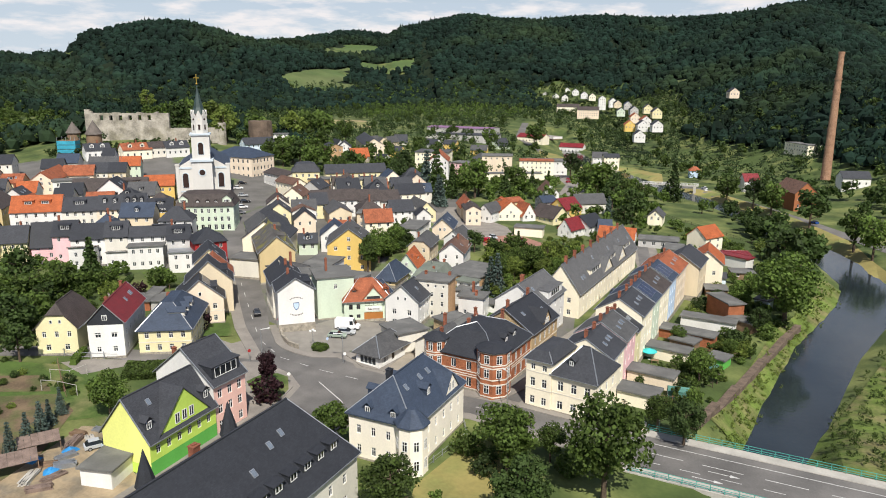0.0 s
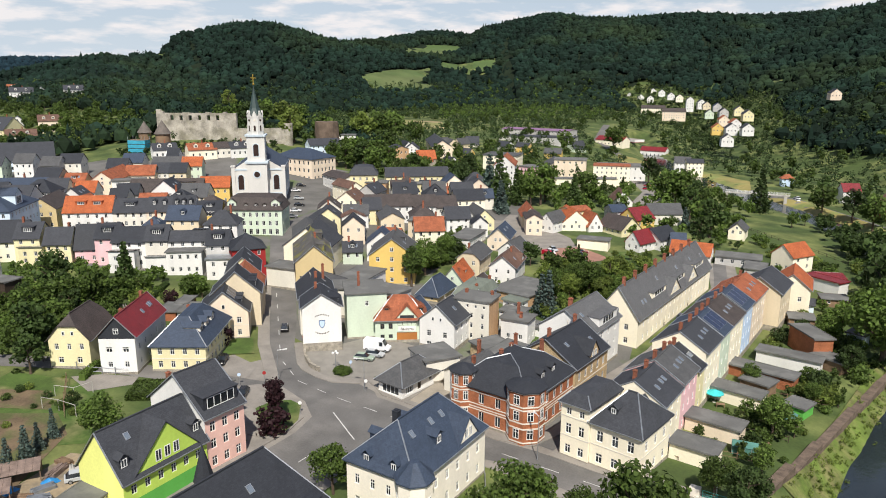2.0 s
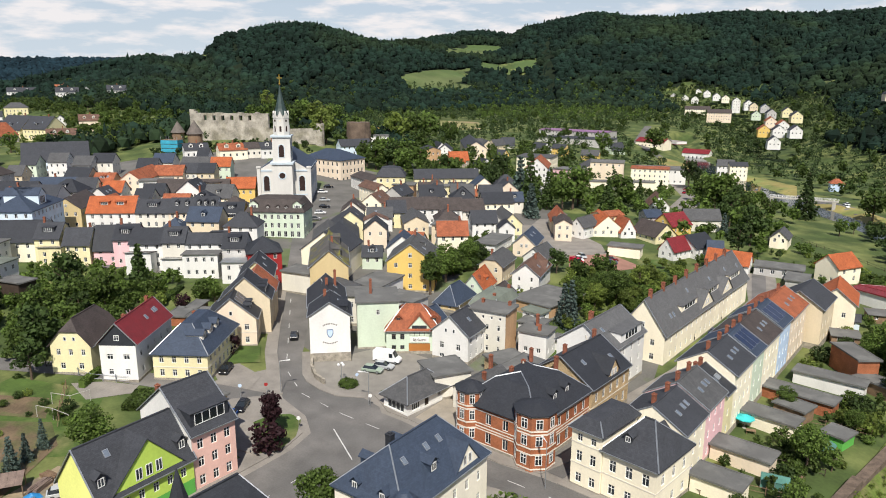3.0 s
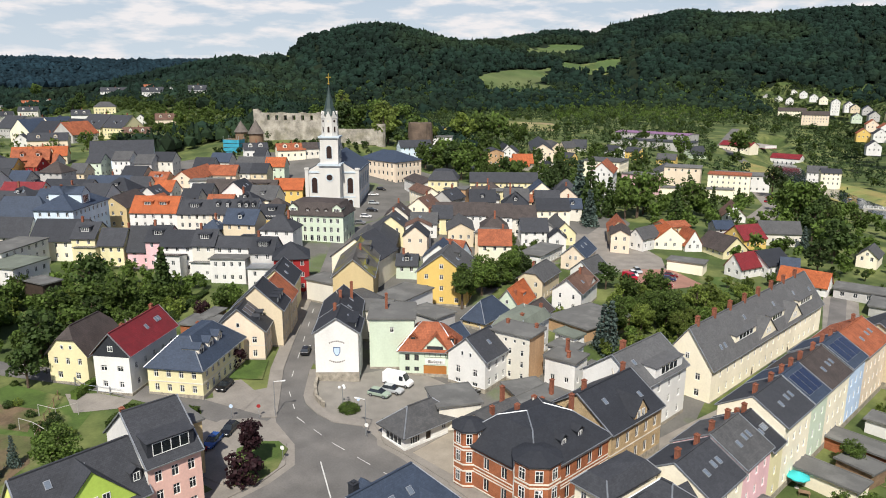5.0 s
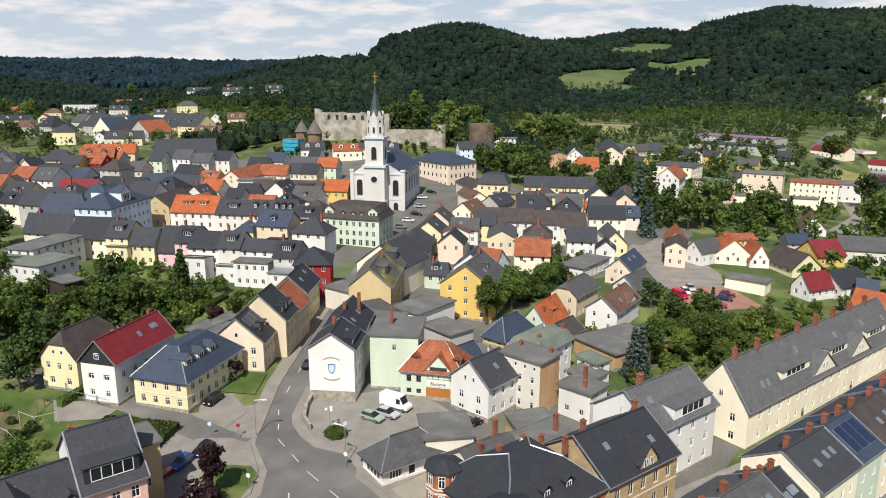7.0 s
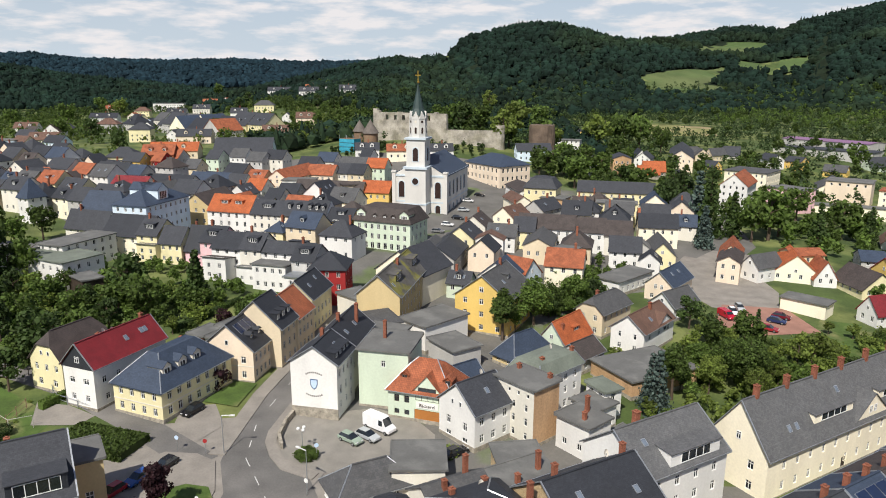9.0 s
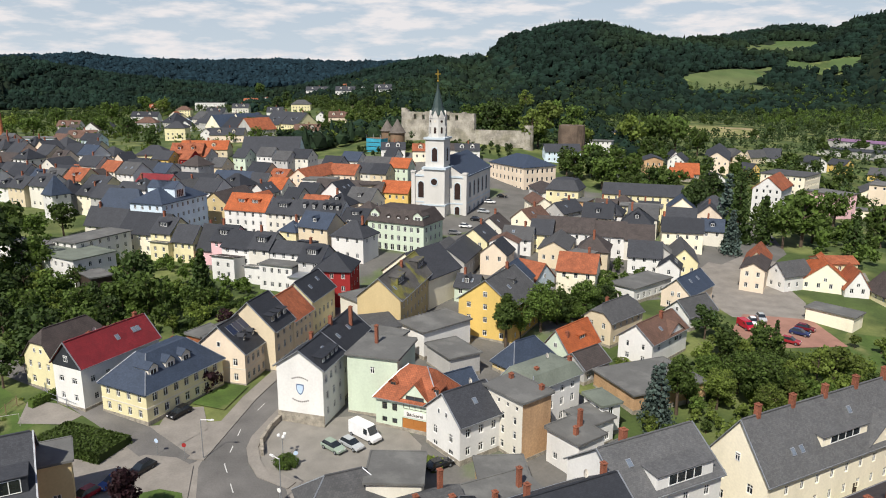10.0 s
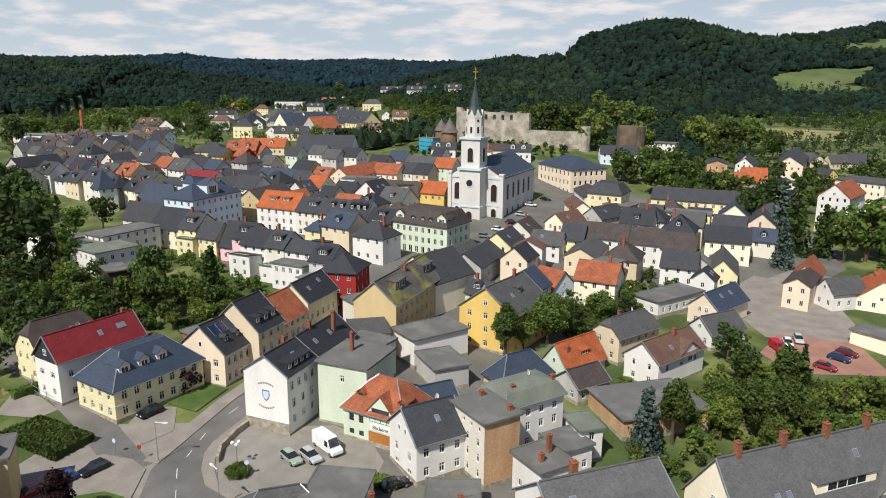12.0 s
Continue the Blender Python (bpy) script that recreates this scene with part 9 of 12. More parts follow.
sheet("lawn", [(-114.4, 113), (-109.6, 117.4), (-116.4, 123.4), (-120.6, 118.4)], LAWN, "front garden lawn", "lawn", 0.22, 3.0)
sheet("gravel_yard", [(-129, 88.5), (-125, 93), (-118.8, 96.2), (-116.8, 93.4), (-120.6, 86.8)], PAVING, "pale gravel parking yard", "yard", 0.08, 3.0)
sheet("allotment", [(-140, 83), (-121, 91), (-111, 82), (-96, 88), (-93, 72), (-104, 76), (-118, 62), (-134, 66)], LAWN, "green allotment lawn", "lawn", 0.05, 4.0)
sheet("vegetable_bed", [(-125, 73), (-117, 79), (-109, 76), (-95, 55), (-104, 50)], SOIL, "bare brown allotment soil", "soil", 0.09, 4.0)
sheet("vegetable_bed", [(-134, 78), (-126, 83), (-119, 79), (-127, 74)], SOIL, "dug vegetable bed", "soil", 0.09, 4.0)
sheet("builders_yard", [(-98, 52), (-103, 73), (-93, 78), (-90, 70), (-81.5, 66), (-81.5, 50)], mat("trodden sand", (0.3, 0.235, 0.15), 0.95, 0.25, 0.2, 2.0, 0.4, second=(0.19, 0.16, 0.115), mask=(0.45, 0.65), mask_scale=0.3), "sandy builder's yard", "yard", 0.12, 4.0)
sheet("villa_lawn", [(-45, 84), (-43, 100), (-33, 98), (-28, 86), (-40, 70)], DRY, "dry grass slope beside the villa", "lawn", 0.05, 4.0)
sheet("park_lawn", [(-81, 252), (-74, 258), (-60, 250), (-56, 205), (-66, 205), (-72, 225)], LAWN, "mown park lawn", "lawn", 0.05, 4.0)
sheet("back_lawn", [(-66, 160), (-70, 175), (-60, 178), (-56, 165)], LAWN, "back garden lawn", "lawn", 0.08, 4.0)
sheet("bank_grass", strip([(-5, 128), (0.5, 160), (5, 190), (12, 215), (16, 250)], 3.5), mat("bank grass", (0.1, 0.145, 0.026), 0.95, 0.35, 0.25, 2.0, 0.5, second=(0.16, 0.15, 0.06), mask=(0.45, 0.65), mask_scale=0.2), "bright grassy river bank", "grass", 0.4, 3.0)
sheet("bank_grass", [(7, 127), (9.5, 136), (16, 153), (25, 182), (34, 214), (48, 236), (60, 220), (44, 170), (30, 116), (8, 116)], MATS["bank grass"], "rank green growth on the far river bank", "grass", 0.3, 3.0)
sheet("bank_grass", strip([(30, 262), (18, 318), (-8, 372), (-42, 430), (-78, 452), (-125, 500), (-178, 560)], 7), DRY, "dry straw-coloured river meadow", "meadow", 0.4, 5.0)
DRY_MEADOW = [(-194.0, 591.2), (-136.7, 566.0), (-77.2, 505.6), (-70.1, 466.7), (-93.8, 479.5), (-179.0, 549.4)]
sheet("dry_meadow", DRY_MEADOW, DRY, "dry straw-coloured embankment along the valley road", "meadow", 0.35, 6.0)
sheet("valley_road", strip([(60, 270), (40, 304), (8, 358), (-44, 441), (-66, 462), (-100, 490), (-150, 532), (-230, 640), (-280, 800)], 3.6), ASPHALT, "asphalt valley road along the river", "road", 0.12, 6.0)
sheet("car_park", [(-147, 476), (-118, 456), (-104, 424), (-98, 361), (-108, 363), (-120, 420)], PAVING, "asphalt works yard", "car park", 0.1, 6.0)
FIELD = mat("hill pasture", (0.066, 0.106, 0.03), 0.95, 0.2, 0.03, 0.5, 0.2, second=(0.1, 0.125, 0.045), mask=(0.45, 0.6), mask_scale=0.01)
sheet("sports_field", SPORTS_FIELD, mat("worn turf", (0.2, 0.2, 0.07), 0.95, 0.2, 0.06, 1.2, 0.3, second=(0.3, 0.24, 0.13), mask=(0.5, 0.62), mask_scale=0.03), "worn sandy sports field below the wooded hill", "field", 0.3, 12.0)
for k, m in enumerate(MEADOWS):
    sheet("pasture", m, FIELD, "light green hillside pasture among woods", "meadow", 0.6, 20.0)


def marks(name, runs, label):
    """Painted dashes: each run is a start, an end, a dash, a gap and a width."""
    bm = bmesh.new()
    for x0, y0, x1, y1, dash, gap, w in runs:
        a, b = Vector((x0, y0)), Vector((x1, y1))
        d = (b - a).normalized()
        n, t = Vector((-d.y, d.x)) * w / 2, 0.0
        while t < (b - a).length:
            p, q = a + d * t, a + d * min(t + dash, (b - a).length)
            bm.faces.new([bm.verts.new((v.x, v.y, ground_z(v.x, v.y) + 0.085)) for v in (p + n, p - n, q - n, q + n)])
            t += dash + gap
    me = finish(name, bm, PAINT)
    return tagged(new(name, me), label, "road marking", kind="structure")


marks("road_marking", [(-148, 161.5, -107, 122.4, 3, 6, 0.14), (-102, 118.2, -93, 113.4, 2, 3, 0.14), (-93, 113.4, -82, 112.4, 2.4, 3, 0.14), (-82, 112.4, -68, 112.6, 3, 3, 0.14), (-68, 112.6, -20, 111, 3, 4, 0.14),
                       (-79, 107.6, -70, 102.5, 12, 1, 0.2), (-72.6, 95, -72.6, 40, 3, 4, 0.14)], "white painted lane dashes")


# ---- bridge ----
def bridge():
    TEAL = mat("teal paint", (0.06, 0.3, 0.25), 0.5, 0.1)
    br = root("bridge", pose(-18, 109.3, -1.18, 0, 0, -1.2), "concrete road bridge with teal railings", "bridge")
    bm = bmesh.new()
    box(bm, 0, -7.6, -1.1, 78, 7.6, 0.02)
    part("deck", bm, CONCRETE, br)
    bm = bmesh.new()
    box(bm, 0, -5.4, 0.0, 78, 5.4, 0.06)
    part("roadway", bm, ASPHALT, br)
    for y in (-1, 1):
        bm = bmesh.new()
        box(bm, 0, min(y * 5.4, y * 7.6), 0.0, 78, max(y * 5.4, y * 7.6), 0.2)
        part("footway", bm, CONCRETE, br)
        bm = bmesh.new()
        for z in (0.45, 0.8, 1.25):
            box(bm, 1, y * 7.4 - 0.04, z, 78, y * 7.4 + 0.04, z + 0.07)
        rail = part("railing", bm, TEAL, br, "teal painted steel railing")
        for i in range(39):
            bm = bmesh.new()
            box(bm, 1 + i * 2 - 0.05, y * 7.4 - 0.05, 0.2, 1 + i * 2 + 0.05, y * 7.4 + 0.05, 1.3)
            part("post", bm, TEAL, rail)
    for x in (0.5, 44):
        bm = bmesh.new()
        box(bm, x - 1.5, -7.2, -9, x + 2.5, 7.2, -1.05)
        part("abutment", bm, CONCRETE, br)
    for y0, dash, gap, w in ((0.0, 6, 3, 0.14), (-3.0, 3, 3, 0.12), (3.3, 80, 1, 0.14)):
        t = 2.0
        while t < 74:
            bm = bmesh.new()
            box(bm, t, y0 - w / 2, 0.055, min(t + dash, 76), y0 + w / 2, 0.066)
            part("lane_mark", bm, PAINT, br)
            t += dash + gap
    for i, yy in ((0, -1.5), (1, -4.2)):
        bm = bmesh.new()
        q = [bm.verts.new((12 + i * -2 + x, yy + y, 0.068)) for x, y in ((0, -0.08), (3.2, -0.08), (3.2, -0.4), (4.6, 0), (3.2, 0.4), (3.2, 0.08), (0, 0.08))]
        bm.faces.new(q)
        part("arrow_mark", bm, PAINT, br)
    bm = bmesh.new()
    box(bm, -0.9, 7.0, -3, 0.6, 8.2, 1.3)
    part("end_pier", bm, CAP, br)


bridge()


def street_lamp(x, y, h, heads, rot=0):
    lp = root("street_lamp", pose(x, y, ground_z(x, y), 0, 0, rot), "slim grey street lamp with %s" % ("three globes" if heads > 1 else "a curved arm"), "street lamp")
    bm = bmesh.new()
    ring(bm, 0.08, -0.3, 0.05, h, 8)
    part("pole", bm, ZINC, lp)
    for i in range(heads):
        a = 2 * math.pi * i / heads
        bm = bmesh.new()
        if heads > 1:
            bmesh.ops.create_uvsphere(bm, u_segments=10, v_segments=8, radius=0.28, matrix=Matrix.Translation((0.55 * math.cos(a), 0.55 * math.sin(a), h - 0.1)))
        else:
            box(bm, 0, -0.05, h - 0.05, 1.5, 0.05, h + 0.05)
            box(bm, 1.2, -0.15, h - 0.1, 2.0, 0.15, h + 0.05)
        part("lamp_head", bm, FRAME, lp)
    return lp


street_lamp(-15.2, 118.0, 5.2, 3), street_lamp(-41.5, 113.4, 7.5, 1, 140), street_lamp(-90.5, 121.6, 4.0, 3), street_lamp(-96, 111.0, 6.5, 1, 60), street_lamp(-80.2, 118.0, 6.5, 1, 200)


def road_sign(x, y, h, rot, colour, r=0.35):
    s = root("road_sign", pose(x, y, ground_z(x, y) + 0.1, 0, 0, rot), "small road sign on a grey post", "road sign")
    bm = bmesh.new()
    ring(bm, 0.04, -0.3, 0.04, h, 6)
    part("post", bm, ZINC, s)
    bm = bmesh.new()
    ring(bm, r, 0, r, 0.05, 12)
    o = part("plate", bm, colour, s)
    o.matrix_basis = Matrix.Translation((0.06, 0, h - r)) @ Matrix.Rotation(math.pi / 2, 4, "Y")


for x, y, r, c in ((-97.3, 108.6, -40, REDW), (-83.2, 103.6, -60, FRAME), (-79.5, 117.6, -60, FRAME), (-104.0, 126.8, -50, REDW), (-87.4, 122.6, -20, BLUE), (-100.5, 105.2, -50, BLUE)):
    road_sign(x, y, 2.6, r, c)


# ---- cars ----
CAR_MATS = {}


def car_paint(name, rgb):
    if name not in CAR_MATS:
        CAR_MATS[name] = mat("car paint " + name, rgb, 0.25, 0.05, 1, 6, 0, spec=0.6)
    return CAR_MATS[name]


TYRE = mat("tyre rubber", (0.02, 0.02, 0.02), 0.8, 0.1)
CARGLASS = mat("car glass", (0.02, 0.025, 0.03), 0.05, 0.1, 1, 6, 0, spec=0.8)
LIGHTS = mat("headlight", (0.7, 0.7, 0.7), 0.2, 0.05, 1, 6, 0)


def car(x, y, rot, paint, rgb, label, L=4.3, W=1.75, H=1.45, van=False, z=None):
    c = root("van" if van else "car", pose(x, y, (ground_z(x, y) if z is None else z) + 0.1, 0, 0, rot), label, "van" if van else "car", "parked cars")
    pm = car_paint(paint, rgb)
    a, b = L / 2, W / 2
    prof = [(-a, 0.3), (-a, 0.85), (-a + 0.15, H * 0.64), (a - 1.1, H * 0.62), (a - 0.1, 0.72), (a, 0.55), (a, 0.3)] if not van else [(-a, 0.35), (-a, H - 0.15), (-a + 0.15, H), (a - 2.0, H), (a - 1.6, H - 0.1), (a - 0.9, 1.25), (a - 0.1, 1.0), (a, 0.8), (a, 0.35)]
    bm = bmesh.new()
    s = [[bm.verts.new((px, q * b * (0.96 if pz < 0.4 else 1.0 if pz < 1.0 else 0.95), pz)) for px, pz in prof] for q in (-1, 1)]
    n = len(prof)
    bm.faces.new(s[0]), bm.faces.new(s[1][::-1])
    for i in range(n):
        bm.faces.new((s[0][i], s[0][(i + 1) % n], s[1][(i + 1) % n], s[1][i]))
    bmesh.ops.bevel(bm, geom=bm.edges[:], offset=0.05, segments=1, affect="EDGES")
    body = part("body", bm, pm, c)
    if not van:
        bm = bmesh.new()
        lo = [bm.verts.new((px, q * (b - 0.06), H * 0.62)) for px, q in ((-a + 0.2, -1), (a - 1.15, -1), (a - 1.15, 1), (-a + 0.2, 1))]
        hi = [bm.verts.new((px, q * (b - 0.28), H)) for px, q in ((-a + 0.65, -1), (a - 1.95, -1), (a - 1.95, 1), (-a + 0.65, 1))]
        bm.faces.new(hi)
        for i in range(4):
            bm.faces.new((lo[i], lo[(i + 1) % 4], hi[(i + 1) % 4], hi[i]))
        part("cabin_glass", bm, CARGLASS, c)
        bm = bmesh.new()
        box(bm, -a + 0.7, -b + 0.3, H - 0.02, a - 2.0, b - 0.3, H + 0.05)
        part("roof", bm, pm, c)
    else:
        bm = bmesh.new()
        q = [bm.verts.new(p) for p in ((a - 0.88, -b + 0.15, 1.32), (a - 0.88, b - 0.15, 1.32), (a - 1.52, b - 0.2, H - 0.16), (a - 1.52, -b + 0.2, H - 0.16))]
        bm.faces.new(q)
        bmesh.ops.translate(bm, verts=bm.verts, vec=(0.05, 0, 0.03))
        part("windscreen", bm, CARGLASS, c)
        for q in (-1, 1):
            bm = bmesh.new()
            box(bm, a - 2.2, q * b - 0.02, 1.35, a - 1.4, q * b + 0.02, H - 0.35)
            part("side_window", bm, CARGLASS, c)
    for px in (-a + 0.8, a - 0.8):
        for q in (-1, 1):
            bm = bmesh.new()
            ring(bm, 0.32, -0.11, 0.32, 0.11, 14)
            w = part("wheel", bm, TYRE, c)
            w.matrix_basis = Matrix.Translation((px, q * (b - 0.08), 0.32)) @ Matrix.Rotation(math.pi / 2, 4, "X")
            bm = bmesh.new()
            ring(bm, 0.19, -0.125, 0.19, 0.125, 10)
            part("rim", bm, ZINC, w)
    for q in (-1, 1):
        bm = bmesh.new()
        box(bm, a - 0.06, q * (b - 0.35) - 0.18, 0.6, a + 0.01, q * (b - 0.35) + 0.18, 0.76)
        part("headlight", bm, LIGHTS, c)
    return c


car(-90.2, 135.0, 18, "white", (0.8, 0.8, 0.8), "white high-roofed delivery van parked in the yard", 5.9, 2.0, 2.6, True)
for x, y, r, p, rgb, lab in ((-88.6, 132.0, 18, "silver", (0.45, 0.47, 0.48), "silver hatchback parked beside the van"), (-89.2, 129.2, 18, "sage", (0.3, 0.37, 0.3), "sage green estate car in the yard"),
                             (-111.4, 110.4, -57, "black", (0.01, 0.01, 0.012), "black estate car before the yellow house"), (-96.6, 102.4, -58, "black", (0.01, 0.01, 0.012), "black car parked on the island"),
                             (-95.0, 98.4, -58, "blue", (0.02, 0.07, 0.25), "blue car parked on the island"), (-93.4, 94.6, -58, "red", (0.3, 0.02, 0.03), "dark red car parked on the island"),
                             (-93.4, 71.6, 62, "pale blue", (0.4, 0.48, 0.55), "pale blue car in the builder's yard"), (-77.2, 141.4, 95, "black", (0.01, 0.01, 0.012), "black car beside the white house"),
                             (-114.5, 131.4, 134, "black", (0.01, 0.01, 0.012), "dark car driving up the street"), (-95.4, 240.6, -40, "silver", (0.45, 0.47, 0.48), "silver estate car in the car park"),
                             (-94.6, 236.6, -40, "white", (0.8, 0.8, 0.8), "white car in the car park"), (-85.2, 240.4, 20, "navy", (0.015, 0.03, 0.1), "navy car on red paving"), (-86.4, 244.2, 20, "wine", (0.15, 0.01, 0.02), "wine red car on red paving"),
                             (-83.2, 234.0, 20, "red", (0.3, 0.02, 0.03), "red car on red paving"), (-208, 284, 100, "silver", (0.45, 0.47, 0.48), "silver car by the church"), (-203, 277, 100, "navy", (0.015, 0.03, 0.1), "blue car by the church"),
                             (-199, 268, 100, "black", (0.01, 0.01, 0.012), "black car by the church"), (-195, 258, 100, "black", (0.01, 0.01, 0.012), "black car by the kerb"), (-193, 250, 100, "silver", (0.45, 0.47, 0.48), "silver car by the kerb"),
                             (-125, 445, 30, "red", (0.3, 0.02, 0.03), "red car in the works yard"), (-118, 440, 30, "white", (0.8, 0.8, 0.8), "white car in the works yard"), (-112, 432, 30, "black", (0.01, 0.01, 0.012), "black car in the works yard"),
                             (-96, 486, 125, "silver", (0.45, 0.47, 0.48), "silver car on the valley road"), (-42, 437, -60, "white", (0.8, 0.8, 0.8), "white car on the valley road"), (-41, 199, 87, "navy", (0.015, 0.03, 0.1), "dark blue car in the lane")):
    car(x, y, r, p, rgb, lab)
car(-93.6, 232.6, -20, "bright red", (0.4, 0.01, 0.03), "bright red minibus in the car park", 4.9, 1.9, 1.95, True)
car(-206, 291, 100, "white", (0.8, 0.8, 0.8), "white van behind the church", 5.2, 1.9, 2.3, True)


# ---- houses filling the old town ----
def free(x, y, pad=0.0):
    """Whether a place lies outside every house, road and meadow."""
    for hx, hy, a, b, r in HOUSES:
        dx, dy = x - hx, y - hy
        if abs(dx) + abs(dy) < 60:
            u, v = dx * math.cos(r) + dy * math.sin(r), -dx * math.sin(r) + dy * math.cos(r)
            if abs(u) < a + pad and abs(v) < b + pad:
                return False
    return True


def inside(x, y, poly):
    odd = False
    for (x0, y0), (x1, y1) in zip(poly, poly[1:] + poly[:1]):
        if (y0 > y) != (y1 > y) and x < (x1 - x0) * (y - y0) / (y1 - y0) + x0:
            odd = not odd
    return odd


TOWN = np.random.default_rng(41)
STREETS = [[(-96, 110), (-150, 164), (-185, 200), (-190, 240), (-202, 292)], [(-255, 128), (-214, 148), (-165, 168)], [(-290, 196), (-230, 205), (-190, 205)], [(-300, 130), (-330, 240)]]
WALLS = [(WHITE, "white"), (CREAM, "cream"), (OFFWHITE, "off-white"), (PALEY, "pale yellow"), (PEACH, "peach"), (GREY, "grey"), (MINT, "pale green"), (WHITE, "white"), (BEIGE, "beige")]
ROOFS = [(SLATE, "slate"), (DSLATE, "dark slate"), (BSLATE, "blue slate"), (SLATE, "slate"), (GREYR, "grey tiled"), (DSLATE, "dark slate"), (TERRA, "red tiled"), (UMBER, "brown tiled"), (SLATE, "slate")]


def fits(x, y, a, b, rot):
    r = radians(rot)
    for u in (-1, -0.5, 0, 0.5, 1):
        for v in (-1, 0, 1):
            px, py = x + u * a * math.cos(r) - v * b * math.sin(r), y + u * a * math.sin(r) + v * b * math.cos(r)
            if not free(px, py, -0.9) or inside(px, py, ROAD):
                return False
            for s in STREETS:
                if near_line(np.array(px), np.array(py), [(*q, 0) for q in s])[0] < 4.0:
                    return False
    return True


def infill(poly, rot, du, dv, most, high):
    """Close-set town houses on the free plots of a quarter, in rows along rot degrees."""
    r = radians(rot)
    cx, cy = sum(p[0] for p in poly) / len(poly), sum(p[1] for p in poly) / len(poly)
    n = 0
    for j in range(-22, 23):
        for i in range(-26, 27):
            u, v = i * du + 2.5 * (j % 2), j * dv
            x, y = cx + u * math.cos(r) - v * math.sin(r), cy + u * math.sin(r) + v * math.cos(r)
            x, y = x + float(TOWN.uniform(-1, 1)), y + float(TOWN.uniform(-1, 1))
            L, W = float(TOWN.uniform(0.85, 1.0)) * du, float(TOWN.uniform(0.7, 0.86)) * dv
            k, c = int(TOWN.integers(0, 9)), int(TOWN.integers(0, 9))
            turn = rot + (90 if k in (2, 7) else 0) + float(TOWN.uniform(-3, 3))
            if not inside(x, y, poly) or n >= most:
                continue
            ok = False
            for f in (1.0, 0.75, 0.58):
                if fits(x, y, L / 2 * f, W / 2 * f, turn):
                    L, W, ok = L * f, W * f, True
                    break
            if not ok or min(L, W) < 4.6:
                continue
            z = ground_z(x, y)
            e = (high + float(TOWN.uniform(-1.6, 1.2))) * (1.0 if L > 8 else 0.7)
            wall, wn_ = WALLS[c]
            roof, rn = ROOFS[(k * 4 + c) % 9]
            m = max(2, int(L / 3))
            w2 = max(1, int(W / 3.2))
            floors = max(2, int((e - 0.6) / 2.8)) if math.hypot(x + 40, y - 60) > 300 else 0
            rows_l, rows_e = [(m, 0.95, 1.35, 1.2), (m, 0.95, 1.35, e - 2.1)], [(w2, 0.9, 1.3, e - 2.2)]
            if floors:
                rows_l, rows_e = [[(n_, 1.05, 1.5, 1.0 + (e - 0.8) / floors * q) for q in range(floors)] for n_ in (m, w2)]
            kind = "gable" if (k + c) % 5 else "hip"
            h = House("town_house", x, y, turn, L, W, z, z + e, z + e + W * 0.42, "%s rendered town house under a %s roof" % (wn_, rn), wall, roof, kind,
                      {"r": rows_l[1:] if L < 8 else rows_l, "a": rows_e, "b": rows_e if c % 2 else []}, plinth=None, category="town house")
            if k % 3 == 0:
                h.dormer(0.0, 0.72, -1, 1.6, 1.3, "shed" if c % 2 else "gable")
            if k % 2 == 0:
                h.chimney(0.5 if c % 2 else -0.4)
            if c % 3 == 0:
                h.skylight(0.35, 0.5).skylight(-0.3, 0.55)
            n += 1


# front row of the old town and its rear wings
for x, y, rot, L, W, e, r, kind, wall, roof, lab in (
        (-193.4, 140.2, -140, 6.6, 9.2, 8.2, 11.8, "gable", ROSE, DSLATE, "narrow lilac-pink townhouse with a slate roof"),
        (-179.6, 146.8, -140, 6.2, 9.2, 8.6, 12.2, "gable", OFFWHITE, SLATE, "narrow off-white townhouse with a slate roof"),
        (-162.8, 154.6, -140, 6.4, 9.0, 8.6, 12.0, "gable", GREY, DSLATE, "narrow grey townhouse with a dark slate roof"),
        (-212.6, 127.6, -140, 7.0, 9.6, 7.6, 11.4, "gable", PALEY, SLATE, "narrow pale yellow townhouse with a slate roof"),
        (-182.4, 136.6, -140, 7.0, 5.0, 5.6, 6.6, "shed", WHITE, UMBER, "white rear wing with a mossy lean-to roof"),
        (-175.4, 142.8, -140, 6.0, 4.6, 4.0, 4.8, "shed", WHITE, FELT, "low white rear wing with a felt roof"),
        (-167.6, 146.2, -140, 9.6, 5.0, 6.6, 6.8, "flat", WHITE, FELT, "white rear wing with a flat roof"),
        (-156.8, 149.4, -140, 7.0, 5.0, 5.8, 6.0, "flat", WHITE, ZINC, "white rear wing with a metal roof"),
        (-207.6, 124.6, -140, 6.4, 4.6, 5.0, 5.8, "shed", PALEY, FELT, "pale yellow rear wing with a lean-to roof"),
        (-224.5, 113.5, -140, 9.0, 5.0, 3.0, 3.6, "shed", DWOOD, FELT, "dark timber barn with a felt roof")):
    z = ground_z(x, y)
    h = House("house", x, y, rot, L, W, z, z + e, z + r, lab, wall, roof, kind, {"l": [(max(1, int(L / 2.4)), 0.9, 1.3, 1.0), (max(1, int(L / 2.4)), 0.9, 1.3, e - 2.0)]} if e > 4.5 else {"l": [(2, 0.8, 1.0, 1.2)]}, plinth=None)
    if kind == "gable":
        h.dormer(0.0, 0.66, 1, 3.4, 1.5, "shed").chimney(0.6)
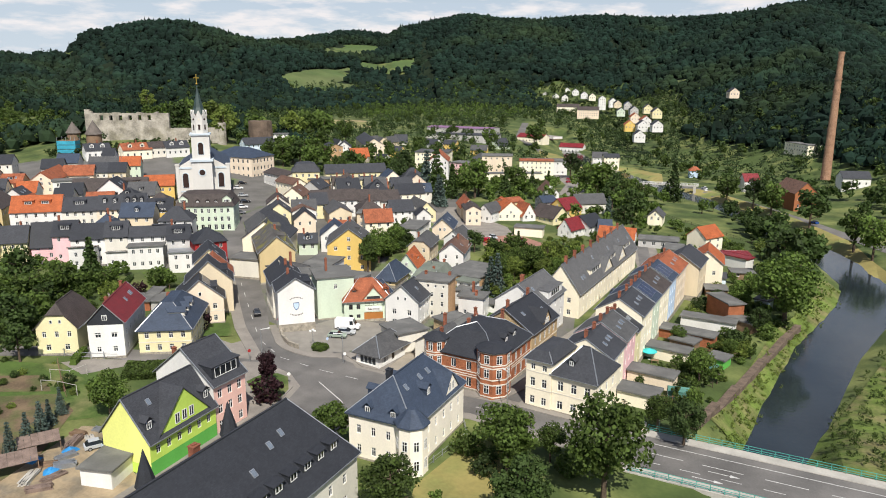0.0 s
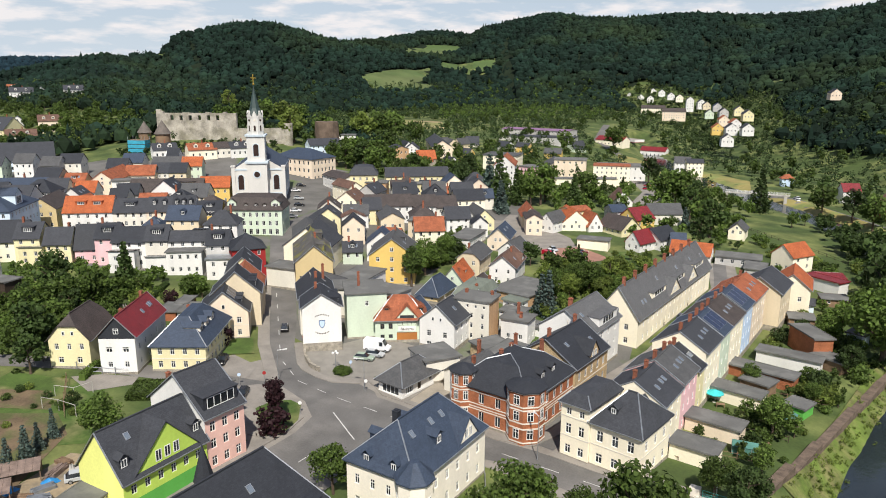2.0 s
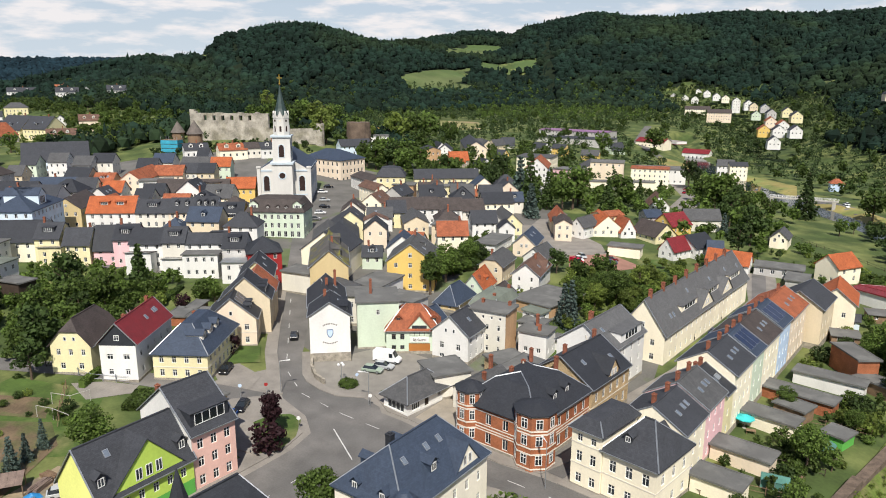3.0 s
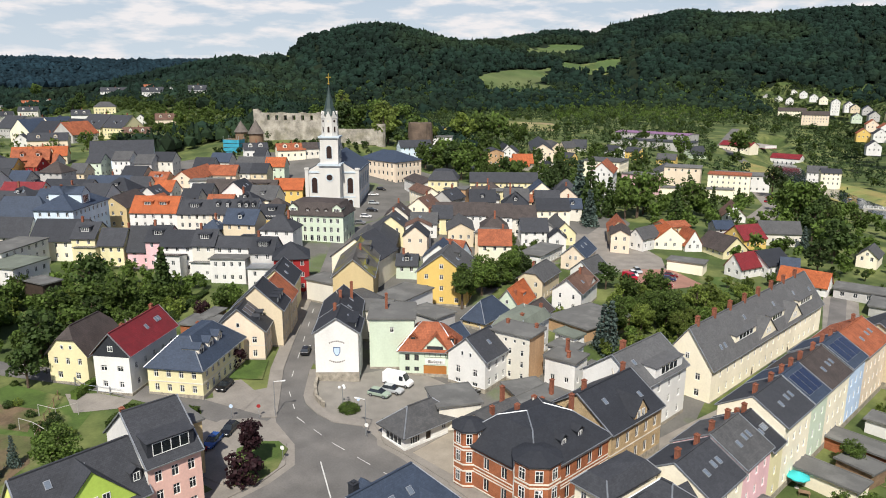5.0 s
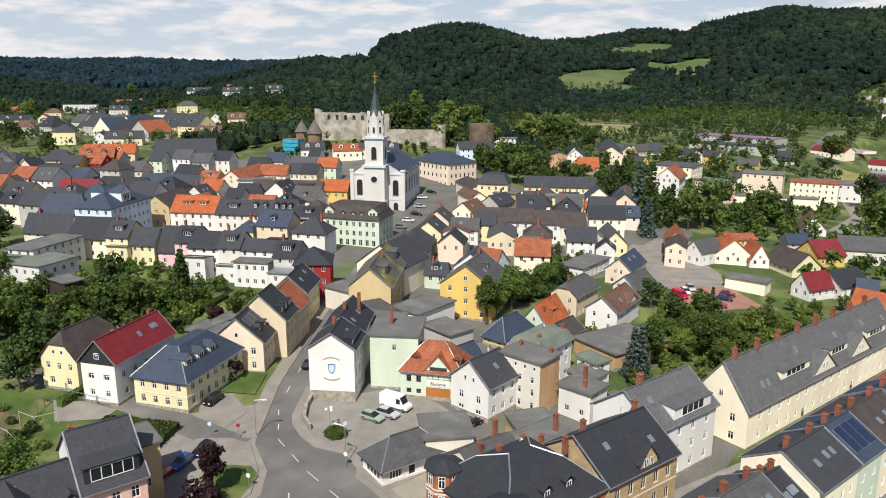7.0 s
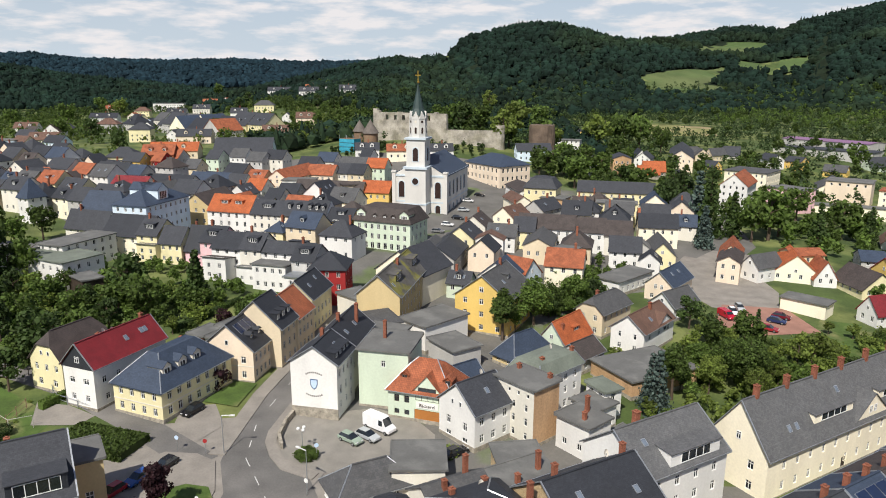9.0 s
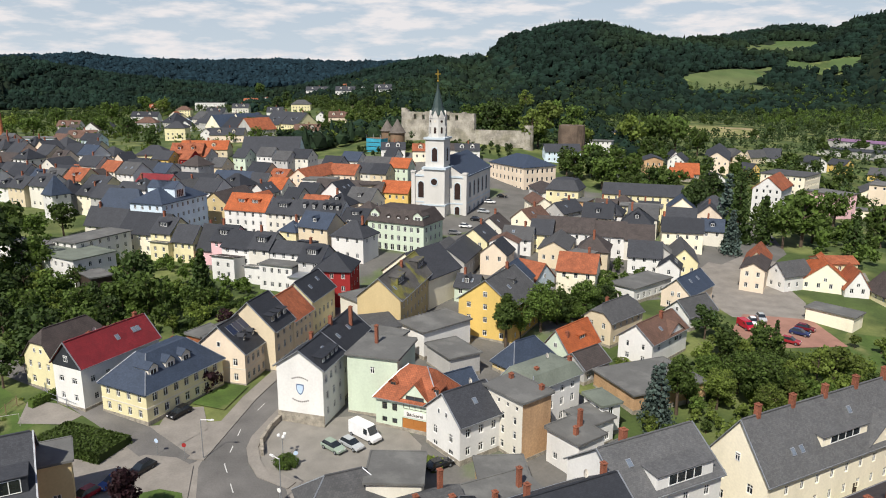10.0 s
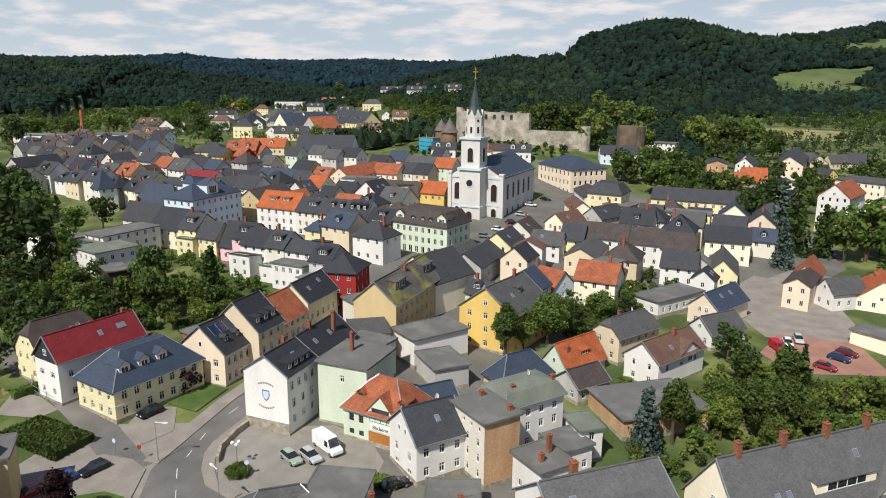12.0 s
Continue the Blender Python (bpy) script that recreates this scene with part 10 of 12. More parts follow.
# rear wings behind the brick houses
for x, y, rot, L, W, e, r, kind, wall, roof, lab in (
        (-63.6, 131.5, 86, 9.0, 8.0, 4.4, 6.8, "gable", OFFWHITE, GREYR, "low rear house with a grey tiled roof"),
        (-60.8, 141.6, 86, 10.0, 7.2, 5.0, 5.4, "flat", YBRICK, FELT, "yellow brick rear wing with a patched felt roof"),
        (-68.4, 160.0, 97, 5.6, 6.4, 5.6, 5.8, "flat", WHITE, FELT, "white boxy annex with a flat roof"),
        (-63.5, 166.5, 97, 4.0, 7.0, 2.4, 2.6, "flat", WHITE, FELT, "low white garage with a flat roof")):
    z = ground_z(x, y)
    h = House("house", x, y, rot, L, W, z, z + e, z + r, lab, wall, roof, kind, {"r": [(2, 0.9, 1.2, 1.0)], "a": [(2, 0.9, 1.1, 1.2)]}, plinth=None)
    if e > 4.2:
        h.chimney(0.5, 0.5, 2.6).chimney(-0.4, -1.0, 1.2)
for x, y, rot, L, W, lab, m in ((-141.6, 121.5, 120, 6.5, 4.2, "brick garden shed with a felt roof", BRICK), (-138.2, 124.2, 120, 7.0, 4.0, "grey rendered garden shed", GREY), (-143.5, 127.0, 120, 6.0, 2.6, "open garden shelter with a pale roof", WOOD)):
    z = ground_z(x, y)
    House("shed", x, y, rot, L, W, z, z + 2.3, z + 2.5, lab, m, FELT, "flat", {"r": [(2, 0.7, 0.9, 0.9)]}, plinth=None, category="shed")

for x, y, rot, L, W, e, wall, roof, lab in ((-176.5, 218.0, 130, 10, 8, 6.0, OFFWHITE, UMBER, "off-white house with a brown roof beside the church street"), (-166.5, 206.0, 130, 11, 8.5, 6.4, PALEY, SLATE, "pale yellow house with a slate roof near the church"),
                                            (-181.0, 236.0, 110, 11, 8, 5.6, CREAM, BROWNR, "cream house with a brown tiled roof near the church"), (-183.0, 252.0, 105, 12, 8, 6.0, GREY, SLATE, "grey house with a slate roof on the church street"),
                                            (-166.0, 220.5, 40, 9, 7.5, 5.0, WHITE, GREYR, "low white rear house with a grey roof")):
    z = ground_z(x, y)
    h = House("house", x, y, rot, L, W, z, z + e, z + e + W * 0.4, lab, wall, roof, "gable", {"r": [(3, 0.9, 1.3, 0.9), (3, 0.9, 1.3, e - 1.9)], "a": [(2, 0.9, 1.3, e - 1.9)]}, plinth=None, gutter=False)
    h.chimney(0.4).skylight(-0.3, 0.5)
infill([(-163, 152), (-178, 146), (-210, 134), (-262, 122), (-300, 84), (-420, 56), (-470, 70), (-470, 200), (-440, 240), (-330, 268), (-268, 256), (-246, 200), (-200, 196), (-185, 190), (-170, 172)], 33, 11.5, 12.5, 78, 8.6)
infill([(-132, 176), (-150, 184), (-184, 222), (-196, 282), (-168, 310), (-140, 276), (-122, 236), (-124, 204)], 40, 11, 12, 24, 7.6)
infill([(-520, 230), (-640, 215), (-860, 200), (-880, 270), (-760, 335), (-620, 340), (-500, 305)], 20, 22, 26, 14, 7.4)

# ---- houses on the far bank ----
h = House("house", 5, 394, 118, 20, 11, -3.6, 4.6, 9.6, "brown-roofed house with an orange brick gable", plaster("orange brick gable", (0.34, 0.13, 0.06)), BROWNR, "gable", {"a": [(3, 1.0, 1.6, 1.0), (3, 1.0, 1.6, 4.4)], "r": [(5, 1.0, 1.6, 1.2)]}, plinth=None)
House("house", -19, 447, 30, 9, 7, -3, 1.6, 5.2, "small white house with a dark red roof", WHITE, REDR, "gable", {"r": [(3, 0.9, 1.3, 1.0)]}, plinth=None)
House("house", 34, 458, 20, 15, 9, -3, 5.2, 8.6, "white house with a grey roof and balcony", WHITE, SLATE, "gable", {"r": [(4, 1.0, 1.4, 1.0), (4, 1.0, 1.4, 4.4)]}, plinth=None)
House("kiosk", -55, 497, 20, 7, 5, -3, -0.4, 1.8, "small bright blue kiosk with a red roof", BLUE, TERRA, "hip", {"r": [(2, 0.9, 1.2, 0.8)]}, plinth=None)


# garages and small houses at the end of the lane, and works in the valley
for x, y, rot, L, W, e, r, kind, wall, roof, lab in (
        (-40, 266, 8, 14, 7, 3.0, 3.2, "flat", GREY, FELT, "row of grey garages with flat roofs"),
        (-33, 257, 96, 10, 6, 2.8, 3.0, "flat", GREY, FELT, "low grey garage block with a flat roof"),
        (-24.5, 272, 60, 10, 8, 5.6, 9.0, "gable", CREAM, ORANGE, "cream house with an orange tiled roof"),
        (-12.5, 262, 20, 8, 4.5, 2.4, 2.9, "shed", WHITE, REDR, "garden hut with a bright red roof"),
        (-9.5, 238, 20, 7, 4.0, 2.4, 2.8, "shed", WOOD, FELT, "wooden garden hut with a felt roof"),
        (-16, 228, 10, 5, 3.6, 2.4, 3.6, "gable", LBLUE, SLATE, "pale blue garden hut with a slate roof"),
        (-15, 214, 15, 6, 4.0, 2.4, 2.8, "shed", WOOD, FELT, "weathered garden shed with a felt roof"),
        (-275, 612, 0, 64, 22, 6.5, 7.5, "gable", GREY, plaster("violet roof sheet", (0.22, 0.13, 0.22)), "long works hall with a violet metal roof"),
        (-214, 634, -8, 26, 14, 5.0, 8.0, "gable", CREAM, REDR, "low market hall with a dark red roof"),
        (-181, 650, 0, 22, 12, 5.0, 8.0, "gable", WHITE, REDR, "white market building with a dark red roof"),
        (-150, 470, 20, 30, 16, 9.0, 9.2, "flat", WHITE, FELT, "white factory block with a flat roof"),
        (-176, 448, 20, 20, 14, 11.0, 11.2, "flat", PEACH, FELT, "pale pink factory block with a flat roof")):
    z = ground_z(x, y)
    n = max(2, int(L / 3.4))
    House("house", x, y, rot, L, W, z, z + e, z + r, lab, wall, roof, kind, {"r": [(n, 1.1, 1.3, 1.0)] + ([(n, 1.1, 1.3, e - 2.2)] if e > 5.4 else []), "a": [(2, 0.9, 1.2, 1.0)]} if e > 2.9 else {"r": [(2, 0.8, 1.0, 1.0)]}, plinth=None)

# ---- river gardens ----
def tube(bm, a, b, r0, r1, n=6):
    a, b = Vector(a), Vector(b)
    q = (b - a).to_track_quat("Z", "Y").to_matrix()
    v = [[bm.verts.new(p + q @ Vector((r * math.cos(2 * math.pi * i / n), r * math.sin(2 * math.pi * i / n), 0))) for i in range(n)] for p, r in ((a, r0), (b, r1))]
    for i in range(n):
        bm.faces.new((v[0][i], v[0][(i + 1) % n], v[1][(i + 1) % n], v[1][i]))


def wall_run(pts, low, high, thick, label, material=STONE):
    """A garden wall of rough stones: coursed blocks, each uneven, along a line."""
    w = root("garden_wall", pose(0, 0, 0), label, "wall")
    for (x0, y0), (x1, y1) in zip(pts, pts[1:]):
        d = Vector((x1 - x0, y1 - y0))
        z = min(ground_z(x0, y0), ground_z(x1, y1))
        bm = bmesh.new()
        box(bm, 0, -thick / 2, low, d.length, thick / 2, high)
        bmesh.ops.subdivide_edges(bm, edges=bm.edges, cuts=6, use_grid_fill=True)
        for v in bm.verts:
            v.co += Vector((0, 0.1, 0.08)) * noise.noise(v.co * 0.9 + Vector((x0, y0, 0)))
        ob = part("wall_stretch", bm, material, w)
        ob.matrix_basis = pose(x0, y0, z, 0, 0, math.degrees(math.atan2(d.y, d.x)))
        bm = bmesh.new()
        box(bm, 0, -thick / 2 - 0.06, high + 0.02, d.length, thick / 2 + 0.06, high + 0.12)
        ob = part("coping", bm, material, w)
        ob.matrix_basis = pose(x0, y0, z, 0, 0, math.degrees(math.atan2(d.y, d.x)))


wall_run([(-10.2, 121), (-7.3, 133.7), (-4.6, 147.4), (-0.4, 167.6), (3.9, 188), (7, 200)], -3, 1.5, 1.5, "brown rubble wall between gardens and river", mat("brown rampart stone", (0.135, 0.1, 0.075), 0.95, 0.35, 0.8, 4.0, 0.6))
wall_run([(-104.4, 127.2), (-99.6, 122.4), (-96.0, 119.9), (-92.6, 119.0)], -0.5, 1.0, 0.4, "low rubble wall round the forecourt")


def fence(pts, h, material, label, step_=2.2):
    """A plain garden fence: posts and two rails."""
    f = root("fence", pose(0, 0, 0), label, "fence")
    for (x0, y0), (x1, y1) in zip(pts, pts[1:]):
        d = Vector((x1 - x0, y1 - y0))
        n = max(1, int(d.length / step_))
        for i in range(n):
            a, b = i / n, (i + 1) / n
            xa, ya, xb, yb = x0 + d.x * a, y0 + d.y * a, x0 + d.x * b, y0 + d.y * b
            za, zb = ground_z(xa, ya), ground_z(xb, yb)
            bm = bmesh.new()
            box(bm, xa - 0.06, ya - 0.06, za - 0.3, xa + 0.06, ya + 0.06, za + h + 0.08)
            part("post", bm, material, f)
            bm = bmesh.new()
            for z in (0.3, 0.85):
                tube(bm, (xa, ya, za + h * z), (xb, yb, zb + h * z), 0.045, 0.045, 4)
            part("rail", bm, material, f)


def umbrella(x, y, r, colour, label):
    u = root("garden_umbrella", pose(x, y, ground_z(x, y)), label, "umbrella")
    bm = bmesh.new()
    ring(bm, 0.04, 0, 0.03, 2.5, 8)
    part("pole", bm, ZINC, u)
    bm = bmesh.new()
    ring(bm, r, 2.0, 0.04, 2.65, 8, cap=False)
    ring(bm, r, 1.85, r, 2.0, 8, cap=False)
    part("canopy", bm, colour, u)
    bm = bmesh.new()
    ring(bm, 0.35, 0, 0.3, 0.12, 12)
    part("foot", bm, CONCRETE, u)


TURQ = mat("turquoise canvas", (0.05, 0.5, 0.5), 0.8, 0.08)
LILAC = mat("lilac canvas", (0.5, 0.48, 0.7), 0.8, 0.08)
PINKC = mat("pink canvas", (0.75, 0.45, 0.42), 0.8, 0.08)
umbrella(-23.3, 154.6, 1.7, TURQ, "round turquoise garden umbrella on a terrace")
umbrella(-24.1, 128.0, 1.8, LILAC, "lilac garden umbrella beside the cream house")
umbrella(-20.3, 141.9, 1.6, PINKC, "pale pink garden umbrella before the garden house")
fence([(-49.3, 330.3), (-34.2, 314.7), (-24.7, 307.3), (-8, 290)], 1.2, DWOOD, "dark wooden fence along the river meadow", 4.0)
fence([(-12, 133), (-18, 131.6)], 1.4, WOOD, "weathered wooden garden fence")
fence([(-9, 146), (-16.5, 144.5)], 1.3, DWOOD, "dark slatted fence between garden plots")
fence([(-4.5, 166), (-14, 164)], 1.3, WOOD, "weathered fence between river gardens")
fence([(-135.1, 90.9), (-127.7, 91.5), (-121, 95.5)], 1.6, ZINC, "grey wire fence posts by the allotments", 2.6)
fence([(-140.5, 102.9), (-136, 99), (-131, 96)], 1.4, DWOOD, "dark wooden fence at the garden edge")
fence([(-127.4, 86.8), (-120, 82), (-113.9, 78.4)], 1.9, WOOD, "tall bean poles and wires in the garden", 2.4)
fence([(-46, 86), (-44, 101), (-47, 106)], 1.2, ZINC, "thin metal fence beside the villa lawn")


def garden_table(x, y, rot, colour):
    t = root("garden_table", pose(x, y, ground_z(x, y), 0, 0, rot), "small weathered garden table with four legs", "table")
    bm = bmesh.new()
    box(bm, -0.8, -0.45, 0.7, 0.8, 0.45, 0.76)
    part("tabletop", bm, colour, t)
    for x_ in (-0.7, 0.7):
        for y_ in (-0.38, 0.38):
            bm = bmesh.new()
            box(bm, x_ - 0.04, y_ - 0.04, 0, x_ + 0.04, y_ + 0.04, 0.7)
            part("leg", bm, WOOD, t)


def greenhouse(x, y, rot, L=4.0, W=2.4):
    g = root("greenhouse", pose(x, y, ground_z(x, y), 0, 0, rot), "small garden greenhouse with teal panes", "greenhouse")
    bm = bmesh.new()
    for s in (-1, 1):
        for i in range(5):
            u = -L / 2 + L * i / 4
            box(bm, u - 0.04, s * W / 2 - 0.04, 0, u + 0.04, s * W / 2 + 0.04, 1.6)
    part("frame", bm, ZINC, g)
    gl = mat("greenhouse sheet", (0.1, 0.24, 0.2), 0.3, 0.2)
    for s in (-1, 1):
        bm = bmesh.new()
        box(bm, -L / 2, s * W / 2 - 0.02, 0.05, L / 2, s * W / 2 + 0.02, 1.6)
        part("side_pane", bm, gl, g)
        bm = bmesh.new()
        prism(bm, [(-L / 2, 0, 2.2), (L / 2, 0, 2.2), (L / 2, -s * (W / 2 + 0.1), 1.6), (-L / 2, -s * (W / 2 + 0.1), 1.6)][::s], 0.04)
        part("roof_pane", bm, gl, g)


greenhouse(-14.5, 136.1, 10), greenhouse(-9.5, 153.5, 100, 3.2, 2.0)
for x, y, r in ((-21.8, 153.0, 20), (-22.8, 126.6, 70), (-12.0, 141.5, 10), (-6.5, 176.0, 40)):
    garden_table(x, y, r, WOOD)


# ---- builder's yard ----
TARP = mat("blue tarpaulin", (0.03, 0.22, 0.5), 0.5, 0.15, 0.8, 4.0, 0.3)
RUSTY = mat("corrugated sheet", (0.23, 0.17, 0.14), 0.7, 0.3, 0.8, 5.0, 0.3, metal=0.2)


def stack(x, y, rot, n, L, W, t, material, label, category):
    """A pile of boards, pallets or bars, each a little askew."""
    s = root("stack", pose(x, y, ground_z(x, y), 0, 0, rot), label, category)
    for i in range(n):
        lay, col = i // 4, i % 4
        a = 0.08 * math.sin(i * 2.3)
        bm = bmesh.new()
        box(bm, -L / 2 + 0.2 * math.sin(i * 1.7), -W / 8 * 0.9, 0, L / 2 + 0.15 * math.cos(i), W / 8 * 0.9, t * 0.9)
        ob = part("board", bm, material, s)
        ob.matrix_basis = Matrix.Translation((0, -W / 2 + W / 8 + col * W / 4, 0.05 + lay * t)) @ Matrix.Rotation(a, 4, "Z")


def lean_to(x, y, rot, L, W, h):
    s = root("open_shed", pose(x, y, ground_z(x, y), 0, 0, rot), "open timber shed with a corrugated metal roof", "shed")
    for u in (-L / 2 + 0.1, L / 2 - 0.1):
        for v, hh in ((-W / 2 + 0.1, h), (W / 2 - 0.1, h + 0.5)):
            bm = bmesh.new()
            box(bm, u - 0.07, v - 0.07, -0.2, u + 0.07, v + 0.07, hh)
            part("post", bm, WOOD, s)
    n = int(L / 0.9)
    for i in range(n):
        bm = bmesh.new()
        a, b = -L / 2 + L * i / n, -L / 2 + L * (i + 1) / n - 0.03
        prism(bm, [(a, -W / 2 - 0.2, h), (b, -W / 2 - 0.2, h), (b, W / 2 + 0.2, h + 0.5), (a, W / 2 + 0.2, h + 0.5)], 0.05)
        part("roof_sheet", bm, RUSTY, s)


lean_to(-99.5, 58.5, 58, 7, 3.2, 2.2), lean_to(-101.8, 64.5, 58, 6, 3.0, 2.0)
for k, (x, y) in enumerate(((-97.2, 62.4), (-96.6, 65.2), (-99.2, 68.6), (-97.6, 70.4), (-101.0, 70.8), (-94.5, 63.4), (-93.4, 60.6), (-96.0, 58.6), (-94.8, 72.6), (-99.0, 73.6), (-92.4, 57.6))):
    stack(x, y, 40 + k * 37, 8 + 4 * (k % 3), 2.6 + 0.4 * (k % 4), 1.4, 0.22, (WOOD, ZINC, RUSTY, CONCRETE)[k % 4], ("pile of weathered boards in the builder's yard", "stack of grey scaffold tubes and frames", "heap of rusty sheets in the yard", "stack of pale concrete slabs")[k % 4], "building material")
for k, (x, y) in enumerate(((-97.9, 66.8), (-95.2, 61.6), (-100.4, 62.2))):
    bm = bmesh.new()
    bmesh.ops.create_grid(bm, x_segments=8, y_segments=8, size=1.1)
    for v in bm.verts:
        v.co.z = max(0.02, 0.75 - 0.6 * v.co.length + 0.12 * noise.noise(v.co * 2.3 + Vector((k, 0, 0))))
    bmesh.ops.solidify(bm, geom=bm.faces[:], thickness=0.03)
    thing("tarpaulin", bm, TARP, pose(x, y, ground_z(x, y) + 0.1, 0, 0, k * 50), "crumpled blue tarpaulin over building material", "tarpaulin")
car(-95.0, 69.8, 60, "silver", (0.5, 0.52, 0.54), "silver estate car in the builder's yard")
for k, (x, y) in enumerate(((-221.6, 246.9), (-228.4, 257.4), (-209.5, 236.1), (-201, 227.5), (-195.2, 219.3), (-190, 211.8))):
    nm, rgb = (("white", (0.8, 0.8, 0.8)), ("black", (0.02, 0.02, 0.02)), ("silver", (0.5, 0.52, 0.54)), ("black", (0.02, 0.02, 0.02)), ("white", (0.8, 0.8, 0.8)), ("grey", (0.2, 0.2, 0.21)))[k]
    car(x, y, 40, nm, rgb, nm + " car parked on the church square")
for k, (x, y, r) in enumerate(((-42.9, 445, 125), (-123, 612, 118), (-92, 487, 130), (13.4, 352, 125), (-121.2, 431.2, 60), (-118.9, 438.2, 60), (-113.8, 429.9, 60))):
    nm, rgb = (("white", (0.8, 0.8, 0.8)), ("black", (0.02, 0.02, 0.02)), ("silver", (0.5, 0.52, 0.54)), ("blue", (0.03, 0.1, 0.4)), ("bright red", (0.4, 0.01, 0.03)), ("silver", (0.5, 0.52, 0.54)), ("white", (0.8, 0.8, 0.8)))[k]
    car(x, y, r, nm, rgb, nm + " car on the asphalt in the valley")

# footbridge over the river
fb = root("footbridge", pose(-77, 430, -2.2, 0, 0, 8), "narrow concrete footbridge with pale railings", "bridge")
bm = bmesh.new()
box(bm, 0, -1.3, -0.5, 32, 1.3, 0)
part("deck", bm, CONCRETE, fb)
for y in (-1.25, 1.25):
    bm = bmesh.new()
    box(bm, 0, y - 0.04, 1.0, 32, y + 0.04, 1.1)
    box(bm, 0, y - 0.03, 0.5, 32, y + 0.03, 0.56)
    rl = part("railing", bm, FRAME, fb)
    for i in range(17):
        bm = bmesh.new()
        box(bm, i * 2 - 0.04, y - 0.04, 0, i * 2 + 0.04, y + 0.04, 1.05)
        part("post", bm, FRAME, rl)
for x in (1, 30):
    bm = bmesh.new()
    box(bm, x - 0.8, -1.2, -7, x + 0.8, 1.2, -0.4)
    part("pier", bm, CONCRETE, fb)


def line_frame(pts, h):
    """Posts with a crossbar, for washing lines and climbing beans."""
    f = root("washing_line", pose(0, 0, 0), "pale metal washing line posts on the lawn", "washing line")
    for x, y in pts:
        bm = bmesh.new()
        z = ground_z(x, y)
        tube(bm, (x, y, z - 0.3), (x, y, z + h), 0.06, 0.05, 6)
        part("post", bm, CONCRETE, f)
    for (x0, y0), (x1, y1) in zip(pts, pts[1:]):
        bm = bmesh.new()
        tube(bm, (x0, y0, ground_z(x0, y0) + h), (x1, y1, ground_z(x1, y1) + h), 0.05, 0.05, 6)
        part("crossbar", bm, CONCRETE, f)


line_frame([(-123.5, 82.3), (-119.9, 83.8), (-119.6, 87.2)], 2.2)
line_frame([(-120.7, 78.4), (-117.6, 79.6), (-113.4, 80.2)], 2.2)
fence([(-141.5, 88.2), (-136.6, 91.2), (-131.5, 93.1)], 1.3, DWOOD, "dark timber fence along the side street", 1.6)


def dish(house, u, y, up, aim):
    """A satellite dish on a short arm above a roof."""
    bm = bmesh.new()
    ring(bm, 0.5, 0.0, 0.15, -0.14, 14, cap=True)
    z = house.r - abs(y) * house.k + up
    ob = part("satellite_dish", bm, CAP, house.root)
    ob.matrix_basis = Matrix.Translation((u * house.L / 2, y, z)) @ Matrix.Rotation(radians(aim), 4, "Z") @ Matrix.Rotation(radians(70), 4, "X")
    bm = bmesh.new()
    tube(bm, (u * house.L / 2, y, z - up - 0.3), (u * house.L / 2, y, z), 0.04, 0.04, 6)
    part("dish_arm", bm, ZINC, house.root)


for hs, u, y in ((house_2, -0.2, 0.8), (house_2, 0.1, 1.4), (house_12, 0.5, 1.0), (house_14, 0.3, 0.5), (brick, 0.3, 2.4), (ybrick, 0.5, 1.0), (house_9b, 0.2, 1.0), (house_18, 0.4, 0.8)):
    dish(hs, u, y, 0.8, 20)


# ---- trees and shrubs ----
def leaf_cloud(rng, clumps, per, size, spread_f):
    """Leaves as small folded quads, gathered in clumps."""
    V, F = [], []
    for (cx, cy, cz, r) in clumps:
        d = rng.normal(size=(per, 3))
        d /= np.linalg.norm(d, axis=1, keepdims=True)
        p = np.array([cx, cy, cz]) + d * r * rng.uniform(0.55, 1.05, (per, 1)) * [1, 1, 0.8]
        for c, o in zip(p, d):
            u = np.cross(o, rng.normal(size=3))
            u /= np.linalg.norm(u) + 1e-9
            n = o + rng.normal(size=3) * spread_f
            w = np.cross(n, u)
            w /= np.linalg.norm(w) + 1e-9
            s = size * rng.uniform(0.6, 1.4)
            b = len(V)
            V += [c - u * s * 0.5 - w * s * 0.3, c + u * s * 0.5 - w * s * 0.3, c + u * s * 0.35 + w * s * 0.5, c - u * s * 0.35 + w * s * 0.5]
            F.append((b, b + 1, b + 2, b + 3))
    return [tuple(v) for v in V], F


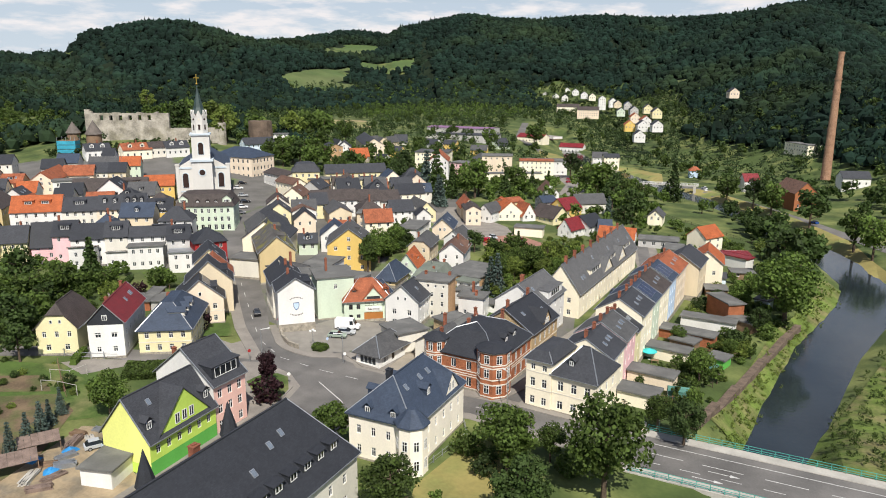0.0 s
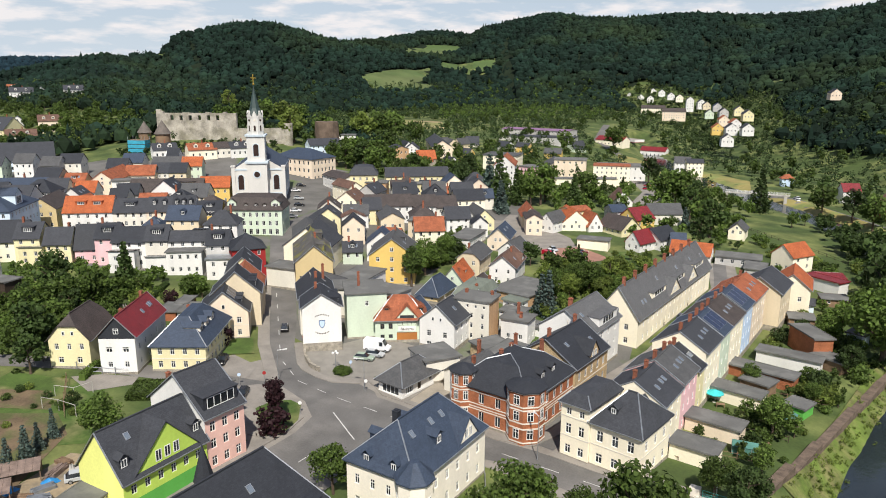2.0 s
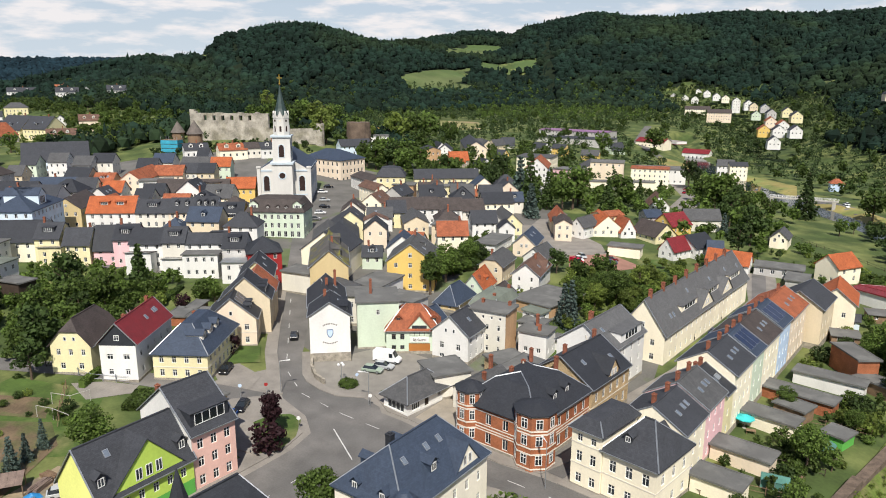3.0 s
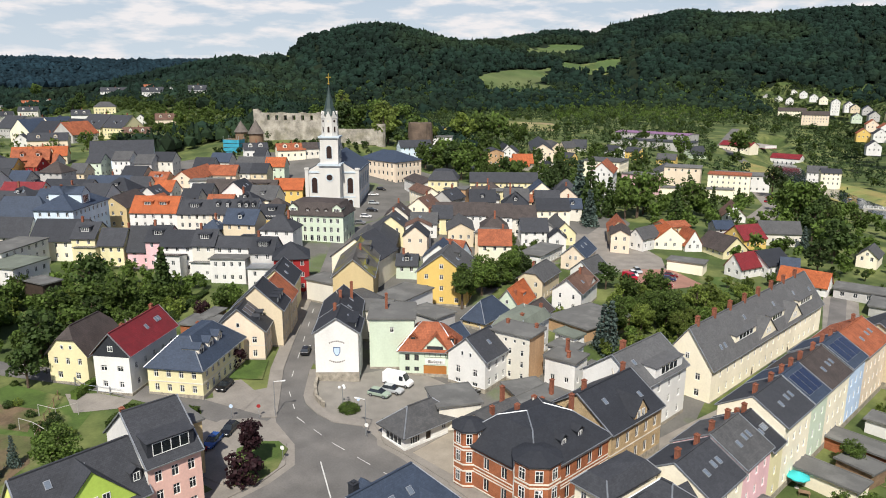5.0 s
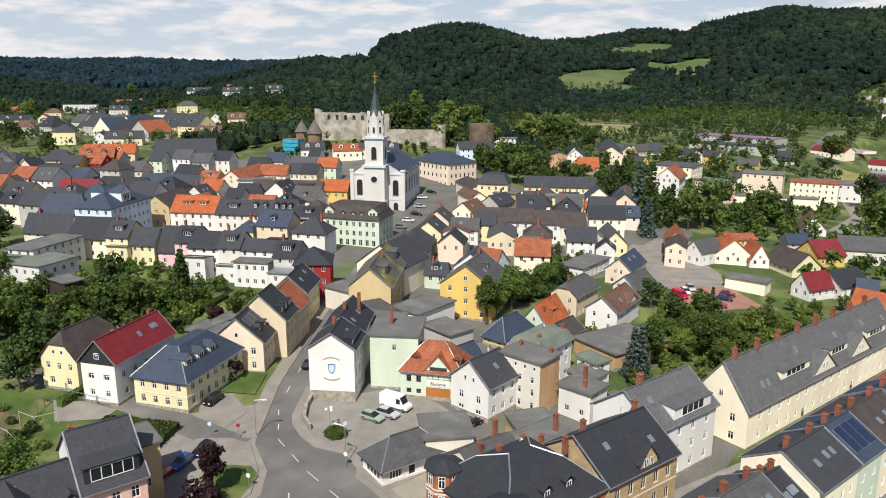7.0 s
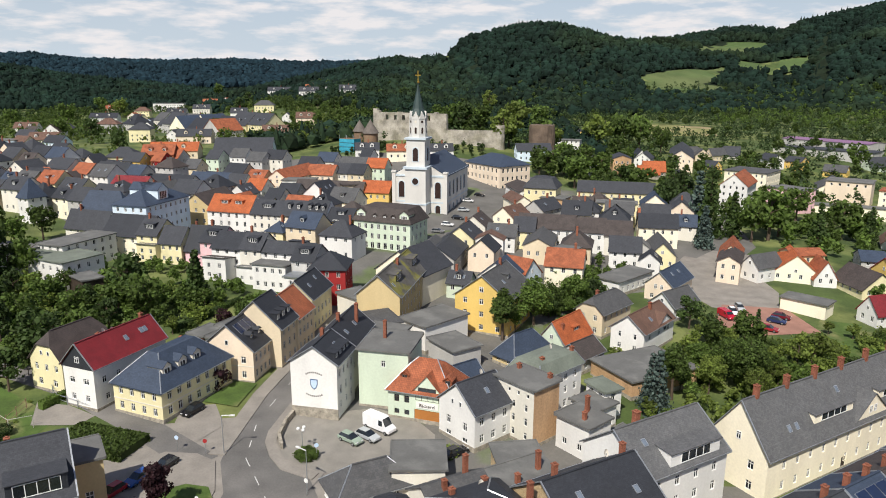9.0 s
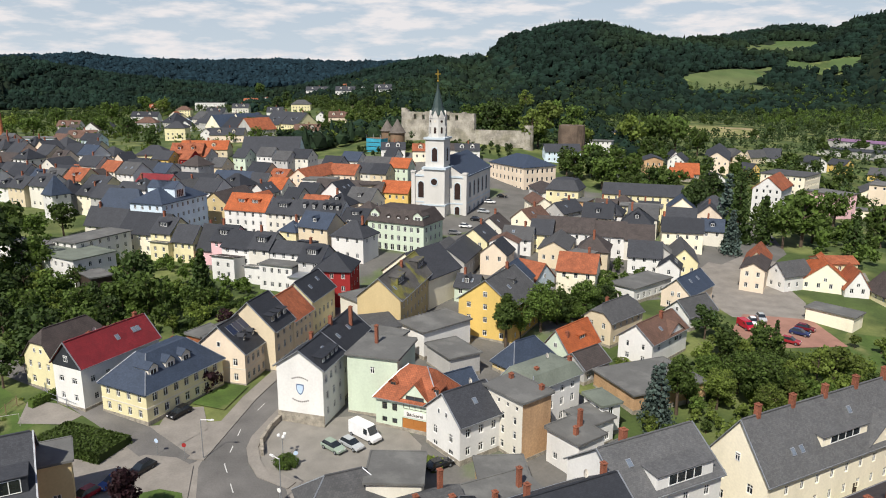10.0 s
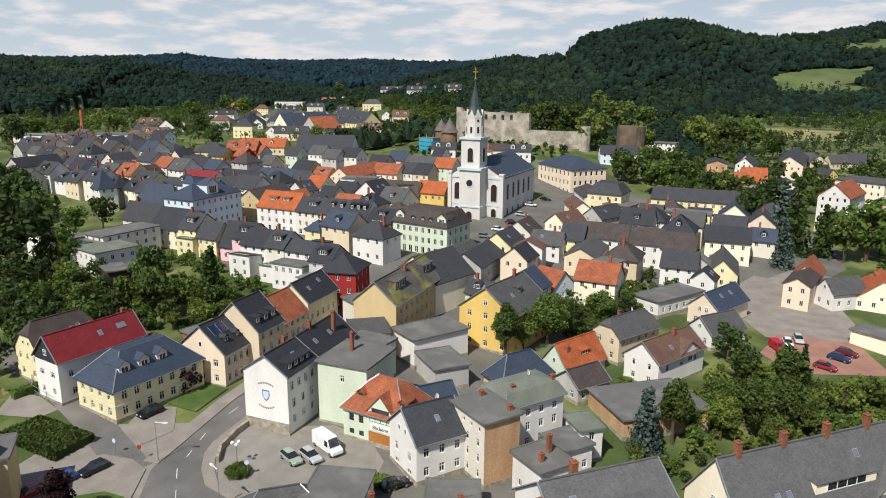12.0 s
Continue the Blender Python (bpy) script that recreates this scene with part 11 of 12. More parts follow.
def make_tree(kind, seed, material, label, fine=False):
    """A tree ten metres high: trunk with limbs, and a crown of leaf clumps with gaps."""
    rng = np.random.default_rng(seed)
    t = root("tree", pose(0, 0, -500), label, "tree") if kind != "shrub" else None
    bm = bmesh.new()
    clumps = []
    if kind == "conifer":
        tube(bm, (0, 0, -0.5), (0, 0, 9.6), 0.22, 0.03)
        for i in range(13):
            z = 0.9 + i * 0.68
            r = (9.9 - z) * 0.29 + 0.15
            k = max(4, int(r * 4.5))
            for j in range(k):
                a = 2 * math.pi * (j + rng.uniform(-0.3, 0.3)) / k + i
                rr = r * rng.uniform(0.6, 1.0)
                clumps.append((rr * 0.62 * math.cos(a), rr * 0.62 * math.sin(a), z - 0.12 * rr, max(0.3, rr * 0.42)))
        V, F = leaf_cloud(rng, clumps, 20 if fine else 9, 0.3 if fine else 0.48, 0.5)
    elif kind == "shrub":
        for i in range(5):
            a = i * 1.26
            tube(bm, (0, 0, -0.3), (1.6 * math.cos(a), 1.6 * math.sin(a), 3.2), 0.12, 0.04)
        for i in range(26):
            d = rng.normal(size=3)
            d /= np.linalg.norm(d)
            clumps.append((d[0] * 3.4, d[1] * 3.4, 3.6 + d[2] * 2.8, rng.uniform(1.3, 2.1)))
        V, F = leaf_cloud(rng, clumps, 24, 0.75, 0.8)
    else:
        h0 = 2.4 if kind != "slim" else 2.8
        tube(bm, (0, 0, -0.5), (0.1, 0, h0), 0.3, 0.22)
        tube(bm, (0.1, 0, h0), (0, 0.1, 7.4), 0.22, 0.06)
        wide = 1.0 if kind != "slim" else 0.55
        for i in range(9):
            a, z = i * 2.4, h0 + i * 0.5
            e = (wide * 2.6 * math.cos(a) * rng.uniform(0.7, 1), wide * 2.6 * math.sin(a) * rng.uniform(0.7, 1), z + 1.6)
            tube(bm, (0, 0, z), e, 0.12, 0.03, 5)
        for i in range(34 if fine else 26):
            d = rng.normal(size=3)
            d /= np.linalg.norm(d)
            k = rng.uniform(0.5, 1.0)
            zc = 5.9 + d[2] * 3.0 * k
            clumps.append((d[0] * 3.1 * k * wide, d[1] * 3.1 * k * wide, zc, rng.uniform(0.95, 1.6) * (0.75 if kind == "slim" else 1.0)))
        V, F = leaf_cloud(rng, clumps, 120 if fine else 30, 0.3 if fine else 0.6, 0.85)
    if kind == "shrub":
        me = finish("shrub", bm, [BARK, material])
        n = len(me.vertices)
        old, of = [v.co[:] for v in me.vertices], [p.vertices[:] for p in me.polygons]
        me = bpy.data.meshes.new("shrub")
        me.from_pydata(old + V, [], of + [[i + n for i in f] for f in F])
        me.materials.append(material)
        return tagged(new("shrub", me), label, "shrub")
    part("trunk", bm, BARK, t)
    me = bpy.data.meshes.new("crown")
    me.from_pydata(V, [], F)
    me.materials.append(material)
    cr = new("crown", me)
    cr.parent = t
    return t


KINDS = {
    "leaf": [make_tree("round", s, LEAF, "broadleaved tree with a rounded mid-green crown") for s in (1, 2, 3)],
    "fine_leaf": [make_tree("round", s, LEAF, "broadleaved tree with a rounded mid-green crown", True) for s in (21, 22)],
    "dark": [make_tree("round", s, LEAFD, "broadleaved tree with a dark green crown") for s in (4, 5)],
    "fine_dark": [make_tree("round", s, LEAFD, "broadleaved tree with a dark green crown", True) for s in (24,)],
    "bright": [make_tree("round", s, LEAFY, "broadleaved tree with a bright yellow-green crown") for s in (6, 7)],
    "fine_bright": [make_tree("round", s, LEAFY, "broadleaved tree with a bright yellow-green crown", True) for s in (26,)],
    "birch": [make_tree("slim", 8, LEAF, "slender birch tree with a loose green crown")],
    "fine_birch": [make_tree("slim", 8, LEAF, "slender birch tree with a loose green crown", True)],
    "spruce": [make_tree("conifer", s, NEEDLE, "blue-green spruce tree with layered branches") for s in (9, 10)],
    "fine_spruce": [make_tree("conifer", s, NEEDLE, "blue-green spruce tree with layered branches", True) for s in (9, 10)],
    "pine": [make_tree("conifer", s, LEAFD, "dark green spruce tree with layered branches") for s in (11, 12)],
    "fine_pine": [make_tree("conifer", s, LEAFD, "dark green spruce tree with layered branches", True) for s in (11, 12)],
    "purple": [make_tree("slim", 13, PURPLE, "slender purple-leaved tree on the island")],
    "fine_purple": [make_tree("slim", 13, PURPLE, "slender purple-leaved tree on the island", True)],
    "purple_shrub": [make_tree("shrub", 14, PURPLE, "broad purple-leaved shrub on the island")],
    "shrub": [make_tree("shrub", s, LEAF, "dense green garden shrub") for s in (15, 16)],
    "bright_shrub": [make_tree("shrub", 17, LEAFY, "clipped bright green shrub")],
    "dark_shrub": [make_tree("shrub", 18, LEAFD, "dark green garden shrub")],
}
COUNT = [0]


def plant(kind, x, y, h):
    """One tree or shrub of height h on the ground at x, y."""
    COUNT[0] += 1
    k = COUNT[0]
    near = "fine_" + kind if "fine_" + kind in KINDS and x > -128 and y < 205 and h > 5 else kind
    src = KINDS[near][k % len(KINDS[near])]
    s = h / (10.0 if "shrub" not in kind else 7.5)
    wide = s * (0.88 + 0.24 * ((k * 0.618) % 1))
    c = copy_thing(src, Matrix.Identity(4))
    c.matrix_basis = Matrix.LocRotScale((x, y, ground_z(x, y) - 0.05), Euler((0, 0, k * 2.4)), (wide, wide, s))
    c.name = "shrub" if "shrub" in kind else "tree"
    c["category"] = "shrub" if "shrub" in kind else "tree"
    return c


plant("birch", -110.0, 176.4, 12.7)
plant("leaf", -116.4, 196.6, 8.5)
plant("leaf", -127.0, 207.5, 7.7)
plant("leaf", -126.1, 215.0, 7.8)
plant("leaf", -121.5, 214.9, 6.9)
plant("spruce", -71.9, 180.1, 11.4)
plant("birch", -72.1, 186.2, 11.7)
plant("dark", -93.6, 218.6, 8.3)
plant("bright", -83.0, 205.5, 6.4)
plant("leaf", -81.7, 210.9, 8.9)
plant("bright", -79.8, 213.2, 6.5)
plant("leaf", -77.6, 217.6, 9.0)
plant("pine", -79.2, 222.8, 9.3)
plant("bright", -70.7, 216.7, 5.4)
plant("bright", -67.9, 219.9, 7.6)
plant("bright", -67.8, 225.4, 7.8)
plant("leaf", -71.5, 208.1, 8.4)
plant("bright", -64.8, 208.2, 6.0)
plant("leaf", -72.5, 202.7, 9.4)
plant("pine", -146.6, 296.5, 26.0)
plant("spruce", -140.1, 285.6, 14.5)
plant("pine", -142.0, 303.9, 17.6)
plant("leaf", -135.2, 305.1, 17.4)
plant("leaf", -134.4, 313.6, 20.0)
plant("dark", -175.5, 316.5, 19.7)
plant("dark", -170.6, 307.5, 16.7)
plant("leaf", -240.2, 328.9, 17.7)
plant("leaf", -250.4, 324.6, 17.9)
plant("leaf", -236.2, 335.0, 14.8)
plant("leaf", -253.5, 311.6, 14.7)
plant("bright", -303.0, 328.0, 22.0)
plant("bright", -308.0, 336.0, 20.0)
plant("leaf", -298.0, 350.0, 21.0)
plant("bright", -292.0, 354.0, 19.0)
plant("leaf", -343.0, 323.0, 21.0)
plant("leaf", -351.0, 317.0, 18.0)
plant("leaf", -336.0, 329.0, 19.0)
plant("dark", -334.8, 324.3, 21.5)
plant("bright", -616.2, 555.8, 26.0)
plant("leaf", -343.7, 343.1, 22.4)
plant("leaf", -524.4, 521.4, 26.0)
plant("bright", -374.9, 395.5, 25.4)
plant("leaf", -419.6, 456.2, 24.4)
plant("leaf", -336.6, 456.0, 26.0)
plant("bright", -323.7, 421.2, 24.2)
plant("leaf", -327.5, 465.8, 21.7)
plant("leaf", -304.7, 460.1, 20.8)
plant("leaf", -268.8, 380.3, 17.2)
plant("dark", -162.1, 84.7, 9.5)
plant("leaf", -168.1, 88.4, 9.8)
plant("dark", -152.4, 94.0, 9.0)
plant("leaf", -145.4, 87.6, 8.7)
plant("leaf", -164.7, 98.7, 9.6)
plant("dark", -155.5, 104.6, 9.1)
plant("leaf", -165.5, 108.1, 9.6)
plant("leaf", -162.9, 111.6, 7.9)
plant("leaf", -167.2, 117.9, 6.5)
plant("leaf", -180.7, 95.5, 8.7)
plant("leaf", -189.2, 100.2, 7.2)
plant("leaf", -149.6, 90.1, 7.4)
plant("dark", -143.7, 95.4, 5.7)
plant("leaf", -152.8, 99.1, 7.5)
plant("pine", -165.3, 125.7, 13.6)
plant("leaf", -151.5, 108.9, 5.9)
plant("dark", -187.4, 88.9, 9.0)
plant("dark", -181.7, 83.6, 10.5)
plant("dark", -170.1, 102.0, 8.2)
plant("leaf", -161.4, 115.0, 5.5)
plant("dark", -205.5, 80.4, 23.3)
plant("leaf", -224.3, 83.6, 21.1)
plant("dark", -189.7, 80.5, 14.5)
plant("leaf", -204.4, 93.1, 13.5)
plant("leaf", -246.1, 100.4, 13.7)
plant("leaf", -242.2, 92.3, 11.3)
plant("leaf", -326.5, 79.3, 12.0)
plant("dark", -266.0, 76.2, 19.8)
plant("dark", -270.0, 69.3, 22.6)
plant("dark", -203.9, 89.0, 11.6)
plant("purple_shrub", -119.1, 116.3, 4.9)
plant("pine", -117.3, 115.0, 5.4)
plant("leaf", -409.9, 85.5, 9.3)
plant("leaf", -419.0, 104.2, 7.6)
plant("leaf", -386.0, 224.6, 9.1)
plant("leaf", -454.9, 221.8, 12.7)
plant("leaf", -561.9, 247.6, 15.6)
plant("leaf", -416.6, 244.3, 9.9)
plant("bright", -400.4, 253.4, 9.6)
plant("leaf", -447.2, 273.6, 10.7)
plant("leaf", -570.6, 297.7, 13.5)
plant("bright", -935.0, 243.7, 25.4)
plant("leaf", -975.3, 228.1, 26.0)
plant("leaf", -836.0, 175.0, 26.0)
plant("dark", -533.6, 155.2, 19.3)
plant("dark", -439.5, 156.8, 16.0)
plant("leaf", -594.9, 143.5, 18.8)
plant("leaf", -779.5, 122.0, 21.0)
plant("leaf", -609.4, 98.9, 19.2)
plant("bright", -689.3, 84.1, 18.6)
plant("leaf", -575.4, 69.7, 15.6)
plant("leaf", -537.1, 52.5, 19.5)
plant("dark", -480.7, 46.8, 21.9)
plant("leaf", -502.5, 307.0, 14.6)
plant("dark", -630.6, 364.6, 15.2)
plant("dark", -579.8, 357.7, 14.1)
plant("dark", -874.4, 380.9, 20.5)
plant("dark", -810.4, 347.6, 18.9)
plant("leaf", -1168.3, 432.1, 26.0)
plant("leaf", -101.9, 77.8, 9.2)
plant("leaf", -62.3, 88.4, 9.1)
plant("leaf", -44.1, 75.2, 10.4)
plant("leaf", -33.4, 92.3, 13.3)
plant("leaf", -18.7, 92.1, 17.9)
plant("dark", -27.1, 81.9, 11.6)
plant("leaf", -28.9, 99.4, 7.3)
plant("leaf", -15.4, 116.8, 8.1)
plant("dark", -10.6, 114.4, 9.0)
plant("leaf", -11.7, 146.1, 9.1)
plant("leaf", 3.3, 196.0, 21.5)
plant("dark", 2.1, 235.6, 19.2)
plant("leaf", -7.8, 200.2, 9.2)
plant("dark", -2.2, 185.7, 7.8)
plant("leaf", -5.6, 212.1, 9.7)
plant("leaf", -7.6, 165.0, 5.4)
plant("leaf", -18.9, 166.4, 5.5)
plant("leaf", -10.8, 129.2, 5.0)
plant("leaf", -8.4, 148.6, 4.3)
plant("dark", -176.1, 112.3, 13.3)
plant("leaf", -159.8, 112.9, 12.5)
plant("dark", -145.4, 90.1, 12.6)
plant("leaf", -150.3, 98.5, 9.9)
plant("pine", -166.4, 126.4, 14.3)
plant("dark", -136.1, 84.7, 9.0)
plant("spruce", -109.6, 74.1, 5.7)
plant("spruce", -105.9, 67.8, 6.7)
plant("spruce", -104.5, 64.4, 6.6)
plant("spruce", -103.1, 60.7, 7.0)
plant("spruce", -108.2, 70.9, 5.0)
plant("leaf", -86.7, 363.5, 20.1)
plant("pine", -51.9, 382.1, 22.4)
plant("leaf", -70.2, 341.0, 15.6)
plant("dark", -72.0, 331.3, 15.2)
plant("leaf", -27.4, 404.8, 18.1)
plant("leaf", -4.7, 370.4, 18.2)
plant("dark", 11.1, 340.0, 18.3)
plant("leaf", 25.9, 303.7, 17.8)
plant("leaf", 31.0, 291.1, 18.4)
plant("dark", -56.8, 300.6, 16.5)
plant("dark", -55.7, 279.7, 12.9)
plant("leaf", -62.1, 354.8, 12.9)
plant("pine", -167.1, 308.2, 18.8)
plant("spruce", -152.2, 297.4, 23.9)
plant("leaf", -156.1, 367.5, 16.1)
plant("dark", -13.4, 388.1, 17.3)
plant("dark", -172.7, 303.9, 15.6)
plant("spruce", -137.2, 281.8, 14.1)
plant("leaf", -33.5, 346.5, 7.8)
plant("leaf", -29.6, 356.2, 6.4)
plant("leaf", -113.3, 188.2, 12.0)
plant("leaf", -115.9, 203.6, 10.6)
plant("leaf", -112.6, 181.9, 9.8)
plant("spruce", -69.5, 178.9, 13.2)
plant("bright", -70.1, 194.2, 8.8)
plant("leaf", -67.1, 200.9, 11.6)
plant("bright", -62.5, 197.7, 8.1)
plant("dark", -243.4, 321.6, 16.2)
plant("leaf", -226.8, 309.2, 17.1)
plant("leaf", -334.9, 473.0, 25.8)
plant("leaf", -245.8, 309.7, 14.1)
plant("dark", -208.9, 319.4, 15.3)
plant("leaf", -210.0, 310.4, 13.4)
plant("leaf", -80.9, 220.6, 8.6)
plant("bright", -85.1, 213.4, 7.1)
plant("dark", 2.6, 225.6, 14.4)
plant("leaf", 8.9, 239.9, 8.7)
plant("purple", -84.6, 98.9, 9.4)
plant("purple_shrub", -82.5, 96.0, 4.9)
plant("leaf", -76.6, 200.1, 7.7)
plant("bright", -81.1, 215.9, 5.7)
plant("leaf", -75.3, 213.6, 6.5)
plant("bright", -67.2, 203.7, 5.2)
plant("dark", -85.5, 215.1, 7.6)
plant("bright", -73.7, 222.3, 4.3)
plant("bright", -71.4, 228.2, 5.2)
plant("leaf", -74.0, 190.9, 5.9)
plant("leaf", -97.2, 386.6, 18.6)
plant("leaf", -84.0, 363.8, 20.1)
plant("dark", -126.3, 452.0, 18.6)
plant("dark", -74.2, 351.2, 16.5)
plant("pine", -122.7, 324.4, 16.0)
plant("leaf", -125.2, 344.7, 17.0)
plant("pine", -117.6, 349.5, 14.3)
plant("leaf", -136.4, 322.9, 16.2)
plant("pine", -121.7, 390.1, 11.2)
plant("leaf", -201.8, 601.5, 23.3)
plant("leaf", -217.6, 535.6, 18.8)
plant("leaf", -117.4, 206.6, 7.1)
plant("dark", -117.0, 211.1, 7.2)
plant("dark", -115.1, 194.4, 6.7)
plant("leaf", -71.1, 296.9, 8.0)
plant("spruce", -68.9, 310.8, 9.6)
plant("leaf", -64.6, 318.3, 12.2)
plant("leaf", -90.9, 284.3, 4.5)
plant("leaf", -62.2, 258.1, 4.9)
plant("bright", -74.8, 244.3, 3.8)
plant("bright", -70.3, 246.5, 4.1)
plant("bright", -65.6, 249.6, 4.5)


RNG = np.random.default_rng(7)
# gardens: shrubs and small trees in the plots
for poly, n, lo, hi, kinds in (([(-250, 85), (-185, 118), (-150, 140), (-128, 120), (-138, 100), (-175, 70), (-240, 40)], 120, 1.6, 6.0, ("leaf", "bright", "shrub", "shrub", "leaf", "dark_shrub", "bright_shrub")),
                               ([(-24, 126), (-10, 128), (2, 190), (6, 230), (-14, 240), (-20, 190), (-22, 150)], 75, 1.2, 4.0, ("shrub", "dark_shrub", "leaf", "bright_shrub")),
                               ([(-108, 206), (-84, 210), (-66, 250), (-56, 230), (-60, 185), (-70, 172), (-84, 182), (-96, 190)], 62, 1.5, 5.0, ("bright", "shrub", "leaf", "bright_shrub", "bright_shrub", "shrub")),
                               ([(-145, 190), (-128, 178), (-112, 200), (-118, 222), (-134, 212)], 34, 1.6, 5.5, ("leaf", "shrub", "dark")),
                               ([(-44, 70), (-30, 84), (-20, 104), (-34, 105), (-42, 100)], 16, 1.5, 5.0, ("shrub", "leaf", "dark_shrub")),
                               ([(-56, 262), (-20, 258), (6, 262), (0, 296), (-30, 305), (-50, 325)], 42, 1.5, 5.5, ("leaf", "shrub", "dark", "bright_shrub")),
                               ([(-140, 84), (-121, 91), (-111, 82), (-118, 64), (-134, 68)], 26, 0.6, 2.2, ("shrub", "bright_shrub", "dark_shrub", "shrub")),
                               ([(-83, 136), (-79, 131), (-74, 133), (-77, 142)], 14, 0.9, 1.6, ("bright_shrub", "shrub"))):
    xs, ys = [p[0] for p in poly], [p[1] for p in poly]
    done = 0
    for k in range(n * 12):
        x, y = float(RNG.uniform(min(xs), max(xs))), float(RNG.uniform(min(ys), max(ys)))
        if done < n and inside(x, y, poly) and free(x, y, 0.2) and not inside(x, y, ROAD) and near_line(np.array(x), np.array(y), RIVER)[0] > 9:
            plant(kinds[k % len(kinds)], round(x, 1), round(y, 1), float(RNG.uniform(lo, hi)))
            done += 1
for i in range(10):
    plant("shrub", -88.6 + 0.5 * math.cos(i * 0.63) * 2.4, 121.4 + math.sin(i * 0.63) * 1.2, 1.3)
for i in range(14):
    plant("bright_shrub" if i % 3 else "shrub", -150.5 + i * 0.0 - 1.2 * i, 120.5 + 1.0 * i * 0.9, 1.8)
plant("dark_shrub", -146.5, 118.0, 1.9)


def hedge(pts, h, w, material, label):
    """A clipped hedge: a dense band of leaves along a line."""
    for (x0, y0), (x1, y1) in zip(pts, pts[1:]):
        L = math.hypot(x1 - x0, y1 - y0)
        n = int(L * (60 + 45 * w))
        q = RNG.uniform((0, -1, 0), (1, 1, 1), (n, 3))
        face = RNG.integers(0, 3, n)
        q[:, 1] = np.where(face == 0, -1, np.where(face == 1, 1, q[:, 1]))
        q[:, 2] = np.where(face == 2, 1, q[:, 2])
        c = np.stack([q[:, 0] * L, q[:, 1] * w / 2, q[:, 2] * h], -1) + RNG.normal(0, 0.07, (n, 3))
        u, v = RNG.normal(size=(n, 3)), RNG.normal(size=(n, 3))
        u /= np.linalg.norm(u, axis=1, keepdims=True)
        v /= np.linalg.norm(v, axis=1, keepdims=True)
        s = 0.14 + 0.02 * w
        V = np.stack([c - u * s, c + v * s, c + u * s, c - v * s], 1).reshape(-1, 3).tolist()
        F = np.arange(len(V)).reshape(-1, 4).tolist()
        k = len(V)
        V += [(a * L * 0.98 + 0.01 * L, b * w * 0.46, z) for z in (0.0, h * 0.93) for a, b in ((0, -1), (1, -1), (1, 1), (0, 1))]
        F += [[k + 4, k + 5, k + 6, k + 7]] + [[k + i, k + (i + 1) % 4, k + 4 + (i + 1) % 4, k + 4 + i] for i in range(4)]
        ob = new("hedge", numpy_mesh("hedge", V, F, material))
        ob.matrix_world = pose(x0, y0, min(ground_z(x0, y0), ground_z(x1, y1)) - 0.05, 0, 0, math.degrees(math.atan2(y1 - y0, x1 - x0)))
        tagged(ob, label, "hedge")


hedge([(-149, 116.5), (-163, 136)], 1.7, 1.3, LEAFD, "long clipped dark green garden hedge")
hedge([(-114, 91.2), (-103.6, 99.6)], 1.5, 6.4, LEAF, "broad clipped green hedge by the yard")
hedge([(-125.6, 88.7), (-129.6, 94.6)], 1.5, 1.2, LEAF, "clipped green hedge beside the side street")
plant("purple_shrub", -150.5, 127.5, 3.4)
hedge([(-81.5, 136.4), (-77.0, 141.6)], 1.4, 1.6, LEAFY, "bright clipped hedge in front of the white house")

for protos in KINDS.values():
    for ob in protos:
        for ch in list(ob.children):
            bpy.data.objects.remove(ch)
        bpy.data.objects.remove(ob)

# ---- woods ----
def blob_arrays(sub):
    bm = bmesh.new()
    bmesh.ops.create_icosphere(bm, subdivisions=sub, radius=1.0)
    v = np.array([x.co[:] for x in bm.verts])
    bm.verts.index_update()
    f = np.array([[q.index for q in x.verts] for x in bm.faces if x.calc_center_median().z > -0.55])
    bm.free()
    return v, f


def crowns(name, pts, size, sub, material, label, rng, conifer=0.25, rough=0.2):
    """Many tree crowns as one mesh: lumpy, uneven, some of them pointed."""
    v, f = blob_arrays(sub)
    n = len(pts)
    Z = land(pts[:, 0], pts[:, 1])
    r = size * rng.uniform(0.6, 1.4, n)
    con = rng.random(n) < conifer
    sc = np.stack([r * rng.uniform(0.85, 1.2, n), r * rng.uniform(0.85, 1.2, n), r * rng.uniform(0.8, 1.2, n)], -1)
    sc[con] = np.stack([r * 0.6, r * 0.6, r * 1.5], -1)[con]
    q = np.repeat(v[None], n, 0)
    top = np.where(v[:, 2] > 0.2, 0.5, 1.0)
    q[con] *= np.stack([top, top, np.ones_like(top)], -1)[None]
    q = q * (1 + rng.normal(0, rough, (n, len(v), 1))) * sc[:, None]
    q += np.stack([pts[:, 0], pts[:, 1], Z + r * 0.95], -1)[:, None]
    F = (f[None] + (np.arange(n) * len(v))[:, None, None]).reshape(-1, 3)
    me = numpy_mesh(name, q.reshape(-1, 3).tolist(), F.tolist(), material)
    return tagged(new(name, me), label, "trees", kind="stuff")


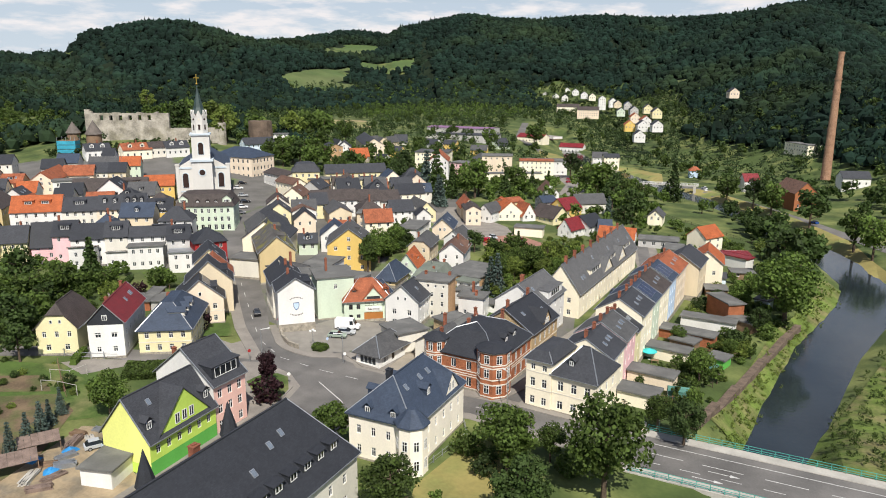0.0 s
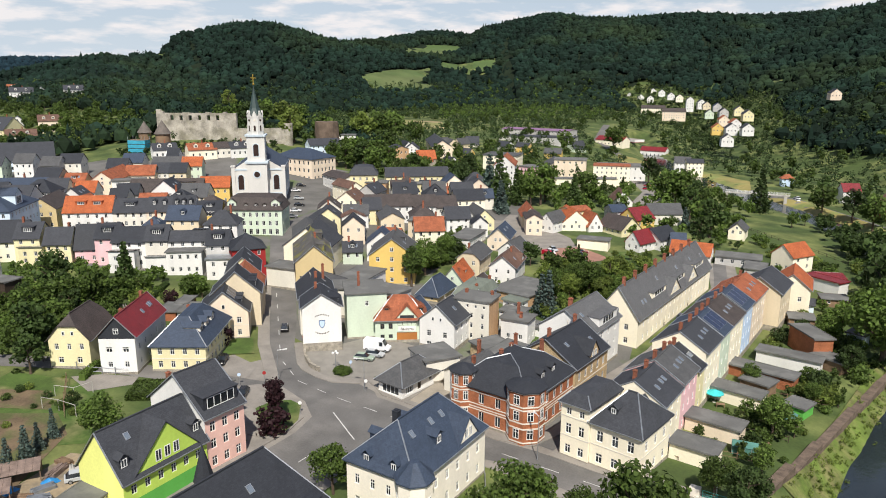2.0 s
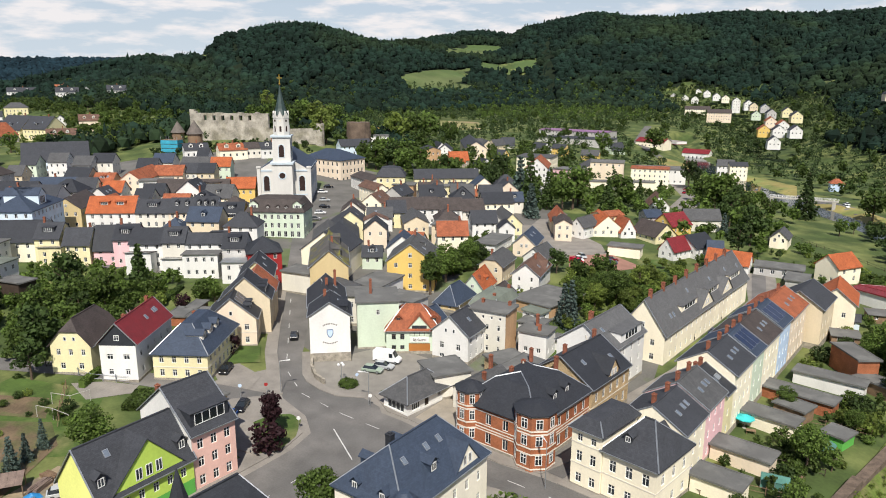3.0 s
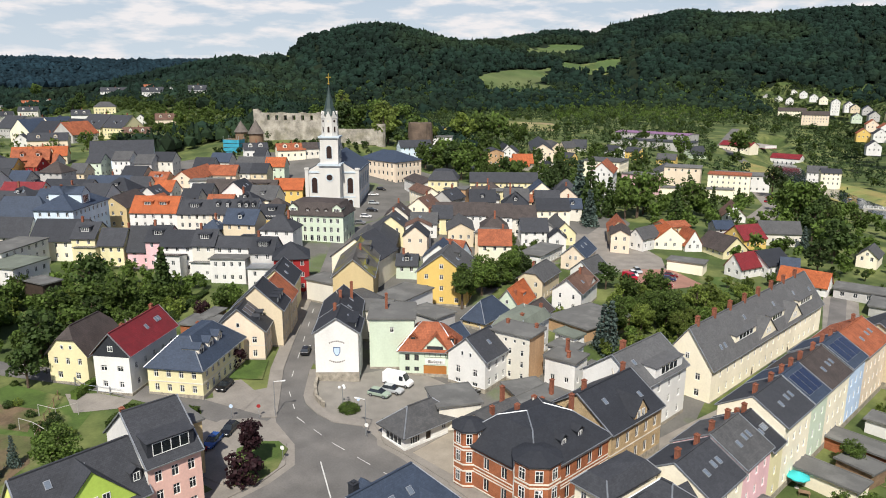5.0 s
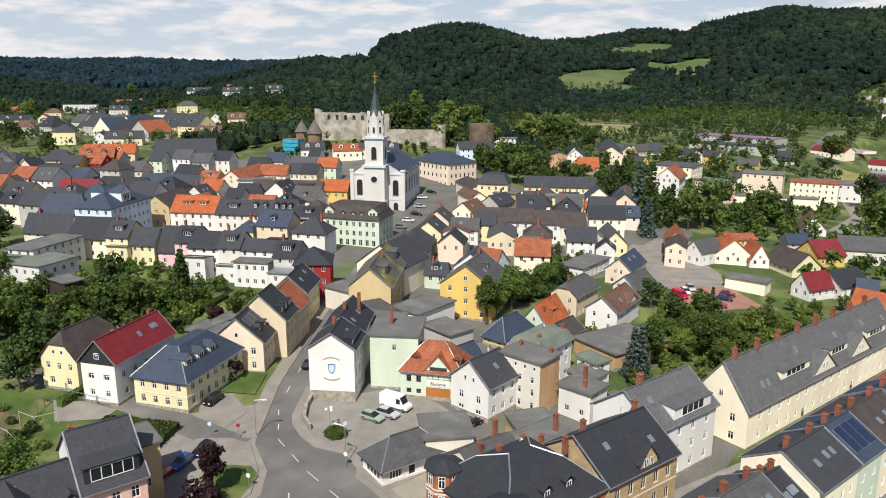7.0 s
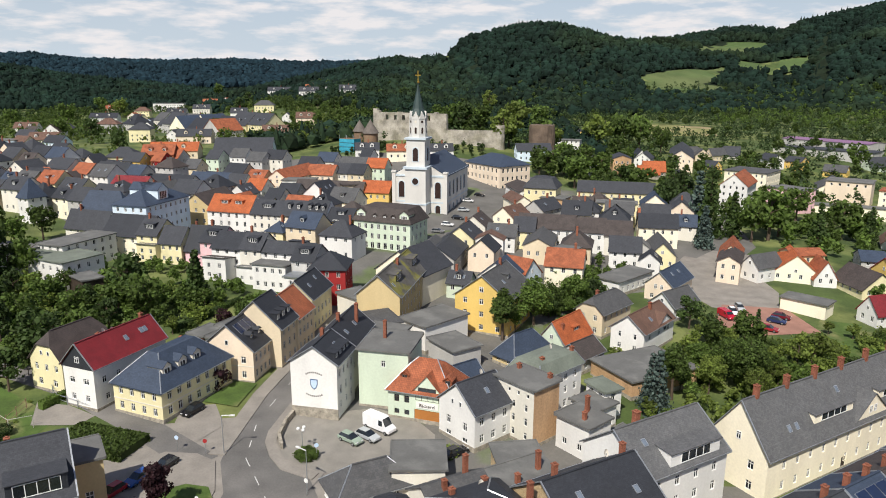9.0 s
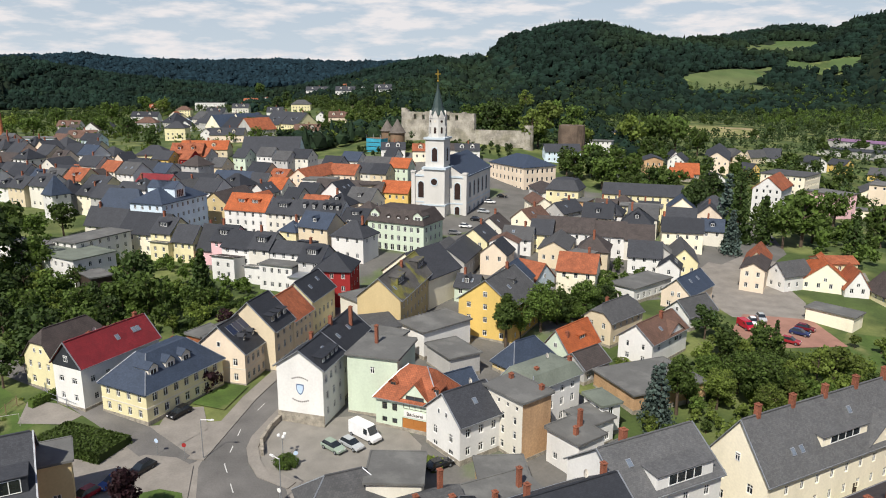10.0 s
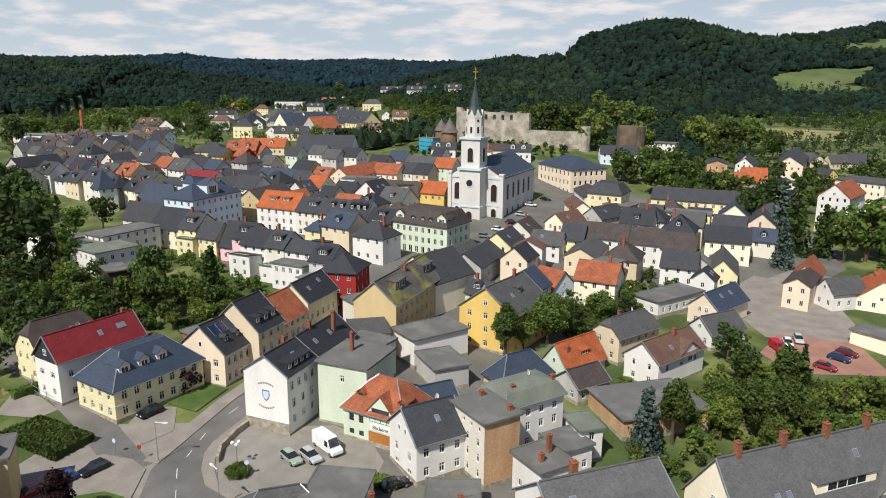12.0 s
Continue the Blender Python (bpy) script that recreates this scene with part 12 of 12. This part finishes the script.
def leafy(name, pts, lo, hi, material, label, rng, clump=10, per=22):
    """Many small trees as one mesh of leaf clumps with gaps."""
    n = len(pts)
    h = rng.uniform(lo, hi, n)
    d = rng.normal(size=(n, clump, 3))
    d /= np.linalg.norm(d, axis=2, keepdims=True)
    c = d * (h[:, None, None] * rng.uniform(0.12, 0.3, (n, clump, 1))) * [1, 1, 1.15]
    c[:, :, 2] += h[:, None] * 0.6
    o = rng.normal(size=(n, clump, per, 3))
    o /= np.linalg.norm(o, axis=3, keepdims=True)
    q = c[:, :, None] + o * h[:, None, None, None] * rng.uniform(0.08, 0.17, (n, clump, per, 1))
    q += np.concatenate([pts, land(pts[:, 0], pts[:, 1])[:, None]], 1)[:, None, None]
    u = np.cross(o, rng.normal(size=o.shape))
    u /= np.linalg.norm(u, axis=3, keepdims=True) + 1e-9
    w = np.cross(o + rng.normal(size=o.shape) * 0.7, u)
    w /= np.linalg.norm(w, axis=3, keepdims=True) + 1e-9
    s = h[:, None, None, None] * rng.uniform(0.035, 0.075, (n, clump, per, 1))
    V = np.stack([q - u * s - w * s * 0.6, q + u * s - w * s * 0.6, q + u * s * 0.7 + w * s, q - u * s * 0.7 + w * s], 3).reshape(-1, 3)
    me = numpy_mesh(name, V.tolist(), np.arange(len(V)).reshape(-1, 4).tolist(), material)
    return tagged(new(name, me), label, "trees", kind="stuff")


def scatter(n, x0, y0, x1, y1, keep):
    p = RNG.uniform((x0, y0), (x1, y1), (n, 2))
    return p[keep(p[:, 0], p[:, 1])]


def bearing(x, y):
    return np.degrees(np.arctan2(y - 60, x)) % 360


far = lambda x, y: np.hypot(x, y - 60)


def in_sight(p, rise):
    """Slopes that turn towards the valley: the line to a place high over the river meets no hill."""
    ok = np.zeros(len(p), bool)
    for ex, ey in ((0, 0), (40, 95)):
        clear = np.ones(len(p), bool)
        z1 = land(p[:, 0], p[:, 1]) + rise
        for f in np.linspace(0.3, 0.985, 22):
            x, y = ex + (p[:, 0] - ex) * f, ey + (p[:, 1] - ey) * f
            clear &= land(x, y) + 5 < 60 + (z1 - 60) * f
        ok |= clear
    return ok


def wooded(n, x0, y0, x1, y1, lo, hi):
    p = scatter(n, x0, y0, x1, y1, lambda x, y: (hill_cover(x, y) > 5) & (far(x, y) > lo) & (far(x, y) < hi) & (bearing(x, y) > 80) & (bearing(x, y) < 197))
    p = p[~in_any(p[:, 0], p[:, 1], MEADOWS + [SETTLEMENT]) & ~((p[:, 0] > -860) & (p[:, 0] < -420) & (p[:, 1] < 345 - (420 + p[:, 0]) * 0.13)) & ~((p[:, 0] > -385) & (p[:, 0] < -150) & (p[:, 1] < 380))]
    p = p[in_sight(p, 14)]
    return p[[free(x, y, 1.0) for x, y in p]] if hi < 1200 else p


# leaves over the crowns, darkened for the same cloud shadow
FRINGE = mat("forest leaves", (0.0135, 0.029, 0.0165), 0.95, 0.3, 0.012, 0.7, 0.0, island=0.5, spec=0.15, second=(0.024, 0.04, 0.017), mask=(0.5, 0.66), mask_scale=0.007)
let_light_through(FRINGE, 0.25)
near = wooded(42000, -1000, -250, 330, 900, 390, 850)[:11000]
crowns("forest", near, 4.2, 1, FOREST, "dense dark green mixed forest on the slopes", RNG, 0.2)
leafy("forest_leaves", near, 8, 14, FRINGE, "dark green leaves of the hillside forest", RNG, 5, 4)
remote = wooded(95000, -1720, -450, 520, 1720, 850, 1900)[:27000]
crowns("distant_forest", remote, 4.6, 0, FOREST, "dark green forest over the far hills", RNG, 0.15, 0.12)
leafy("distant_leaves", remote, 8, 13, FRINGE, "dark green treetops of the far forest", RNG, 3, 3)
VALLEY = mat("valley tree crowns", (0.046, 0.076, 0.024), 0.9, 0.25, 0.05, 0.8, 0.4, island=0.45)
val = scatter(42000, -1000, 40, 80, 1100, lambda x, y: (far(x, y) > 400) & (bearing(x, y) > 82) & (bearing(x, y) < 196) & (land(x, y) < 45) & (RNG.random(len(x)) < 0.42))
road_line = [(60, 270, 0), (8, 358, 0), (-44, 441, 0), (-100, 490, 0), (-150, 532, 0), (-230, 640, 0), (-280, 800, 0)]
keepv = (near_line(val[:, 0], val[:, 1], road_line)[0] > 16) & (near_line(val[:, 0], val[:, 1], RIVER)[0] > 14)
keepv &= np.array([free(x, y, 3.0) and not inside(x, y, SPORTS_FIELD) and not inside(x, y, DRY_MEADOW) and not inside(x, y, [(-147, 476), (-118, 456), (-104, 424), (-98, 361), (-108, 363), (-120, 420)]) and not (-920 < x < -350 and y < 370) for x, y in val])
let_light_through(VALLEY, 0.25)
leafy("valley_trees", val[keepv][700:8700], 5, 11, VALLEY, "scattered trees and orchards over the valley floor", RNG, 5, 7)
leafy("valley_orchard", val[keepv][:700], 5, 12, LEAF, "loose orchard and garden trees in the valley", RNG, 9, 26)


def plots(poly, n):
    """Random free places inside an outline."""
    out = []
    xs, ys = [p[0] for p in poly], [p[1] for p in poly]
    for k in range(n * 8):
        x, y = float(RNG.uniform(min(xs), max(xs))), float(RNG.uniform(min(ys), max(ys)))
        if len(out) < n and inside(x, y, poly) and free(x, y, 0.5) and near_line(np.array(x), np.array(y), RIVER)[0] > 12:
            out.append((x, y))
    return np.array(out)


for name, poly, n, lo, hi, m, lab in (("garden_trees", [(-60, 262), (-120, 300), (-150, 345), (-110, 420), (-60, 400), (-40, 300)], 90, 3, 10, LEAF, "mixed garden trees behind the town"),
                                      ("park_trees", [(-160, 305), (-290, 312), (-300, 400), (-240, 470), (-170, 420)], 150, 4, 11, LEAF, "mixed garden trees below the castle"),
                                      ("castle_trees", [(-361, 288), (-325, 308), (-302, 330), (-312, 362), (-360, 350), (-400, 310)], 60, 5, 11, LEAF, "young trees on the castle slope"),
                                      ("castle_slope_shrubs", [(-366, 266), (-352, 258), (-318, 288), (-298, 316), (-284, 304), (-306, 272), (-330, 246), (-352, 244)], 90, 2, 5, LEAFD, "dark shrubs on the slope below the castle wall"),
                                      ("garden_growth", [(-219, 100), (-213, 116), (-205, 124), (-183, 136), (-174, 144), (-160, 138), (-161, 127), (-160, 112), (-150, 100), (-166, 80), (-200, 70)], 210, 1.5, 5, LEAF, "dense fruit trees and bushes in the old gardens"),
                                      ("works_growth", [(-165, 327), (-183, 400), (-151, 440), (-125, 420), (-112, 366), (-95, 326), (-117, 330), (-140, 320)], 130, 2, 6, LEAF, "bushes and young trees before the works"),
                                      ("court_growth", [(-147, 226), (-139, 248), (-112, 218), (-114, 193), (-127, 198)], 60, 1.5, 4.5, LEAF, "bushes filling the courtyard gardens"),
                                      ("park_growth", [(-100, 206), (-84, 212), (-72, 236), (-62, 228), (-62, 190), (-72, 176), (-86, 184)], 90, 1.2, 3.5, LEAFY, "bright flowering bushes in the park garden"),
                                      ("river_garden_growth", [(-22, 128), (-11, 130), (2, 190), (8, 236), (-6, 246), (-16, 230), (-18, 190), (-20, 150)], 130, 1.0, 3.2, LEAF, "vegetables, bushes and vines in the river gardens"),
                                      ("river_trees", [(-2, 333), (8, 340), (12, 279), (9, 216), (4, 205), (-2, 239)], 46, 6, 13, LEAFD, "tall dark trees along the river bank"),
                                      ("settlement_trees", [(-365, 1050), (-336, 1118), (-140, 966), (-60, 680), (-150, 740), (-260, 900)], 430, 5, 10, LEAFD, "dark trees between the houses of the hillside settlement"),
                                      ("west_trees", [(-507, 36), (-625, 65), (-550, 148), (-566, 186), (-1014, 247), (-1025, 182), (-850, -11)], 420, 6, 12, LEAF, "broad green trees below the western hill"),
                                      ("sunny_trees", [(-607, 965), (-387, 1098), (-325, 974), (-304, 807), (-415, 659)], 420, 6, 12, LEAF, "sunlit trees below the pastures"),
                                      ("meadow_trees", [(-26.5, 360.2), (-2.0, 389.5), (1.8, 291.8), (-13.4, 301.8)], 34, 4, 10, LEAFD, "dark trees on the river meadow"),
                                      ("allotment_growth", [(-198.7, 110.2), (-164.2, 104.5), (-148.1, 103.1), (-142.3, 88.6), (-146.9, 84.3)], 60, 1.2, 4, LEAF, "bushes and hedges round the allotments"),
                                      ("castle_hill_trees", [(-384, 236), (-440, 226), (-560, 300), (-650, 360), (-640, 398), (-440, 345), (-388, 300)], 220, 4, 10, LEAF, "garden trees on the hill beside the castle"),
                                      ("ridge_trees", [(-640, 345), (-640, 400), (-900, 445), (-1000, 420), (-980, 300), (-800, 372)], 230, 5, 10, LEAF, "green trees round the villas on the ridge"),
                                      ("bank_trees", [(10, 370), (70, 320), (60, 420), (-30, 490), (-60, 500)], 60, 5, 12, LEAFD, "dark trees at the foot of the hill"),
                                      ("hillside_trees", [(-420, 255), (-420, 40), (-900, 0), (-1000, 250), (-800, 380), (-520, 360)], 330, 3, 8, LEAF, "garden trees among the upper town houses"),
                                      ("bright_hillside_trees", [(-420, 255), (-420, 40), (-900, 0), (-1000, 250), (-800, 380), (-520, 360)], 330, 3, 9, LEAFY, "sunlit yellow-green garden trees among the upper town houses")):
    leafy(name, plots(poly, n), lo, hi, m, lab, RNG, 6 if n > 240 else 10, 12 if n > 240 else 20)
# aerial haze over the far ridge is mixed into this blue-dark colour
HAZED_WOOD = mat("haze-tinted far crowns", (0.011, 0.025, 0.034), 0.95, 0.3, 0.004, 0.2, 0.0, island=0.35, spec=0.1)
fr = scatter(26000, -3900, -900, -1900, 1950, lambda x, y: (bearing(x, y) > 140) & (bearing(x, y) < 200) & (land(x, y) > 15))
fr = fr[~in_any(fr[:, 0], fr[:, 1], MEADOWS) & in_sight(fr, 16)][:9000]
crowns("horizon_forest", fr, 9, 0, HAZED_WOOD, "dark forest on the far ridge, tinted blue for haze", RNG, 0.0, 0.15)
bank = np.zeros((260, 2))
along = RNG.uniform(0, 1, 260)
bank[:, 0] = np.interp(along, [0, 0.33, 0.66, 1], [-4.5, 0.5, 7, 16.5]) + RNG.normal(0, 1.5, 260)
bank[:, 1] = np.interp(along, [0, 0.33, 0.66, 1], [124, 160, 198, 246])
leafy("bank_growth", bank, 0.8, 2.0, LEAFY, "tall weeds and reeds on the river bank", RNG, 4, 10)
reeds = np.stack([RNG.uniform(9, 44, 900), RNG.uniform(117, 215, 900)], -1)
reeds = reeds[near_line(reeds[:, 0], reeds[:, 1], RIVER)[0] > 6.5]
reeds = reeds[(reeds[:, 0] > 9 + (reeds[:, 1] - 135) * 0.31) & (reeds[:, 1] > 119)]
leafy("far_bank_growth", reeds, 0.8, 2.4, LEAF, "rank weeds and low willows on the far river bank", RNG, 4, 10)
